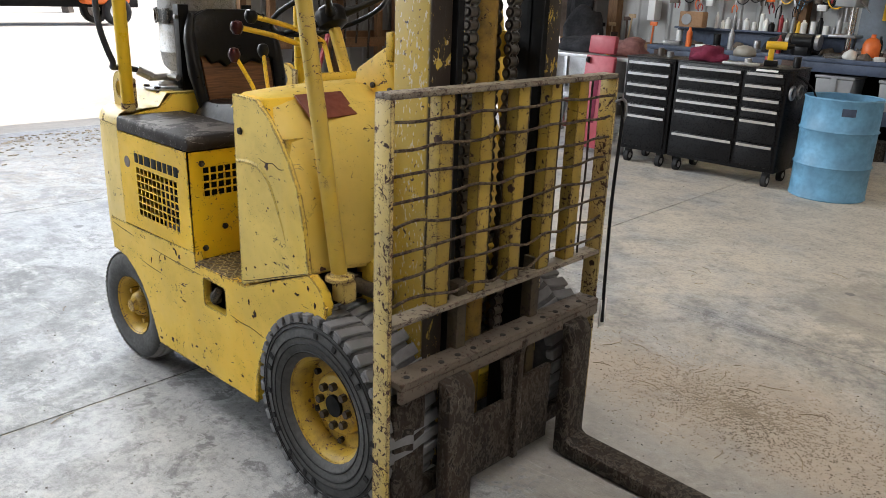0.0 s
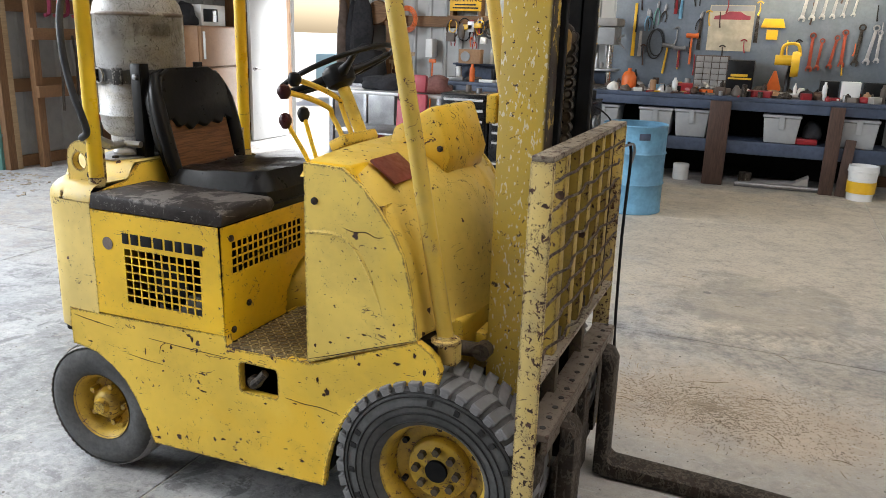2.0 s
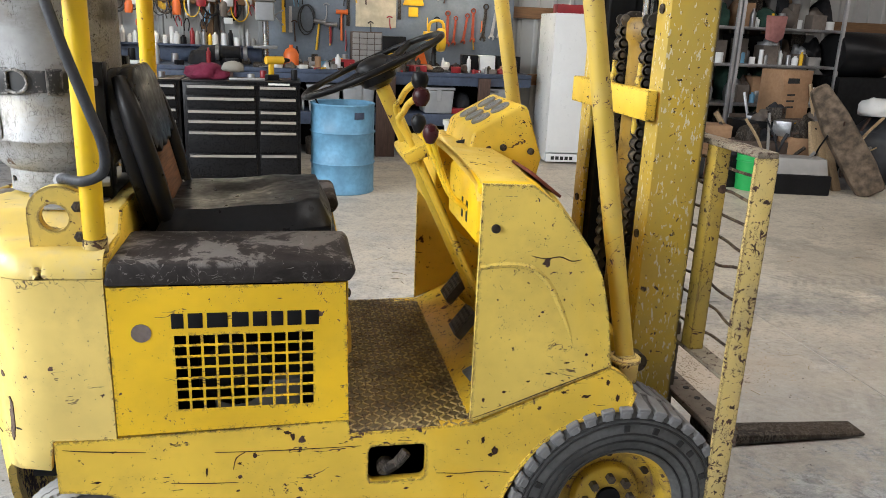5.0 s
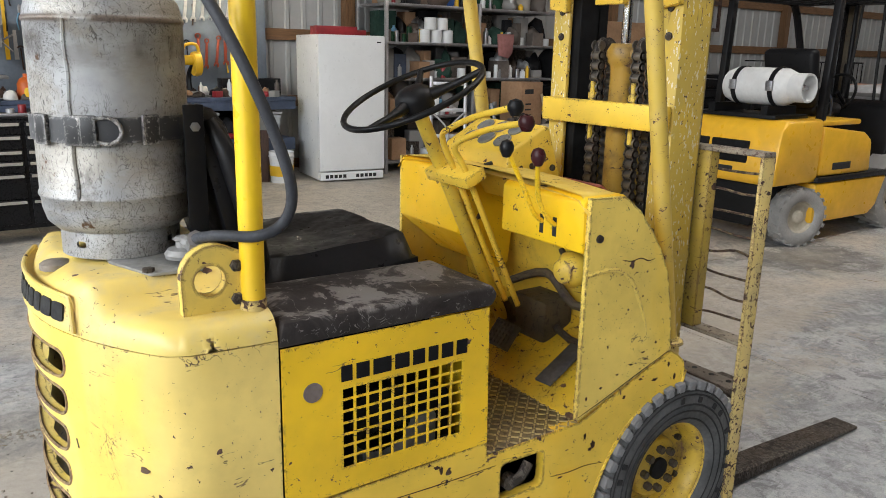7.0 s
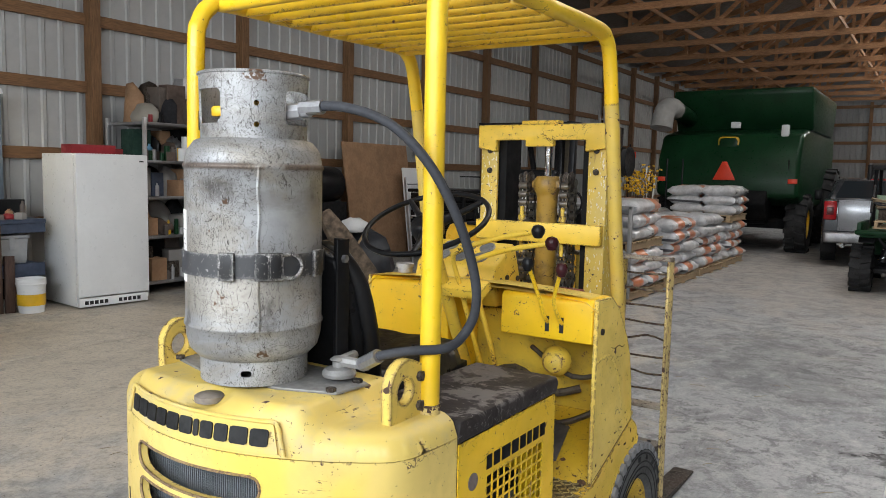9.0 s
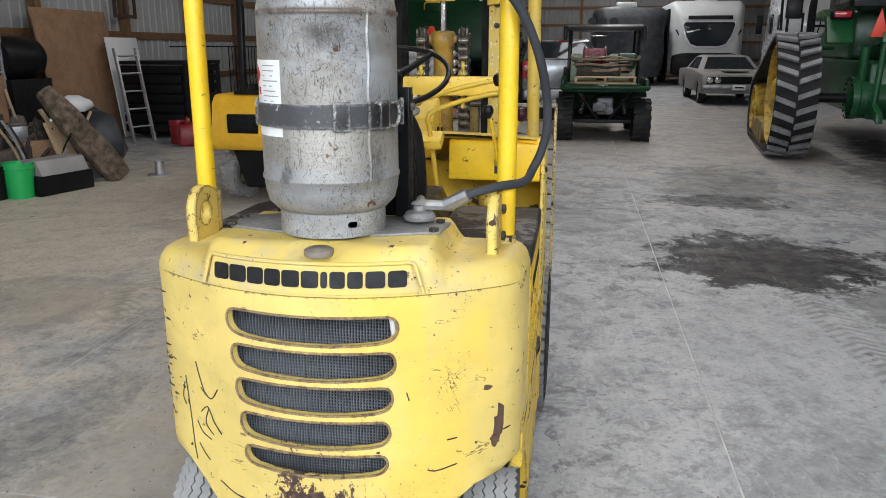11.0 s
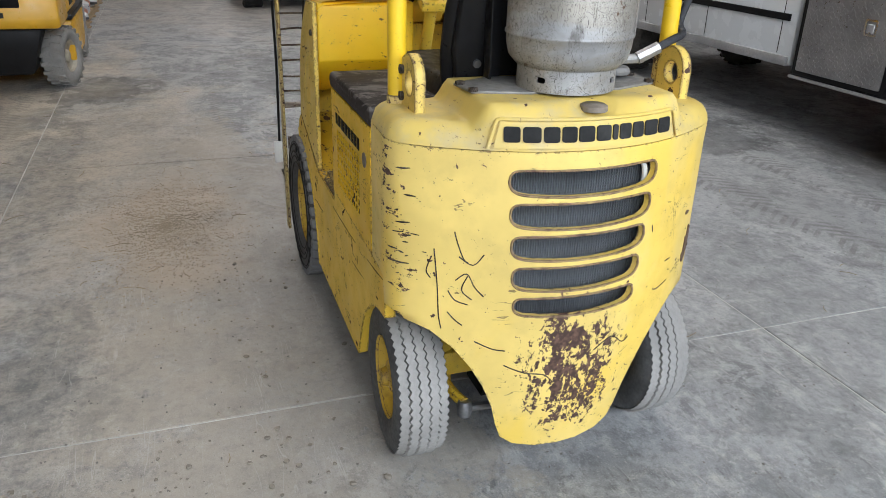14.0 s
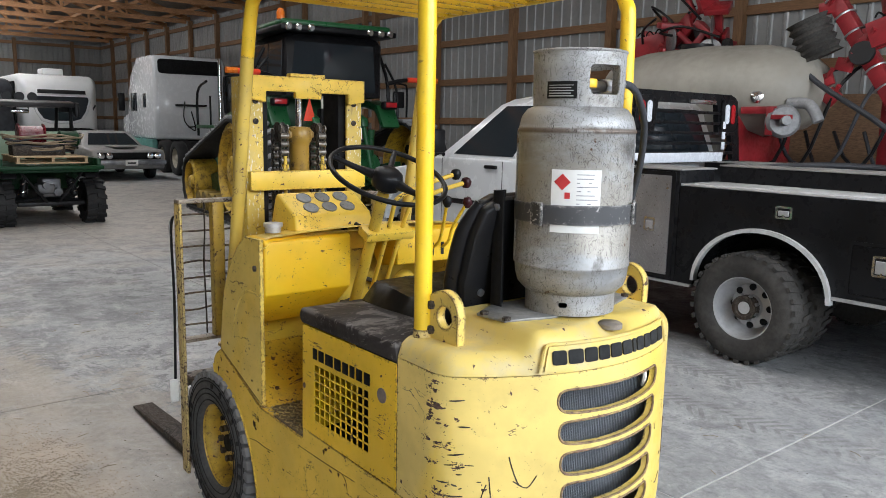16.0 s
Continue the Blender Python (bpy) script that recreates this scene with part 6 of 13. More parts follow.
part("seat_bolt", Shape().cyl(bm_back @ Vector((-0.062, 0.13, 0.13)), bm_back @ Vector((-0.054, 0.13, 0.13)), 0.011), M["steel"], lift)

# ---- mast ----
for sgn in (-1, 1):
    ch = Shape().prism([(0.70, sgn * 0.27), (0.835, sgn * 0.27), (0.835, sgn * 0.195), (0.818, sgn * 0.195), (0.818, sgn * 0.258), (0.715, sgn * 0.258), (0.715, sgn * 0.195), (0.70, sgn * 0.195)], "z", 0.12, 1.755, 0.003)
    part("mast_rail", ch, M["mast_yellow"], lift, "chipped yellow outer mast channel")
    part("inner_rail", Shape().box(0.722, 0.812, sgn * 0.165, sgn * 0.252, 0.10, 1.72, 0.003, seg=1).box(0.80, 0.85, sgn * 0.165, sgn * 0.19, 0.10, 1.72, 0.003, seg=1), M["dark"], lift, "greasy black inner mast rail")
    for z in (0.66, 1.0, 1.58, 1.66):
        part("bolt", Shape().cyl((0.699, sgn * 0.228, z), (0.694, sgn * 0.228, z), 0.012, n=8), M["rust"], lift)
part("mast_top_bar", Shape().prism([(-0.272, 1.668), (-0.19, 1.655), (-0.19, 1.70), (-0.06, 1.70), (-0.06, 1.675), (0.06, 1.675), (0.06, 1.70), (0.19, 1.70), (0.19, 1.655), (0.272, 1.668), (0.272, 1.76), (-0.272, 1.76)], "x", 0.676, 0.7, 0.004).box(0.68, 0.72, -0.08, 0.08, 1.755, 1.775, 0.003), M["yellow"], lift)
part("mast_cross_bar", Shape().box(0.664, 0.692, -0.268, 0.268, 1.305, 1.382, 0.004), M["yellow"], lift, "yellow mast cross bar")
for z0, z1 in ((0.62, 0.70), (0.14, 0.24)):
    part("mast_low_bar", Shape().box(0.664, 0.698, -0.27, 0.27, z0, z1, 0.004), M["yellow_dark"], lift)
cyl = part("lift_cylinder", Shape().lathe([(0.042, 0), (0.042, 1.33), (0.046, 1.345), (0.053, 1.355), (0.053, 1.395), (0.044, 1.41), (0.022, 1.412)], 20, pose(0.765, 0.0, 0.15)), M["oily_ochre"], lift, "oily yellow lift cylinder")
part("piston_rod", Shape().cyl((0.765, 0, 1.555), (0.765, 0, 1.71), 0.015), M["chrome"], cyl)
part("chain_yoke", Shape().box(0.74, 0.79, -0.062, 0.062, 1.512, 1.545, 0.010), M["oily_ochre"], cyl)
link = Shape()
lobes = [(0.0115 * math.cos(radians(t)), 0.0115 * math.sin(radians(t))) for t in range(-215, 36, 25)]
lobes += [(0.0045, 0.0125)] + [(x, 0.025 - z) for x, z in reversed(lobes)] + [(-0.0045, 0.0125)]
for y_ in (-0.015, 0.011):
    link.prism(lobes, "y", y_, y_ + 0.004)
link.cyl((0, -0.018, 0), (0, 0.018, 0), 0.0065, n=8).cyl((0, -0.010, 0), (0, 0.010, 0), 0.0105, n=10)
link_me = mesh_of("chain_link", link, M["chain_steel"])
for y in (-0.088, 0.088):
    for x, z0, z1 in ((0.734, 0.45, 1.535), (0.802, 0.40, 1.535)):
        chain = part("lift_chain", Shape().cyl((x, y, z0), (x, y, z1), 0.004, n=6), M["rust"], lift, "rusty leaf chain")
        z = z0
        while z < z1:
            o = new("chain_link", link_me)
            o.parent, o.location, o.scale = chain, (x, y, z), (1.3, 1.2, 1.3)
            z += 0.0335
    part("chain_wheel", Shape().lathe([(0.034, -0.014), (0.04, -0.012), (0.034, -0.006), (0.034, 0.006), (0.04, 0.012), (0.034, 0.014)], 20, along((0.768, y - 0.0, 1.54), (0.768, y + 1, 1.54))), M["rust"], lift)
    part("chain_anchor", Shape().cyl((0.722, y, 1.25), (0.722, y, 1.44), 0.008).cyl((0.722, y, 1.385), (0.722, y, 1.405), 0.014, n=6), M["yellow_dark"], lift)

# ---- carriage, backrest and forks ----
rest = part("load_backrest", Shape().box(0.860, 0.916, -0.476, 0.49, 1.247, 1.262, 0.003), M["rest_grey"], lift, "badly chipped yellow load backrest with bent wire mesh")
for y0, y1 in ((-0.476, -0.464), (0.478, 0.49)):
    part("backrest_side", Shape().box(0.858, 0.918, y0, y1, 0.10, 1.248, 0.003), M["yellow_worn"], rest)
part("backrest_foot", Shape().box(0.862, 0.918, -0.464, 0.478, 0.668, 0.682, 0.003), M["rest_grey"], rest)
for i, y in enumerate((-0.295, -0.14, 0.01, 0.16, 0.30)):
    part("backrest_bar", Shape().box(0.862, 0.902, y, y + 0.050, 0.68, 1.25, 0.002), M["bar_ochre"], rest)
random.seed(4)
for i in range(8):
    z = 1.195 - 0.066 * i
    pts = []
    for j in range(13):
        y = -0.466 + 0.944 * j / 12
        sag = 0.0 if j in (0, 12) else random.uniform(-0.006, 0.006) - (0.018 if i == 7 and 2 < j < 6 else 0) + (0.02 if i == 4 and j == 1 else 0) - (0.02 if i > 5 and j == 7 else 0)
        pts.append((0.909 + (random.uniform(-0.006, 0.008)), y, z + sag))
    part("mesh_wire", Shape().tube(pts, 0.0042, 7, 3), M["mesh_wire"], rest)
for j in range(5):
    y = (-0.24, -0.09, 0.06, 0.215, 0.375)[j]
    part("mesh_upright", Shape().tube([(0.898, y + random.uniform(-0.004, 0.004), z) for z in (0.69, 0.85, 1.0, 1.12, 1.245)], 0.0035, 7, 3), M["rust"], rest)
car = part("fork_carriage", Shape().box(0.868, 0.945, -0.452, 0.462, 0.500, 0.520, 0.003).box(0.926, 0.944, -0.452, 0.462, 0.462, 0.499, 0.003), M["carriage_brown"], lift, "flaking brown fork carriage")
for i in range(14):
    part("notch", Shape().cyl((0.918, -0.41 + 0.066 * i, 0.519), (0.918, -0.41 + 0.066 * i, 0.5215), 0.009, n=10), M["ink"], car)
part("carriage_plate", Shape().prism([(-0.20, 0.285), (-0.20, 0.075), (0.255, 0.060), (0.255, 0.335), (0.10, 0.335), (0.10, 0.285)], "x", 0.900, 0.918, 0.003), M["rust"], car, "brown flaking lower plate")
part("carriage_rib", Shape().prism([(0.885, 0.49), (0.885, 0.065), (0.938, 0.070), (0.938, 0.43), (0.950, 0.49)], "y", 0.052, 0.076, 0.003), M["rust"], car)
part("gusset", Shape().prism([(0.0, 0.43), (0.052, 0.43), (0.052, 0.285), (0.018, 0.285)], "x", 0.902, 0.916, 0.002), M["rust"], car)
part("side_web", Shape().prism([(0.375, 0.44), (0.375, 0.12), (0.41, 0.12), (0.455, 0.17), (0.455, 0.44)], "x", 0.895, 0.915, 0.003), M["rust"], car, "scarred end plate with a cut corner")
part("side_web", Shape().prism([(-0.33, 0.44), (-0.33, 0.10), (-0.43, 0.10), (-0.445, 0.16), (-0.445, 0.44)], "x", 0.895, 0.912, 0.003), M["rust"], car, "scarred end plate with a cut corner")
part("carriage_low_bar", Shape().box(0.872, 0.90, -0.40, 0.42, 0.09, 0.15, 0.006), M["rust"], car)
part("carriage_back", Shape().box(0.85, 0.89, -0.19, -0.15, 0.12, 0.72, 0.004).box(0.85, 0.89, 0.15, 0.19, 0.12, 0.72, 0.004), M["mast_steel"], car)
for y in (-0.262, 0.315):
    f = [(0.945, 0.015), (0.945, 0.458), (0.930, 0.470), (0.940, 0.486), (0.972, 0.478), (0.990, 0.445), (0.992, 0.075), (1.01, 0.062), (1.45, 0.05), (2.02, 0.022), (2.02, 0.008), (1.0, 0.006)]
    part("fork", Shape().prism(f, "y", y - 0.053, y + 0.053, 0.009), M["rust"], lift, "scarred rusty fork")
part("strap_end", Shape().tube([(0.93, 0.485, 1.19), (0.94, 0.497, 1.13), (0.935, 0.495, 0.85), (0.94, 0.5, 0.52), (0.945, 0.50, 0.42)], 0.006, 6), M["black"], rest, "hanging black strap")
part("hook", Shape().tube([(0.905, 0.485, 1.17), (0.945, 0.485, 1.185), (0.95, 0.497, 1.15), (0.94, 0.5, 1.11)], 0.005, 8), M["steel"], rest)
part("tag", Shape().box(0.934, 0.94, 0.49, 0.525, 0.40, 0.50, 0.002), M["white_paper"], rest, "dirty paper tag")

# ---- wheels ----
def tyre(r, w, rim, lugs, kind):
    """A tyre about the y axis, outer face at -y."""
    h = w / 2
    prof = [(rim, -h * 0.78), (rim + 0.018, -h * 0.92), (rim + (r - rim) * 0.45, -h), (r - 0.035, -h * 0.96), (r - 0.014, -h * 0.82), (r - 0.009, -h * 0.4), (r - 0.008, 0), (r - 0.009, h * 0.4), (r - 0.014, h * 0.82), (r - 0.035, h * 0.96), (rim + (r - rim) * 0.45, h), (rim + 0.018, h * 0.92), (rim, h * 0.78)]
    s = Shape().lathe(prof, 56, along((0, 0, 0), (0, 1, 0)), caps=False)
    return s


def lug(r, w, side):
    s, h = Shape(), w / 2
    m = Matrix.Translation((0, 0, r - 0.012))
    s.prism([(-0.021, side * h * 0.97), (0.014, side * h * 0.97), (0.023, side * h * 0.30), (0.030, -side * h * 0.02), (0.000, -side * h * 0.02), (-0.011, side * h * 0.30)], "z", -0.008, 0.0085, 0.003, m=m, seg=1)
    s.box(-0.0195, 0.0125, side * h * 0.86, side * h * 0.985, -0.026, 0.004, 0.006, m=m, seg=1)
    return mesh_of("tread_lug", s, M["lug_rubber"])


LUG = {side: lug(0.305, 0.205, side) for side in (-1, 1)}


def front_wheel(sgn):
    w = part("front_wheel", tyre(0.305, 0.205, 0.165, 0, 0), M["rubber_side"], lift, "black lugged drive tyre on a dirty yellow rim", angle=60)
    w.matrix_basis = pose(0.612, sgn * 0.372, 0.305, 0, 0, 0 if sgn < 0 else 180)
    for i in range(38):
        for side in (-1, 1):
            o = new("tread_lug", LUG[side])
            o.parent, o.matrix_basis = w, Matrix.Rotation(2 * math.pi * (i + (0.5 if side > 0 else 0)) / 38, 4, "Y")
    for i in range(22):
        a = 2 * math.pi * i / 22
        if i % 11 in (8, 9, 10):
            continue
        part("sidewall_mark", Shape().box(-0.008, 0.008, -0.1052, -0.100, 0.238, 0.256, 0.001, m=Matrix.Rotation(a + 0.05 * (i % 3), 4, "Y"), seg=1), M["rubber"], w)
    for r, d in ((0.186, 0.099), (0.212, 0.1028), (0.232, 0.1035), (0.262, 0.1012), (0.274, 0.0995)):
        part("sidewall_rib", Shape().lathe([(r - 0.003, -d), (r, -d - 0.0025), (r + 0.003, -d)], 56, along((0, 0, 0), (0, 1, 0)), caps=False), M["rubber"], w)
    dish = [(0.168, -0.082), (0.166, -0.072), (0.155, -0.066), (0.148, -0.04), (0.142, -0.012), (0.118, -0.004), (0.098, -0.006), (0.094, -0.028), (0.088, -0.034), (0.0, -0.034)]
    rimo = part("rim", Shape().lathe(dish, 48, along((0, 0, 0), (0, 1, 0)), caps=False), M["rim"], w, "dished yellow rim", angle=50)
    part("hub", Shape().lathe([(0.034, -0.045), (0.034, -0.03)], 20, along((0, 0, 0), (0, 1, 0))), M["dark"], rimo)
    for i in range(8):
        a = 2 * math.pi * i / 8
        part("wheel_nut", Shape().lathe([(0.0125, -0.052), (0.0125, -0.033)], 6, Matrix.Translation((0.064 * math.cos(a), 0, 0.064 * math.sin(a))) @ along((0, 0, 0), (0, 1, 0))), M["mast_steel"], rimo)
    for i in range(6):
        a = 2 * math.pi * (i + 0.5) / 6
        part("rim_bolt", Shape().lathe([(0.010, -0.022), (0.010, -0.006)], 6, Matrix.Translation((0.128 * math.cos(a), 0, 0.128 * math.sin(a))) @ along((0, 0, 0), (0, 1, 0))), M["rust"], rimo)
    return w


def rear_wheel(sgn):
    w = part("rear_wheel", tyre(0.232, 0.15, 0.118, 0, 0), M["rubber_side"], lift, "ribbed steer tyre, tread grey with dust", angle=60)
    w.matrix_basis = pose(-0.668, sgn * 0.372, 0.232, 0, 0, 3 if sgn < 0 else 177)
    tr = Shape()
    for k in range(5):
        y = -0.054 + 0.027 * k
        vs, fs, n = [], [], 120
        drop = (0.007, 0.0012, 0.0, 0.0012, 0.007)[k]
        for i in range(n):
            a = 2 * math.pi * i / n
            dy = 0.0036 * (1 if i % 2 else -1)
            for rr, yy in ((0.222, -0.0121), (0.2335 - drop - (0.006 if k == 0 else 0), -0.0115), (0.2335 - drop - (0.006 if k == 4 else 0), 0.0115), (0.222, 0.0121)):
                vs.append((rr * math.cos(a), y + yy + dy, rr * math.sin(a)))
        for i in range(n):
            for q in range(3):
                a, b = i * 4 + q, ((i + 1) % n) * 4 + q
                fs.append((a, a + 1, b + 1, b))
        tr.add(vs, fs)
    part("tread_ribs", tr, M["rubber_dusty"], w, "zigzag tread ribs grey with dust")
    dish = [(0.122, -0.066), (0.119, -0.058), (0.108, -0.05), (0.102, -0.02), (0.092, -0.004), (0.06, -0.006), (0.052, -0.03), (0.045, -0.05), (0.030, -0.056), (0.0, -0.058)]
    rimo = part("rim", Shape().lathe(dish, 40, along((0, 0, 0), (0, 1, 0)), caps=False), M["rim"], w, "yellow steer rim", angle=50)
    for i in range(5):
        a = 2 * math.pi * i / 5
        part("wheel_nut", Shape().lathe([(0.011, -0.04), (0.011, -0.004)], 6, Matrix.Translation((0.072 * math.cos(a), 0, 0.072 * math.sin(a))) @ along((0, 0, 0), (0, 1, 0))), M["rim"], rimo)
    part("grease_cap", Shape().lathe([(0.024, -0.075), (0.03, -0.06), (0.03, -0.05)], 12, along((0, 0, 0), (0, 1, 0))), M["rim"], rimo)
    return w


for sgn in (-1, 1):
    front_wheel(sgn)
    rear_wheel(sgn)
ax = Shape().box(-0.70, -0.62, -0.27, 0.27, 0.22, 0.30, 0.012)
axle = part("steer_axle", ax, M["yellow_dark"], lift, "greasy yellow steer axle")
for sgn in (-1, 1):
    part("steer_knuckle", Shape().cyl((-0.66, sgn * 0.26, 0.17), (-0.66, sgn * 0.26, 0.34), 0.03).tube([(-0.66, sgn * 0.26, 0.2), (-0.74, sgn * 0.25, 0.19), (-0.80, sgn * 0.235, 0.19)], 0.016), M["yellow_dark"], axle)
    part("tie_rod", Shape().tube([(-0.80, sgn * 0.235, 0.175), (-0.80, sgn * 0.16, 0.17), (-0.80, 0, 0.17)], 0.013).lathe([(0.02, -0.02), (0.024, 0.01), (0.018, 0.03)], 12, pose(-0.80, sgn * 0.235, 0.17)), M["steel"], axle)
part("front_axle", Shape().box(0.56, 0.66, -0.3, 0.3, 0.24, 0.36, 0.02), M["mast_steel"], lift)
tilt = Shape().cyl((0.56, -0.30, 0.655), (0.70, -0.30, 0.66), 0.022).cyl((0.50, -0.30, 0.655), (0.58, -0.30, 0.655), 0.03).lathe([(0.026, -0.02), (0.026, 0.02)], 14, along((0.70, -0.30, 0.66), (0.70, 1, 0.66)))
part("tilt_ram", tilt, M["mast_steel"], lift, "greasy tilt cylinder")
tilt2 = Shape().cyl((0.56, 0.30, 0.655), (0.70, 0.30, 0.66), 0.022).cyl((0.50, 0.30, 0.655), (0.58, 0.30, 0.655), 0.03)
part("tilt_ram", tilt2, M["mast_steel"], lift)

# ---- gas bottle on its bracket ----
TX, TY = -0.786, 0.000
part("bottle_plate", Shape().prism([(-0.84, -0.12), (-0.84, 0.12), (-0.80, 0.255), (-0.70, 0.265), (-0.645, 0.16), (-0.645, -0.16), (-0.69, -0.265), (-0.79, -0.255)], "z", 1.0795, 1.0865, 0.002), M["reg_grey"], lift, "scuffed grey bottle plate")
for x, y in ((-0.80, 0.25), (-0.72, 0.255), (-0.79, -0.24), (-0.70, -0.24)):
    part("bolt", Shape().lathe([(0.012, 0), (0.012, 0.008), (0.0, 0.010)], 6, pose(x, y, 1.086)), M["rust"], lift)
for sgn in (-1, 1):
    part("bottle_upright", Shape().box(-0.682, -0.640, sgn * 0.156, sgn * 0.162, 1.083, 1.405, 0.0015).box(-0.646, -0.640, sgn * 0.118, sgn * 0.156, 1.083, 1.405, 0.0015), M["black"], lift, "black angle bracket beside the bottle")
    part("strap_bolt", Shape().lathe([(0.010, 0), (0.010, 0.008), (0.0, 0.010)], 6, along((-0.66, sgn * 0.162, 1.36), (-0.66, sgn * 1.0, 1.36))), M["steel"], lift)
bottle = thing("gas_bottle", "scratched silver steel propane bottle strapped upright on the forklift", "gas bottle", (TX, TY, 1.087), 0)
R = 0.154
part("bottle_body", Shape().lathe([(0.0, 0.045), (0.09, 0.047), (0.128, 0.056), (0.145, 0.074), (R - 0.002, 0.100), (R, 0.125), (R + 0.003, 0.127), (R + 0.003, 0.133), (R, 0.135), (R, 0.30), (R, 0.476), (R + 0.003, 0.478), (R + 0.003, 0.485), (R, 0.487), (R - 0.002, 0.498), (0.147, 0.518), (0.132, 0.538), (0.10, 0.550), (0.0, 0.556)], 64, caps=False), M["tank"], bottle, angle=60)
foot = Shape()
fh = [rrect(a - 0.012, a + 0.012, 0.022, 0.036, 0.006, 3) for a in (0.02, 0.22, 0.42, 0.62)]
fr = 0.122
foot.sheet([(0, 0), (2 * math.pi * fr, 0), (2 * math.pi * fr, 0.066), (0, 0.066)], fh, lambda s, t: ((fr * math.cos(s / fr + 2.0), fr * math.sin(s / fr + 2.0), t), (math.cos(s / fr + 2.0), math.sin(s / fr + 2.0), 0)), 0.005, 0.02)
part("foot_ring", foot, M["tank"], bottle, angle=60)
cr = 0.118
col = Shape()
win = [rrect(c - w, c + w, 0.042, 0.116, 0.012, 3) for c, w in ((0.263, 0.048), (0.504, 0.050))]
win += [[(c + 0.006 * math.cos(a), h + 0.006 * math.sin(a)) for a in np.linspace(0, 2 * math.pi, 10)[:-1]] for c, h in ((0.389, 0.04), (0.389, 0.085))]
col.sheet([(0, 0), (2 * math.pi * cr, 0), (2 * math.pi * cr, 0.152), (0, 0.152)], win, lambda s, t: (((cr + 0.004 * t / 0.17) * math.cos(s / cr + 0.70), (cr + 0.004 * t / 0.17) * math.sin(s / cr + 0.70), 0.532 + t), (math.cos(s / cr + 0.70), math.sin(s / cr + 0.70), 0)), 0.005, 0.02)
part("collar", col, M["tank"], bottle, "collar with hand holes", angle=60)
part("collar_bead", Shape().tube([(0.121 * math.cos(a), 0.121 * math.sin(a), 0.684) for a in np.linspace(0, 2 * math.pi, 40)[:-1]], 0.004, 8, 1, closed=True), M["tank"], bottle)
for a in (-130, 50):
    part("weld_seam", Shape().tube([((R + 0.0005) * math.cos(radians(a + 0.6 * math.sin(k))), (R + 0.0005) * math.sin(radians(a + 0.6 * math.sin(k))), 0.13 + 0.0175 * k) for k in range(21)], 0.0042, 6, 2), M["tank"], bottle)
part("valve", Shape().cyl((0, 0, 0.56), (0, 0, 0.63), 0.02).lathe([(0.03, 0.0), (0.03, 0.022), (0.02, 0.03)], 14, pose(0, 0, 0.632)), plain("brass", (0.55, 0.36, 0.10), 0.35, 0.9), bottle, "brass valve with yellow wheel")
part("coupling", Shape().cyl((0.0, -0.01, 0.60), (0.01, -0.16, 0.605), 0.014, n=12).cyl((0.005, -0.10, 0.603), (0.01, -0.14, 0.605), 0.019, n=8), M["alloy"], bottle)


def on_bottle(name, a0, a1, z0, z1, rr, material, parent, label="", thick=0.0012):
    s = Shape().sheet([(radians(a0) * rr, z0), (radians(a1) * rr, z0), (radians(a1) * rr, z1), (radians(a0) * rr, z1)], [], lambda u, t: ((rr * math.cos(u / rr), rr * math.sin(u / rr), t), (math.cos(u / rr), math.sin(u / rr), 0)), thick, 0.02)
    return part(name, s, material, parent, label, angle=60)


lab = on_bottle("label", 110, 157, 0.225, 0.385, R + 0.0012, M["white_paper"], bottle, "white hazard label")
dia = Shape()
for s0, t0 in ((120.5, 0.354),):
    w = 0.021
    dia.sheet([(radians(s0) * R - w, t0), (radians(s0) * R, t0 - w), (radians(s0) * R + w, t0), (radians(s0) * R, t0 + w)], [], lambda u, t: (((R + 0.002) * math.cos(u / R), (R + 0.002) * math.sin(u / R), t), (math.cos(u / R), math.sin(u / R), 0)), 0.0008, 0.01)
part("hazard_diamond", dia, M["hazard_red"], lab, "red hazard diamond")
on_bottle("print_block", 123, 128, 0.312, 0.328, R + 0.002, M["hazard_red"], lab)
random.seed(9)
for k in range(13):
    on_bottle("print_line", 134, 153 + random.uniform(-6, 2), 0.372 - 0.0105 * k, 0.3742 - 0.0105 * k, R + 0.0018, bpy.data.materials["clutter_grey"] if "clutter_grey" in bpy.data.materials else plain("clutter_grey", (0.28, 0.28, 0.3), 0.7), lab)
plate = on_bottle("data_plate", 92, 130, 0.562, 0.605, 0.1235, M["black"], bottle, "small black data plate")
for k in range(5):
    on_bottle("print_line", 95, 126 - 3 * (k % 2), 0.567 + 0.0068 * k, 0.570 + 0.0065 * k, 0.1241, M["alloy"], plate)
fill = part("fill_valve", Shape().cyl((-0.055, 0.035, 0.535), (-0.055, 0.035, 0.585), 0.019, n=6).cyl((-0.055, 0.035, 0.582), (-0.055, 0.035, 0.592), 0.014, n=12), M["steel"], bottle)
part("yellow_cap", Shape().lathe([(0.027, 0.0), (0.029, 0.003), (0.029, 0.018), (0.026, 0.022), (0.0, 0.022)], 24, pose(-0.055, 0.035, 0.592)), M["tool_yellow"], fill, "yellow plastic cap")
strap = part("strap", Shape().lathe([(R + 0.002, 0.245), (R + 0.006, 0.245), (R + 0.006, 0.295), (R + 0.002, 0.295)], 64, caps=False), M["strap_steel"], lift, "black steel strap with a worn clasp")
strap.matrix_basis = pose(TX, TY, 1.087)
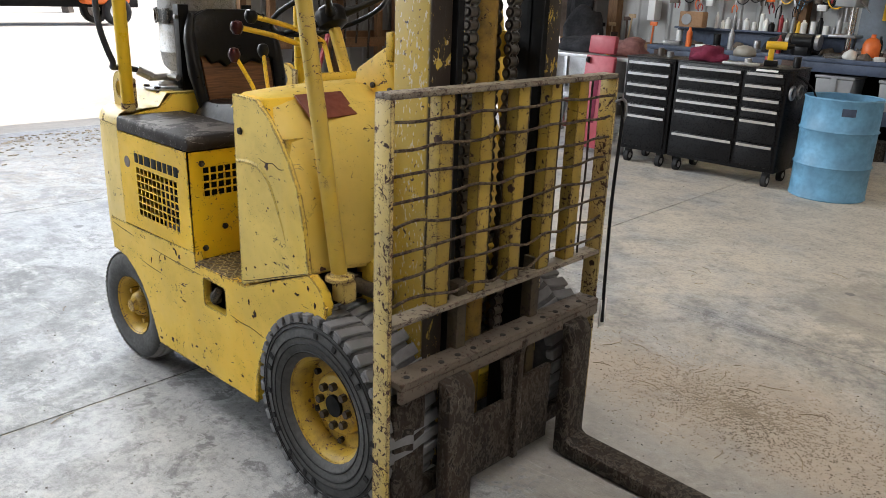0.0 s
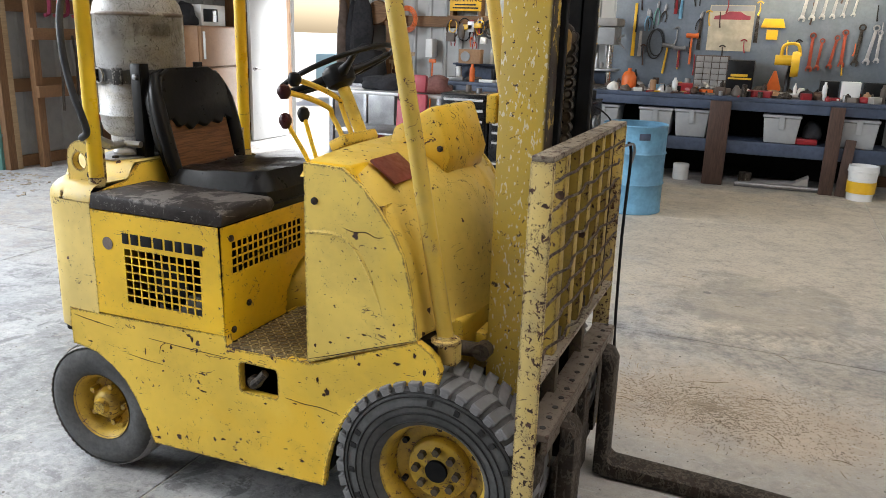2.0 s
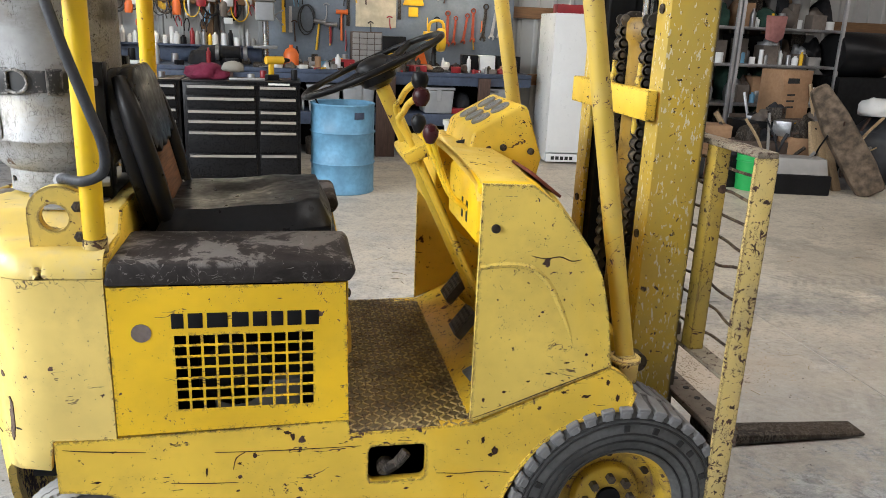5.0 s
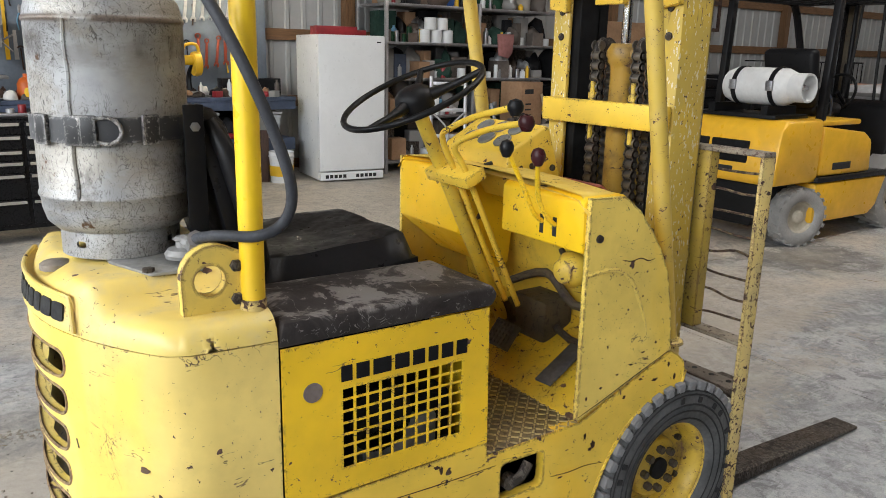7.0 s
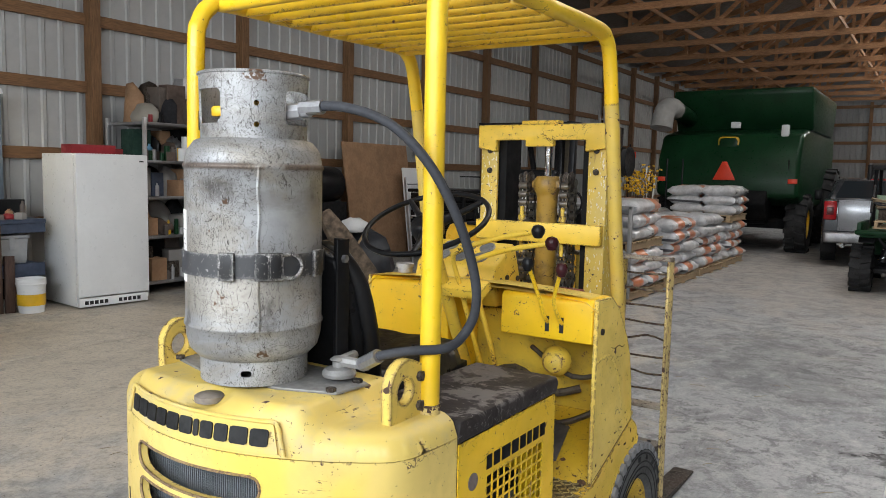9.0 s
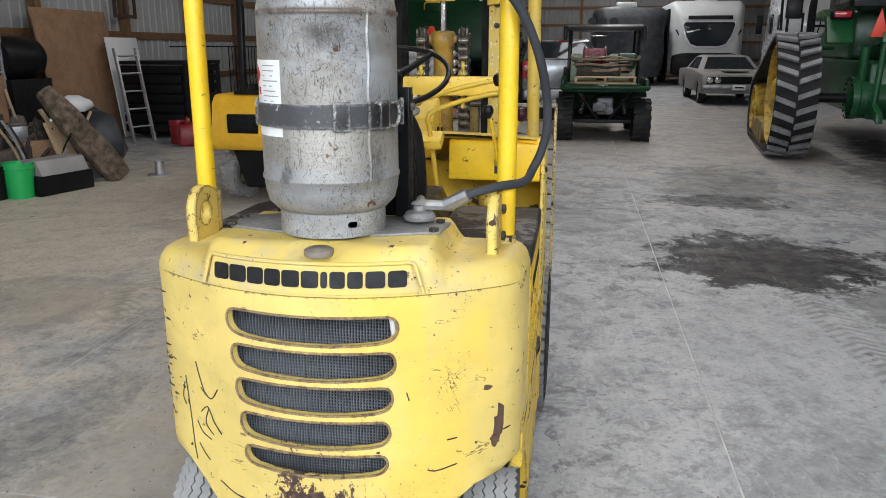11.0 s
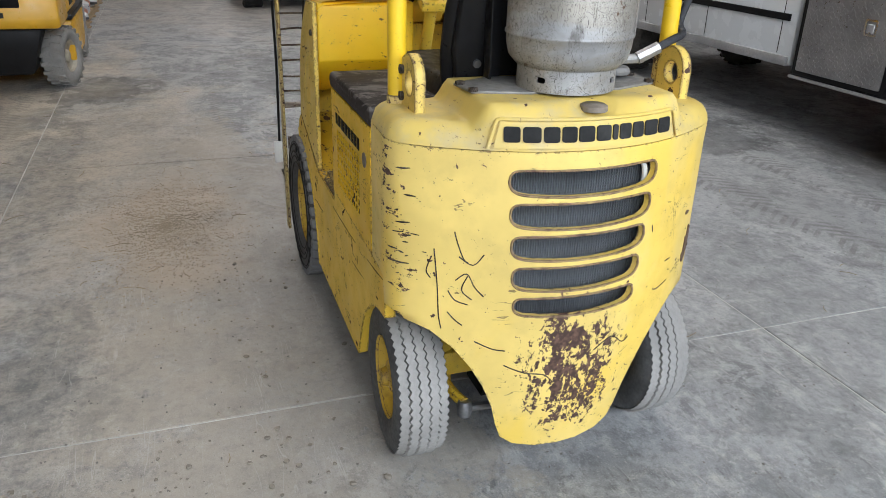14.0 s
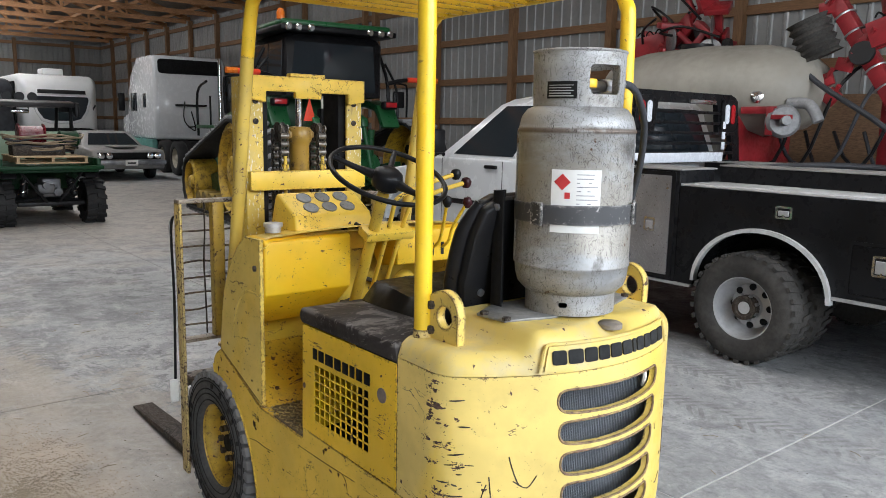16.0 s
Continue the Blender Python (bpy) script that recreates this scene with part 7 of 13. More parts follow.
for a in (-127, -118, -76, 97, 206):
    part("clasp", Shape().box(R + 0.004, R + 0.014, -0.018, 0.018, 0.240, 0.300, 0.003, m=Matrix.Rotation(radians(a), 4, "Z")), M["clasp_black"], strap, "chipped clasp")
part("clasp_ring", Shape().tube([((R + 0.012) * math.cos(radians(a)), (R + 0.012) * math.sin(radians(a)), 0.27 + h) for a, h in ((-114, 0.022), (-104, 0.026), (-97, 0.01), (-97, -0.012), (-104, -0.026), (-114, -0.02))], 0.004, 8, 3), M["clasp_black"], strap)
reg = Shape().lathe([(0.038, 0), (0.040, 0.008), (0.033, 0.018), (0.016, 0.022), (0.016, 0.034), (0.022, 0.038), (0.015, 0.044)], 18, pose(-0.705, -0.19, 1.095)).cyl((-0.705, -0.19, 1.13), (-0.70, -0.27, 1.13), 0.013, n=8).cyl((-0.70, -0.19, 1.13), (-0.64, -0.18, 1.13), 0.012, n=8)
part("regulator", reg, M["reg_grey"], lift, "grey cast regulator")
hose = Shape().tube([(-0.780, -0.150, 1.698), (-0.763, -0.24, 1.70), (-0.725, -0.34, 1.665), (-0.69, -0.42, 1.58), (-0.645, -0.468, 1.46), (-0.603, -0.485, 1.34), (-0.582, -0.475, 1.26), (-0.592, -0.452, 1.205), (-0.635, -0.435, 1.182), (-0.685, -0.375, 1.176), (-0.712, -0.305, 1.158), (-0.705, -0.262, 1.135)], 0.0108, 12, 6)
part("gas_hose", hose, M["cable"], lift, "grey rubber gas hose in a loop")
part("hose_fitting", Shape().cyl((-0.703, -0.255, 1.131), (-0.713, -0.310, 1.160), 0.017, n=8), M["steel"], lift)
part("hose_fitting", Shape().cyl((-0.781, -0.14, 1.698), (-0.772, -0.195, 1.70), 0.016, n=8), M["steel"], lift)

# ---- small makers used all over the shop ----
def lump(name, at, size, material, label, category, seed=0, rough=0.25, group="", n=3, turn=0):
    """A soft heap: cloth, bag or rubbish, resting on its flat underside."""
    b = bmesh.new()
    bmesh.ops.create_icosphere(b, subdivisions=n, radius=1.0)
    for v in b.verts:
        k = 1 + rough * noise.noise(v.co * 1.7 + Vector((seed, seed * 2, 0))) + 0.5 * rough * noise.noise(v.co * 4.3 + Vector((0, seed, 3)))
        v.co = Vector((v.co.x * k * size[0] / 2, v.co.y * k * size[1] / 2, max(-0.35, v.co.z * k) * size[2] / 1.35 + 0.35 * size[2] / 1.35))
    return solo(name, Shape().bm(b), material, label, category, at, turn, group, angle=75)


def can(at, r, h, material, name="can", label="metal paint can on the bench", category="can", group="", neck=0.0):
    prof = [(r * 0.98, 0), (r, 0.004), (r, h * (0.72 if neck else 0.96)), (r * 0.96, h * (0.76 if neck else 0.98)), (r * (neck or 0.93), h * (0.88 if neck else 1.0)), (r * (neck or 0.9), h)]
    return solo(name, Shape().lathe(prof, 14), material, label, category, at, 0, group)


def carton(at, size, material, turn=0, name="box", label="small cardboard box", category="box", group="", bev=0.006):
    return solo(name, Shape().box(-size[0] / 2, size[0] / 2, -size[1] / 2, size[1] / 2, 0, size[2], bev), material, label, category, at, turn, group)


def bucket(at, r, h, material, label, handle=True, turn=0):
    ob = thing("bucket", label, "bucket", at, turn)
    part("pail", Shape().lathe([(r * 0.85, 0), (r * 0.97, h * 0.82), (r * 1.03, h * 0.83), (r * 1.03, h * 0.87), (r, h * 0.88), (r, h), (r * 0.95, h), (r * 0.93, h * 0.9), (r * 0.80, 0.02), (0.0, 0.02)], 28, caps=False), material, ob)
    if handle:
        part("handle", Shape().tube([(r, 0, h * 0.88), (r * 0.7, 0.04, h * 0.55), (0, r * 0.98, h * 0.42), (-r * 0.7, 0.04, h * 0.55), (-r, 0, h * 0.88)], 0.003, 6), M["steel"], ob)
    return ob


def road_wheel(parent, at, r, w, rimr, rim_mat, turn=0, lugs=0, name="wheel", label="", holes=0, depth=0.25, rubber="rubber", lug_h=0.02):
    """A vehicle wheel about its own y axis; its outer face looks to -y."""
    h = w / 2
    prof = [(rimr, -h * 0.8), (rimr + 0.1 * (r - rimr), -h * 0.95), (rimr + 0.55 * (r - rimr), -h), (r * 0.95, -h * 0.93), (r, -h * 0.72), (r, h * 0.72), (r * 0.95, h * 0.93), (rimr + 0.55 * (r - rimr), h), (rimr, h * 0.8)]
    ob = part(name, Shape().lathe(prof, 48, along((0, 0, 0), (0, 1, 0)), caps=False), M[rubber], parent, label, angle=50)
    ob.matrix_basis = pose(*at, 0, 0, turn)
    d = depth * w
    rim = part("rim", Shape().lathe([(rimr * 1.02, -h * 0.82), (rimr * 0.97, -h * 0.78), (rimr * 0.9, -h * 0.7 + d * 0.6), (rimr * 0.72, -h * 0.7 + d), (rimr * 0.42, -h * 0.7 + d * 0.8), (rimr * 0.36, -h * 0.7 + d * 0.3), (rimr * 0.28, -h * 0.7 + d * 0.15), (0, -h * 0.7 + d * 0.1)], 36, along((0, 0, 0), (0, 1, 0)), caps=False), M[rim_mat], ob)
    for i in range(holes):
        a = 2 * math.pi * i / holes
        part("vent_hole", Shape().cyl((rimr * 0.62 * math.cos(a), -h * 0.7 + d * 0.86, rimr * 0.62 * math.sin(a)), (rimr * 0.62 * math.cos(a), -h * 0.7 + d * 1.02, rimr * 0.62 * math.sin(a)), rimr * 0.11, n=12), M["dark"], rim)
    if lugs:
        s = Shape()
        for i in range(lugs):
            for k, side in enumerate((-1, 1)):
                a = 2 * math.pi * (i + 0.5 * k) / lugs
                L = 2 * math.pi * r / lugs
                s.prism([(-L * 0.22, side * h), (L * 0.2, side * h), (L * 0.42, side * h * 0.05), (0.0, side * h * 0.05)], "z", -0.01, lug_h, m=Matrix.Rotation(a, 4, "Y") @ Matrix.Translation((0, 0, r - 0.003)))
        tagged(part("tread", s, M[rubber], ob), kind="stuff")
    return ob


# ---- doorway, door leaf, west side shelves ----
leaf = thing("door_1", "white steel side door standing open into the shop", "door", (-5.30, 7.58, 0.0), kind="structure")
part("leaf", Shape().box(-0.022, 0.022, -0.87, 0.0, 0.01, 2.03, 0.004), M["white"], leaf)
part("door_handle", Shape().cyl((0.02, -0.80, 1.0), (0.07, -0.80, 1.0), 0.012).cyl((0.065, -0.80, 1.0), (0.065, -0.69, 1.0), 0.010).cyl((0.022, -0.80, 1.0), (0.028, -0.80, 1.0), 0.03), M["steel"], leaf)
for z in (0.25, 1.0, 1.8):
    part("hinge", Shape().cyl((0.0, 0.004, z - 0.05), (0.0, 0.004, z + 0.05), 0.009), M["steel"], leaf)
slide = thing("door_2", "edge of the sliding shed door with a teal and white frame", "door", (-6.0, 3.44, 0.0), kind="structure")
part("track_post", Shape().box(-0.10, 0.02, 0.05, 0.14, 0.0, 4.5, 0.005), M["pale_wood"], slide)
part("teal_edge", Shape().box(-0.14, -0.06, -0.05, 0.045, 0.0, 4.5, 0.004), M["teal"], slide)
part("white_edge", Shape().box(-0.20, -0.145, -0.12, 0.03, 0.0, 4.5, 0.004), M["white"], slide)
for z in (0.35, 1.05):
    part("hasp", Shape().box(-0.052, -0.044, -0.02, 0.08, z, z + 0.035, 0.002), M["steel"], slide)

rack = thing("tool_rack", "tall dark wooden rack hung with chains and straps", "rack", (-5.75, 4.65, 0.0))
for y in (-0.85, 0.85):
    part("upright", Shape().box(-0.2, -0.12, y - 0.045, y + 0.045, 0, 2.3, 0.004), M["post_wood"], rack)
for z in (0.75, 1.35, 2.1):
    part("rail", Shape().box(-0.118, -0.078, -0.9, 0.9, z, z + 0.12, 0.004), M["wood"], rack)
for i in range(7):
    y = -0.62 + 0.2 * i
    part("chain", Shape().tube([(-0.06, y, 1.4), (-0.05, y + 0.02, 1.1), (-0.05, y - 0.01, 0.6 + 0.1 * (i % 3))], 0.014, 6), M["rust"], rack)
for i in range(4):
    y = -0.75 + 0.12 * i
    part("strap", Shape().tube([(-0.05, y, 2.1), (-0.03, y + 0.03, 1.9), (-0.04, y + 0.05, 1.65), (-0.05, y - 0.01, 1.6)], 0.02, 6), M["pink_red"] if i % 2 else M["cloth_wine"], rack)
solo("jack_handle", Shape().tube([(0, 0, 0.02), (0.05, 0.18, 0.62), (0.1, 0.34, 1.15)], 0.03, 8), M["red"], "long red jack handle leaning on the rack", "jack", (-5.45, 3.95, 0.0))
fr2 = thing("old_fridge", "tan two-door fridge with brown stains against the wall", "fridge", (-5.65, 6.15, 0.0))
part("body", Shape().box(-0.3, 0.27, -0.38, 0.38, 0.0, 1.55, 0.015), plain("tan_fridge_enamel", (0.34, 0.19, 0.10), 0.4, spread=0.15), fr2)
for z0, z1 in ((0.12, 1.03), (1.05, 1.54)):
    d = part("door", Shape().box(0.272, 0.315, -0.375, 0.375, z0, z1, 0.012), bpy.data.materials["tan_fridge_enamel"], fr2)
    part("handle", Shape().box(0.316, 0.345, -0.345, -0.325, max(z0 + 0.05, z1 - 0.4), z1 - 0.06, 0.006), M["white"], d)
mw = thing("microwave", "small white microwave on top of the fridge", "microwave", (-5.65, 6.2, 1.55))
part("case", Shape().box(-0.18, 0.18, -0.24, 0.24, 0, 0.26, 0.01), M["white"], mw)
part("window", Shape().box(0.181, 0.186, -0.2, 0.08, 0.05, 0.21, 0.003), M["glass_dark"], mw)
lump("dark_bag", (-5.62, 5.83, 1.55), (0.3, 0.3, 0.28), M["cloth_dark"], "dark bag on top of the fridge", "bag", 3)
random.seed(21)
lumber = thing("lumber_pile", "pile of pale short boards stacked by the wall", "lumber", (-5.0, 5.25, 0.0), 30)
for i in range(14):
    w, L = random.uniform(0.08, 0.14), random.uniform(0.55, 0.95)
    part("board", Shape().box(-L / 2, L / 2, -w / 2, w / 2, 0, 0.036, 0.003, m=pose(random.uniform(-0.08, 0.08), random.uniform(-0.2, 0.2), 0.0365 * i, 0, 0, random.uniform(-14, 14))), M["pale_wood"], lumber)
bucket((-4.55, 5.0, 0.0), 0.15, 0.33, M["black"], "black plastic bucket beside the boards")

# ---- steel table with the creeper leaning on it ----
tb = thing("work_table", "grey steel work table covered with papers and tools", "table", (-2.45, 5.45, 0.0))
part("table_top", Shape().box(-0.62, 0.75, -0.42, 0.42, 0.90, 0.935, 0.004), M["alloy"], tb)
part("low_shelf", Shape().box(-0.58, 0.7, -0.38, 0.38, 0.48, 0.50, 0.003), M["steel"], tb)
for x in (-0.57, 0.70):
    for y in (-0.38, 0.38):
        part("leg", Shape().box(x - 0.025, x + 0.025, y - 0.025, y + 0.025, 0, 0.90, 0.003), M["steel"], tb)
cr_ = thing("creeper", "faded red padded mechanic's creeper leaning on end", "creeper", (-2.0, 4.86, 0.0))
part("pad", Shape().box(-0.165, 0.165, -0.03, 0.03, 0.05, 0.95, 0.02, m=pose(0, 0, 0, -6, 0, 0)), M["pink_red"], cr_)
part("headrest", Shape().box(-0.15, 0.15, -0.035, 0.035, 0.965, 1.14, 0.025, m=pose(0, 0, 0, -6, 0, 0)), M["pink_red"], cr_)
part("name_bar", Shape().box(-0.03, 0.03, -0.034, -0.031, 0.30, 0.72, 0.001, m=pose(0, 0, 0, -6, 0, 0)), M["cloth_wine"], cr_)
for z in (0.12, 0.9):
    part("caster", Shape().cyl((-0.13, 0.05, z), (-0.11, 0.05, z), 0.03), M["black"], cr_)
stool = thing("red_stool", "low red and chrome shop stool under the table", "stool", (-2.55, 5.45, 0.0))
part("seat", Shape().lathe([(0.16, 0.40), (0.165, 0.42), (0.16, 0.46), (0.1, 0.47), (0, 0.47)], 24, caps=False), M["red"], stool)
part("tray", Shape().cyl((0, 0, 0.14), (0, 0, 0.17), 0.17, n=20), M["red"], stool)
for i in range(4):
    a = radians(45 + 90 * i)
    part("leg", Shape().tube([(0.12 * math.cos(a), 0.12 * math.sin(a), 0.40), (0.19 * math.cos(a), 0.19 * math.sin(a), 0.05)], 0.011), M["chrome"], stool)
lump("black_coat", (-2.55, 5.45, 0.935), (0.6, 0.45, 0.16), M["cloth_dark"], "black coat thrown on the table", "coat", 5, 0.35)
lump("striped_rag", (-1.95, 5.35, 0.935), (0.40, 0.34, 0.17), plain("brown_striped_cloth", (0.22, 0.10, 0.09), 0.9, grain=24, spread=0.5, bump=0.4), "brown and white striped jacket in a heap", "jacket", 7, 0.4)
carton((-2.9, 5.3, 0.935), (0.3, 0.22, 0.004), M["white_paper"], 12, "paper", "loose white papers on the table", "paper", bev=0)

# ---- rolling tool chests ----
def chest(x0, x1, columns, name):
    ob = thing("tool_chest", "black steel rolling tool chest with bright drawer pulls", "tool chest", ((x0 + x1) / 2, 5.03, 0.0), 0, "tool chests")
    w = (x1 - x0) / 2
    part("cabinet", Shape().box(-w, w, -0.23, 0.23, 0.13, 0.97, 0.006), M["black_satin"], ob)
    part("lid_rim", Shape().box(-w - 0.005, w + 0.005, -0.24, 0.24, 0.97, 0.985, 0.004), M["black"], ob)
    for a, b, zs in columns:
        for z0, z1 in zs:
            d = part("drawer", Shape().box(-w + a, -w + b, -0.246, -0.231, z0, z1, 0.003), M["black_satin"], ob)
            if z1 - z0 < 0.3:
                part("drawer_pull", Shape().prism([(-0.266, z1 - 0.006), (-0.2465, z1 - 0.004), (-0.2465, z1 - 0.036), (-0.262, z1 - 0.030)], "x", -w + a + 0.01, -w + b - 0.01), M["chrome"], d, "bright metal drawer pull")
    for x in (-w + 0.08, w - 0.08):
        for y in (-0.17, 0.17):
            part("caster", Shape().cyl((x - 0.02, y, 0.055), (x + 0.02, y, 0.055), 0.055, n=18).box(x - 0.03, x + 0.03, y - 0.02, y + 0.02, 0.085, 0.13, 0.004), M["rubber"], ob)
            part("caster_hub", Shape().cyl((x - 0.022, y, 0.055), (x + 0.022, y, 0.055), 0.026, n=14), M["alloy"], ob)
    return ob


ch1 = chest(-1.11, -0.13, [(0.03, 0.60, ((0.86, 0.95), (0.75, 0.85), (0.665, 0.74), (0.57, 0.655), (0.37, 0.56), (0.17, 0.36))), (0.63, 0.95, ((0.86, 0.95), (0.75, 0.85), (0.665, 0.74), (0.57, 0.655), (0.37, 0.56), (0.17, 0.36)))], "chest")
part("name_plate", Shape().box(0.22, 0.40, -0.2475, -0.2462, 0.955, 0.972, 0.001), M["white_paper"], ch1, "small white badge")
ch2 = chest(-1.62, -1.13, [(0.03, 0.46, ((0.86, 0.95), (0.76, 0.85), (0.665, 0.75), (0.57, 0.655), (0.475, 0.56), (0.17, 0.465)))], "chest")
lump("wine_rag", (-0.92, 4.98, 0.985), (0.34, 0.24, 0.13), M["cloth_wine"], "wine red rag on the tool chest", "rag", 11, 0.45)
lump("pale_cap", (-0.72, 5.25, 1.03), (0.2, 0.17, 0.10), M["poly_tank"], "pale cloth cap on the tool chest", "cap", 4, 0.1)
drill = thing("cordless_drill", "yellow and black cordless drill on the chest", "drill", (-0.33, 5.0, 0.985), 25)
part("motor", Shape().cyl((-0.10, 0, 0.17), (0.06, 0, 0.17), 0.035, n=14), M["tool_yellow"], drill)
part("chuck", Shape().cyl((0.06, 0, 0.17), (0.12, 0, 0.17), 0.025, 0.015, n=12), M["black"], drill)
part("grip", Shape().box(-0.075, -0.03, -0.02, 0.02, 0.04, 0.15, 0.01), M["tool_yellow"], drill)
part("battery", Shape().box(-0.10, 0.01, -0.035, 0.035, 0.0, 0.05, 0.008), M["black"], drill)
for i, (x, y) in enumerate(((-0.55, 4.95), (-0.45, 5.12), (-0.18, 5.05), (-1.3, 5.0), (-1.45, 5.1))):
    can((x, y, 0.985), 0.03, 0.05 + 0.02 * (i % 3), M[("alloy", "red", "black", "steel", "clutter")[i]], "socket", "loose tool part on the chest", "tool")
solo("file", Shape().box(-0.15, 0.15, -0.02, 0.02, 0, 0.02, 0.004), M["alloy"], "steel tray on the tool chest", "tray", (-0.58, 4.88, 0.985), 8)
for i, y in enumerate((4.86, 5.02)):
    solo("tape_roll", Shape().tube([(0, 0.05 * math.cos(a), 0.05 * math.sin(a)) for a in np.linspace(0, 2 * math.pi, 16)[:-1]], 0.012, 8, 1, closed=True), M["steel"], "wire ring hanging on the chest side", "ring", (-0.108, y, 0.80))

# ---- blue drum ----
drum = thing("blue_drum", "open sky-blue steel drum with two rolled hoops", "drum", (0.25, 5.0, 0.0))
dr = 0.287
part("shell", Shape().lathe([(dr, 0), (dr + 0.006, 0.008), (dr, 0.02), (dr, 0.255), (dr + 0.012, 0.27), (dr, 0.285), (dr, 0.535), (dr + 0.012, 0.55), (dr, 0.565), (dr, 0.785), (dr + 0.008, 0.795), (dr, 0.806), (dr - 0.006, 0.80), (dr - 0.006, 0.02), (0, 0.02)], 56, caps=False), M["blue"], drum)
part("patch", Shape().box(-0.05, 0.05, -0.004, 0.004, 0.68, 0.74, 0.004, m=pose(0.13, -0.259, 0, 0, 0, 26)), M["bench_blue"], drum, "dark blue patch")
solo("cable_end", Shape().tube([(-0.32, 4.95, 0.99), (-0.22, 4.93, 0.96), (-0.08, 4.98, 0.90), (0.03, 5.0, 0.78), (0.05, 5.05, 0.5)], 0.008, 8), M["black"], "black cable hanging into the drum", "cable")

# ---- workbench along the wall ----
bench = thing("workbench", "long slate-blue wooden workbench with a low shelf", "workbench", (0, 0, 0))
part("bench_top", Shape().box(-2.6, 2.60, 6.86, 7.58, 0.93, 0.975, 0.004), M["bench_blue"], bench)
part("bench_apron", Shape().box(-2.6, 2.60, 6.87, 6.91, 0.83, 0.928, 0.004), M["bench_blue"], bench)
part("low_shelf", Shape().box(-2.6, 2.58, 6.90, 7.55, 0.455, 0.49, 0.004), M["bench_blue"], bench)
part("shelf_edge", Shape().box(-2.6, 2.58, 6.865, 6.898, 0.36, 0.50, 0.004), M["bench_blue"], bench)
# added sheet under the bench, near-black in place of the shade there
part("back_board", Shape().box(-2.6, 2.56, 7.562, 7.582, 0.02, 0.925, 0.003), M["dark"], bench, "near-black sheet standing in for shade under the bench")
for x in (-2.4, -0.9, 0.86, 2.02):
    part("leg", Shape().box(x - 0.11 if x > 0.5 and x < 1 else x - 0.07, x + 0.11 if x > 0.5 and x < 1 else x + 0.07, 6.80, 6.858, 0, 0.925, 0.005), M["brown_board"], bench, "dark timber leg")
part("loose_plank", Shape().box(-0.05, 0.05, -0.02, 0.02, 0, 0.60, 0.004, m=pose(2.16, 6.80, 0, -6, 3, 0)), M["brown_board"], bench)
tote = thing("storage_tote", "grey plastic lidded tote on the low shelf", "tote", (0.16, 7.12, 0.50), 0, "grey totes")
part("tub", Shape().prism([(-0.16, 0), (0.16, 0), (0.185, 0.27), (-0.185, 0.27)], "y", -0.2, 0.2, 0.012), M["grey_plastic"], tote)
part("lid", Shape().box(-0.195, 0.195, -0.215, 0.215, 0.272, 0.305, 0.01), M["grey_plastic"], tote)
part("latch", Shape().box(-0.03, 0.03, -0.222, -0.214, 0.15, 0.29, 0.004), M["grey_plastic"], tote)
for x in (0.56, 1.50, 2.25, -0.45, -1.2):
    copy_thing(tote, pose(x, 7.12, 0.50))
peg = solo("pegboard", Shape().box(-0.52, 2.54, 7.60, 7.618, 0.99, 2.35, 0.002), M["peg"], "blue-grey painted tool board on the wall", "tool board", kind="structure")
tool_strip = solo("wall_board", Shape().box(-2.75, -0.54, 7.585, 7.615, 1.64, 1.78, 0.004), M["wood"], "reddish board with hooks for tools", "board", kind="structure")
solo("bench_splash", Shape().box(-2.6, -0.54, 7.57, 7.60, 0.98, 1.18, 0.004), M["bench_blue"], "blue backing board behind the bench", "board", kind="structure")

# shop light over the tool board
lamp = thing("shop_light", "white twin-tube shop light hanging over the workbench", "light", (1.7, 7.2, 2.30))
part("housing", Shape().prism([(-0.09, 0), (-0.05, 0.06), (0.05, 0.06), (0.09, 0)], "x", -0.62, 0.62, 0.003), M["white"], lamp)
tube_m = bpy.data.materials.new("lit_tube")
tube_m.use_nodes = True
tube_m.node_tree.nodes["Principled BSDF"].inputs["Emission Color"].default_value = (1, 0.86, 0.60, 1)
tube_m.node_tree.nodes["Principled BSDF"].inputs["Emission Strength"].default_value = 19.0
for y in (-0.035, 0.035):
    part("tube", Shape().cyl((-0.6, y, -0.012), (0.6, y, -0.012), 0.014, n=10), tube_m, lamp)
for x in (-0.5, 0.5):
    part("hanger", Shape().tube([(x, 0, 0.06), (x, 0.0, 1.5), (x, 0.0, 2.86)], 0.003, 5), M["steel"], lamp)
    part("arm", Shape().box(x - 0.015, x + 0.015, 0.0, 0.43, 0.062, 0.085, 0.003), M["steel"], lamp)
# second fixture, out of view, added to warm the wall over the left bench
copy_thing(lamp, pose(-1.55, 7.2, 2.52))


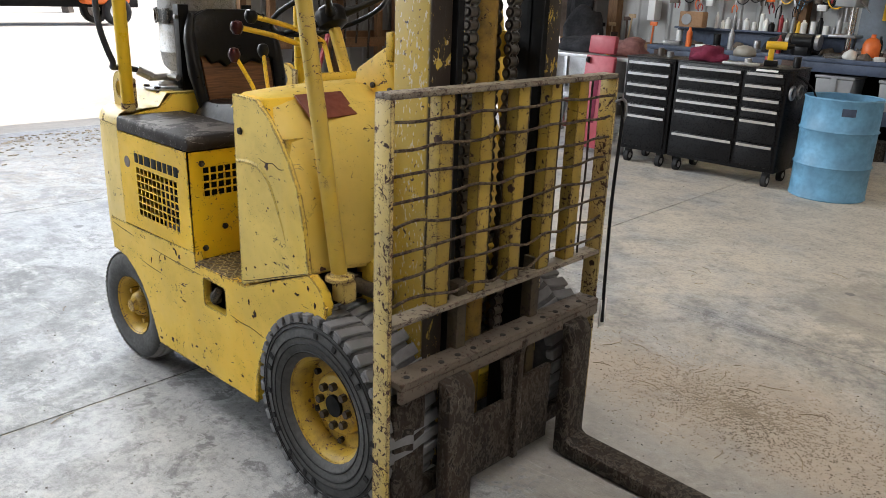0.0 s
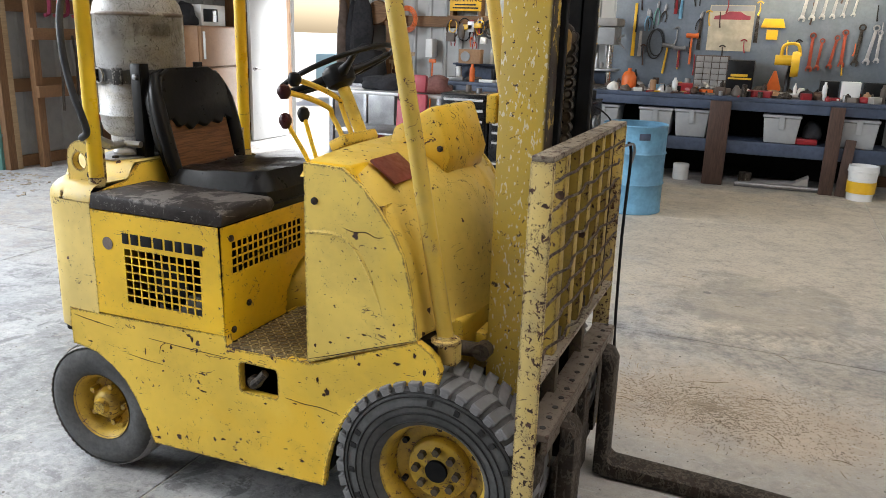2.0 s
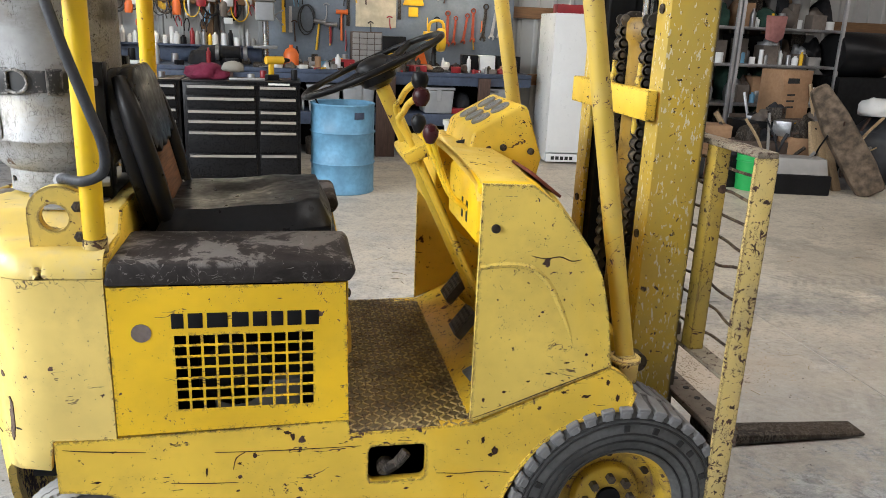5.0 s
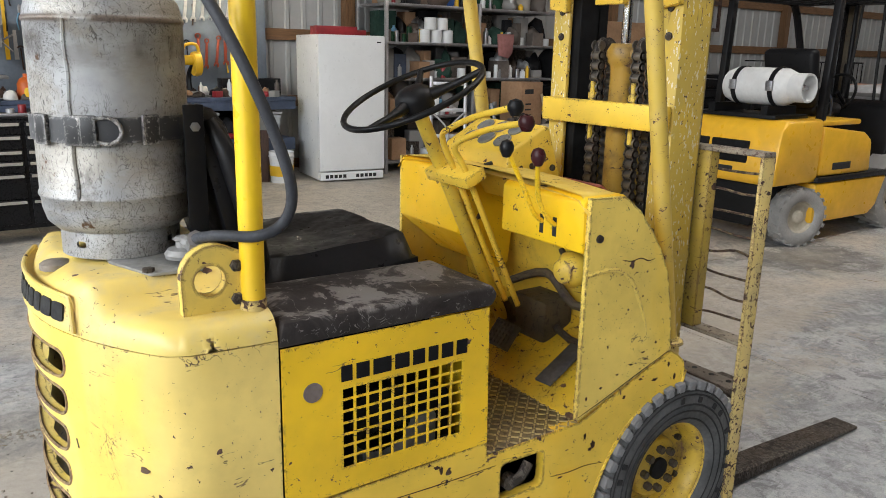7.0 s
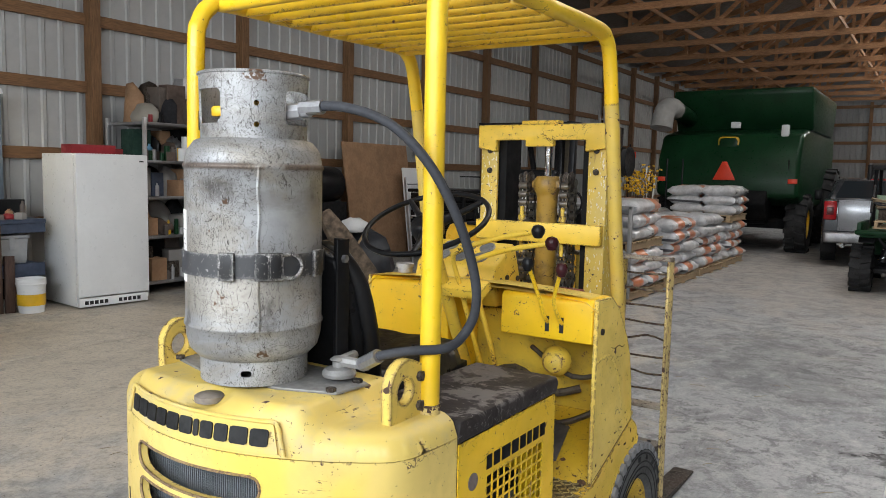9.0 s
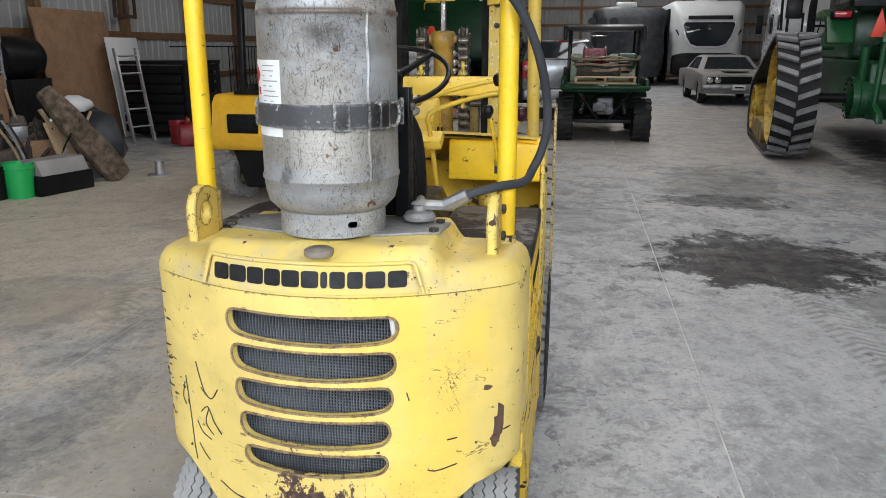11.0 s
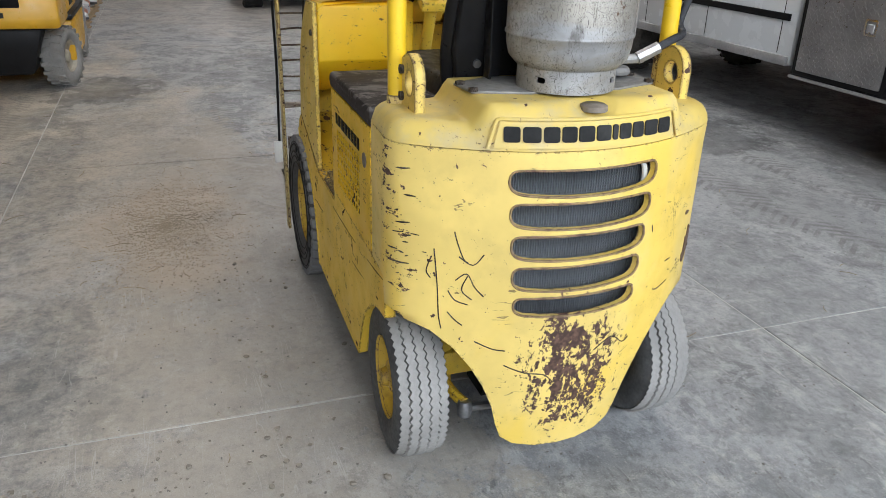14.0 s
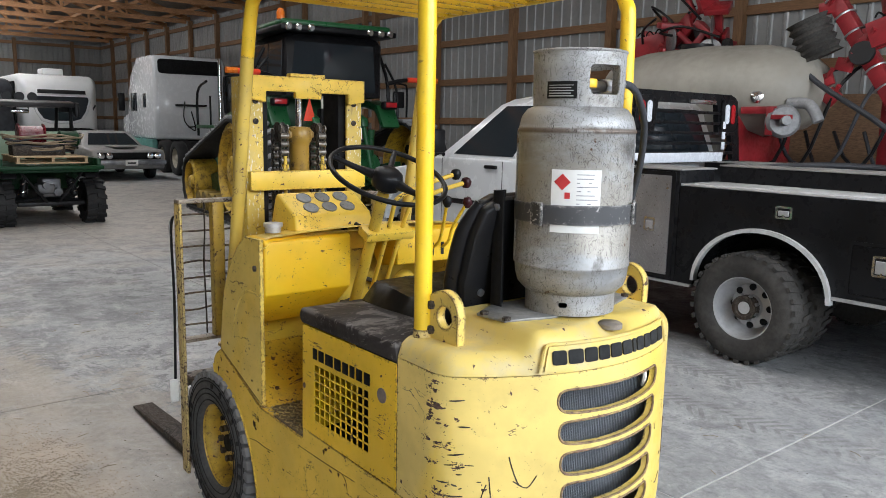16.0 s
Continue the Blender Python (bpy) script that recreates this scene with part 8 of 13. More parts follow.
# tools on the board
def wrench(at, L, material, tilt=0, group="wrenches", adjustable=False):
    s = Shape()
    w = L * 0.045
    s.prism([(-w, 0.12 * L), (w, 0.12 * L), (w * 0.8, 0.86 * L), (-w * 0.8, 0.86 * L)], "y", -0.006, 0.006, 0.002)
    h = L * 0.09
    s.prism([(-h, 0.02 * L), (-h * 0.5, -0.01 * L), (-h * 0.45, 0.06 * L), (h * 0.35, 0.06 * L), (h * 0.4, -0.03 * L), (h, 0.0), (h * 1.0, 0.09 * L), (h * 0.4, 0.14 * L), (-h * 0.5, 0.14 * L)], "y", -0.008, 0.008, 0.002)
    s.lathe([(h * 0.55, -0.007), (h * 0.95, -0.007), (h * 0.95, 0.007), (h * 0.55, 0.007)], 14, along((0, 0, 0.92 * L), (0, 1, 0.92 * L)), caps=False)
    o = solo("pipe_wrench" if adjustable else "wrench", s, material, "red-handled pipe wrench hanging on the board" if adjustable else "bright steel wrench hanging on the board", "wrench", at, 0, group)
    o.rotation_euler[1] = radians(tilt)
    return o


for i in range(6):
    wrench((1.55 + 0.102 * i, 7.58, 1.80 + 0.012 * i), 0.42 - 0.03 * i, M["alloy"], 8)
for i, x in enumerate((1.70, 1.78, 1.90, 2.02, 2.15, 2.26, 2.36)):
    wrench((x, 7.58, 1.26 + 0.02 * i), (0.42, 0.34, 0.36, 0.40, 0.44, 0.42, 0.34)[i], M["wrench_red"] if i < 4 else (M["rust"] if i == 4 else M["alloy"]), 4 * (i % 3), "pipe wrenches", i < 5)


def hammer(at, L, handle, head, label, tilt=0):
    ob = thing("hammer", label, "hammer", at, 0, "hammers")
    ob.rotation_euler[1] = radians(tilt)
    part("handle", Shape().cyl((0, 0, 0), (0, 0, L), 0.014, 0.011, n=10), handle, ob)
    part("head", Shape().cyl((-0.065, 0, L), (0.065, 0, L), 0.026, n=14).cyl((0.05, 0, L), (0.075, 0, L), 0.032, n=14), head, ob)
    return ob


hammer((0.40, 7.57, 1.28), 0.33, M["orange"], M["orange"], "orange dead-blow hammer on the board")
hammer((0.10, 7.57, 1.16), 0.33, M["tool_yellow"], M["steel"], "yellow-handled hammer on the board", 6)
hammer((0.27, 7.57, 1.24), 0.22, M["red"], M["steel"], "small red-handled hammer on the board")
pic = thing("car_poster", "pinned poster with a dark red car shape", "poster", (0, 0, 0))
part("sheet", Shape().box(0.57, 1.06, 7.588, 7.592, 1.45, 1.96), plain("aged_poster_paper", (0.52, 0.46, 0.34), 0.6, grain=14, spread=0.25, spot=6), pic)
part("car_shape", Shape().prism([(0.62, 1.80), (0.63, 1.84), (0.72, 1.85), (0.78, 1.89), (0.90, 1.89), (0.97, 1.85), (1.02, 1.84), (1.02, 1.80)], "y", 7.585, 7.588), M["pink_red"], pic)
part("sky_band", Shape().box(0.58, 1.05, 7.5865, 7.588, 1.895, 1.95), M["grey_plastic"], pic)
for i, (x, z, rr) in enumerate(((-0.02, 1.50, 0.13), (0.0, 1.52, 0.12))):
    solo("cable_coil", Shape().tube([(x + rr * 0.7 * math.cos(a), 7.575, z + rr * 1.3 * math.sin(a)) for a in np.linspace(0, 2 * math.pi, 18)[:-1]], 0.008, 7, 2, closed=True), M["cable"], "grey cable coil hanging on the board", "cable", group="cable coils")
for i, x in enumerate((-0.28, -0.20, 0.18, 0.24, 0.48, 1.10)):
    L = (0.62, 0.3, 0.28, 0.22, 0.42, 0.3)[i]
    solo("hand_tool", Shape().prism([(-0.022, 0), (0.022, 0), (0.016, L), (-0.016, L)], "y", -0.012, 0.0, 0.004), M[("tool_yellow", "alloy", "red", "blue", "rust", "rust")[i]], "long hand tool hanging on the board", "tool", (x, 7.595, (1.35, 1.35, 1.85, 1.8, 1.45, 1.55)[i]), 0, "hung tools")
sq = solo("socket_rail", Shape().prism([(-0.10, 0.10), (0.10, 0.10), (0.13, 0.0), (-0.13, 0.0)], "y", -0.02, 0, 0.003).box(-0.06, 0.06, -0.015, 0, -0.13, -0.02, 0.004), M["tool_yellow"], "yellow wire rack with brush", "rack", (1.27, 7.59, 1.72))
saw = thing("chop_saw", "yellow portable saw standing on a grey base", "saw", (1.50, 7.22, 0.975))
part("base", Shape().box(-0.18, 0.2, -0.15, 0.15, 0, 0.05, 0.008), M["alloy"], saw)
part("arm", Shape().tube([(0.0, 0.1, 0.05), (0.0, 0.12, 0.22), (0.02, 0.0, 0.36)], 0.03, 8), M["black"], saw)
part("guard", Shape().lathe([(0.0, -0.04), (0.13, -0.04), (0.14, 0.0), (0.13, 0.04), (0, 0.04)], 24, along((0.05, -0.02, 0.36), (1.0, -0.02, 0.36))), M["tool_yellow"], saw)
part("motor", Shape().cyl((-0.16, -0.02, 0.40), (0.03, -0.02, 0.40), 0.055, n=16), M["tool_yellow"], saw)
part("handle", Shape().tube([(-0.1, -0.02, 0.45), (-0.08, -0.05, 0.56), (0.05, -0.05, 0.57), (0.09, -0.02, 0.45)], 0.018, 8), M["tool_yellow"], saw)
dp = thing("drill_press", "grey bench drill press with chrome column", "drill press", (-0.48, 7.15, 0.975))
part("base", Shape().box(-0.14, 0.14, -0.2, 0.14, 0, 0.04, 0.008), M["rust"], dp)
part("column", Shape().cyl((0, 0.08, 0.04), (0, 0.08, 0.62), 0.036, n=18), M["chrome"], dp)
part("table", Shape().box(-0.13, 0.13, -0.18, 0.08, 0.20, 0.23, 0.006), M["steel"], dp)
part("head", Shape().box(-0.10, 0.10, -0.24, 0.16, 0.50, 0.70, 0.02), M["grey_plastic"], dp)
part("belt_cover", Shape().box(-0.12, 0.12, -0.26, 0.22, 0.705, 0.80, 0.02), M["old_grey"], dp)
part("quill", Shape().cyl((0, -0.14, 0.36), (0, -0.14, 0.50), 0.022, n=12), M["steel"], dp)
part("feed_arm", Shape().tube([(0.1, -0.12, 0.56), (0.2, -0.2, 0.62)], 0.008).tube([(0.1, -0.12, 0.56), (0.2, -0.1, 0.46)], 0.008), M["steel"], dp)
grd = thing("bench_grinder", "black bench grinder bolted on the bench", "grinder", (-0.85, 7.0, 0.975))
part("motor", Shape().cyl((-0.1, 0, 0.14), (0.1, 0, 0.14), 0.075, n=18).box(-0.08, 0.08, -0.07, 0.07, 0, 0.09, 0.01), M["black"], grd)
for x in (-0.15, 0.15):
    part("stone", Shape().cyl((x - 0.02, 0, 0.14), (x + 0.02, 0, 0.14), 0.08, n=20), M["steel"], grd)
lump("dark_rags", (-1.05, 7.2, 0.975), (0.55, 0.35, 0.2), M["cloth_dark"], "dark rags heaped on the bench", "rags", 8, 0.4)
rad_ = thing("radio", "old tan radio with a round speaker", "radio", (-2.3, 7.35, 1.18))
part("case", Shape().box(-0.15, 0.15, -0.07, 0.07, 0, 0.18, 0.012), M["cardboard"], rad_)
part("speaker", Shape().lathe([(0.065, -0.078), (0.06, -0.082), (0, -0.080)], 20, along((-0.05, 0, 0.09), (-0.05, 1, 0.09)), caps=False), M["grey_plastic"], rad_)
cab = thing("drawer_cabinet", "grey parts cabinet with many little drawers", "cabinet", (0.70, 7.38, 0.975))
part("case", Shape().box(-0.20, 0.16, -0.12, 0.12, 0, 0.42, 0.005), M["canvas"], cab)
for r in range(6):
    for c in range(4):
        part("drawer", Shape().box(-0.19 + 0.087 * c, -0.11 + 0.087 * c, -0.128, -0.121, 0.02 + 0.066 * r, 0.08 + 0.066 * r, 0.002), M["old_grey"], cab)
bin_ = thing("tool_crate", "black open crate filled with small tools", "crate", (1.00, 7.36, 0.975))
part("crate", Shape().box(-0.14, 0.14, -0.13, 0.13, 0, 0.38, 0.005), M["black"], bin_)
part("shelf", Shape().box(-0.125, 0.125, -0.137, -0.132, 0.17, 0.19, 0.001).box(-0.1, 0.08, -0.142, -0.132, 0.20, 0.23, 0.004), M["tool_yellow"], bin_)
for i, (x, m_) in enumerate(((1.92, "black"), (2.13, "white"), (2.40, "black"))):
    carton((x, 7.25, 0.975), (0.19 if i < 2 else 0.28, 0.18, 0.2), M[m_], 0, "battery", "car battery on the bench", "battery", "batteries")
cone = solo("warning_triangle", Shape().prism([(-0.09, 0), (0.09, 0), (0.01, 0.22), (-0.01, 0.22)], "y", -0.02, 0.02, 0.006), M["orange"], "orange reflective triangle on the workbench", "triangle", (1.36, 7.48, 1.03), 15)
solo("wood_block", Shape().box(-0.12, 0.12, -0.1, 0.1, 0, 0.055, 0.004), M["brown_board"], "dark wooden block on the workbench", "block", (1.36, 7.45, 0.975))
solo("oil_jug", Shape().lathe([(0.08, 0), (0.085, 0.01), (0.085, 0.15), (0.06, 0.2), (0.022, 0.22), (0.022, 0.25)], 16), M["orange"], "orange plastic oil jug", "jug", (-0.20, 7.05, 0.975))
carton((0.40, 7.1, 0.975), (0.22, 0.14, 0.11), M["red"], 10, "tool_case", "small red tool case", "case")
carton((1.24, 7.05, 0.975), (0.26, 0.16, 0.07), M["red"], -14, "floor_jack", "small red jack body", "jack")
random.seed(33)
cols = ["clutter", "red", "alloy", "tool_yellow", "white", "black", "blue", "rust", "cardboard", "orange", "steel", "green"]
for i in range(40):
    x = -2.5 + 5.0 * i / 40 + random.uniform(-0.05, 0.05)
    y = random.uniform(6.95, 7.10) if i % 2 else random.uniform(7.30, 7.5)
    if -0.7 < x < -0.25 or 1.3 < x < 1.75 or 0.5 < x < 1.15 and y > 7.2:
        continue
    k = i % 4
    m_ = M[random.choice(cols)]
    if k == 0:
        can((x, y, 0.975), random.uniform(0.03, 0.05), random.uniform(0.09, 0.17), m_, group="cans on the bench")
    elif k == 1:
        carton((x, y, 0.975), (random.uniform(0.08, 0.2), random.uniform(0.06, 0.12), random.uniform(0.03, 0.09)), m_, random.uniform(-40, 40), "parts_box", "small box of parts on the bench", "box", "boxes on the bench")
    elif k == 2:
        lump("scrap_heap", (x, y, 0.975), (random.uniform(0.12, 0.26), random.uniform(0.1, 0.2), random.uniform(0.04, 0.08)), M["clutter"], "heap of small metal parts", "parts", i, 0.6, n=2)
    else:
        can((x, y, 0.975), random.uniform(0.025, 0.035), random.uniform(0.16, 0.24), m_, "spray_can", "spray can on the bench", "can", "spray cans", neck=0.45)
x = -2.08
while x < -0.6:
    r_ = random.uniform(0.02, 0.038)
    can((x, 7.535 + random.uniform(-0.02, 0.015), 1.178), r_, random.uniform(0.09, 0.21), M[random.choice(["tool_yellow", "white", "white", "white_paper", "clutter", "alloy", "steel", "red", "pale_rubber", "black"])], "spray_can", "spray can or bottle on the wall ledge", "can", "spray cans", neck=random.choice((0.0, 0.45, 0.5)))
    x += r_ * 2 + random.choice((0.004, 0.006, 0.012, 0.03))
solo("wall_ledge", Shape().box(-2.6, -0.54, 7.47, 7.60, 1.155, 1.178, 0.003), M["bench_blue"], "narrow ledge above the bench", "shelf", kind="structure")
for i in range(16):
    x = -2.65 + 0.13 * i
    k = i % 4
    if k == 0:
        solo("hung_coil", Shape().tube([(x + 0.09 * math.cos(a), 7.56, 1.62 + 0.11 * math.sin(a)) for a in np.linspace(0, 2 * math.pi, 14)[:-1]], 0.012, 6, 2, closed=True), M[("canvas", "cable", "rust", "black")[(i // 4) % 4]], "coiled cord hanging on the board", "cord", group="hung coils")
    elif k == 1:
        lump("glove", (x, 7.54, 1.50), (0.10, 0.06, 0.2), M[random.choice(["canvas", "clutter", "orange"])], "work glove hanging on the board", "glove", i, 0.3, "gloves", 2)
    else:
        L = random.uniform(0.14, 0.32)
        solo("hand_tool", Shape().box(-0.012, 0.012, -0.012, 0.0, -L, 0.02, 0.004).box(-0.03, 0.03, -0.02, 0.0, -0.02, 0.03, 0.006), M[random.choice(["rust", "alloy", "red", "black", "steel"])], "hand tool hanging on the board", "tool", (x, 7.583, 1.70), 0, "hung tools")
sg = thing("green_sign", "dark green enamel sign with a yellow emblem", "sign", (-1.40, 7.59, 1.90))
part("panel", Shape().box(-0.28, 0.28, -0.012, 0, -0.07, 0.12, 0.004), plain("sign_green", (0.03, 0.06, 0.035), 0.5), sg)
part("emblem", Shape().lathe([(0.06, -0.014), (0.06, -0.012)], 20, along((-0.19, 0, 0.02), (-0.19, 1, 0.02))), M["tool_yellow"], sg)
part("name_bar", Shape().box(-0.10, 0.22, -0.014, -0.012, 0.02, 0.07), M["white_paper"], sg)
sy = thing("yellow_sign", "bright yellow notice on the wall", "sign", (-2.5, 7.605, 1.98))
part("panel", Shape().box(-0.22, 0.22, -0.01, 0, -0.14, 0.2, 0.003), M["tool_yellow"], sy)
def lettering(word, size, at, material, parent):
    """A word in the built-in font as a thin mesh facing -y."""
    cu = bpy.data.curves.new("lettering", "FONT")
    cu.body, cu.size, cu.extrude, cu.align_x = word, size, 0.0008, "CENTER"
    tmp = bpy.data.objects.new("lettering", cu)
    me = bpy.data.meshes.new_from_object(tmp)
    bpy.data.objects.remove(tmp), bpy.data.curves.remove(cu)
    me.materials.append(material)
    ob = new("lettering", me)
    ob.parent, ob.matrix_basis = parent, Matrix.Translation(at) @ Matrix.Rotation(radians(90), 4, "X")
    return tagged(ob)


lettering("HUNTING", 0.105, (0, -0.0115, -0.02), M["ink"], sy)
for k, w_ in ((-0.07, 0.30), (-0.11, 0.36)):
    part("print_line", Shape().box(-w_ / 2, w_ / 2, -0.0118, -0.0102, k, k + 0.018), M["ink"], sy)
for x in (-0.2, 0.2):
    part("batten", Shape().box(x - 0.02, x + 0.02, 0.0, 0.15, -0.36, 0.2, 0.003), M["wood"], sy)
part("print_bar", Shape().box(-0.16, 0.16, -0.012, -0.01, 0.0, 0.05), M["ink"], sy)
reel_ = thing("hose_reel", "round wooden cord reel hanging on the wall", "reel", (-3.75, 7.54, 1.80))
part("wall_bracket", Shape().box(-0.03, 0.03, 0.0, 0.20, -0.03, 0.03, 0.003), M["steel"], reel_)
part("coil", Shape().lathe([(0.06, -0.05), (0.15, -0.05), (0.16, 0.0), (0.15, 0.05), (0.06, 0.05)], 24, along((0, 0, 0), (0, 1, 0))), M["wood"], reel_)
part("arm", Shape().box(-0.02, 0.02, -0.02, 0.02, -0.35, 0.0, 0.004, m=pose(0.05, 0, 0, 0, -28, 0)), M["wood"], reel_)
lump("black_rubbish_bag", (-3.75, 7.2, 0.87), (0.55, 0.45, 0.5), M["cloth_dark"], "full black rubbish bag on the side counter", "bag", 2, 0.2)
carton((-3.7, 7.25, 0.0), (1.0, 0.6, 0.87), M["steel"], 0, "side_counter", "grey steel side counter", "counter")
for i, x in enumerate((-4.28, -4.14)):
    lump("jacket", (x, 7.5, 0.95), (0.2, 0.2, 1.0), M["cloth_dark"] if i else M["canvas"], "dark work jacket hanging beside the door", "jacket", i + 14, 0.2, "jackets")
solo("outlet_strip", Shape().box(-0.05, 0.05, -0.03, 0.14, -0.12, 0.12, 0.004), M["white"], "white electric box on the wall", "switch", (-3.0, 7.6, 1.35))
bk = bucket((2.34, 6.72, 0.0), 0.145, 0.36, M["white"], "white plastic pail with a yellow label")
part("label", Shape().lathe([(0.1375, 0.08), (0.1405, 0.2)], 28, caps=False), M["tool_yellow"], bk)
for i, (x, sx) in enumerate(((0.05, 0.2), (0.22, 0.16), (0.5, 0.18), (-0.3, 0.2), (1.2, 0.14))):
    can((x, 7.0, 0.0), sx * 0.5, sx, M[("rust", "steel", "white", "canvas", "rust")[i]], "coil_tin", "rusty tin under the bench", "tin", "tins under the bench")
solo("floor_jack", Shape().prism([(0, 0), (0.7, 0), (0.7, 0.16), (0.55, 0.08), (0, 0.05)], "y", -0.1, 0.1, 0.01), M["old_grey"], "long grey trolley jack under the bench", "jack", (1.15, 6.98, 0.0))
solo("pipe", Shape().cyl((0, 0, 0.03), (0.9, 0.05, 0.03), 0.03), M["steel"], "steel pipe under the bench", "pipe", (1.1, 6.85, 0.0))
carton((1.75, 7.05, 0.5), (0.24, 0.2, 0.06), M["red"], 5, "red_tray", "red tray on the low shelf", "tray")
lump("black_bag", (1.82, 7.1, 0.56), (0.2, 0.2, 0.18), M["cloth_dark"], "black bag on the low shelf", "bag", 6)

# ---- white freezer ----
fz = thing("upright_freezer", "tall white upright freezer with a bottom vent", "freezer", (3.15, 6.80, 0.0), -6)
part("cabinet", Shape().box(-0.41, 0.41, -0.34, 0.40, 0.02, 1.69, 0.012), M["white"], fz)
dz = part("door", Shape().box(-0.412, 0.412, -0.415, -0.345, 0.13, 1.692, 0.014), M["white"], fz)
part("badge", Shape().box(0.31, 0.36, -0.4175, -0.415, 1.61, 1.625), M["ink"], dz)
part("kick_plate", Shape().box(-0.40, 0.40, -0.40, -0.345, 0.02, 0.115, 0.004), M["white"], fz)
for i in range(12):
    if i not in (5, 6):
        part("vent_slot", Shape().box(-0.34 + 0.055 * i, -0.30 + 0.055 * i, -0.403, -0.400, 0.045, 0.085), M["ink"], fz)
carton((3.05, 6.75, 1.692), (0.5, 0.25, 0.1), M["red"], -8, "red_case", "red metal case on the freezer", "case")
carton((3.38, 6.85, 1.692), (0.2, 0.2, 0.07), M["red"], 12, "red_box", "small red box on the freezer", "box")

# ---- steel shelving ----
def shelving(x0, x1, levels, y0=6.72, y1=7.45):
    ob = thing("steel_shelving", "open steel shelving crowded with shop clutter", "shelving", (0, 0, 0), 0, "shelving units")
    for x in (x0, x1):
        for y in (y0, y1):
            part("upright", Shape().box(x - 0.02, x + 0.02, y - 0.02, y + 0.02, 0, 2.15, 0.003), M["alloy"], ob)
    for z in levels:
        part("shelf", Shape().box(x0, x1, y0 + 0.001, y1, z - 0.035, z, 0.003), M["steel"], ob)
    return ob


LV = (0.16, 0.72, 1.20, 1.64, 2.10)
shelving(3.75, 5.10, LV)
shelving(5.16, 6.55, LV)
random.seed(77)
for u0, u1 in ((3.8, 5.05), (5.22, 6.5)):
    for zi, z in enumerate(LV):
        x = u0 + 0.08
        while x < u1 - 0.08:
            w = random.uniform(0.09, 0.24)
            y = random.uniform(6.84, 6.98)
            k = random.random()
            top = {0: 0.42, 1: 0.36, 2: 0.32, 3: 0.34, 4: 0.5}[zi]
            if zi == 4 or k < 0.22:
                lump("sack" if zi < 4 else "folded_canvas", (x + w / 2, y + 0.1, z), (w * 1.7, 0.45, random.uniform(0.16, top * 0.8)), M[random.choice(["canvas", "cloth_olive", "cloth_dark", "clutter", "old_grey", "poly_tank", "cardboard"])], "heaped canvas and sacks on the shelf", "bundle", int(x * 100), 0.35, "bundles on the shelf", 2)
                w *= 1.5
            elif k < 0.5:
                carton((x + w / 2, y, z), (w, 0.22, random.uniform(0.08, top * 0.75)), M[random.choice(["cardboard", "clutter", "white_paper", "old_grey", "canvas", "rust"])], random.uniform(-12, 12), "parts_box", "box of parts on the shelf", "box", "boxes on the shelf")
            elif k < 0.8:
                for q in range(2):
                    can((x + 0.05 + 0.09 * q, y - 0.03 + 0.06 * q, z), random.uniform(0.03, 0.045), random.uniform(0.1, 0.22), M[random.choice(["alloy", "tool_yellow", "white", "blue", "clutter", "steel", "red"])], "bottle", "bottle or can on the shelf", "bottle", "bottles on the shelf", neck=random.choice([0.0, 0.4]))
                w = max(w, 0.2)
            else:
                can((x + w / 2, y, z), w * 0.5, random.uniform(0.1, 0.2), M[random.choice(["white", "clutter", "white"])], "tub", "white plastic tub on the shelf", "tub", "tubs on the shelf")
            x += w + 0.02
for i, (x, z) in enumerate(((4.35, 1.64), (4.53, 1.64), (4.70, 1.64), (4.44, 1.80), (4.62, 1.80))):
    can((x, 6.80, z), 0.08, 0.16 if z < 1.7 else 0.15, M["white"], "white_tub", "white tub with a red label", "tub", "stacked tubs")

# hand truck and what leans by the shelves
ht = thing("hand_truck", "galvanised folding hand truck with black wheels", "hand truck", (3.95, 5.62, 0.0), -30)
for x in (-0.2, 0.2):
    part("rail", Shape().tube([(x, 0.02, 0.08), (x, 0.10, 0.7), (x, 0.17, 1.25)], 0.022, 8), M["alloy"], ht)
    part("wheel", Shape().cyl((x * 1.25 - 0.03, 0.10, 0.13), (x * 1.25 + 0.03, 0.10, 0.13), 0.13, n=24), M["rubber"], ht)
    part("hub", Shape().cyl((x * 1.25 - 0.033, 0.10, 0.13), (x * 1.25 + 0.033, 0.10, 0.13), 0.06, n=16), M["grey_plastic"], ht)
for z in (0.25, 0.55, 0.85, 1.15):
    part("crossbar", Shape().box(-0.2, 0.2, 0.03 + 0.12 * z, 0.06 + 0.12 * z, z, z + 0.04, 0.004), M["alloy"], ht)
for s_ in (-1, 1):
    part("brace", Shape().tube([(s_ * 0.19, 0.06, 0.85), (0.0, 0.08, 0.62), (s_ * 0.1, 0.08, 0.3)], 0.012, 6), M["alloy"], ht)
part("toe_plate", Shape().box(-0.24, 0.24, -0.22, 0.02, 0.02, 0.035, 0.003), M["alloy"], ht)
bucket((4.30, 5.22, 0.0), 0.15, 0.34, M["black"], "black plastic bucket with wire handle")
bucket((4.45, 5.02, 0.0), 0.15, 0.36, M["green_bucket"], "bright green plastic bucket with wire handle")
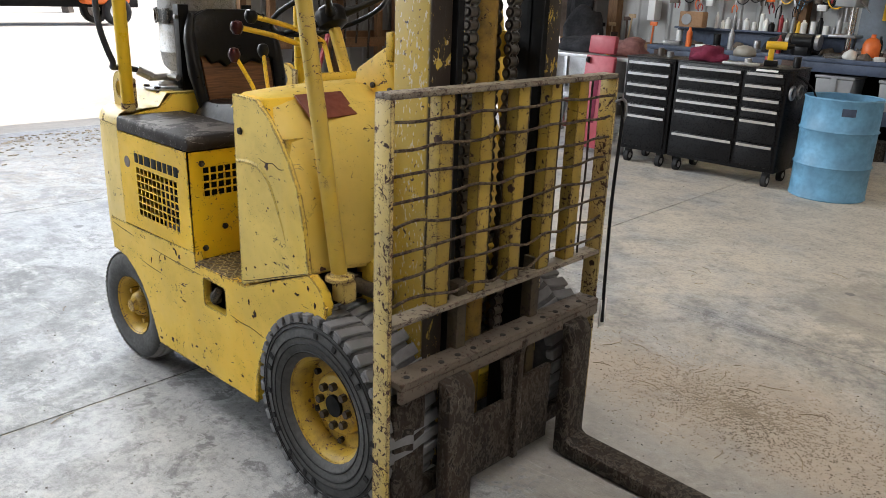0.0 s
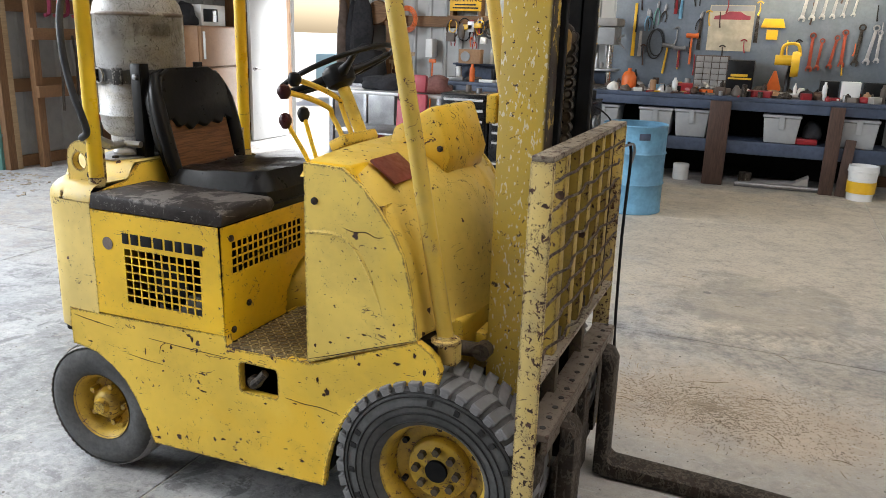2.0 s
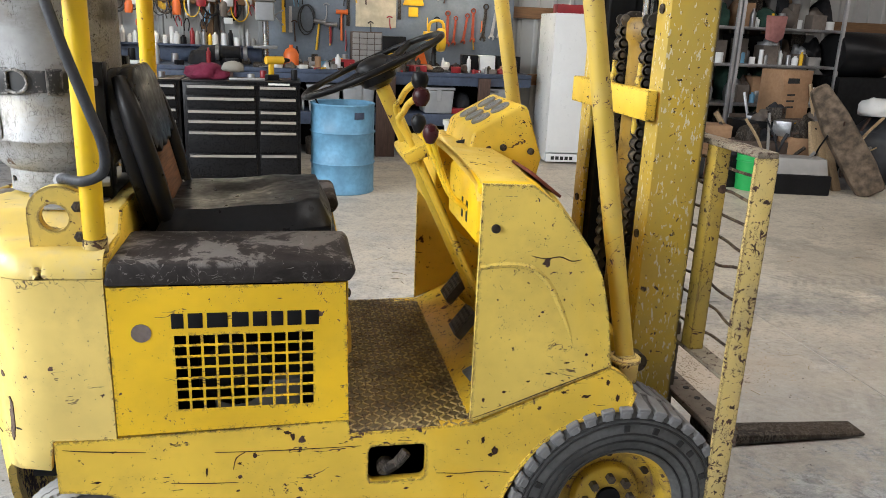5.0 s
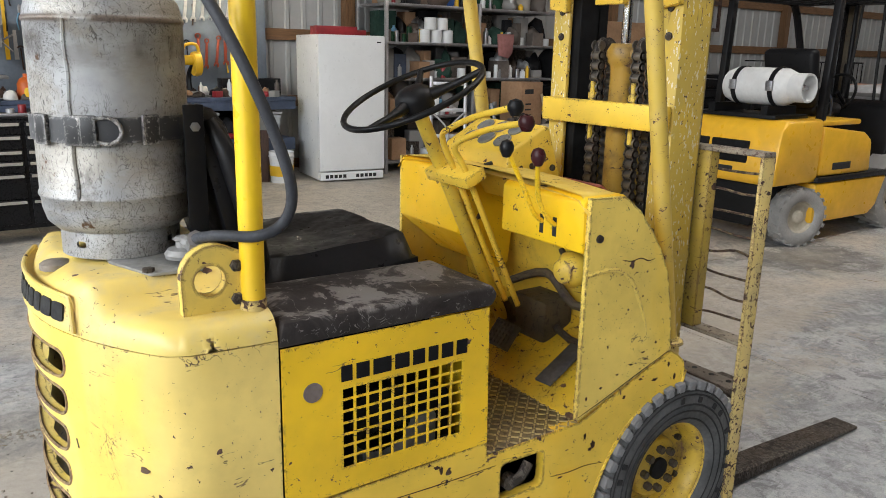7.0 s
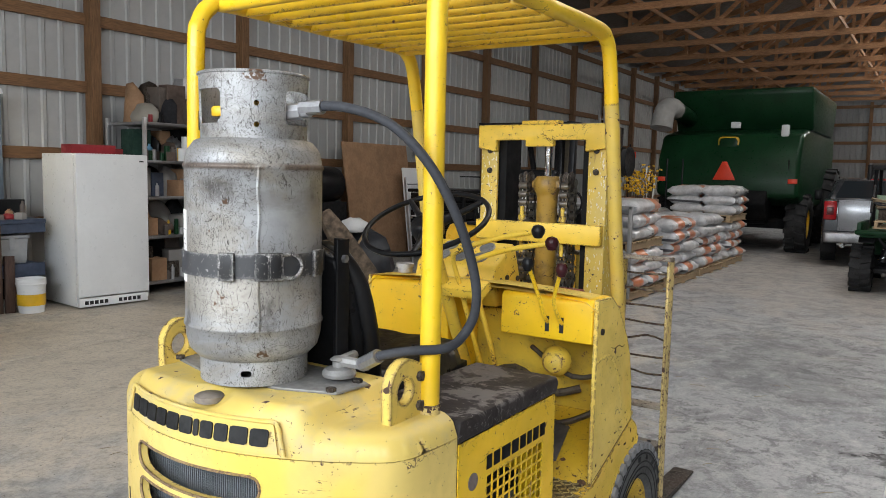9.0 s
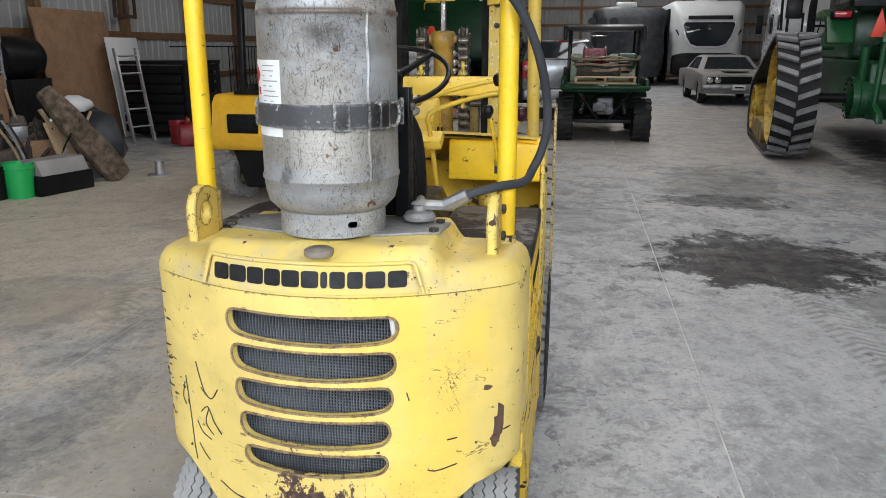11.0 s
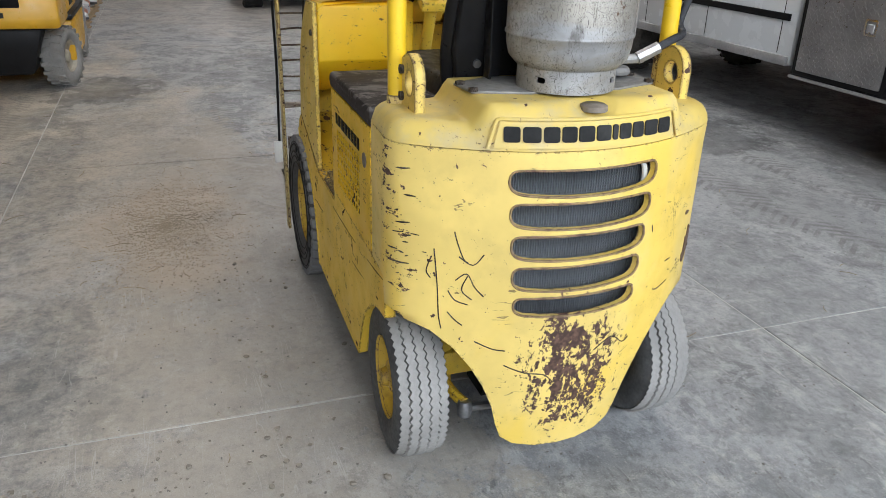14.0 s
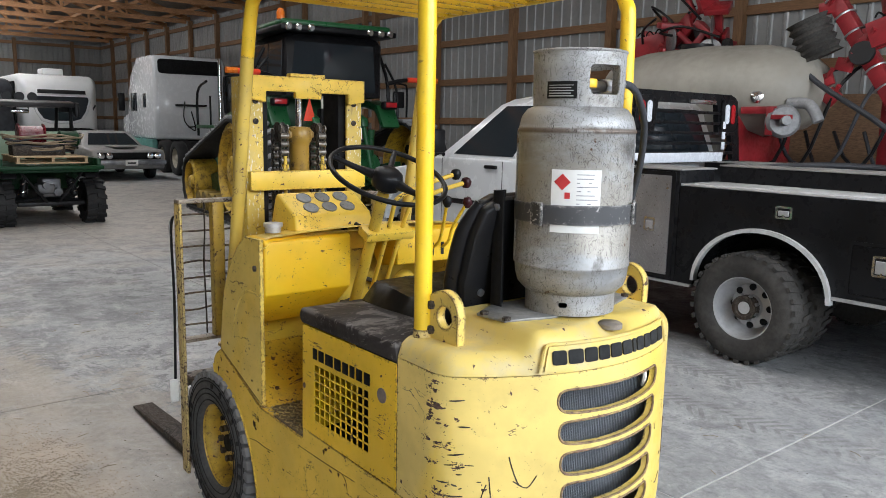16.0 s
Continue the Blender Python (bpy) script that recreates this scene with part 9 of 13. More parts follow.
for i, (x, y, sx, sy_, sz, a) in enumerate(((4.25, 5.75, 0.45, 0.35, 0.32, 20), (4.35, 5.75, 0.4, 0.32, 0.26, -12), (4.6, 5.9, 0.4, 0.4, 0.34, 5))):
    carton((x, y, (0.0, 0.32, 0.0)[i]), (sx, sy_, sz), M["cardboard"], a, "cardboard_box", "brown cardboard box by the shelves", "box", "cardboard boxes")
gp = thing("tall_carton", "tall brown carton with dark printed mark", "box", (5.55, 6.25, 0.62), 12)
part("carton", Shape().box(-0.22, 0.22, -0.18, 0.18, 0, 0.55, 0.006), M["cardboard"], gp)
part("print_bar", Shape().box(-0.16, 0.02, -0.182, -0.180, 0.40, 0.46), M["ink"], gp)
for i in range(3):
    part("print_line", Shape().box(-0.14, -0.02, -0.182, -0.180, 0.12 + 0.07 * i, 0.14 + 0.07 * i), M["ink"], gp)
carton((5.5, 6.3, 0.0), (0.9, 0.5, 0.62), M["canvas"], 4, "low_crate", "dark crate under the carton", "crate")
random.seed(911)
PILE = ((4.75, 5.45, 0.5, 0.42, 0.45, 8, "canvas"), (5.22, 5.42, 0.45, 0.40, 0.50, -20, "cardboard"), (5.70, 5.55, 0.5, 0.45, 0.42, 15, "clutter"), (5.05, 5.88, 0.6, 0.4, 0.62, 3, "black"), (5.75, 6.05, 0.6, 0.4, 0.55, -8, "canvas"))
for x, y, sx, sy_, sz, a, m_ in PILE:
    carton((x, y, 0.0), (sx, sy_, sz), M[m_], a, "junk_crate", "battered dark crate in the scrap pile", "crate", "crates in the pile")
for i in range(46):
    cx, cy, sx, sy_, sz, a, m_ = PILE[i % 5]
    w = random.uniform(0.12, 0.28)
    if i % 2:
        x, y, z = cx + random.uniform(-0.18, 0.18), cy + random.uniform(-0.14, 0.14), sz
    else:
        x, y, z = random.uniform(4.60, 5.75), random.uniform(4.98, 5.22), 0.0
    k = random.random()
    if k < 0.5:
        lump("black_bag", (x, y, z), (w, w * random.uniform(0.6, 1.0), w * random.uniform(0.5, 0.9)), M[random.choice(["cloth_dark", "canvas", "clutter", "black", "cloth_dark", "rust"])], "crumpled dark bag on the scrap pile", "bag", i + 930, 0.5, "bags on the pile")
    elif k < 0.8:
        carton((x, y, z), (w, w * 0.7, w * random.uniform(0.3, 0.8)), M[random.choice(["cardboard", "black", "rust", "clutter", "old_grey", "steel"])], random.uniform(0, 180), "scrap_block", "small worn box or casting on the scrap pile", "scrap", "scrap on the pile")
    else:
        can((x, y, z), w * 0.3, w, M[random.choice(["black", "steel", "tool_yellow", "clutter", "alloy"])], "scrap_can", "old can on the scrap pile", "can", "cans on the pile", neck=random.choice((0.0, 0.4)))
for i in range(16):
    x, y = random.uniform(4.60, 5.9), random.uniform(4.95, 5.3)
    a, L = random.uniform(0, 6.283), random.uniform(0.15, 0.45)
    h = random.uniform(0.35, 0.75)
    solo("scrap_pipe", Shape().tube([(0, 0, 0.01), (0.3 * L * math.cos(a), 0.3 * L * math.sin(a) + 0.1, h * 0.6), (L * math.cos(a), L * math.sin(a) + 0.2, h)], random.uniform(0.008, 0.02), 7), M[random.choice(["black", "rust", "steel", "pale_wood", "cable", "brown_board", "old_grey"])], "bent pipe or hose lying in the pile", "pipe", (x, y, 0.0), 0, "pipes in the pile")
tray = thing("tool_tray", "grey steel step toolbox on a black base", "toolbox", (4.85, 4.92, 0.0), -14)
part("box", Shape().box(-0.34, 0.34, -0.2, 0.2, 0, 0.2, 0.01), M["black"], tray)
part("lid", Shape().prism([(-0.2, 0.205), (0.2, 0.205), (0.12, 0.36), (-0.12, 0.36)], "x", -0.3, 0.3, 0.01), M["old_grey"], tray)
gun = solo("camo_case", Shape().prism([(-0.13, 0), (0.13, 0), (0.16, 0.3), (0.14, 0.9), (0.09, 1.25), (-0.09, 1.25), (-0.16, 0.8), (-0.16, 0.2)], "y", -0.07, 0.07, 0.04), plain("brown_camouflage_cloth", (0.13, 0.095, 0.065), 0.9, grain=9, spread=0.6, bump=0.3, spot=12), "long brown camouflage case leaning on the pile", "case", (5.62, 4.62, 0.02), -25)
gun.rotation_euler = Euler((radians(-18), radians(-30), radians(-20)))
for i in range(3):
    o = solo("short_plank", Shape().box(-0.045, 0.045, -0.02, 0.02, 0, 0.75, 0.003), M["pale_wood"], "short plank leaning on the pile", "plank", (5.15 + 0.13 * i, 4.9, 0.0), 0, "short planks")
    o.rotation_euler = Euler((radians(-24), radians(6 - 6 * i), 0))
solo("wire_spool", Shape().lathe([(0.14, 0), (0.14, 0.012), (0.055, 0.014), (0.055, 0.18), (0.14, 0.182), (0.14, 0.194)], 24), M["alloy"], "silver wire spool on the floor", "spool", (6.0, 4.35, 0.0))
lump("orange_bag", (6.3, 5.6, 0.72), (0.45, 0.35, 0.2), M["white"], "white sack with orange print", "sack", 41, 0.3)
lump("tarpaulin", (6.4, 5.6, 0.0), (1.2, 0.9, 0.75), M["tarp"], "folded dark tarpaulin heap", "tarpaulin", 43, 0.35)
for i, (x, w, h, m_, ln) in enumerate(((9.2, 1.9, 2.1, "cardboard", 9), (10.1, 0.95, 1.66, "white", 7))):
    o = solo("leaning_board", Shape().box(-w / 2, w / 2, -0.012, 0.012, 0, h, 0.003), M[m_], "big brown fibreboard sheet leaning on the wall" if i == 0 else "white board leaning on the wall", "board", (x, 7.2 - 0.18 * i, 0.0), 0)
    o.rotation_euler = Euler((radians(-ln), 0, 0))
st = thing("step_ladder", "aluminium step ladder leaning folded", "ladder", (9.0, 6.3, 0.0), -20)
st.rotation_euler[0] = radians(-10)
for x in (-0.2, 0.2):
    part("rail", Shape().box(x - 0.015, x + 0.015, -0.03, 0.03, 0, 1.5, 0.003), M["alloy"], st)
for i in range(5):
    part("step", Shape().box(-0.186, 0.186, -0.04, 0.04, 0.25 + 0.28 * i, 0.27 + 0.28 * i, 0.003), M["alloy"], st)
kn = thing("wire_kennel", "large black wire dog crate", "crate", (12.4, 6.5, 0.0))
for x in np.linspace(-0.9, 0.9, 13):
    part("wire", Shape().tube([(x, -0.6, 0.0), (x, -0.6, 1.5), (x, 0.6, 1.5)], 0.012, 5, 1), M["black"], kn)
for z in (0.05, 0.5, 1.0, 1.5):
    part("rail", Shape().tube([(-0.9, -0.6, z), (0.9, -0.6, z)], 0.014, 5, 1), M["black"], kn)
bucket((8.95, 5.65, 0.0), 0.16, 0.36, M["red"], "red petrol can by the wall", False)
solo("window_frame", Shape().sheet([(0, 0), (0.7, 0), (0.7, 1.0), (0, 1.0)], [[(0.06 + 0.33 * i, 0.06 + 0.47 * j), (0.32 + 0.33 * i, 0.06 + 0.47 * j), (0.32 + 0.33 * i, 0.47 + 0.47 * j), (0.06 + 0.33 * i, 0.47 + 0.47 * j)] for i in range(2) for j in range(2)], flat_y(0, -1), 0.04, 0.3), M["brown_board"], "old wooden window frame hung on the wall", "window frame", (10.6, 7.58, 2.0), 0)

# fuller shelves and the heap in front of them
random.seed(303)
DARK = ["clutter", "canvas", "cloth_dark", "rust", "old_grey", "cardboard", "black", "bench_blue", "cloth_olive", "steel"]
for u0, u1 in ((3.8, 5.05), (5.22, 6.5)):
    for zi, z in enumerate(LV):
        top = (0.53, 0.455, 0.41, 0.43, 0.62)[zi]
        x = u0 + 0.06
        while x < u1 - 0.1:
            w = random.uniform(0.12, 0.3)
            if random.random() < 0.55:
                carton((x + w / 2, random.uniform(7.18, 7.28), z), (w, 0.28, random.uniform(0.80, 0.98) * top), M[random.choice(DARK)], random.uniform(-8, 8), "storage_box", "dull storage box at the back of the shelf", "box", "boxes at the back of the shelf")
            else:
                lump("rag", (x + w / 2, 7.2, z), (w * 1.35, 0.36, random.uniform(0.75, 0.95) * top), M[random.choice(DARK)], "bundle of dark rags on the shelf", "rags", int(x * 91 + zi), 0.4, "rag bundles", 2)
            x += w + 0.01
for u0, u1 in ((3.8, 5.05), (5.22, 6.5)):
    for zi, z in enumerate(LV):
        top = (0.50, 0.42, 0.38, 0.40, 0.62)[zi]
        x = u0 + 0.05
        while x < u1 - 0.12:
            w = random.uniform(0.10, 0.26)
            k = random.random()
            mt = M[random.choice(DARK + ["white_paper", "canvas", "clutter", "alloy", "old_grey", "cardboard"])]
            if k < 0.4:
                carton((x + w / 2, random.uniform(7.0, 7.08), z), (w, 0.2, random.uniform(0.7, 0.98) * top), mt, random.uniform(-10, 10), "storage_box", "worn storage box packed on the shelf", "box", "boxes packed on the shelf")
            elif k < 0.7:
                lump("wadded_cloth", (x + w / 2, 7.04, z), (w * 1.3, 0.26, random.uniform(0.6, 0.95) * top), mt, "crumpled cloth bundle on the shelf", "bundle", int(x * 131 + zi), 0.4, "cloth bundles")
            else:
                for q in range(3):
                    can((x + 0.04 + 0.08 * q, random.uniform(6.79, 6.86), z), random.uniform(0.022, 0.042), random.uniform(0.08, 0.2), M[random.choice(["alloy", "white", "clutter", "steel", "red", "tool_yellow", "black", "green"])], "small_can", "small can at the shelf edge", "can", "small cans on the shelf", neck=random.choice((0.0, 0.45)))
                w = max(w, 0.24)
            x += w + 0.005
lump("blue_tarp_bundle", (4.75, 7.0, 2.10), (0.5, 0.4, 0.42), plain("blue_tarp", (0.03, 0.09, 0.30), 0.5, grain=16, spread=0.3, bump=0.4), "bright blue tarpaulin bundle on the top shelf", "tarpaulin", 61, 0.6)
lump("green_bag", (5.45, 6.95, 2.10), (0.42, 0.4, 0.6), plain("dark_green_bag", (0.02, 0.06, 0.035), 0.5, grain=16, spread=0.3, bump=0.4), "dark green bag standing on the top shelf", "bag", 62, 0.5)
for i in range(26):
    x, y = random.uniform(4.75, 6.4), random.uniform(5.3, 6.3)
    k = random.random()
    if k < 0.4:
        o = carton((x, y, 0.0), (random.uniform(0.2, 0.42), random.uniform(0.18, 0.35), random.uniform(0.1, 0.35)), M[random.choice(["cardboard", "cardboard", "clutter", "black", "old_grey"])], random.uniform(-60, 60), "junk_box", "battered box in the heap by the shelves", "box", "boxes in the heap")
    elif k < 0.75:
        lump("junk_sack", (x, y, 0.0), (random.uniform(0.35, 0.6), random.uniform(0.3, 0.5), random.uniform(0.25, 0.62)), M[random.choice(["cloth_dark", "canvas", "tarp", "cloth_olive"])], "dark sack slumped in the heap", "sack", i + 400, 0.5, "sacks in the heap")
    else:
        o = solo("scrap_bar", Shape().box(-0.03, 0.03, -0.015, 0.015, 0, random.uniform(0.6, 1.1), 0.003), M[random.choice(["rust", "steel", "pale_wood", "brown_board"])], "loose bar leaning in the heap", "bar", (x, y, 0.0), 0, "loose bars")
        o.rotation_euler = Euler((radians(random.uniform(-35, -10)), radians(random.uniform(-25, 25)), radians(random.uniform(0, 90))))
drum_ = thing("black_barrel", "black plastic barrel lying on a stand", "barrel", (6.95, 6.9, 0.0))
part("shell", Shape().lathe([(0.0, -0.42), (0.25, -0.42), (0.28, -0.38), (0.285, 0.0), (0.28, 0.38), (0.25, 0.42), (0, 0.42)], 28, along((0, 0, 1.35), (1, 0.1, 1.35)), caps=False), M["black"], drum_)
part("stand", Shape().box(-0.4, 0.4, -0.28, 0.28, 0.0, 1.08, 0.01), M["dark"], drum_)
solo("folded_blanket", Shape().prism([(-0.14, 0), (0.14, 0), (0.12, -0.25), (0.05, -0.32), (-0.12, -0.28)], "y", -0.015, 0.015, 0.01), plain("faded_pink_blanket", (0.30, 0.13, 0.12), 0.9, grain=20, spread=0.3, bump=0.4), "faded pink blanket hanging over the shelf edge", "blanket", (5.6, 6.70, 1.78))

# small things strewn along the workbench
random.seed(515)
SM_M = ["rust", "steel", "clutter", "black", "old_grey", "red", "tool_yellow", "cardboard", "white_paper", "brown_board", "alloy", "canvas"]
for i in range(185):
    x, y = random.uniform(-0.45, 2.45 if i % 3 else 1.4), random.uniform(6.90, 7.40)
    k = random.random()
    mt = M[random.choice(SM_M)]
    if k < 0.30:
        carton((x, y, 0.975), (random.uniform(0.04, 0.13), random.uniform(0.03, 0.10), random.uniform(0.015, 0.09)), mt, random.uniform(0, 180), "small_part", "small worn machine part on the bench", "part", "small parts on the bench", bev=0.004)
    elif k < 0.5:
        can((x, y, 0.975), random.uniform(0.015, 0.04), random.uniform(0.03, 0.16), mt, "small_can", "small can or jar on the bench", "can", "small cans on the bench", neck=random.choice([0.0, 0.4]))
    elif k < 0.72:
        L, a = random.uniform(0.08, 0.2), random.uniform(0, 6.283)
        solo("hand_tool", Shape().tube([(-L * math.cos(a), -L * math.sin(a), 0.012), (0, 0, 0.016), (L * math.cos(a), L * math.sin(a), 0.012)], [0.012, 0.007, 0.010], 7), mt, "worn hand tool lying on the bench", "tool", (x, y, 0.975), 0, "hand tools on the bench")
    else:
        lump("scrap_lump", (x, y, 0.975), (random.uniform(0.07, 0.18), random.uniform(0.06, 0.14), random.uniform(0.04, 0.12)), mt, "small heap of oily scrap on the bench", "scrap", i + 700, 0.5, "scrap on the bench", 2)
for i in range(34):
    x, y = random.uniform(-2.75, -0.2), random.uniform(5.2, 5.75) if i % 2 else random.uniform(6.92, 7.4)
    z = 0.935 if i % 2 and -2.9 < x < -1.85 else None
    if z is None:
        continue
    mt = M[random.choice(SM_M)]
    if i % 3:
        carton((x, y, z), (random.uniform(0.05, 0.16), random.uniform(0.04, 0.12), random.uniform(0.02, 0.1)), mt, random.uniform(0, 180), "small_part", "small worn part lying on the chest", "part", "small parts on the chest", bev=0.004)
    else:
        can((x, y, z), random.uniform(0.02, 0.045), random.uniform(0.06, 0.2), mt, "small_can", "small can on the tool chest", "can", "small cans on the chest", neck=0.4)
# more tools hung on the board
for i in range(22):
    x, z = random.uniform(-0.45, 2.45), random.uniform(1.35, 2.2)
    L = random.uniform(0.12, 0.28)
    sh = Shape().tube([(0, 0, 0), (0.004, 0, -L * 0.6), (random.uniform(-0.02, 0.02), 0, -L)], [0.006, 0.007, 0.011], 7)
    if i % 3 == 0:
        sh.tube([(-0.035, 0, 0.0), (0, 0, 0.02), (0.035, 0, 0.0)], 0.008, 6)
    solo("hung_tool", sh, M[random.choice(["steel", "rust", "black", "red", "orange", "tool_yellow", "brown_board"])], "hand tool hung on the blue board", "tool", (x, 7.588, z), 0, "tools on the board")
for i in range(12):
    x = -2.65 + 0.17 * i + random.uniform(-0.04, 0.04)
    r = random.uniform(0.05, 0.1)
    solo("hung_loop", Shape().tube([(r * math.sin(a), random.uniform(-0.01, 0.01), -r + r * 1.5 * math.cos(a)) for a in [2 * math.pi * j / 9 for j in range(9)]], 0.007, 6, 3, closed=True), M[random.choice(["black", "cable", "rust", "tool_yellow", "orange"])], "coil of cord hung from the wall board", "cord", (x, 7.56, 1.70), 0, "cords on the wall board")

def pliers(at, L, grip, tilt=0):
    """Pliers hung by the jaws: two bowed handles under a pivot."""
    ob = thing("pliers", "pliers hung from the wall board", "pliers", at, 0, "pliers on the wall")
    ob.rotation_euler[1] = radians(tilt)
    part("jaw", Shape().prism([(-0.012, -0.05), (0.012, -0.05), (0.016, 0.0), (0.005, 0.035), (-0.005, 0.035), (-0.016, 0.0)], "y", -0.012, 0.0, 0.003), M["steel"], ob)
    for sg_ in (-1, 1):
        part("grip", Shape().tube([(sg_ * 0.004, -0.006, -0.045), (sg_ * 0.03, -0.006, -0.045 - 0.45 * L), (sg_ * 0.022, -0.006, -0.045 - L)], 0.007, 6, 3), grip, ob)
    return ob


random.seed(1207)
for i in range(16):
    pliers((random.uniform(-2.7, -0.62), 7.575, random.uniform(1.50, 1.74)), random.uniform(0.09, 0.16), M[random.choice(["red", "black", "blue", "tool_yellow", "orange", "rust"])], random.uniform(-12, 12))
for i in range(7):
    pliers((random.uniform(-0.45, 0.5), 7.59, random.uniform(1.75, 2.2)), random.uniform(0.12, 0.2), M[random.choice(["red", "black", "teal", "rust", "blue"])], random.uniform(-12, 12))
for i in range(12):
    carton((random.uniform(-2.7, -0.65), 7.555, random.uniform(1.42, 1.66)), (random.uniform(0.05, 0.13), 0.05, random.uniform(0.06, 0.14)), M[random.choice(["white", "clutter", "old_grey", "black", "red", "tool_yellow", "cardboard", "alloy"])], 0, "wall_box", "small box fixed to the wall above the bench", "box", "boxes on the wall")
for i, (x, z, r_, m_) in enumerate(((-3.35, 1.72, 0.15, "orange"), (-1.62, 1.66, 0.09, "tool_yellow"), (-0.9, 1.60, 0.13, "black"))):
    coil = Shape()
    for q in range(5):
        rr = r_ - 0.012 * q
        coil.tube([(rr * math.sin(a), -0.02 - 0.012 * (q % 3), rr * 1.15 * math.cos(a)) for a in [2 * math.pi * j / 14 for j in range(14)]], 0.0075, 6, 2, closed=True)
    solo("extension_cord", coil, M[m_], "thick coil of extension cord hung on the wall", "cord", (x, 7.625, z), 0, "extension cords")
lump("hung_coat", (-3.95, 7.42, 1.05), (0.34, 0.16, 1.0), M["cloth_dark"], "dark work coat hanging on the wall", "coat", 77, 0.35)
for i in range(9):
    L = random.uniform(0.7, 1.25)
    o = solo("long_handle", Shape().cyl((0, 0, 0), (0, 0, L), 0.012, n=7).box(-0.05, 0.05, -0.012, 0.012, L, L + 0.05, 0.006), M[random.choice(["brown_board", "rust", "steel", "orange", "black", "pale_wood"])], "long-handled tool leaning on the wall", "tool", (-3.75 + 0.10 * i, 7.48, 0.9 if i > 5 else 0.0), 0, "long-handled tools")
    o.rotation_euler = Euler((radians(-3), radians(random.uniform(-5, 5)), 0))
    if i > 5:
        o.location = (-3.75 + 0.10 * i, 7.48, 0.0)

# ---- vehicle building blocks ----
def slab_of(shape, pts, thick):
    """A flat polygon given a thickness along its normal, centred on it."""
    p = [Vector(q) for q in pts]
    nrm = (p[1] - p[0]).cross(p[2] - p[0]).normalized() * (thick / 2)
    k = len(p)
    fs = [tuple(range(k)), tuple(reversed(range(k, 2 * k)))]
    fs += [(k + i, k + (i + 1) % k, (i + 1) % k, i) for i in range(k)]
    return shape.add([q + nrm for q in p] + [q - nrm for q in p], fs)


def loft(shape, rings):
    vs, fs, n = [], [], len(rings[0])
    for r in rings:
        vs += r
    for j in range(len(rings) - 1):
        for i in range(n):
            a, b = j * n + i, j * n + (i + 1) % n
            fs.append((a, b, b + n, a + n))
    fs += [tuple(reversed(range(n))), tuple((len(rings) - 1) * n + i for i in range(n))]
    return shape.add(vs, fs)


def cabin(parent, base, top, mat, rows=((0.06, 0.94),), yc=0.0, rear=True, front=True):
    """Roof and pillars from base to top, each (x0, x1, half width, z); side panes by fractions of the length."""
    def at(u, v, w):
        x = (base[0] + (base[1] - base[0]) * u) * (1 - w) + (top[0] + (top[1] - top[0]) * u) * w
        hw = base[2] * (1 - w) + top[2] * w
        return Vector((x, yc + (2 * v - 1) * hw, base[3] * (1 - w) + top[3] * w))
    rings = []
    for w in (0.0, 0.86, 0.95, 1.0):
        e = 0.0 if w < 0.9 else (0.03 if w < 0.98 else 0.09)
        rings.append([at(u, v, w) for u, v in ((e, e + 0.03), (e + 0.03, e), (1 - e - 0.03, e), (1 - e, e + 0.03), (1 - e, 1 - e - 0.03), (1 - e - 0.03, 1 - e), (e + 0.03, 1 - e), (e, 1 - e - 0.03))])
    part("cab_shell", loft(Shape(), rings), mat, parent)
    for v in (0, 1):
        sgn = 2 * v - 1
        for a, b in rows:
            q = [at(a, v, 0.06), at(b, v, 0.06), at(b, v, 0.84), at(a, v, 0.84)]
            part("side_window", slab_of(Shape(), [p + Vector((0, sgn * 0.001, 0)) for p in q], 0.014), M["glass_dark"], parent, "dark tinted side window")
    for u, on in ((0, rear), (1, front)):
        if on:
            q = [at(u, 0.07, 0.08), at(u, 0.93, 0.08), at(u, 0.90, 0.84), at(u, 0.10, 0.84)]
            part("rear_window" if u == 0 else "windscreen", slab_of(Shape(), q, 0.014), M["glass_dark"], parent, "dark tinted glass")


def arched(x0, x1, z0, z1, arches, n=14):
    """Side outline of a body in x, z, with wheel arches (centre, radius, height) cut into its lower edge."""
    out = [(x0, z1), (x0, z0)]
    for cx, r, h in arches:
        out += [(cx + r * math.cos(math.pi * (1 - i / n)), z0 + h * math.sin(math.pi * i / n)) for i in range(n + 1)]
    return out + [(x1, z0), (x1, z1)]


# ---- white crew-cab truck with a black service bed ----
ST = thing("service_truck", "white crew-cab pickup truck with a black steel service bed", "truck")
YS, YF = -3.32, -5.40
M["bed_black"] = plain("dusty_black_bed_paint", (0.009, 0.009, 0.010), 0.3, grain=14, spread=0.45, bump=0.04, spot=1.5)
bed = part("bed_side", Shape().prism([(-1.62, 1.175), (-1.62, 0.56), (-0.02, 0.53)] + [(0.475 - 0.495 * math.cos(math.pi * i / 18), 0.50 + 0.42 * math.sin(math.pi * i / 18)) for i in range(19)] + [(0.98, 0.46), (1.13, 0.46), (1.13, 1.175)], "y", YS, YS - 0.42, 0.004), M["bed_black"], ST, "black steel side box over the dual wheels")
part("far_bed_side", Shape().prism([(-1.62, 1.175), (-1.62, 0.56), (-0.02, 0.53)] + [(0.475 - 0.495 * math.cos(math.pi * i / 18), 0.50 + 0.42 * math.sin(math.pi * i / 18)) for i in range(19)] + [(0.98, 0.46), (1.13, 0.46), (1.13, 1.175)], "y", YF, YF + 0.42, 0.004), M["bed_black"], ST)
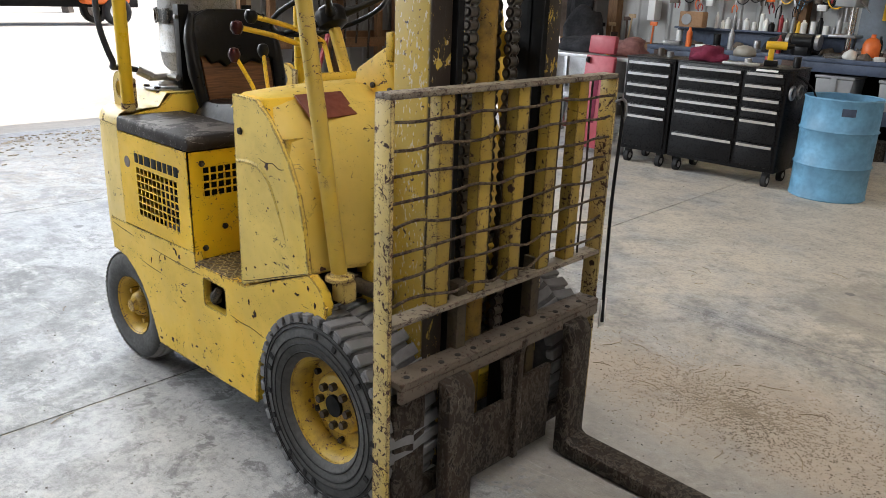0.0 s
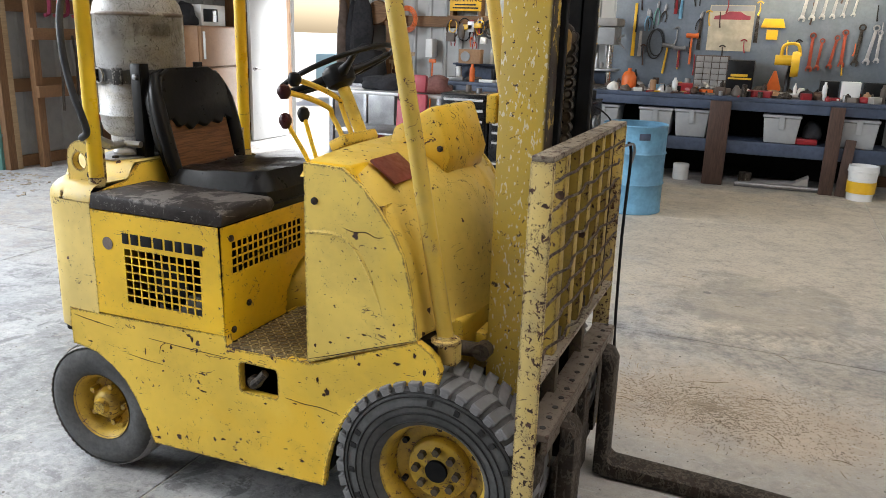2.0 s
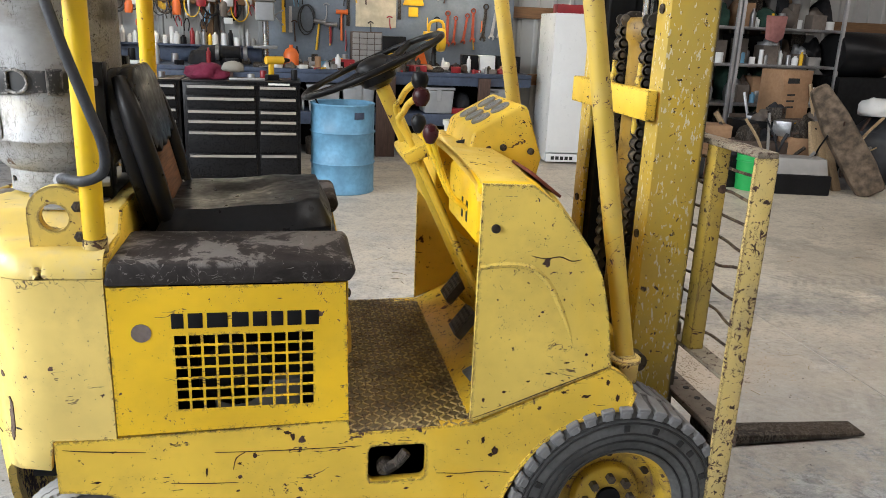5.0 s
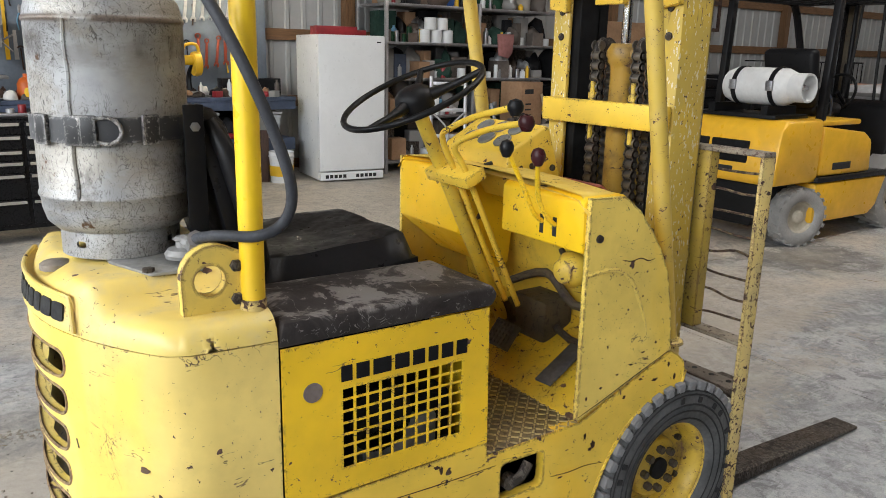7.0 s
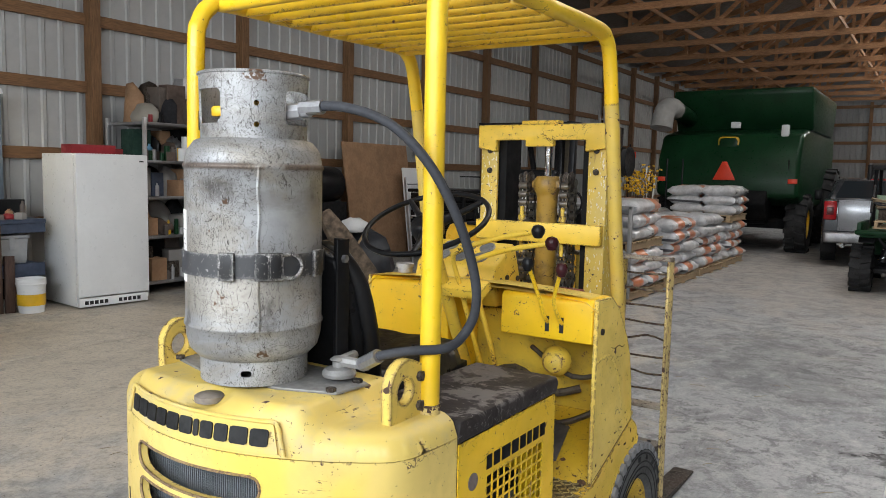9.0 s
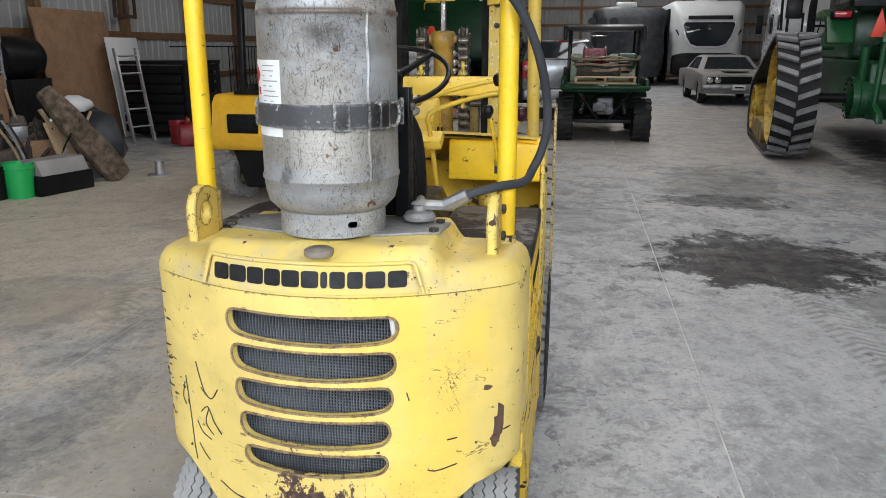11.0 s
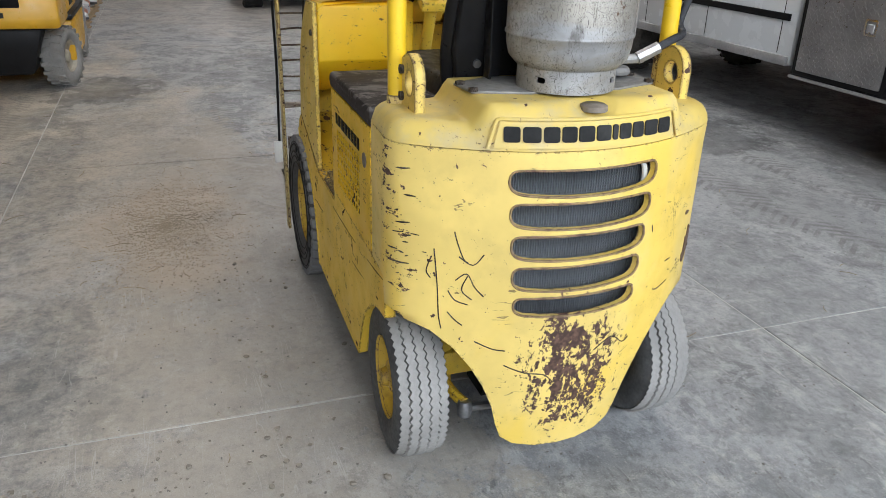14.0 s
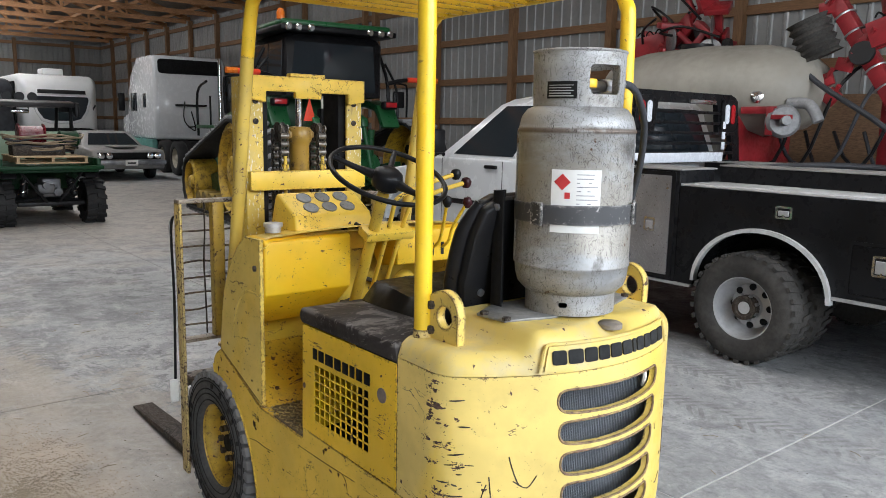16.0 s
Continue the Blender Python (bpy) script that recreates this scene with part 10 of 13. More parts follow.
part("bed_floor", Shape().box(-1.62, 2.0, YF + 0.3, YS - 0.3, 0.86, 0.95, 0.004).box(-1.6, 2.2, -4.9, -4.75, 0.6, 0.86).box(-1.6, 2.2, -3.97, -3.82, 0.6, 0.86), M["black"], ST)
part("bed_tailboard", Shape().box(-1.66, -1.62, YF, YS, 0.56, 1.18, 0.006), M["bed_black"], ST)
for y0, y1 in ((YS - 0.45, YS - 0.005), (YF + 0.005, YF + 0.45)):
    part("rail_cap", Shape().box(-1.64, 1.13, y0, y1, 1.177, 1.196, 0.004), M["bright_cap"], ST, "bright tread-plate rail cap")
for ys, sg in ((YS, -1), (YF, 1)):
    part("tall_box", Shape().box(1.135, 1.99, ys, ys + sg * 0.45, 0.45, 1.285, 0.006), M["bed_black"], ST, "tall black tool box behind the cab")
    part("box_lid", Shape().box(1.12, 2.0, ys + 0.008, ys + sg * 0.46, 1.287, 1.30, 0.004), M["old_grey"], ST)
    part("upper_box", Shape().box(-0.5, 1.10, ys + sg * 0.47, ys + sg * 0.85, 0.95, 1.31, 0.006), M["bed_black"], ST, "second black tool box on the bed")
    part("upper_box_lid", Shape().box(-0.51, 1.11, ys + sg * 0.465, ys + sg * 0.86, 1.312, 1.325, 0.004), M["old_grey"], ST)
    part("low_box", Shape().box(-1.6, -0.52, ys + sg * 0.47, ys + sg * 0.85, 0.95, 1.22, 0.006), M["bed_black"], ST)
    part("low_box_lid", Shape().box(-1.61, -0.52, ys + sg * 0.465, ys + sg * 0.86, 1.222, 1.235, 0.004), M["tread_plate"], ST)


def latch(parent, x, y, z, w, h):
    lt = part("latch", Shape().sheet(rrect(x - w / 2, x + w / 2, z - h / 2, z + h / 2, 0.014), [rrect(x - w / 2 + 0.014, x + w / 2 - 0.014, z - h / 2 + 0.014, z + h / 2 - 0.014, 0.008)], flat_y(y + 0.006, 1), 0.006, 0.05), M["chrome"], parent, "chrome paddle latch")
    part("paddle", Shape().box(x - w / 2 + 0.02, x + w / 2 - 0.02, y + 0.001, y + 0.009, z - h / 2 + 0.02, z + h / 2 - 0.03, 0.003, seg=1), M["alloy"], lt)
    part("lock", Shape().cyl((x, y + 0.001, z - h / 2 + 0.022), (x, y + 0.011, z - h / 2 + 0.022), 0.008, n=10), M["chrome"], lt)


side_door = part("box_door", Shape().sheet(rrect(1.20, 1.94, 0.50, 1.245, 0.012), [], flat_y(YS + 0.014, 1), 0.013, 0.2), M["tread_plate"], ST, "bright tread-plate box door")
raised = Shape()
for i in range(23):
    for j in range(24):
        x, z = 1.215 + 0.0315 * i + (0.0155 if j % 2 else 0), 0.525 + 0.0305 * j
        if abs(x - 1.37) > 0.065 or abs(z - 0.87) > 0.065:
            raised.box(-0.013, 0.013, -0.001, 0.0022, -0.0035, 0.0035, m=pose(x, YS + 0.0145, z, 0, 45 if (i + j) % 2 else -45, 0))
tagged(part("diamond_pattern", raised, M["tread_plate"], side_door), kind="stuff")
part("door_edge", Shape().sheet(rrect(1.165, 1.975, 0.475, 1.275, 0.014), [rrect(1.198, 1.942, 0.498, 1.247, 0.010)], flat_y(YS + 0.010, 1), 0.010, 0.2), M["black"], side_door)
latch(side_door, 1.37, YS + 0.016, 0.87, 0.10, 0.105)
latch(bed, 0.33, YS, 1.055, 0.115, 0.085)
rear_door = part("rear_door", Shape().box(-0.52, -0.13, YS + 0.001, YS + 0.012, 0.60, 0.90, 0.004), M["bed_black"], ST, "small black box door")
part("door_edge", Shape().sheet([(-0.545, 0.575), (-0.105, 0.575), (-0.105, 0.925), (-0.545, 0.925)], [[(-0.525, 0.595), (-0.125, 0.595), (-0.125, 0.905), (-0.525, 0.905)]], flat_y(YS + 0.004, 1), 0.004, 0.2), M["black"], rear_door)
latch(rear_door, -0.31, YS + 0.012, 0.79, 0.115, 0.13)
rear_door2 = part("rear_door", Shape().box(-1.55, -0.60, YS + 0.001, YS + 0.012, 0.60, 0.90, 0.004), M["bed_black"], ST, "long black box door")
latch(rear_door2, -1.05, YS + 0.012, 0.79, 0.115, 0.13)
arc_out = [(0.475 - 0.505 * math.cos(math.pi * i / 24), 0.50 + 0.432 * math.sin(math.pi * i / 24)) for i in range(25)]
arc_in = [(0.475 - 0.478 * math.cos(math.pi * i / 24), 0.50 + 0.403 * math.sin(math.pi * i / 24)) for i in range(25)]
for ys, sg in ((YS, 1), (YF, -1)):
    trim_ = Shape().sheet(arc_out + arc_in[::-1], [], flat_y(ys + sg * 0.03, sg), 0.05, 0.1)
    part("fender_trim", trim_, M["bright_cap"], ST, "bright metal fender trim")
    part("step_rail", Shape().box(-1.62, -0.03, ys - sg * 0.05, ys + sg * 0.012, 0.535, 0.558, 0.003), M["alloy"], ST)
    part("step_rail", Shape().box(0.99, 2.0, ys - sg * 0.05, ys + sg * 0.012, 0.437, 0.458, 0.003), M["alloy"], ST)
for y0, y1 in ((YS - 0.45, YS - 0.43), (YF + 0.43, YF + 0.45)):
    part("wheel_well", Shape().box(-0.02, 0.97, y0, y1, 0.45, 0.94), M["dark"], ST)
for y, tn in ((YS + 0.0, 180), (YS - 0.30, 180), (YF, 0), (YF + 0.30, 0)):
    road_wheel(ST, (0.52, y, 0.385), 0.375, 0.235, 0.215, "silver_rim", tn, 30, "wheel", "dual rear wheel with a dished silver rim", 8 if y in (YS, YF) else 0, 0.55, "tyre_brown", 0.012)
hub = part("hub", Shape().lathe([(0.085, 0), (0.085, 0.072), (0.062, 0.076), (0.055, 0.066), (0.0, 0.06)], 20, along((0.52, YS + 0.0, 0.385), (0.52, YS + 0.1, 0.385)), caps=False), M["rust"], ST, "dark recessed wheel hub")
for i in range(8):
    a = radians(45 * i + 22)
    part("nut", Shape().cyl((0.52 + 0.088 * math.cos(a), YS + 0.03, 0.385 + 0.088 * math.sin(a)), (0.52 + 0.088 * math.cos(a), YS + 0.062, 0.385 + 0.088 * math.sin(a)), 0.011, n=6), M["steel"], hub)
part("axle", Shape().cyl((0.52, YS - 0.2, 0.385), (0.52, YF + 0.2, 0.385), 0.06, n=10).lathe([(0.07, -0.16), (0.17, -0.05), (0.17, 0.05), (0.07, 0.16)], 14, along((0.52, -4.36, 0.385), (0.52, -4.3, 0.385))), M["rust"], ST)
part("frame_rail", Shape().box(-1.5, 5.1, -3.97, -3.88, 0.45, 0.62).box(-1.5, 5.1, -4.85, -4.76, 0.45, 0.62), M["dark"], ST)
# headache rack
rk_hole = [(-3.56, 1.31), (-3.64, 1.54), (-3.96, 1.57), (-4.0, 1.82), (-4.90, 1.82), (-4.94, 1.57), (-5.16, 1.54), (-5.22, 1.31)]
RK = part("headache_rack", Shape().sheet([(-3.40, 1.30), (-3.60, 1.84), (-3.64, 1.89), (-3.72, 1.915), (-5.12, 1.915), (-5.20, 1.89), (-5.24, 1.84), (-5.34, 1.30)], [rk_hole], flat_x(1.86, -1), 0.05, 0.1), M["bed_black"], ST, "black louvred headache rack with lamps")
for z in (1.365, 1.455, 1.545, 1.635, 1.73):
    part("louvre", Shape().box(1.85, 1.905, -5.20, -3.62, z, z + 0.026, 0.004), M["bed_black"], RK)
for yc, sg in ((-3.80, 1), (-5.08, -1)):
    part("lamp_plate", Shape().prism(rrect(yc - 0.13, yc + 0.13, 1.59, 1.87, 0.03), "x", 1.84, 1.857, 0.004), M["bed_black"], RK)
    for dy, mt, nm in ((0.048, "tail_red", "red_lamp"), (-0.048, "lamp_white", "white_lamp")):
        lens = part(nm, Shape().prism(rrect(yc + sg * dy - 0.032, yc + sg * dy + 0.032, 1.645, 1.825, 0.031), "x", 1.828, 1.842, 0.004), M[mt], RK)
        for i in range(8):
            part("lens_dot", Shape().cyl((1.824, yc + sg * dy + (0.012 if i % 2 else -0.012), 1.667 + 0.019 * i), (1.829, yc + sg * dy + (0.012 if i % 2 else -0.012), 1.667 + 0.019 * i), 0.009, n=8), M[mt], lens)
part("cargo_lamp", Shape().box(1.82, 1.85, -4.82, -4.42, 1.815, 1.855, 0.008), M["chrome"], RK, "bright cargo lamp bar")
part("rack_plate", Shape().box(1.845, 1.858, -5.02, -3.56, 1.30, 1.385, 0.003), M["lamp_white"], RK, "pale lower plate of the rack")
for i in range(3):
    part("bright_tab", Shape().box(1.838, 1.85, -5.03, -4.98, 1.41 + 0.095 * i, 1.48 + 0.095 * i, 0.004), M["lamp_white"], RK)
part("round_lamp", Shape().lathe([(0.045, 0), (0.05, 0.02), (0.035, 0.045), (0.0, 0.05)], 16, along((1.86, -3.50, 1.44), (1.76, -3.50, 1.44)), caps=False), M["chrome"], RK)
part("gusset", Shape().prism([(1.6, 1.30), (1.86, 1.30), (1.86, 1.42)], "y", -3.50, -3.48), M["bed_black"], RK)
# cab and hood
part("cab_body", Shape().prism([(2.06, 0.50), (2.06, 1.28), (4.12, 1.28), (4.16, 1.22), (4.16, 0.50)], "y", YS - 0.03, YF + 0.03, 0.03), M["truck_white"], ST, "white painted doors and sill")
nose = arched(4.17, 5.18, 0.52, 1.10, [(4.64, 0.43, 0.40)])
part("hood", Shape().prism(nose[1:-1] + [(5.20, 0.98), (5.10, 1.10), (4.17, 1.22)], "y", YS - 0.14, YF + 0.14, 0.07, seg=3), M["truck_white"], ST, "white hood and front fenders")
cabin(ST, (2.08, 4.10, 1.0, 1.27), (2.20, 3.20, 0.82, 1.87), M["truck_white"], ((0.06, 0.40), (0.45, 0.88)), yc=-4.36)
for y, sg in ((YS - 0.03, 1), (YF + 0.03, -1)):
    part("side_moulding", Shape().box(2.12, 4.1, y, y + sg * 0.018, 0.815, 0.865, 0.006), M["black"], ST, "dark rubber side moulding")
    part("lower_sill", Shape().box(2.08, 4.15, y - sg * 0.1, y + sg * 0.02, 0.50, 0.57, 0.012), M["alloy"], ST)
    for xd in (2.20, 3.08, 3.98):
        part("door_gap", Shape().box(xd - 0.003, xd + 0.003, y - sg * 0.01, y + sg * 0.002, 0.58, 1.26), M["dark"], ST)
    for xd in (2.52, 3.14):
        part("door_handle", Shape().box(xd, xd + 0.17, y + sg * 0.002, y + sg * 0.035, 1.185, 1.22, 0.012), M["black"], ST)
    part("wing_mirror", Shape().box(3.90, 3.98, y + sg * 0.02, y + sg * 0.16, 1.31, 1.55, 0.025).tube([(3.98, y - sg * 0.03, 1.28), (3.95, y + sg * 0.06, 1.36)], 0.02, 6), M["black"], ST)
    part("badge", Shape().box(2.14, 2.32, y + sg * 0.001, y + sg * 0.005, 1.02, 1.06, 0.002), M["black"], ST)
for y, tn in ((YS - 0.31, 180), (YF + 0.31, 0)):
    road_wheel(ST, (4.64, y, 0.385), 0.375, 0.25, 0.215, "engine_grey", tn, 28, "wheel", "front wheel with a silver rim", 8, 0.15, "tyre_brown", 0.012)
for ys, sg in ((YS - 0.14, 1), (YF + 0.14, -1)):
    flare = [(4.64 - 0.47 * math.cos(math.pi * i / 20), 0.52 + 0.43 * math.sin(math.pi * i / 20)) for i in range(21)] + [(4.64 + 0.43 * math.cos(math.pi * i / 20), 0.52 + 0.40 * math.sin(math.pi * i / 20)) for i in range(21)]
    part("fender_flare", Shape().sheet(flare, [], flat_y(ys + sg * 0.05, sg), 0.07, 0.1), M["truck_white"], ST)
part("front_bumper", Shape().box(5.17, 5.30, YF + 0.16, YS - 0.16, 0.45, 0.70, 0.04), M["chrome"], ST)
for i in range(4):
    pts = [(-1.5, -4.1 - 0.12 * i, 0.97), (-0.8, -3.95 - 0.15 * i, 1.27 + 0.02 * i), (0.1, -4.3 - 0.08 * i, 1.33), (0.9, -4.1 - 0.16 * i, 1.31), (1.6, -4.5, 1.1)]
    solo("hose", Shape().tube(pts, 0.024, 7), M["cable"], "grey hose lying across the truck bed", "hose", group="hoses on the bed")

# ---- newer yellow forklift parked by the wall ----
FL = thing("newer_forklift", "newer yellow forklift with black guard and white gas tank", "forklift", (4.40, 2.30, 0.0))
part("counterweight", Shape().prism([(0.0, 0.56), (0.0, 0.62), (0.05, 0.98), (0.12, 1.06), (0.62, 1.06), (0.62, 0.54), (0.03, 0.54)], "y", -0.57, 0.57, 0.03), M["lift_yellow"], FL, "rounded yellow counterweight")
for y0, y1 in ((-0.30, 0.05), (0.09, 0.40)):
    part("slot", Shape().box(0.005, 0.1, y0, y1, 0.70, 0.88, 0.01), M["dark"], FL)
part("name_bar", Shape().box(0.0, 0.03, -0.18, 0.04, 0.625, 0.665, 0.003), M["ink"], FL)
part("lower_frame", Shape().prism([(-0.42, 0.538), (0.42, 0.538), (0.30, 0.16), (-0.30, 0.16)], "x", 0.14, 0.60, 0.02), M["black"], FL)
part("steer_axle", Shape().cyl((0.50, -0.42, 0.25), (0.50, 0.42, 0.25), 0.05, n=10).box(0.42, 0.5, -0.38, 0.38, 0.2, 0.24), M["steel"], FL)
part("hood", Shape().prism([(0.64, 0.58), (0.64, 1.00), (1.30, 0.93), (1.42, 0.86), (1.45, 0.58)], "y", -0.57, 0.57, 0.03), M["lift_yellow"], FL)
part("hood_lid", Shape().box(0.66, 1.22, -0.55, 0.55, 1.0, 1.045, 0.015), M["lift_yellow"], FL)
part("name_bar", Shape().box(0.82, 1.10, -0.574, -0.568, 0.63, 0.69, 0.002), M["ink"], FL)
part("side_step", Shape().prism([(0.58, 0.19), (0.58, 0.53), (1.72, 0.53), (1.60, 0.26), (1.48, 0.19)], "y", -0.59, 0.59, 0.02), M["lift_yellow"], FL)
part("black_band", Shape().box(0.58, 1.74, -0.598, 0.598, 0.535, 0.578, 0.006), M["black"], FL)
part("floor_plate", Shape().box(1.45, 2.05, -0.55, 0.55, 0.50, 0.56, 0.01), M["black"], FL)
part("dash", Shape().prism([(1.82, 0.55), (1.95, 1.12), (2.12, 1.18), (2.20, 0.55)], "y", -0.48, 0.48, 0.03), M["black"], FL)
part("steering_wheel", Shape().tube([(1.75 + 0.06 * math.cos(a), 0.17 * math.sin(a), 1.24 + 0.16 * math.cos(a)) for a in [2 * math.pi * i / 12 for i in range(12)]], 0.014, 7, 3, closed=True).cyl((1.75, 0, 1.24), (1.93, 0, 1.10), 0.02, n=8), M["black"], FL)
seat2 = part("seat", Shape().box(0.98, 1.42, -0.26, 0.26, 1.045, 1.16, 0.05, seg=3).box(0.0, 0.12, -0.25, 0.25, 0, 0.52, 0.05, m=pose(0.96, 0, 1.10, 0, -12, 0), seg=3), M["vinyl"], FL, "black moulded operator seat")
part("seat_belt", Shape().tube([(1.2, -0.27, 1.05), (1.15, -0.29, 1.2), (1.05, -0.26, 1.3)], 0.012, 6), M["bench_blue"], seat2)
for y in (-0.50, 0.50):
    part("rear_post", Shape().box(-0.035, 0.035, -0.03, 0.03, 0, 1.06, 0.008, m=pose(0.66, y, 1.0, 0, 3, 0)), M["black"], FL)
    part("front_post", Shape().tube([(2.10, y, 0.56), (2.0, y, 1.2), (1.72, y, 1.95), (1.60, y, 2.06)], 0.035, 8), M["black"], FL)
    part("roof_rail", Shape().box(0.60, 1.95, y - 0.035, y + 0.035, 2.04, 2.10, 0.008), M["black"], FL)
part("roof_bar", Shape().box(0.60, 0.66, -0.5, 0.5, 2.045, 2.095, 0.006), M["black"], FL)
part("roof_bar", Shape().box(1.88, 1.95, -0.5, 0.5, 2.045, 2.095, 0.006), M["black"], FL)
for i in range(7):
    part("roof_slat", Shape().box(0.66, 1.88, -0.39 + 0.13 * i - 0.012, -0.39 + 0.13 * i + 0.012, 2.055, 2.085, 0.004), M["black"], FL)
for y in (-0.36, 0.36):
    part("mast_channel", Shape().box(2.22, 2.34, y - 0.05, y + 0.05, 0.08, 2.14, 0.008), M["black_satin"], FL)
    part("inner_channel", Shape().box(2.30, 2.40, y * 0.78 - 0.04, y * 0.78 + 0.04, 0.10, 2.12, 0.006), M["mast_steel"], FL)
    part("lift_cylinder", Shape().cyl((2.24, y * 0.55, 0.2), (2.24, y * 0.55, 1.5), 0.04, n=12).cyl((2.24, y * 0.55, 1.5), (2.24, y * 0.55, 2.1), 0.022, n=10), M["black"], FL)
    part("mast_hose", Shape().tube([(2.18, y * 0.3, 2.08), (2.16, y * 0.35, 1.5), (2.10, y * 0.5, 0.9)], 0.014, 6), M["rubber"], FL)
part("mast_tie", Shape().box(2.20, 2.36, -0.41, 0.41, 2.06, 2.14, 0.01).box(2.2, 2.3, -0.4, 0.4, 1.05, 1.13, 0.01), M["black"], FL)
rl = part("hose_reel", Shape().lathe([(0.05, -0.05), (0.17, -0.05), (0.175, -0.035), (0.09, -0.03), (0.09, 0.03), (0.175, 0.035), (0.17, 0.05), (0.05, 0.05)], 24, along((2.22, -0.50, 1.74), (2.22, -0.60, 1.74))), M["black"], FL, "black hose reel on the mast")
part("coil", Shape().lathe([(0.1, -0.025), (0.15, -0.025), (0.15, 0.025), (0.1, 0.025)], 20, along((2.22, -0.50, 1.74), (2.22, -0.60, 1.74))), M["rubber"], rl)
part("carriage", Shape().box(2.42, 2.47, -0.5, 0.5, 0.12, 0.22, 0.006).box(2.42, 2.47, -0.5, 0.5, 0.42, 0.52, 0.006), M["rust"], FL)
for y in (-0.50, 0.50):
    part("backrest_post", Shape().box(2.44, 2.48, y - 0.025, y + 0.025, 0.1, 1.22, 0.004), M["old_grey"], FL)
part("backrest_bar", Shape().box(2.44, 2.48, -0.52, 0.52, 1.18, 1.22, 0.004), M["old_grey"], FL)
for y in (-0.28, 0.28):
    part("fork", Shape().box(2.48, 3.0, y - 0.05, y + 0.05, 0.06, 0.10, 0.006).box(2.475, 2.52, y - 0.05, y + 0.05, 0.06, 0.5, 0.006), M["black"], FL)
for y, tn in ((-0.47, 0), (0.47, 180)):
    road_wheel(FL, (0.50, y * 1.04, 0.25), 0.245, 0.17, 0.135, "pale_rim", tn - 16, 20, "rear_wheel", "grey dusty tyre with a pale rim", 0, 0.2, "rubber_dusty", 0.010)
    road_wheel(FL, (2.02, y - math.copysign(0.03, y), 0.33), 0.335, 0.22, 0.185, "pale_rim", tn, 20, "front_wheel", "grey dusty tyre with a pale rim", 6, 0.3, "rubber_dusty", 0.012)
    part("front_fender", Shape().sheet([(2.02 + 0.40 * math.cos(radians(a)), 0.33 + 0.40 * math.sin(radians(a))) for a in range(40, 171, 13)] + [(2.02 + 0.37 * math.cos(radians(a)), 0.33 + 0.37 * math.sin(radians(a))) for a in range(170, 39, -13)], [], flat_y(y + math.copysign(0.10, y), math.copysign(1, y)), 0.2, 0.1), M["old_grey"], FL)
part("tank_cradle", Shape().box(0.10, 0.56, -0.45, 0.35, 1.06, 1.09, 0.004).box(0.12, 0.52, -0.36, -0.30, 1.09, 1.16).box(0.12, 0.52, 0.14, 0.20, 1.09, 1.16), M["black"], FL)
GT = thing("white_gas_tank", "white horizontal gas tank strapped on the forklift", "gas tank", (4.71, 2.14, 1.31))
part("shell", Shape().lathe([(0.0, -0.33), (0.06, -0.325), (0.12, -0.29), (0.15, -0.22), (0.152, 0.22), (0.12, 0.30), (0.06, 0.325), (0, 0.33)], 28, along((0, 0, 0), (0, 1, 0)), caps=False), M["tank_white"], GT)
part("collar", Shape().sheet([(0.115 * math.cos(a), 0.115 * math.sin(a)) for a in [2 * math.pi * i / 28 for i in range(28)]], [[(0.10 * math.cos(a), 0.10 * math.sin(a)) for a in [2 * math.pi * i / 24 for i in range(24)]]], lambda s, t: ((s, -0.42, t), (0, -1, 0)), 0.16, 0.1), M["tank_white"], GT, "open guard collar round the valve")
part("valve", Shape().cyl((0, -0.32, 0), (0, -0.38, 0), 0.025, n=10).cyl((-0.05, -0.37, 0), (0.05, -0.37, 0), 0.015, n=8), M["alloy"], GT)
for y in (-0.17, 0.17):
    part("strap", Shape().lathe([(0.155, -0.02), (0.16, -0.02), (0.16, 0.02), (0.155, 0.02)], 28, along((0, y, 0), (0, y + 1, 0)), caps=False), M["black"], GT)
    part("buckle", Shape().box(-0.175, -0.15, y - 0.03, y + 0.03, -0.03, 0.05, 0.005), M["steel"], GT)

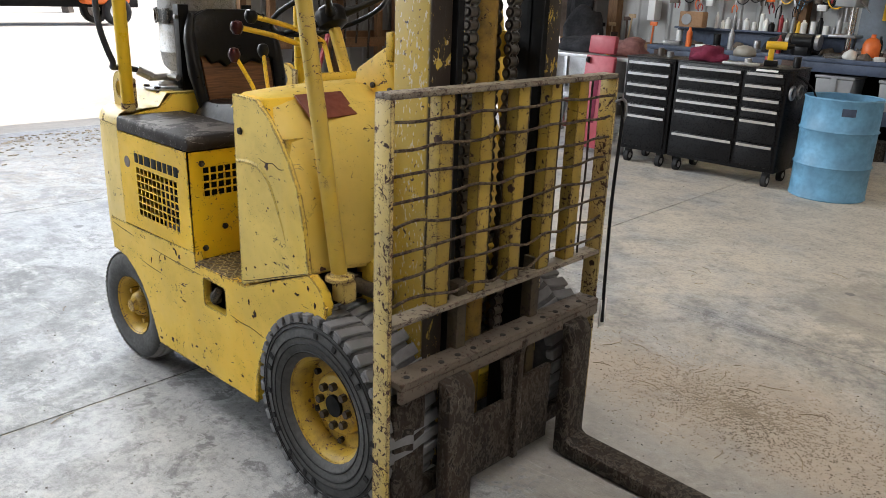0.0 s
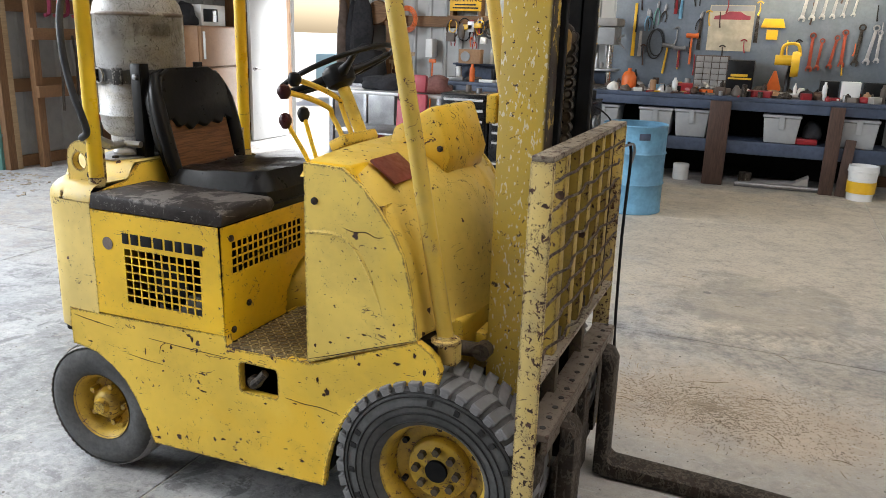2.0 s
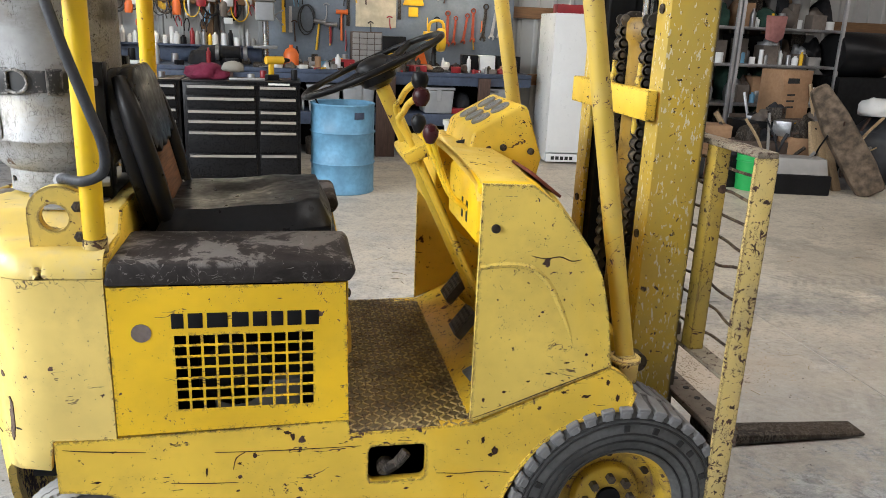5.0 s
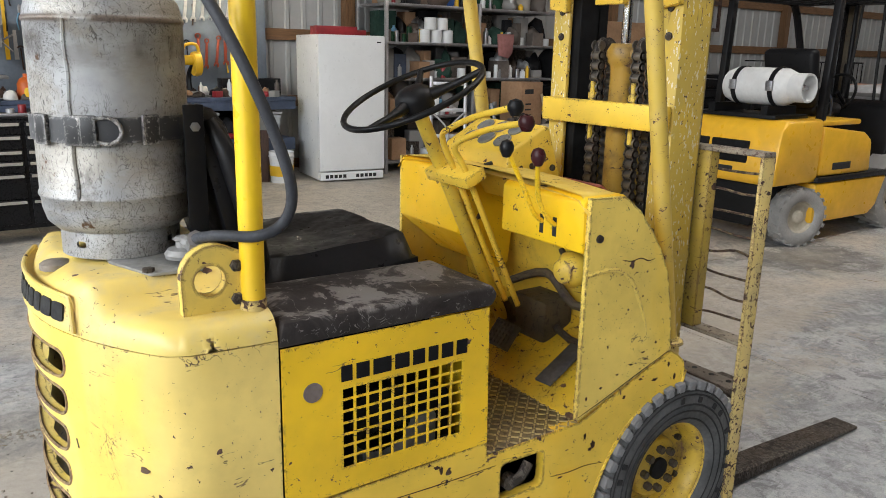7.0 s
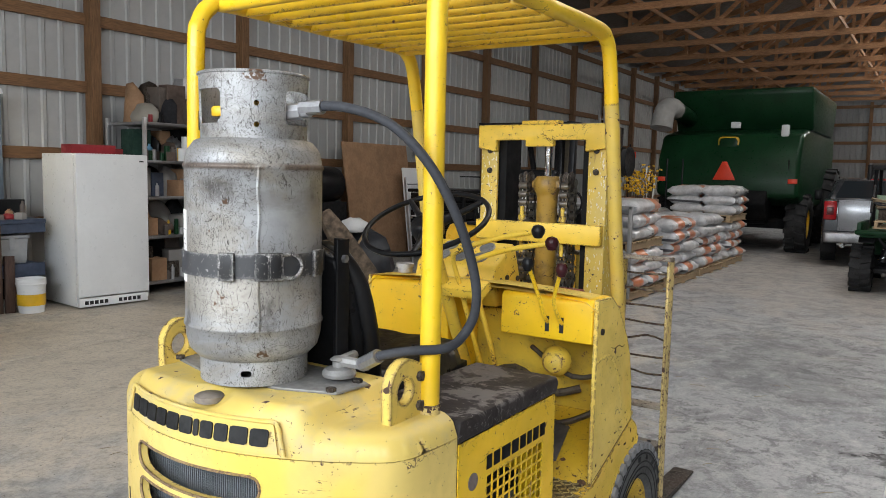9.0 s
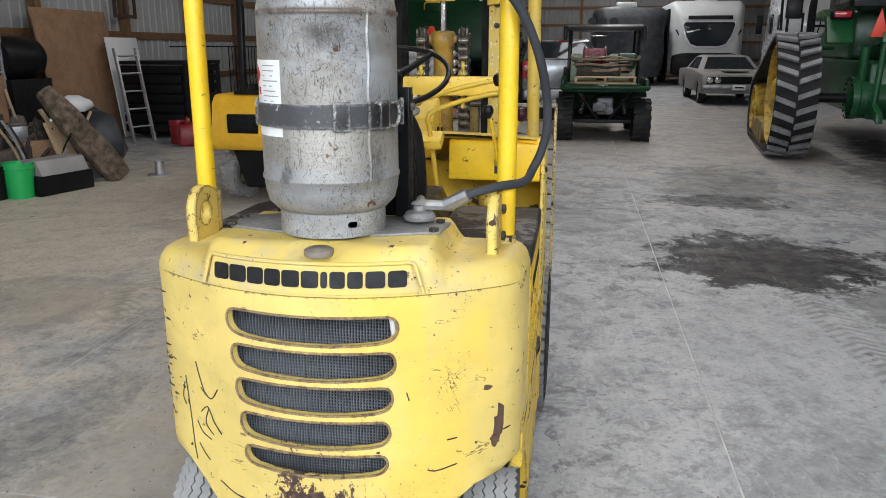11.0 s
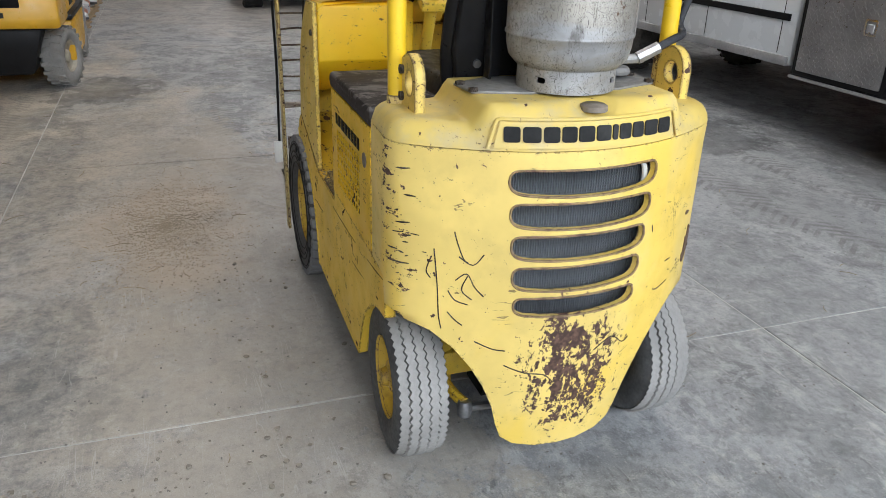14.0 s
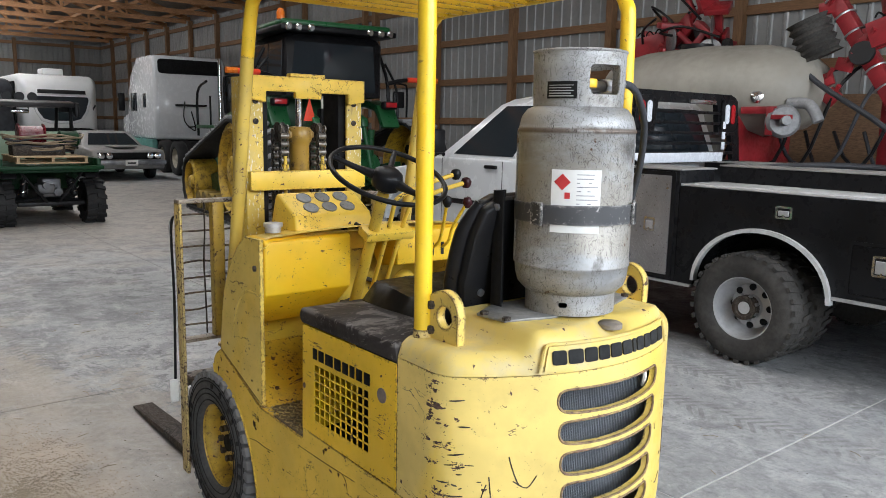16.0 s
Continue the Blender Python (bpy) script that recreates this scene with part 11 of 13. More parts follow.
# ---- pallets of seed bags ----
def bag_mat():
    n = Nodes("printed_seed_bag")
    r = n.rand()
    x, z = n.axis("X"), n.axis("Z")
    crink = n.noise(9, 4, 0.6)
    base = n.mix(n.step(crink, 0.3, 0.7), (0.42, 0.42, 0.43), (0.64, 0.64, 0.65))
    xs_ = n.math("ADD", x, n.math("MULTIPLY", n.math("SUBTRACT", r, 0.5), 0.5))
    patch = n.math("MULTIPLY", n.step(xs_, -0.10, -0.085), n.step(xs_, 0.20, 0.215, 1, 0))
    patch = n.math("MULTIPLY", patch, n.step(r, 0.55, 0.56))
    col = n.mix(n.math("MULTIPLY", patch, 0.9), base, (0.62, 0.17, 0.04))
    bars = n.math("MULTIPLY", n.step(xs_, -0.27, -0.265), n.step(xs_, -0.10, -0.095, 1, 0))
    bars = n.math("MULTIPLY", bars, n.math("MULTIPLY", n.step(z, 0.045, 0.05), n.step(z, 0.085, 0.09, 1, 0)))
    col = n.mix(n.math("MULTIPLY", bars, n.step(r, 0.35, 0.4)), col, (0.08, 0.08, 0.09))
    bp = n.t.nodes.new("ShaderNodeBump")
    bp.inputs["Strength"].default_value, bp.inputs["Distance"].default_value = 0.5, 0.02
    n.put(bp.inputs["Height"], crink)
    return n.set(Base_Color=col, Roughness=0.28, Coat_Weight=0.5, Coat_Roughness=0.15, Normal=bp.outputs[0])


M["seed_bag"] = bag_mat()


def bag_mesh(seed, L=0.62, W=0.60, H=0.185):
    random.seed(seed)
    b, k = Shape(), 0
    nx, ny = 13, 9
    ph = [random.uniform(0, 6) for _ in range(4)]
    def hgt(u, v):
        e = (1 - abs(2 * u - 1) ** 7) * (1 - abs(2 * v - 1) ** 6)
        return H * (0.14 + 0.40 * e ** 0.7) + 0.010 * math.sin(9 * u + ph[0]) * math.sin(7 * v + ph[1]) * e
    vs, fs = [], []
    for s in (1, -1):
        for j in range(ny):
            for i in range(nx):
                u, v = i / (nx - 1), j / (ny - 1)
                vs.append((L * (u - 0.5) + 0.012 * math.sin(5 * v + ph[2]), W * (v - 0.5) + 0.010 * math.sin(6 * u + ph[3]), H / 2 + s * hgt(u, v)))
    for j in range(ny - 1):
        for i in range(nx - 1):
            a = j * nx + i
            fs += [(a, a + 1, a + nx + 1, a + nx), (a + nx * ny, a + nx * ny + nx, a + nx * ny + nx + 1, a + nx * ny + 1)]
    edge = [i for i in range(nx)] + [j * nx + nx - 1 for j in range(1, ny)] + [(ny - 1) * nx + i for i in range(nx - 2, -1, -1)] + [j * nx for j in range(ny - 2, 0, -1)]
    for i in range(len(edge)):
        a, c = edge[i], edge[(i + 1) % len(edge)]
        fs.append((a, a + nx * ny, c + nx * ny, c))
    return mesh_of("seed_bag", b.add(vs, fs), M["seed_bag"], 60)


bag_kinds = [bag_mesh(50 + i) for i in range(5)]


def seed_pallet(x, y, z, layers, seed):
    random.seed(seed)
    pl = thing("seed_pallet", "wooden pallet stacked with plastic-wrapped white and orange seed bags", "pallet", (x, y, z), random.uniform(-2, 2), group="pallets of seed bags")
    for yy in (-0.52, 0.0, 0.52):
        part("runner", Shape().box(-0.68, 0.68, yy - 0.04, yy + 0.04, 0.018, 0.105, 0.004, seg=1), M["pale_wood"], pl)
    for i in range(7):
        part("board", Shape().box(-0.68 + 0.205 * i, -0.55 + 0.205 * i, -0.58, 0.58, 0.106, 0.124, 0.003, seg=1), M["pale_wood"], pl)
        if i in (0, 3, 6):
            part("board", Shape().box(-0.68 + 0.205 * i, -0.55 + 0.205 * i, -0.58, 0.58, 0.0, 0.018, 0.003, seg=1), M["pale_wood"], pl)
    for k in range(layers):
        for i, bx in enumerate((-0.295, 0.295)):
            for by in (-0.285, 0.285):
                b = new("seed_bag", random.choice(bag_kinds))
                b.parent = pl
                b.matrix_basis = pose(bx + random.uniform(-0.025, 0.025), by + random.uniform(-0.03, 0.03), 0.122 + 0.166 * k, random.uniform(-2, 2), random.uniform(-2, 2), random.choice((0, 180)) + random.uniform(-4, 4))
    return pl


seed_pallet(7.85, 2.45, 0.0, 3, 1)
seed_pallet(7.85, 2.47, 0.635, 3, 2)
seed_pallet(9.55, 2.45, 0.0, 5, 3)
seed_pallet(11.2, 2.45, 0.0, 5, 4)
seed_pallet(12.85, 2.45, 0.0, 4, 5)
seed_pallet(12.85, 2.42, 0.80, 3, 6)
seed_pallet(12.9, 3.85, 0.0, 5, 8)
random.seed(5)
fb = thing("flower_bundle", "bundle of dry yellow-flowered stems standing in a carton", "flowers", (10.9, 3.15, 0.0))
part("carton", Shape().box(-0.35, 0.35, -0.3, 0.3, 0, 1.2, 0.01), M["cardboard"], fb)
stems, flowers, sticks = Shape(), Shape(), Shape()
for i in range(34):
    bx, by = random.uniform(-0.33, 0.33), random.uniform(-0.25, 0.25)
    tx, ty, h = bx * 1.5 + random.uniform(-0.12, 0.12), by + random.uniform(-0.1, 0.1), random.uniform(0.25, 0.62)
    stems.tube([(bx, by, 1.1), ((bx + tx) / 2, by, 1.2 + h * 0.5), (tx, ty, 1.2 + h)], 0.004, 5, 2)
    for j in range(7):
        f = random.uniform(0.25, 1.0)
        c = Vector((bx + (tx - bx) * f + random.uniform(-0.05, 0.05), by + random.uniform(-0.05, 0.05), 1.2 + h * f))
        flowers.box(-0.018, 0.018, -0.012, 0.012, -0.010, 0.010, m=Matrix.Translation(c) @ Matrix.Rotation(random.uniform(0, 3), 4, (0.3, 0.5, 1)))
tagged(part("stem", stems, M["bark"], fb), kind="stuff")
tagged(part("blossom", flowers, M["tool_yellow"], fb), kind="stuff")
for i, x in enumerate((-0.05, 0.03, 0.28)):
    part("white_stick", Shape().box(-0.015, 0.015, -0.01, 0.01, 0.9, 1.78 - 0.05 * i, 0.003, m=pose(x, -0.1, 0, 0, 9 + 3 * i, 0)), M["white"], fb)
LD = thing("ladder", "bare aluminium ladder leaning on the shed wall", "ladder", (20.2, 7.30, 0.0))
for x in (-0.2, 0.2):
    part("stile", Shape().box(x - 0.012, x + 0.012, -0.035, 0.035, 0, 3.7, 0.004, m=pose(0, 0, 0, -4, 0, 0)), M["alloy"], LD)
for i in range(11):
    part("rung", Shape().cyl((-0.19, 0, 0.3 + 0.3 * i), (0.19, 0, 0.3 + 0.3 * i), 0.015, n=8, m=pose(0, 0, 0, -4, 0, 0)), M["alloy"], LD)

# ---- green combine ----
CB = thing("combine", "large green combine harvester seen from behind", "combine", (15.4, 2.75, 0.0))
part("body", Shape().prism([(0.0, 1.20), (0.05, 2.0), (0.35, 2.55), (1.2, 2.70), (5.4, 2.70), (5.4, 1.0), (2.4, 0.95), (0.9, 1.0)], "y", -1.5, 1.5, 0.10, seg=3), M["green"], CB, "green sheet-metal rear body")
part("grain_tank", Shape().prism([(1.3, 2.68), (0.9, 3.45), (0.9, 3.60), (5.0, 3.60), (5.0, 3.45), (4.6, 2.68)], "y", -1.55, 1.45, 0.05), M["green"], CB, "flared green grain tank")
part("chopper", Shape().prism([(-0.15, 1.05), (0.0, 1.35), (0.6, 1.4), (0.6, 0.75), (0.2, 0.7)], "y", -0.9, 0.9, 0.04), M["dark"], CB)
part("lower_frame", Shape().box(0.6, 5.2, -0.8, 0.8, 0.6, 1.02, 0.05), M["dark"], CB)
part("rear_ladder", Shape().tube([(-0.02, 0.9, 0.8), (-0.02, 0.9, 2.0)], 0.02, 6).tube([(-0.02, 1.25, 0.8), (-0.02, 1.25, 2.0)], 0.02, 6), M["black"], CB)
slow = part("slow_triangle", Shape().prism([(-0.24, 1.55), (0.24, 1.55), (0.05, 1.95), (-0.05, 1.95)], "x", -0.03, 0.0, 0.01), M["reflex"], CB, "orange-red slow vehicle triangle")
part("round_mark", Shape().prism(rrect(-0.22, 0.22, 2.12, 2.5, 0.08), "x", 0.22, 0.30, 0.01), M["tool_yellow"], CB)
part("inner_mark", Shape().prism(rrect(-0.19, 0.19, 2.15, 2.47, 0.07), "x", 0.205, 0.225, 0.004), M["green"], CB)
for y in (-1.38, 1.38):
    part("side_reflector", Shape().box(-0.02, 0.05, y - 0.09, y + 0.09, 1.50, 1.60, 0.01), M["reflex"], CB)
    part("lamp_post", Shape().cyl((0.05, y * 0.93, 1.2), (0.05, y * 0.93, 2.0), 0.015, n=6), M["black"], CB)
    road_wheel(CB, (1.0, y * 1.02, 0.62), 0.62, 0.42, 0.32, "tool_yellow", 0 if y < 0 else 180, 16, "rear_wheel", "lugged tyre on a yellow rim", 0, 0.2, "rubber", 0.045)
    road_wheel(CB, (4.4, y * 1.05, 0.92), 0.92, 0.6, 0.45, "tool_yellow", 0 if y < 0 else 180, 18, "front_wheel", "big lugged tyre on a yellow rim", 0, 0.2, "rubber", 0.05)
part("rear_axle", Shape().box(0.9, 1.1, -1.3, 1.3, 0.5, 0.72, 0.02), M["dark"], CB)
sp = part("unloading_spout", Shape().tube([(3.6, 1.3, 2.75), (1.2, 1.15, 2.98), (-0.6, 0.98, 3.05)], 0.19, 14), M["green"], CB, "green unloading auger tube")
part("rubber_elbow", Shape().tube([(-0.5, 0.99, 3.05), (-0.9, 0.98, 3.06), (-1.2, 1.0, 2.95), (-1.32, 1.02, 2.6)], [0.21, 0.22, 0.22, 0.23], 14), M["pale_rubber"], sp, "pale rubber discharge elbow")
part("cab_roof", Shape().box(5.4, 7.0, -0.9, 0.9, 1.5, 3.3, 0.12, seg=3), M["glass_dark"], CB)
part("top_lamp", Shape().box(0.8, 0.9, -0.1, 0.1, 2.72, 2.86, 0.01).box(0.3, 0.45, -1.2, -1.05, 2.5, 2.75, 0.02), M["white"], CB)
MK = thing("marker_pole", "orange-red marker plate on a thin dark pole", "marker", (14.6, 4.62, 0.0))
part("plate", Shape().box(-0.01, 0.01, -0.15, 0.15, 2.0, 2.13, 0.004), M["reflex"], MK)
part("pole", Shape().cyl((0.03, 0, 0), (0.03, 0, 2.3), 0.015, n=8), M["dark"], MK)

# ---- green tracked tractor ----
TR = thing("tracked_tractor", "green farm tractor on rubber tracks with yellow wheels", "tractor", (8.75, -4.93, 0.0), -7)


def track(yc, sg):
    """One rubber belt round a large drive wheel and a front idler, in the tractor's own axes."""
    cr, rr, cf, rf = (0.07, 0.845), 0.745, (2.60, 0.50), 0.42
    d = math.hypot(cf[0] - cr[0], cf[1] - cr[1])
    base = math.atan2(cf[1] - cr[1], cf[0] - cr[0])
    tilt = math.acos((rr - rf) / d)
    path = []
    a0, a1 = base + tilt, 2 * math.pi + base - math.acos((rr + 0.06 - rf) / d)
    for i in range(29):
        a = a0 + (a1 - a0) * i / 28
        path.append((cr[0] + rr * math.cos(a), cr[1] + rr * math.sin(a)))
    b0, b1 = base - tilt, base + tilt
    for i in range(15):
        a = b0 + (b1 - b0) * i / 14
        path.append((cf[0] + rf * math.cos(a), cf[1] + rf * math.sin(a)))
    path = dense(path, 0.10)
    k, w = len(path), 0.262
    belt, lug = Shape(), Shape()
    vs, fs = [], []
    for i in range(k):
        p, q = path[i - 1], path[(i + 1) % k]
        t = Vector((q[0] - p[0], 0, q[1] - p[1])).normalized()
        nn = Vector((t.z, 0, -t.x))
        c = Vector((path[i][0], yc, path[i][1]))
        vs += [c + Vector((0, -w, 0)), c + Vector((0, w, 0)), c + nn * 0.04 + Vector((0, w, 0)), c + nn * 0.04 + Vector((0, -w, 0))]
        j = (i + 1) % k
        fs += [(4 * i + e, 4 * i + (e + 1) % 4, 4 * j + (e + 1) % 4, 4 * j + e) for e in range(4)]
        m = Matrix((t.to_tuple() + (0,), (0, 1, 0, 0), nn.to_tuple() + (0,), (0, 0, 0, 1))).transposed()
        m = Matrix.Translation(c + nn * 0.044) @ m
        side = 1 if i % 2 else -1
        lug.prism([(-0.045, side * w), (0.028, side * w), (0.125, side * 0.01), (0.052, side * 0.01)], "z", 0, 0.055, 0.008, m=m, seg=1)
    belt.add(vs, fs)
    tb_ = part("track_belt", belt, M["rubber"], TR, "black lugged rubber track belt", angle=30)
    tagged(part("tread_lug", lug, M["lug_rubber"], tb_), kind="stuff")
    for c, r in ((cr, rr), (cf, rf)):
        wh = part("track_wheel", Shape().lathe([(r - 0.005, -0.2), (r - 0.01, 0.2), (r * 0.86, 0.24), (r * 0.84, 0.1), (r * 0.35, 0.06), (r * 0.3, 0.2), (r * 0.22, 0.24), (0, 0.24)], 40, along((c[0], yc, c[1]), (c[0], yc + sg, c[1])), caps=False), M["rim"], TR, "yellow steel track wheel")
        for i in range(8):
            a = 2 * math.pi * i / 8
            part("spoke_hole", Shape().cyl((c[0] + r * 0.6 * math.cos(a), yc + sg * 0.07, c[1] + r * 0.6 * math.sin(a)), (c[0] + r * 0.6 * math.cos(a), yc + sg * 0.085, c[1] + r * 0.6 * math.sin(a)), r * 0.11, n=10), M["dark"], wh)
    for i in range(4):
        x = 0.92 + 0.36 * i
        part("roller", Shape().lathe([(0.05, -0.24), (0.17, -0.24), (0.18, 0.0), (0.17, 0.24), (0.05, 0.24)], 20, along((x, yc, 0.23), (x, yc + 1, 0.23))), M["rim_dirty"], TR)
    part("track_frame", Shape().prism([(0.3, 0.35), (0.4, 0.95), (2.5, 0.62), (2.6, 0.36)], "y", yc - sg * 0.05, yc - sg * 0.22, 0.02), M["tractor_green"], TR)


track(1.48, 1), track(-1.48, -1)
part("chassis", Shape().box(-0.1, 4.6, -0.55, 0.55, 0.55, 1.30, 0.06), M["tractor_green"], TR)
for y in (-1, 1):
    part("axle_housing", Shape().lathe([(0.20, 0.0), (0.27, 0.03), (0.28, 0.08), (0.26, 0.10), (0.26, 0.40), (0.28, 0.42), (0.28, 0.50), (0.14, 0.54)], 28, along((0.07, y * 0.22, 0.82), (0.07, y * 1.0, 0.82))), M["tractor_green"], TR, "round green axle housing")
    for i in range(16):
        a = 2 * math.pi * i / 16
        part("housing_bolt", Shape().cyl((0.07 + 0.262 * math.cos(a), y * 0.735, 0.82 + 0.262 * math.sin(a)), (0.07 + 0.262 * math.cos(a), y * 0.752, 0.82 + 0.262 * math.sin(a)), 0.016, n=6), M["dark"], TR)
    part("axle_shaft", Shape().cyl((0.07, y * 0.7, 0.82), (0.07, y * 1.55, 0.82), 0.065, n=14), M["black"], TR)
part("hood", Shape().prism([(1.7, 1.3), (1.7, 2.05), (3.4, 1.95), (4.7, 1.72), (4.85, 1.3)], "y", -0.5, 0.5, 0.08, seg=3), M["tractor_green"], TR)
for y in (-1, 1):
    fend = part("fender", Shape().prism([(-0.15, 1.55), (0.1, 1.90), (0.6, 2.0), (1.3, 1.95), (1.35, 1.86), (0.6, 1.88), (0.2, 1.80), (-0.05, 1.52)], "y", y * 0.80, y * 1.12, 0.02), M["tractor_green"], TR, "green fender beside the track")
    part("tail_lamp", Shape().box(-0.12, 0.02, y * 0.82, y * 1.10, 1.84, 1.97, 0.04, seg=3), M["black"], fend)
    part("tail_lens", Shape().box(-0.135, -0.118, y * 0.86, y * 1.06, 1.87, 1.95, 0.006), M["tail_red"], fend, "red tail lamp")
    part("extremity_lamp", Shape().tube([(0.0, y * 0.95, 2.26), (-0.05, y * 1.25, 2.33), (-0.15, y * 1.75, 2.335)], 0.035, 8), M["black"], TR)
    part("amber_lens", Shape().tube([(-0.15, y * 1.64, 2.335), (-0.17, y * 1.81, 2.335)], 0.045, 8), M["amber"], TR, "amber side lamp")
    part("red_lens", Shape().tube([(-0.09, y * 1.28, 2.335), (-0.15, y * 1.65, 2.335)], 0.043, 8), M["reflex"], TR)
    part("mirror", Shape().box(0.55, 0.60, y * 1.36, y * 1.58, 1.88, 2.17, 0.03).tube([(0.56, y * 1.62, 1.72), (0.57, y * 1.63, 2.2), (0.58, y * 1.55, 2.30), (0.58, y * 1.2, 2.31)], 0.02, 6), M["black"], TR)
    part("grab_rail", Shape().tube([(0.50, y * 1.22, 1.66), (0.50, y * 1.20, 2.3), (0.45, y * 1.02, 2.75)], 0.03, 8).tube([(0.30, y * 1.30, 1.66), (0.30, y * 1.27, 2.2), (0.25, y * 1.02, 2.6)], 0.022, 8), M["black"], TR, "black grab rails beside the cab")
    part("lift_arm", Shape().prism([(-0.75, 0.55), (-0.72, 0.68), (0.3, 0.98), (0.3, 0.80)], "y", y * 0.46, y * 0.54, 0.01), M["tractor_green"], TR)
    part("lift_link", Shape().cyl((-0.35, y * 0.5, 0.75), (-0.15, y * 0.42, 1.62), 0.04, n=10), M["tractor_green"], TR)
    part("lift_crank", Shape().prism([(-0.25, 1.55), (-0.22, 1.68), (0.1, 1.78), (0.3, 1.70), (0.25, 1.50)], "y", y * 0.36, y * 0.48, 0.02), M["tractor_green"], TR)
    part("hydraulic_cylinder", Shape().cyl((0.02, y * 0.62, 0.8), (-0.05, y * 0.62, 1.5), 0.06, n=12), M["tractor_green"], TR)
part("valve_block", Shape().box(-0.12, 0.05, -0.30, 0.30, 1.25, 1.82, 0.02), M["dark"], TR)
for i in range(8):
    part("coupler", Shape().cyl((-0.13, -0.2 + 0.13 * (i % 4), 1.40 + 0.22 * (i // 4)), (-0.19, -0.2 + 0.13 * (i % 4), 1.38 + 0.22 * (i // 4)), 0.035, n=10), M["chrome"] if i % 3 else M["red"], TR)
part("drawbar", Shape().box(-0.85, 0.3, -0.08, 0.08, 0.42, 0.50, 0.01), M["rust"], TR)
part("slow_triangle", Shape().prism([(0.42, 1.62), (0.62, 1.62), (0.52, 1.98)], "x", -0.20, -0.17, 0.004), M["reflex"], TR)
cabin(TR, (0.06, 1.62, 0.86, 2.02), (0.0, 1.55, 0.84, 3.0), M["black_satin"], ((0.06, 0.44), (0.48, 0.95)))
part("cab_roof", Shape().box(-0.14, 1.68, -0.93, 0.93, 3.055, 3.16, 0.045, seg=3), M["tractor_green"], TR, "green cab roof")
part("roof_rim", Shape().box(-0.24, 1.74, -0.99, 0.99, 2.98, 3.07, 0.03), M["black"], TR)
for y in (-0.86, -0.70, -0.50, 0.50, 0.70, 0.86):
    part("work_lamp", Shape().lathe([(0.05, 0), (0.06, 0.02), (0.04, 0.05), (0, 0.05)], 14, along((-0.23, y, 3.03), (-0.34, y, 3.01)), caps=False), M["chrome"], TR, "round work lamp on the roof edge")
part("beacon", Shape().lathe([(0.06, 0), (0.065, 0.1), (0.04, 0.16), (0, 0.17)], 16, pose(0.0, 0.90, 3.15), caps=False), M["amber"], TR, "amber beacon")
part("operator_seat", Shape().box(0.45, 0.95, -0.28, 0.28, 2.05, 2.25, 0.05).box(0.35, 0.47, -0.26, 0.26, 2.2, 2.72, 0.05), M["vinyl"], TR)
part("front_weight_bar", Shape().box(4.55, 4.75, -0.7, 0.7, 0.5, 1.0, 0.03), M["tractor_green"], TR)
# front handrail seen against the far wall
part("handrail", Shape().tube([(4.3, 1.1, 1.3), (4.3, 1.1, 2.15), (3.6, 1.1, 2.35)], 0.025, 7).tube([(4.3, 0.85, 1.3), (4.3, 0.85, 2.1)], 0.02, 7), M["black"], TR)
part("front_fender", Shape().box(2.2, 3.9, 0.62, 1.25, 1.45, 1.52, 0.02), M["tractor_green"], TR)

# ---- green utility vehicle with a loaded bed ----
UT = thing("utility_vehicle", "green utility vehicle with knobby tyres and black roof", "utility vehicle", (10.2, -1.0, 0.0))
for x, xs2 in ((0.36, "rear"), (2.35, "front")):
    for y, tn in ((0.62, 180), (-0.62, 0)):
        road_wheel(UT, (x, y, 0.33), 0.325, 0.28, 0.165, "tool_yellow", tn, 14, xs2 + "_wheel", "knobby off-road tyre on a yellow rim", 0, 0.3, "rubber", 0.03)
part("bed_floor", Shape().box(-0.06, 1.25, -0.64, 0.64, 0.80, 0.86, 0.01), M["green"], UT)
part("tailgate", Shape().box(-0.14, 0.0, -0.70, 0.70, 0.84, 0.90, 0.015), M["green"], UT, "dark green tailgate lip")
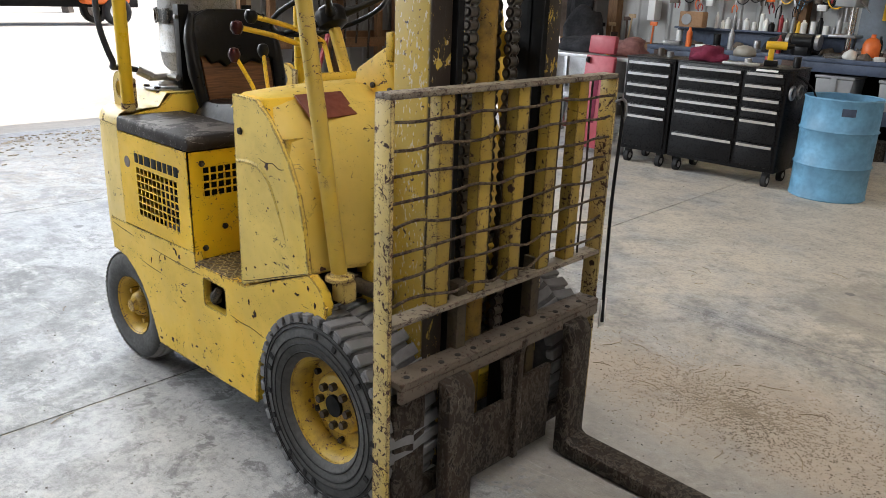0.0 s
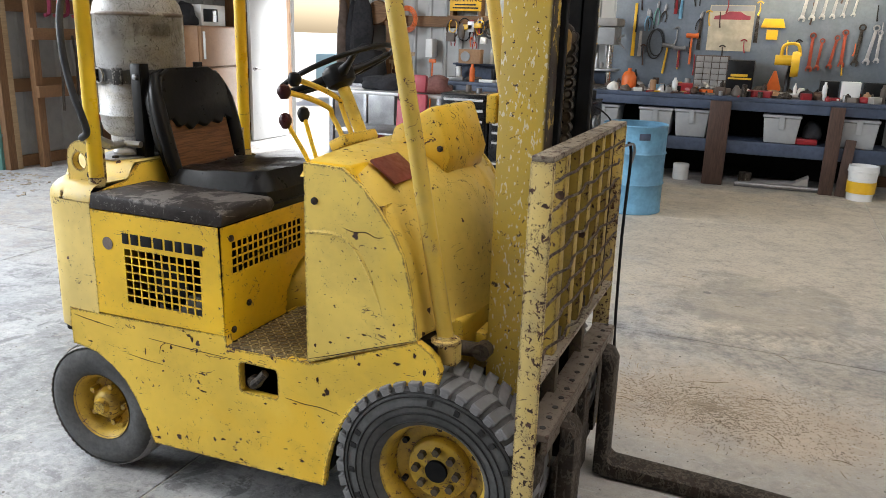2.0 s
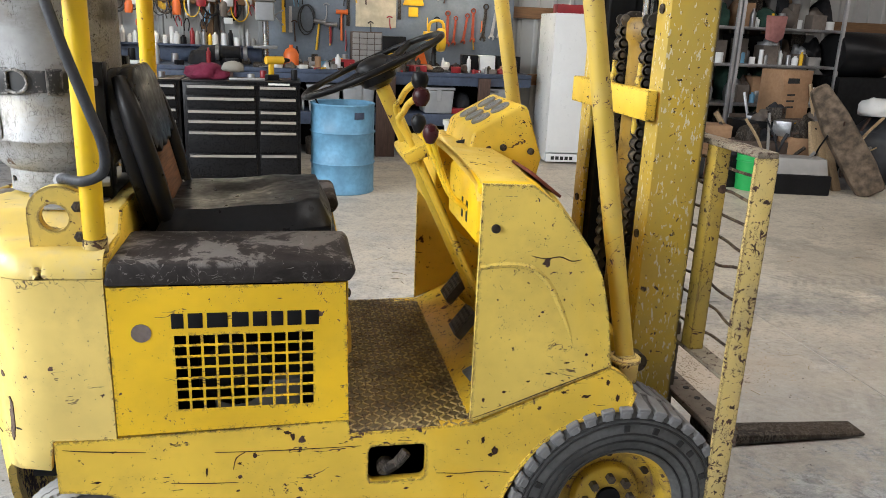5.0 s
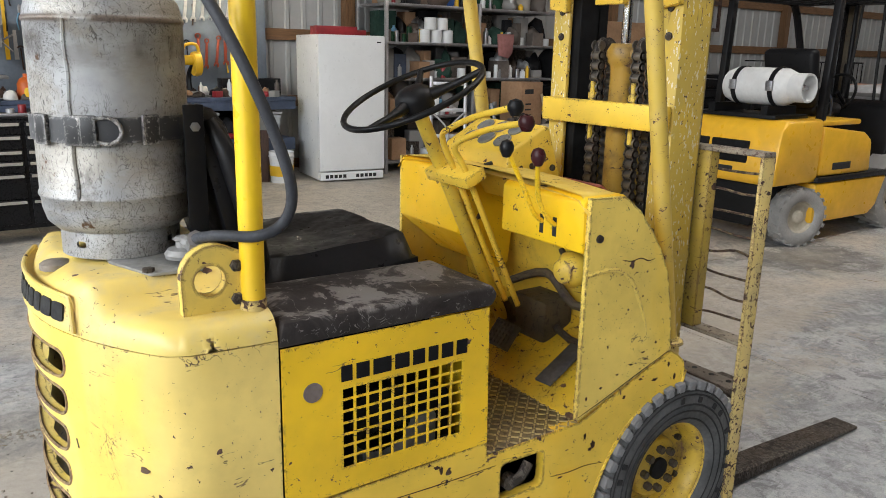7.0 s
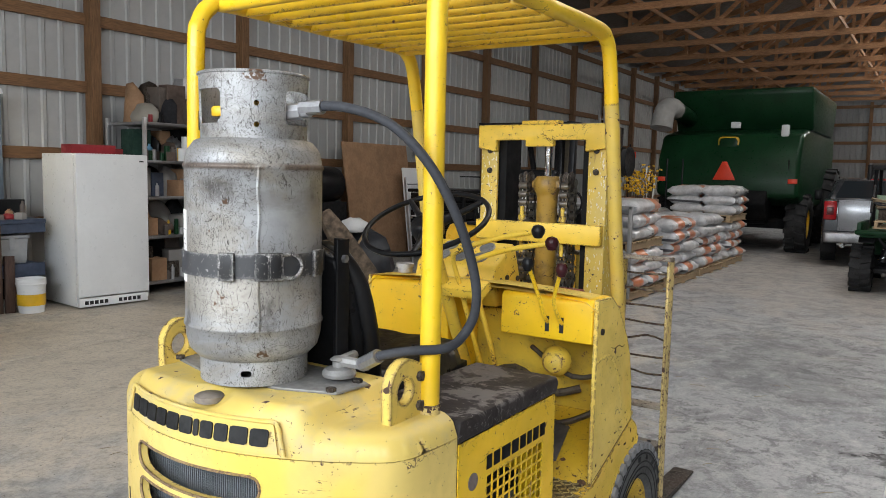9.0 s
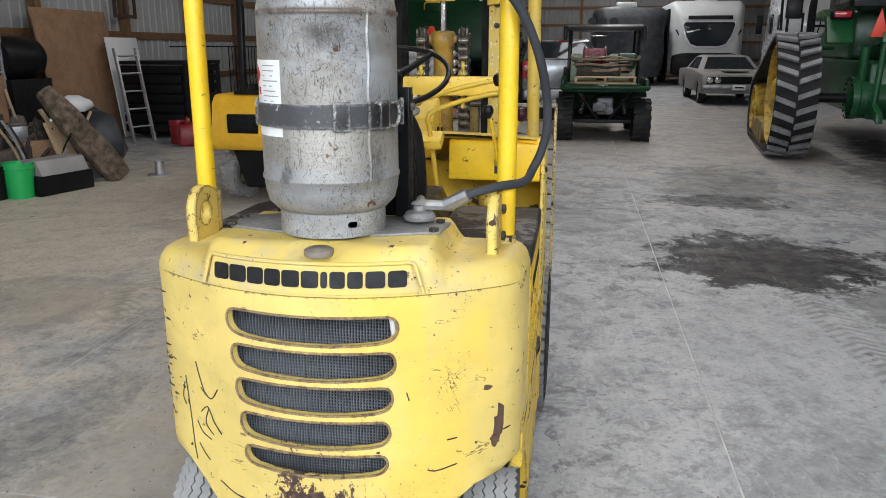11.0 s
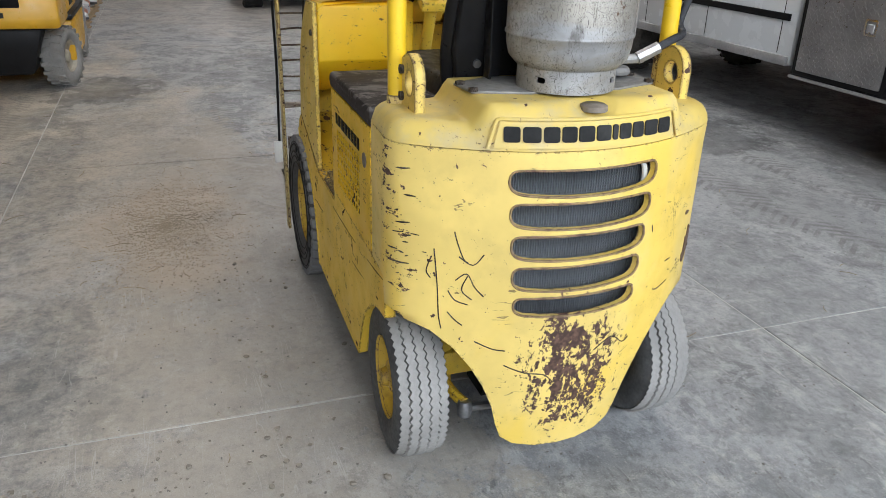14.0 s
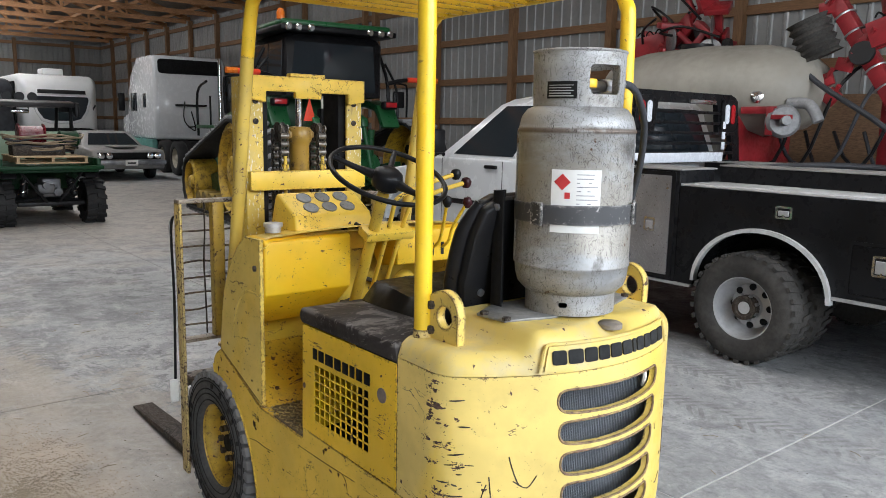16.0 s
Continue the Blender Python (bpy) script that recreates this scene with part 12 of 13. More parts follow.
for y in (-0.66, 0.66):
    part("bed_wall", Shape().box(0.0, 1.25, y - 0.03, y + 0.03, 0.82, 1.0, 0.015), M["green"], UT)
    part("rear_fender", Shape().prism([(0.0, 0.72), (0.05, 0.80), (0.7, 0.80), (0.75, 0.72)], "y", y, y - math.copysign(0.2, y), 0.01), M["black"], UT)
    part("cage_post", Shape().tube([(1.25, y * 0.88, 0.9), (1.22, y * 0.88, 1.70), (1.35, y * 0.86, 1.78)], 0.028, 8), M["black"], UT)
    part("cage_post", Shape().tube([(2.45, y * 0.88, 1.0), (2.05, y * 0.86, 1.78)], 0.028, 8), M["black"], UT)
    part("brace", Shape().tube([(0.95, y * 0.9, 1.12), (1.22, y * 0.88, 1.55)], 0.02, 6), M["black"], UT)
    part("shock", Shape().lathe([(0.03, 0), (0.055, 0.02), (0.055, 0.26), (0.03, 0.28)], 12, along((0.28, y * 0.55, 0.42), (0.32, y * 0.42, 0.8))), M["black"], UT)
    part("spring", Shape().tube([(0.25 + 0.05 * math.cos(1.5 * i), y * (0.56 - 0.012 * i) + 0.05 * math.sin(1.5 * i), 0.44 + 0.032 * i) for i in range(11)], 0.01, 5, 3), M["chrome"], UT)
    part("suspension_arm", Shape().tube([(0.30, y * 0.75, 0.33), (0.25, y * 0.2, 0.42)], 0.022, 6).tube([(0.42, y * 0.75, 0.30), (0.5, y * 0.2, 0.38)], 0.022, 6), M["black"], UT)
    part("v_brace", Shape().tube([(-0.02, y * 0.62, 0.80), (0.0, y * 0.12, 0.36)], 0.02, 6), M["black"], UT)
part("engine", Shape().box(0.2, 0.6, -0.16, 0.1, 0.42, 0.70, 0.03).box(0.14, 0.4, -0.06, 0.17, 0.48, 0.62, 0.02).cyl((0.10, 0.06, 0.60), (0.2, 0.06, 0.60), 0.05, n=14).cyl((0.12, -0.1, 0.5), (0.2, -0.1, 0.5), 0.06, n=14), M["engine_grey"], UT, "grey engine and gearbox under the bed")
part("skid_plate", Shape().box(0.1, 2.6, -0.45, 0.45, 0.30, 0.36, 0.01), M["black"], UT)
part("front_body", Shape().prism([(1.3, 0.45), (1.3, 0.80), (1.9, 0.78), (2.0, 1.05), (2.8, 0.98), (2.95, 0.75), (2.9, 0.45)], "y", -0.68, 0.68, 0.05), M["green"], UT)
for y in (-0.35, 0.35):
    part("seat", Shape().box(1.35, 1.75, y - 0.25, y + 0.25, 0.82, 0.95, 0.04).box(1.28, 1.38, y - 0.25, y + 0.25, 0.9, 1.38, 0.04), M["pale_green"], UT, "pale green vinyl seat")
part("roof", Shape().prism([(1.12, 1.76), (1.15, 1.83), (1.5, 1.87), (2.1, 1.85), (2.3, 1.80), (2.28, 1.76), (1.4, 1.80)], "y", -0.66, 0.66, 0.015), M["black"], UT, "black moulded roof")
for y in (-0.66, 0.66):
    part("roof_side", Shape().prism([(1.10, 1.60), (1.12, 1.84), (2.3, 1.81), (2.34, 1.70), (1.3, 1.68)], "y", y - 0.035, y + 0.035, 0.02), M["black"], UT)
part("mirror", Shape().box(1.55, 1.6, -0.05, 0.22, 1.66, 1.72, 0.02), M["chrome"], UT)
for y in (-0.17, 0.02, 0.21):
    part("roof_lamp", Shape().lathe([(0.075, 0), (0.07, 0.05), (0.0, 0.09)], 16, along((1.9, y, 1.93), (2.0, y, 1.93)), caps=True), M["black"] if y else M["chrome"], UT)
part("roof_light_bar", Shape().box(1.86, 1.98, -0.25, 0.3, 1.855, 1.88, 0.005), M["black"], UT)
part("windscreen", Shape().box(2.42, 2.43, -0.55, 0.55, 1.0, 1.22), M["glass_dark"], UT)
up = thing("flat_pallet", "pale wooden pallet on the utility vehicle's bed", "pallet", (10.62, -1.0, 0.935))
for y in (-0.45, 0.0, 0.45):
    part("runner", Shape().box(-0.55, 0.55, y - 0.02, y + 0.02, 0.018, 0.085, 0.003, seg=1), M["pale_wood"], up)
for i in range(6):
    part("board", Shape().box(-0.55 + 0.2 * i, -0.43 + 0.2 * i, -0.48, 0.48, 0.086, 0.104, 0.003, seg=1), M["pale_wood"], up)
for x in (-0.55, -0.05, 0.45):
    part("board", Shape().box(x, x + 0.1, -0.48, 0.48, 0.0, 0.017, 0.003, seg=1), M["pale_wood"], up)
sprayer = thing("hose_spool", "red hose spool with coiled hoses on the pallet", "spool", (10.6, -0.95, 1.04))
part("drum", Shape().lathe([(0.06, -0.19), (0.16, -0.18), (0.165, -0.16), (0.13, -0.15), (0.13, 0.15), (0.165, 0.16), (0.16, 0.18), (0.06, 0.19)], 24, along((0, 0.12, 0.30), (0, 1.1, 0.30))), plain("dark_red_drum_paint", (0.13, 0.008, 0.016), 0.3, grain=25, spread=0.3), sprayer, "dark red drum")
part("stand", Shape().box(-0.18, 0.18, -0.3, 0.4, 0.0, 0.14, 0.01), M["rust"], sprayer)
part("pump", Shape().lathe([(0.09, 0), (0.12, 0.02), (0.12, 0.26), (0.07, 0.3)], 16, along((0.0, -0.25, 0.24), (0.02, -0.55, 0.24))), M["green"], sprayer)
random.seed(9)
for i in range(9):
    a = random.uniform(0, 6)
    part("hose_loop", Shape().tube([(0.02 + 0.22 * math.cos(a + 2 * math.pi * k / 8), -0.05 + (0.40 + 0.02 * i) * math.sin(a + 2 * math.pi * k / 8), 0.06 + 0.028 * i + 0.025 * math.sin(3 * k + i)) for k in range(8)], 0.014, 6, 4, closed=True), M["hose_tan"] if i % 3 else M["cable"], sprayer)

# ---- grey pickup seen from behind ----
PK = thing("grey_pickup", "dark grey modern pickup truck seen from behind", "pickup truck", (14.0, -0.39, 0.0), 7)
pk_side = arched(0.03, 5.7, 0.42, 1.22, [(1.25, 0.43, 0.40), (4.75, 0.43, 0.40)])
pk_side = pk_side[1:-1] + [(5.72, 0.95), (5.5, 1.08), (4.2, 1.15), (4.0, 1.22), (0.03, 1.22)]
part("body", Shape().prism(pk_side, "y", -0.97, 0.97, 0.05, seg=3), M["truck_grey"], PK)
part("tailgate", Shape().box(-0.03, 0.02, -0.72, 0.72, 0.66, 1.25, 0.02), M["truck_silver"], PK, "silver grey tailgate")
part("gate_cap", Shape().box(-0.035, 0.06, -0.76, 0.76, 1.235, 1.27, 0.012), M["truck_grey"], PK)
part("name_bar", Shape().box(-0.034, -0.031, -0.11, 0.11, 0.93, 1.10, 0.001), M["black"], PK)
part("name_bar", Shape().box(-0.034, -0.031, -0.66, -0.42, 0.72, 0.74, 0.001), M["chrome"], PK)
for y in (-0.85, 0.85):
    tl = part("tail_lamp", Shape().box(-0.035, 0.10, y - 0.11, y + 0.11, 0.86, 1.21, 0.03), M["tail_red"], PK, "red tail lamp")
    part("lens_insert", Shape().box(-0.038, -0.03, y - 0.06, y + 0.06, 0.95, 1.10, 0.004), M["dark_red_lens"], tl)
    part("exhaust_tip", Shape().cyl((-0.10, y * 0.72, 0.40), (0.05, y * 0.72, 0.40), 0.045, n=12), M["chrome"], PK)
    part("mirror", Shape().box(3.5, 3.6, y * 1.17, y * 1.36, 1.15, 1.38, 0.03), M["black"], PK)
    part("mud_flap", Shape().box(0.78, 0.80, y - 0.13, y + 0.13, 0.2, 0.5), M["rubber"], PK)
bump = part("rear_bumper", Shape().box(-0.16, 0.03, -0.94, 0.94, 0.44, 0.64, 0.04, seg=3), M["steel"], PK, "dull steel rear bumper")
part("plate", Shape().box(-0.175, -0.158, -0.16, 0.16, 0.46, 0.61, 0.003), M["white_paper"], bump)
part("plate_bar", Shape().box(-0.178, -0.174, -0.12, 0.12, 0.51, 0.56), M["ink"], bump)
cabin(PK, (1.85, 4.35, 0.90, 1.20), (2.05, 3.7, 0.72, 1.66), M["truck_grey"], ((0.05, 0.34), (0.38, 0.64), (0.67, 0.92)))
part("brake_lamp", Shape().box(2.0, 2.04, -0.14, 0.14, 1.615, 1.645, 0.004), M["tail_red"], PK)
for x in (1.25, 4.75):
    for y, tn in ((0.83, 180), (-0.83, 0)):
        road_wheel(PK, (x, y, 0.385), 0.39, 0.27, 0.24, "alloy", tn, 24, "wheel", "dark tyre on an alloy rim", 6, 0.2, "rubber", 0.01)

# ---- old dusty coupe ----
OC = thing("old_coupe", "old dusty grey two-door coupe facing the shed door", "car", (18.95, -4.72, 0.0))
oc = arched(0.0, 4.75, 0.30, 0.80, [(0.85, 0.36, 0.34), (3.65, 0.36, 0.34)])
part("body", Shape().prism(oc[1:-1] + [(4.75, 0.84), (3.2, 0.90), (1.5, 0.88), (0.05, 0.80), (-0.03, 0.66)], "y", -0.92, 0.92, 0.05, seg=3), M["old_grey"], OC)
cabin(OC, (1.35, 4.0, 0.80, 0.87), (2.05, 3.2, 0.60, 1.27), M["old_grey"], ((0.12, 0.48), (0.52, 0.86)))
part("grille", Shape().box(-0.05, 0.02, -0.80, 0.80, 0.56, 0.74, 0.02), M["dark"], OC)
for y in (-0.72, -0.52, 0.52, 0.72):
    part("headlamp", Shape().lathe([(0.085, 0), (0.08, 0.02), (0.0, 0.045)], 18, along((-0.045, y, 0.655), (-0.12, y, 0.655)), caps=False), M["chrome"], OC, "round sealed headlamp")
part("front_bumper", Shape().box(-0.16, -0.05, -0.92, 0.92, 0.42, 0.54, 0.03), M["steel"], OC)
part("plate", Shape().box(-0.175, -0.161, -0.16, 0.16, 0.40, 0.54, 0.003), M["white_paper"], OC)
part("plate_bar", Shape().box(-0.178, -0.174, -0.11, 0.11, 0.45, 0.49), M["ink"], OC)
part("hood_scoop", Shape().box(0.3, 1.25, -0.3, 0.3, 0.86, 0.895, 0.015), M["old_grey"], OC)
for x in (0.85, 3.65):
    for y, tn in ((0.78, 180), (-0.78, 0)):
        road_wheel(OC, (x, y, 0.32), 0.32, 0.2, 0.19, "steel", tn, 0, "wheel", "dusty tyre on a steel rim", 5, 0.2)

# ---- travel trailer with a rounded white nose, and the one under a dark cover ----
RV = thing("travel_trailer", "white and black travel trailer with a curved nose", "trailer", (30.0, -5.55, 0.0))
rings = []
for x, hw, z1, z0 in ((-0.25, 1.05, 2.6, 1.3), (-0.05, 1.25, 2.95, 1.0), (0.25, 1.36, 3.15, 0.7), (0.8, 1.42, 3.25, 0.45), (6.0, 1.42, 3.25, 0.45)):
    rings.append([(x, y, z) for y, z in rrect(-hw, hw, z0, z1, 0.22, 4)])
part("body", loft(Shape(), rings), M["white"], RV, "white glossy fibreglass body")
part("nose_window", Shape().prism([(-0.93, 2.43), (0.93, 2.43), (0.97, 2.30), (0.84, 1.86), (0.66, 1.58), (0.40, 1.50), (-0.40, 1.50), (-0.66, 1.58), (-0.84, 1.86), (-0.97, 2.30)], "x", -0.30, -0.10, 0.05, seg=3), M["glass_dark"], RV, "dark shield-shaped nose window")
part("nose_rim", Shape().prism([(-0.97, 2.44), (0.97, 2.44), (1.05, 2.32), (0.91, 1.82), (0.72, 1.50), (0.42, 1.41), (-0.42, 1.41), (-0.72, 1.50), (-0.91, 1.82), (-1.05, 2.32)], "x", -0.285, -0.10, 0.03, seg=3), M["truck_white"], RV)
part("dark_flank", Shape().box(0.5, 6.0, 1.40, 1.47, 0.5, 2.95, 0.02), M["black_satin"], RV, "dark slide-out flank")
for sg in (-1, 1):
    part("flank_stripe", Shape().prism([(sg * 1.02, 1.85), (sg * 1.20, 2.15), (sg * 1.24, 2.12), (sg * 1.05, 1.80)], "x", -0.19, -0.03, 0.005), M["ink"], RV)
part("name_bar", Shape().box(-0.30, -0.1, -0.85, 0.80, 2.52, 2.66, 0.004), M["ink"], RV)
part("lower_panel", Shape().prism([(-1.30, 0.45), (1.30, 0.45), (1.30, 1.15), (0.5, 1.40), (-0.5, 1.40), (-1.30, 1.15)], "x", -0.22, 0.3, 0.05), M["black_satin"], RV)
part("roof_unit", Shape().box(1.2, 2.1, -0.45, 0.3, 3.24, 3.52, 0.06), M["white"], RV, "white roof air conditioner")
part("tongue", Shape().box(-1.2, 0.3, -0.06, 0.06, 0.42, 0.52, 0.01).cyl((-0.9, 0, 0.0), (-0.9, 0, 0.9), 0.04, n=10), M["black"], RV)
for x in (3.2, 4.1):
    for y, tn in ((1.25, 180), (-1.25, 0)):
        road_wheel(RV, (x, y, 0.35), 0.35, 0.22, 0.2, "white", tn, 0)
CV = thing("covered_trailer", "trailer wrapped in a dark wrinkled grey cover", "trailer", (29.2, -2.52, 0.0))
random.seed(13)
rings = []
for x, hw, z1 in ((-0.1, 1.2, 2.5), (0.1, 1.32, 2.85), (0.5, 1.36, 3.0), (1.5, 1.38, 3.03), (2.8, 1.38, 2.98), (4.5, 1.38, 3.02), (6.0, 1.36, 3.0)):
    ring = []
    for y, z in dense(rrect(-hw, hw, 0.35, z1, 0.3, 4), 0.25):
        ring.append((x + 0.03 * math.sin(5 * z + 3 * y), y + 0.03 * math.sin(4 * z + x), z + 0.03 * math.sin(3 * y + x)))
    rings.append(ring)
k = min(len(r) for r in rings)
rings = [[r[int(i * len(r) / k)] for i in range(k)] for r in rings]
part("cover", loft(Shape(), rings), M["tarp"], CV, "dark grey wrinkled cover", angle=70)
part("tongue", Shape().box(-1.2, 0.0, -0.06, 0.06, 0.42, 0.52, 0.01).cyl((-0.9, 0, 0.0), (-0.9, 0, 0.5), 0.05, n=10), M["black"], CV)
part("roof_unit", Shape().box(1.2, 2.0, -0.3, 0.5, 3.0, 3.22, 0.06), M["white"], CV)
for y in (-1.2, 1.2):
    part("support_leg", Shape().box(3.0, 3.5, y - 0.1, y + 0.1, 0.0, 0.4, 0.03), M["rubber"], CV)
# ---- white road tractor with green skirts ----
SM = thing("road_tractor", "white sleeper-cab road tractor with green lower skirts", "semi truck", (22.4, -7.72, 0.0), -3)
part("sleeper", Shape().prism([(0.0, 1.0), (0.0, 3.35), (0.15, 3.62), (1.9, 3.66), (2.8, 3.1), (3.2, 2.3), (3.3, 1.0)], "y", -1.15, 1.15, 0.10, seg=3), M["truck_white"], SM, "white sleeper cab")
part("back_void", Shape().prism(rrect(-1.0, 1.0, 3.05, 3.5, 0.12), "x", -0.02, 0.2, 0.01), M["dark"], SM)
part("back_panel", Shape().box(-0.015, 0.0, -1.0, 1.0, 1.2, 2.95, 0.004), M["truck_white"], SM)
part("side_window", Shape().box(0.9, 1.25, 1.14, 1.162, 2.0, 2.45, 0.02), M["glass_dark"], SM)
part("door_window", Shape().box(2.0, 2.75, 1.14, 1.162, 1.9, 2.5, 0.03), M["glass_dark"], SM)
for y in (-1, 1):
    part("skirt", Shape().box(0.2, 3.3, y * 1.02, y * 1.20, 0.40, 1.0, 0.04), M["teal"], SM, "faded green side skirt")
part("hood", Shape().prism([(3.25, 0.7), (3.25, 2.0), (4.8, 1.75), (5.0, 0.7)], "y", -0.95, 0.95, 0.12, seg=3), M["truck_white"], SM)
part("frame_rail", Shape().box(-2.6, 5.0, 0.35, 0.48, 0.7, 0.98).box(-2.6, 5.0, -0.48, -0.35, 0.7, 0.98), M["dark"], SM)
for y0, y1 in ((1.3, 1.5), (-1.3, -1.2)):
    part("mirror", Shape().box(2.95, 3.05, y0, y1, 1.9, 2.5, 0.03), M["black"], SM)
part("exhaust_stack", Shape().cyl((-0.15, -0.9, 0.9), (-0.15, -0.9, 3.6), 0.07, n=12), M["chrome"], SM)
part("air_hose", Shape().tube([(-0.02, 0.2, 2.2), (-0.25, 0.3, 1.6), (-0.1, -0.1, 1.3), (-0.02, 0.0, 1.9)], 0.02, 6).tube([(-0.02, -0.2, 2.1), (-0.3, -0.1, 1.5), (-0.02, 0.1, 1.4)], 0.02, 6), M["black"], SM)
part("hook_board", Shape().box(-0.06, -0.015, -0.5, 0.5, 2.05, 2.12, 0.01), M["black"], SM)
for x in (-0.6, -1.9):
    for y, tn in ((1.0, 180), (-1.0, 0)):
        road_wheel(SM, (x, y, 0.5), 0.5, 0.3, 0.29, "pale_rim", tn, 0, "wheel", "large dusty truck wheel", 8, 0.4)
for y, tn in ((1.0, 180), (-1.0, 0)):
    road_wheel(SM, (4.2, y, 0.5), 0.5, 0.3, 0.29, "alloy", tn, 0, "wheel", "large steer wheel", 8, 0.1)

# ---- poly tank and red planter along the south wall ----
PT = thing("poly_tank", "dusty grey-beige oval poly tank on a red cradle", "tank", (3.45, -7.2, 0.0))
part("shell", Shape().lathe([(0.0, -1.32), (0.10, -1.32), (0.32, -1.27), (0.52, -1.08), (0.62, -0.7), (0.66, 0.0), (0.62, 0.7), (0.52, 1.08), (0.32, 1.27), (0.10, 1.32), (0, 1.32)], 36, Matrix.Translation((0, 0, 2.06)) @ Matrix.Diagonal((1.12, 1.15, 0.86, 1)) @ along((0, 0, 0), (1, 0, 0)), caps=False), M["poly_tank"], PT, "dusty grey-beige oval shell")
for x in (-0.75, 0.75):
    part("saddle", Shape().prism([(-0.6, 1.2), (0.6, 1.2), (0.62, 1.78), (0.4, 1.60), (0.0, 1.52), (-0.4, 1.60), (-0.62, 1.78)], "x", x - 0.06, x + 0.06, 0.01), M["red"], PT)
    for y in (-0.5, 0.5):
        part("leg", Shape().box(x - 0.05, x + 0.05, y - 0.05, y + 0.05, 0.0, 1.22, 0.005), M["red"], PT)
part("lid", Shape().cyl((0.2, 0, 2.58), (0.2, 0, 2.66), 0.2, n=20), M["black"], PT)
RP = thing("planter", "folded red row planter with hoses, discs and springs", "planter", (2.2, -7.6, 0.0))


def beam(a, b, w=0.09, mat="red"):
    """A square tube between two points."""
    d = (Vector(b) - Vector(a)).length
    part("beam", Shape().box(-w, w, -w, w, 0, d, 0.012, m=along(a, b)), M[mat], RP)


def row_unit(at, turn, tilt, seed):
    random.seed(seed)
    m = pose(*at, tilt, 0, turn)
    ru = part("row_unit", Shape().box(-0.05, 0.05, -0.45, 0.4, 0.0, 0.09, 0.01, m=m).box(-0.12, -0.07, -0.4, 0.1, -0.15, 0.12, 0.008, m=m).box(0.07, 0.12, -0.4, 0.1, -0.15, 0.12, 0.008, m=m), M["red"], RP, "red row unit")
    part("opener_disc", Shape().lathe([(0.0, -0.01), (0.18, -0.008), (0.19, 0), (0.18, 0.008), (0, 0.01)], 24, m @ along((0.03, 0.2, -0.2), (0.2, 0.2, -0.22)), caps=False), M["steel"], ru)
    part("gauge_wheel", Shape().lathe([(0.07, -0.05), (0.16, -0.05), (0.175, 0), (0.16, 0.05), (0.07, 0.05)], 20, m @ along((-0.15, -0.1, -0.22), (0.1, -0.1, -0.22))), M["rubber"], ru)
    part("closing_wheel", Shape().lathe([(0.05, -0.02), (0.13, -0.02), (0.13, 0.02), (0.05, 0.02)], 16, m @ along((0.1, -0.5, -0.16), (0.3, -0.5, -0.1))), M["black"], ru)
    part("spring", Shape().tube([(m @ Vector((0.045 * math.cos(1.6 * i), -0.3 + 0.035 * i, 0.16 + 0.045 * math.sin(1.6 * i)))) for i in range(14)], 0.011, 5, 3), M["dark"], ru)
    part("bracket", Shape().box(-0.16, 0.16, 0.36, 0.44, -0.1, 0.2, 0.01, m=m).cyl(m @ Vector((0.0, 0.1, 0.05)), m @ Vector((0.05, 0.12, 0.35)), 0.045, n=10), M["red"], ru)
    part("seed_tube", Shape().tube([m @ Vector((0.05, 0.1, 0.3)), m @ Vector((0.2, 0.0, 0.5)), m @ Vector((0.35, 0.3, 0.2)), m @ Vector((0.3, 0.5, -0.3))], 0.018, 7), M["black"], ru)


beam((0.10, 0.3, 3.5), (-1.30, 0.3, 1.35), 0.085)
for i in range(9):
    f = 0.12 + 0.09 * i
    part("pipe_clamp", Shape().tube([(0.10 - 1.4 * f + 0.09 * math.cos(a), 0.3 + 0.125 * math.sin(a), 3.5 - 2.15 * f - 0.06 * math.cos(a)) for a in [2 * math.pi * j / 8 for j in range(8)]], 0.012, 5, 3, closed=True), M["alloy"], RP)
beam((-2.6, -0.5, 0.95), (1.9, -0.5, 0.95), 0.1)
beam((-2.6, 0.2, 0.75), (0.9, 0.2, 0.75), 0.08)
beam((-0.55, -0.5, 0.0), (-0.55, -0.5, 2.3), 0.06)
beam((-1.45, 0.1, 0.0), (-1.45, 0.1, 2.2), 0.06)
beam((0.6, -0.3, 0.0), (0.6, -0.3, 1.6), 0.05)
beam((-2.4, 0.1, 2.35), (-0.9, -0.1, 3.2), 0.07)
beam((2.3, -0.7, 0.0), (2.3, -0.7, 3.15), 0.05)
beam((1.6, -0.7, 2.75), (3.1, -0.7, 3.0), 0.06)
part("bellows", Shape().lathe([(0.03 + (0.16 if i % 2 else 0.20), 0.044 * i) for i in range(11)], 22, along((-0.16, 0.42, 2.42), (0.02, 0.52, 2.86))), M["tyre_brown"], RP, "ribbed black rubber bellows")
row_unit((2.15, -0.5, 3.05), 70, 30, 1), row_unit((2.45, -0.4, 2.65), 50, 80, 11), row_unit((2.0, -0.3, 2.6), 95, 50, 12), row_unit((2.75, -0.6, 2.85), 110, 10, 2), row_unit((1.75, -0.55, 2.85), 20, 60, 3)
row_unit((-1.0, 0.3, 2.75), 100, 20, 4), row_unit((-1.6, 0.3, 2.35), 80, 40, 5)
row_unit((-1.9, 0.3, 1.3), 90, 0, 8), row_unit((-0.9, 0.25, 3.15), 40, 30, 9)
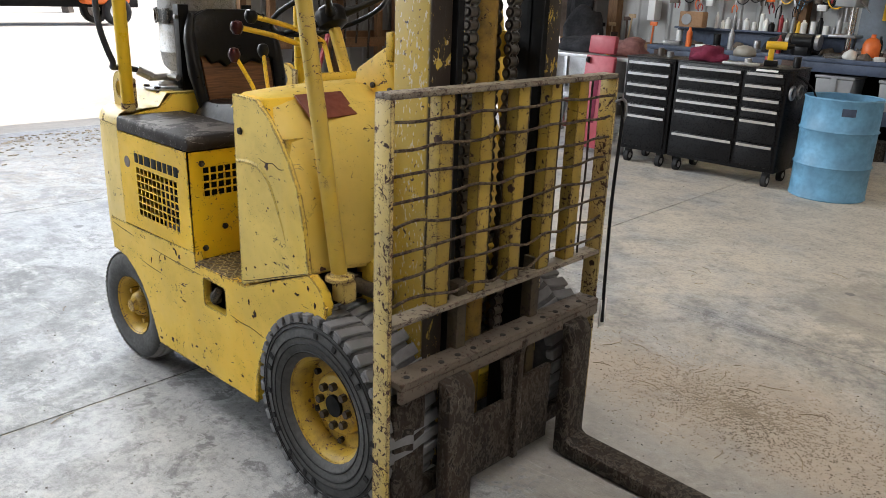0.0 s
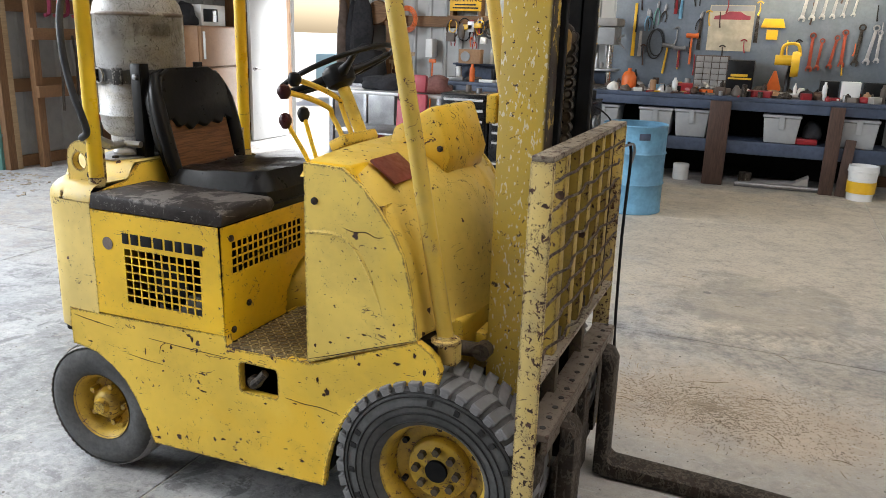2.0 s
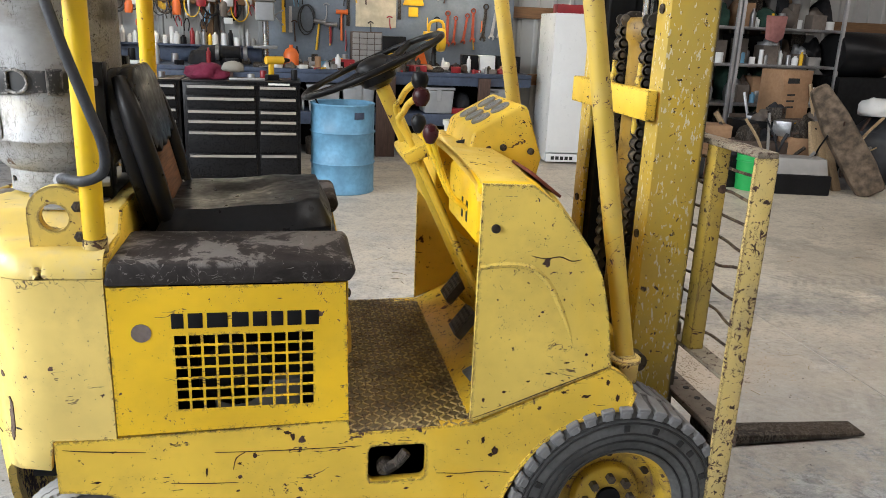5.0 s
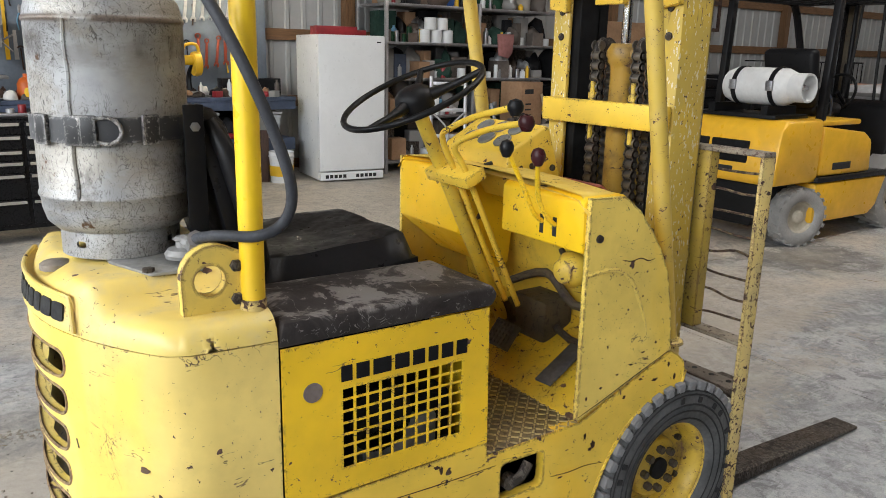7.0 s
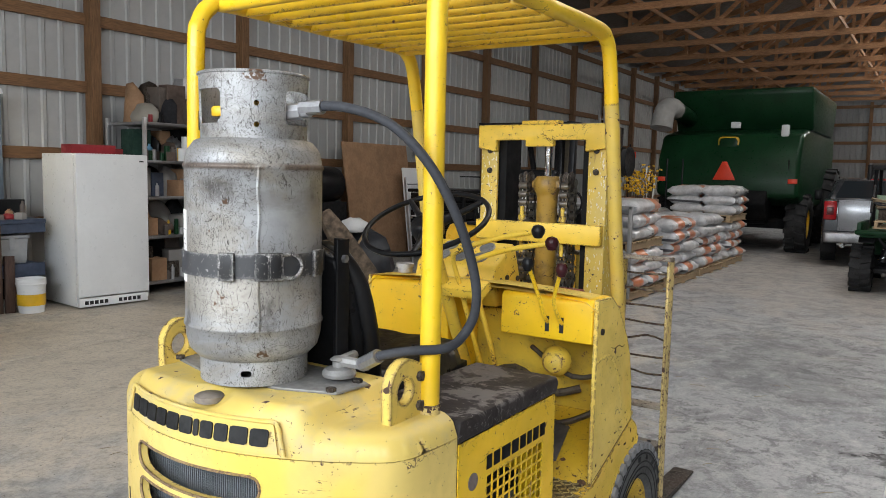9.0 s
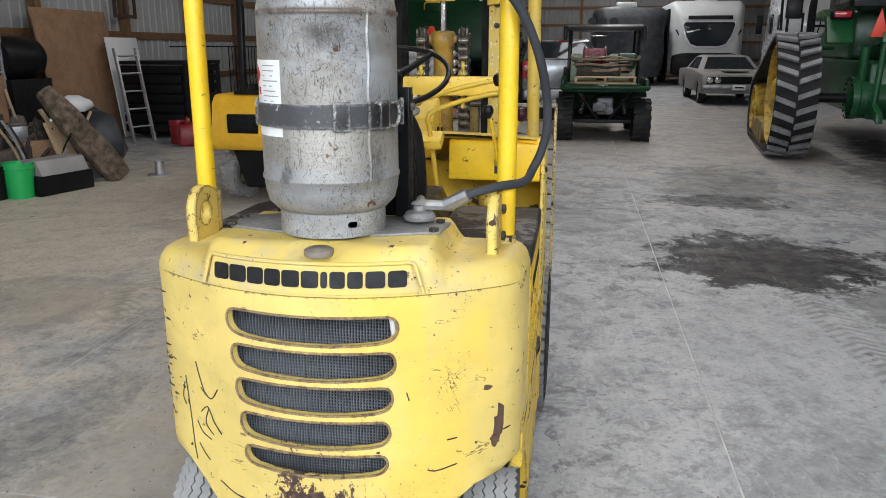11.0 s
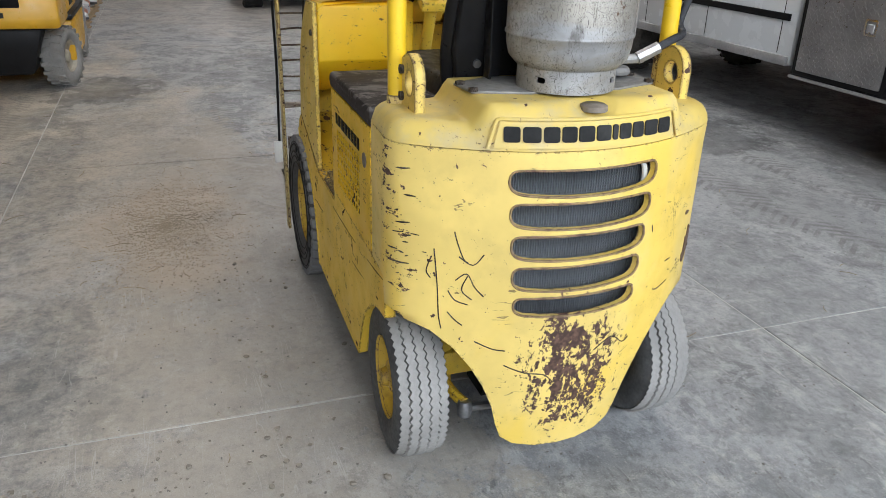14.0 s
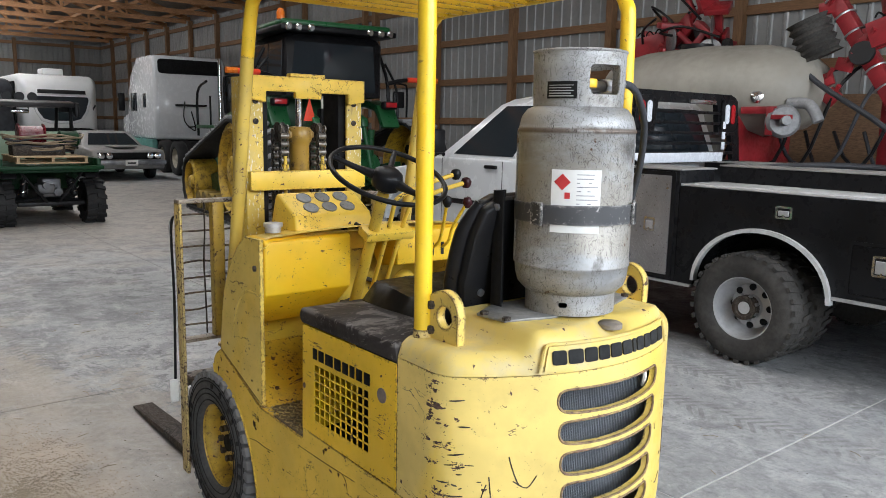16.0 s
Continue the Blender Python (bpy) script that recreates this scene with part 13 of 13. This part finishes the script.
part("fan_housing", Shape().lathe([(0.05, -0.07), (0.15, -0.08), (0.18, -0.04), (0.18, 0.04), (0.15, 0.08), (0.05, 0.07)], 28, along((-0.05, 0.95, 1.70), (-0.30, 1.25, 1.72))).cyl((-0.12, 1.05, 1.70), (-0.2, 1.15, 1.71), 0.05, n=12), M["fan_grey"], RP, "round grey fan housing")
part("fan_outlet", Shape().tube([(-0.05, 0.85, 1.90), (-0.28, 0.85, 1.88), (-0.40, 0.85, 1.70)], 0.06, 10), M["fan_grey"], RP)
part("fan_bracket", Shape().box(-0.02, 0.40, 1.0, 1.05, 1.78, 1.86, 0.008).box(0.0, 0.08, 1.0, 1.08, 1.55, 1.86, 0.008).box(-0.22, 0.0, 1.06, 1.12, 1.72, 1.77, 0.006), M["red"], RP)
for x, y, z, a in ((-0.22, 0.42, 2.16, 20), (-0.42, 0.42, 2.32, -15), (-0.62, 0.42, 2.55, 35), (-0.30, 0.40, 1.98, 50), (-0.15, 0.36, 2.95, 10)):
    part("bracket", Shape().box(-0.09, 0.09, -0.03, 0.03, -0.07, 0.07, 0.008, m=pose(x, y, z, 0, a, 0)).cyl((x, y, z), (x - 0.1, y + 0.06, z + 0.12), 0.025, n=8), M["red"], RP)
part("work_lamp", Shape().lathe([(0.07, 0), (0.075, 0.03), (0.05, 0.07), (0, 0.08)], 16, along((0.24, 1.0, 1.97), (0.14, 1.12, 1.98)), caps=False), M["chrome"], RP)
for i in range(8):
    x0 = -1.9 + 0.33 * i
    part("hose", Shape().tube([(x0, 0.2, 2.5 - 0.1 * (i % 3)), (x0 + 0.25, 0.4, 1.7 + 0.08 * i), (x0 + 0.5, 0.5, 1.25), (x0 + 1.0, 0.4, 1.15 + 0.1 * (i % 2)), (x0 + 1.3, 0.2, 1.6)], 0.021, 7), M["black"] if i % 3 else M["cable"], RP)
part("long_hose", Shape().tube([(0.15, 0.6, 2.45), (-0.3, 0.7, 2.1), (-0.9, 0.8, 1.75), (-1.5, 0.8, 1.35), (-2.2, 0.7, 1.2)], 0.03, 8), M["cable"], RP)
for x in (-2.2, -0.9):
    road_wheel(RP, (x, 0.1, 0.38), 0.38, 0.24, 0.2, "red", 180, 16, "wheel", "black tyre on a red rim", 0, 0.2)
solo("plywood_panel", Shape().box(-3.2, 1.9, 0.0, 0.018, 0.0, 2.1, 0.002), M["pale_ply"], "warped plywood sheet fixed low on the wall", "panel", (2.2, -9.085, 0.0))

# ---- the yard outside the big door ----
OT = thing("farm_truck", "white-boxed farm truck with an orange cab across the yard", "truck", (-26.4, 7.2, -0.06), 90)
part("box", Shape().box(-2.6, 2.2, -1.1, 1.1, 0.95, 2.6, 0.03), M["white"], OT)
part("cab", Shape().box(2.3, 3.9, -1.05, 1.05, 0.7, 2.3, 0.15, seg=3), M["orange"], OT)
part("cab_window", Shape().box(2.6, 3.4, -1.07, 1.07, 1.55, 2.1, 0.03), M["glass_dark"], OT)
part("chassis", Shape().box(-2.6, 4.4, -0.5, 0.5, 0.6, 0.95, 0.02), M["dark"], OT)
for x in (-1.5, 3.4):
    for y, tn in ((0.95, 180), (-0.95, 0)):
        road_wheel(OT, (x, y, 0.48), 0.48, 0.3, 0.28, "white", tn, 0, "wheel", "black tyre on a white rim", 0, 0.2)
SH = thing("white_shed", "white-sided farm shed across the gravel yard", "shed", (-34.0, -2.0, -0.06))
part("wall", Shape().box(-4, 0, -9, 9, 0, 3.6), M["cladding"], SH)
part("roof", Shape().prism([(-9.5, 3.6), (9.5, 3.6), (9.5, 3.75), (0, 5.6), (-9.5, 3.75)], "x", -4.3, 0.4), M["roof_under"], SH)
part("door", Shape().box(0.0, 0.05, -2.0, 2.0, 0, 3.0, 0.01), M["white"], SH)
for i in range(36):
    part("siding_rib", Shape().box(0.0, 0.02, -9 + 0.5 * i, -8.95 + 0.5 * i, 0, 3.58), M["cladding"], SH)
BT = thing("blue_pickup", "blue pickup truck parked outside the side door", "pickup truck", (-8.6, 14.0, -0.06), 20)
bt = arched(0.0, 5.2, 0.42, 1.1, [(1.1, 0.42, 0.38), (4.2, 0.42, 0.38)])
# blue paint paled to hold the glare of the bright yard
part("body", Shape().prism(bt[1:-1] + [(5.2, 1.0), (3.9, 1.1), (0.0, 1.1)], "y", -0.95, 0.95, 0.05), plain("washed_out_blue_paint", (0.30, 0.43, 0.47), 0.35, grain=30, spread=0.1), BT)
cabin(BT, (1.7, 3.9, 0.88, 1.09), (1.9, 3.3, 0.7, 1.75), M["bench_blue"], ((0.06, 0.46), (0.52, 0.92)))
for x in (1.1, 4.2):
    for y, tn in ((0.83, 180), (-0.83, 0)):
        road_wheel(BT, (x, y, 0.38), 0.38, 0.25, 0.22, "alloy", tn, 0)


def bare_tree(at, h, seed):
    random.seed(seed)
    t = thing("bare_tree", "bare leafless tree behind the yard", "tree", at, group="bare trees")
    trunk, crown = Shape(), Shape()
    def grow(s, p, d, L, r, depth):
        q = p + d * L
        s.tube([p, p + d * (L * 0.5) + Vector((random.uniform(-.05, .05), random.uniform(-.05, .05), 0)) * L, q], [r, r * 0.85, r * 0.68], 6 if depth > 2 else 4, 2)
        if depth > 0:
            for _ in range(3 if depth > 1 else 4):
                e = (d + Vector((random.uniform(-1, 1), random.uniform(-1, 1), random.uniform(-0.2, 0.7))) * 0.75).normalized()
                grow(crown, q - d * (L * random.uniform(0, 0.3)), e, L * random.uniform(0.6, 0.8), r * 0.6, depth - 1)
    grow(trunk, Vector((0, 0, 0)), Vector((0, 0, 1)), h * 0.32, h * 0.028, 5)
    part("trunk", trunk, M["bark"], t), tagged(part("crown", crown, M["bark"], t), kind="stuff")


bare_tree((-7.0, 22.0, -0.06), 9.0, 3)
bare_tree((-36.0, 13.0, -0.06), 10.0, 4)

FC = thing("fuel_can", "red plastic fuel can with a yellow cap", "fuel can", (8.75, 5.4, 0.0), 25)
part("body", Shape().prism([(-0.17, 0), (0.17, 0), (0.18, 0.05), (0.18, 0.30), (0.06, 0.36), (-0.14, 0.34), (-0.18, 0.28), (-0.18, 0.05)], "y", -0.13, 0.13, 0.035, seg=3), M["red"], FC)
part("handle", Shape().tube([(-0.12, 0, 0.34), (-0.10, 0, 0.42), (0.02, 0, 0.43), (0.08, 0, 0.35)], 0.018, 8), M["red"], FC)
part("cap", Shape().cyl((0.10, 0, 0.33), (0.13, 0, 0.40), 0.03, n=14), M["tool_yellow"], FC, "yellow spout cap")
BC = thing("black_crate", "large black slatted plastic bulk crate with a label", "crate", (10.1, 6.35, 0.0))
for z in (0.12, 0.28, 0.44, 0.60, 0.76, 0.92, 1.08):
    part("slat", Shape().box(-0.62, 0.62, -0.58, -0.53, z, z + 0.12, 0.006), M["black"], BC)
    part("side_slat", Shape().box(-0.62, -0.57, -0.52, 0.55, z, z + 0.12, 0.006), M["black"], BC)
for x in (-0.6, -0.2, 0.2, 0.6):
    part("rib", Shape().box(x - 0.035, x + 0.035, -0.61, -0.56, 0.0, 1.24, 0.006), M["black"], BC)
part("inner_wall", Shape().box(-0.54, 0.6, -0.50, 0.56, 0.1, 1.15), M["dark"], BC)
part("rim", Shape().box(-0.65, 0.65, -0.62, 0.6, 1.21, 1.27, 0.01), M["black"], BC)
part("label_plate", Shape().box(-0.15, 0.1, -0.618, -0.612, 0.86, 1.0, 0.002), M["white_paper"], BC)
part("label_bar", Shape().box(-0.10, 0.05, -0.621, -0.617, 0.91, 0.95), M["ink"], BC)

# ---- loose litter on the floor ----
random.seed(77)
saw = Shape()
for i in range(4600):
    a, r = random.uniform(0, 6.283), abs(random.gauss(0, 0.5))
    x, y = 1.30 + 0.80 * r * math.cos(a) * 1.25, 1.04 + 0.45 * r * math.sin(a)
    s = random.uniform(0.0012, 0.0042)
    saw.box(-s * random.uniform(0.6, 1.3), s, -s * 0.6, s * 0.6, 0, s * random.uniform(0.3, 0.8), m=pose(x, y, 0.0002, random.uniform(-15, 15), random.uniform(-15, 15), random.uniform(0, 180)))
solo("sawdust", saw, M["sawdust"], "brown sawdust and wood chips swept together", "sawdust", kind="stuff")
straw = Shape()
for i in range(150):
    if i < 14:
        x, y = 1.1 + random.gauss(0, 0.3), 1.05 + random.gauss(0, 0.22)
    elif i < 110:
        x, y = random.uniform(-1.6, 4.5), random.uniform(-2.6, 3.6)
    else:
        x, y = random.uniform(-5.9, -3.6), random.uniform(-5, 4)
    L, a = random.uniform(0.015, 0.055), random.uniform(0, 6.283)
    dx, dy = L * math.cos(a), L * math.sin(a)
    straw.tube([(x - dx, y - dy, 0.002), (x + 0.2 * dy, y - 0.2 * dx, 0.004), (x + dx, y + dy, 0.002)], 0.0014, 4, 2)
solo("straw", straw, M["straw"], "loose straw stalks scattered over the floor", "straw", kind="stuff")
crumb = Shape()
for i in range(1600):
    x, y = random.gauss(-0.4, 1.6), random.gauss(0.3, 1.9)
    s = random.uniform(0.0012, 0.0035)
    crumb.box(-s, s, -s * 0.8, s * 0.7, 0, s * 0.8, m=pose(x, y, 0.0002, random.uniform(-20, 20), 0, random.uniform(0, 180)))
solo("grit", crumb, M["grit"], "dark and pale grit scattered over the floor", "grit", kind="stuff")
sill = Shape()
for i in range(1800):
    x, y = -5.9 + abs(random.gauss(0, 0.5)), random.uniform(-6.5, 3.4)
    s = random.uniform(0.006, 0.02)
    sill.box(-s, s, -s * 0.5, s * 0.5, 0, s * 0.4, m=pose(x, y, 0.0002, random.uniform(-15, 15), 0, random.uniform(0, 180)))
solo("door_litter", sill, M["sawdust"], "dirt and chaff blown in along the door sill", "dirt", kind="stuff")
chips = Shape()
for i in range(2200):
    k = random.choice((0, 0, 1, 2, 3))
    u = random.uniform(0, 1)
    if k == 0:
        x, y = random.gauss(1.22, 0.30), random.gauss(0.98, 0.16)
    else:
        x, y = 0.75 + 1.1 * u, (0, 0.86, 1.02, 1.20)[k] + 0.10 * math.sin(5 * u + k) + random.gauss(0, 0.035)
    s = random.uniform(0.0008, 0.0026)
    chips.box(-s * random.uniform(0.8, 2.4), s, -s * 0.5, s * 0.5, 0, s * random.uniform(0.3, 0.9), m=pose(x, y, 0.0003, random.uniform(-20, 20), random.uniform(-20, 20), random.uniform(0, 180)))
solo("wood_chips", chips, plain("dark_wood_chips", (0.29, 0.225, 0.16), 0.9, grain=60, spread=0.4, island=True), "dark brown wood chips in swept ridges", "wood chips", kind="stuff")
clods = Shape()
for i in range(150):
    cx, cy, sx, sy = ((-0.68, 1.06, 0.07, 0.05), (-1.05, 0.68, 0.12, 0.14), (-0.62, 0.78, 0.16, 0.10), (-1.25, 1.00, 0.14, 0.12), (0.1, 0.72, 0.35, 0.2))[i % 5]
    q = random.choice((0.003, 0.004, 0.006, 0.010)) * random.uniform(0.7, 1.3)
    ring = [(q * random.uniform(0.7, 1.2) * math.cos(a), q * random.uniform(0.7, 1.2) * math.sin(a)) for a in (0, 1.1, 2.3, 3.3, 4.4, 5.4)]
    clods.prism(ring, "z", 0.0, q * random.uniform(0.5, 0.9), q * 0.25, m=pose(random.gauss(cx, sx), random.gauss(cy, sy), 0.0002, random.uniform(-12, 12), random.uniform(-12, 12), random.uniform(0, 360)), seg=1)
for i in range(900):
    k, u = i % 5, random.uniform(-1, 1)
    cx, cy, L, a = ((-1.75, 0.95, 0.22, 0.5), (-1.45, 1.25, 0.30, 0.2), (-1.30, 0.85, 0.16, 1.3), (-0.95, 1.45, 0.35, -0.2), (-1.9, 1.55, 0.25, 0.9))[k]
    x = cx + L * u * math.cos(a) + random.gauss(0, 0.03) - 0.06 * u * u * math.sin(a)
    y = cy + L * u * math.sin(a) + random.gauss(0, 0.03) + 0.06 * u * u * math.cos(a)
    s = random.uniform(0.0015, 0.006)
    clods.box(-s * 1.3, s, -s * 0.8, s * 0.8, 0, s * random.uniform(0.5, 1.0), m=pose(x, y, 0.0003, random.uniform(-25, 25), random.uniform(-20, 20), random.uniform(0, 180)))
solo("dirt_crumbs", clods, plain("dry_tan_dirt", (0.34, 0.30, 0.245), 0.95, grain=60, spread=0.35, island=True), "dry tan dirt crumbs dropped from tyres", "dirt", kind="stuff")
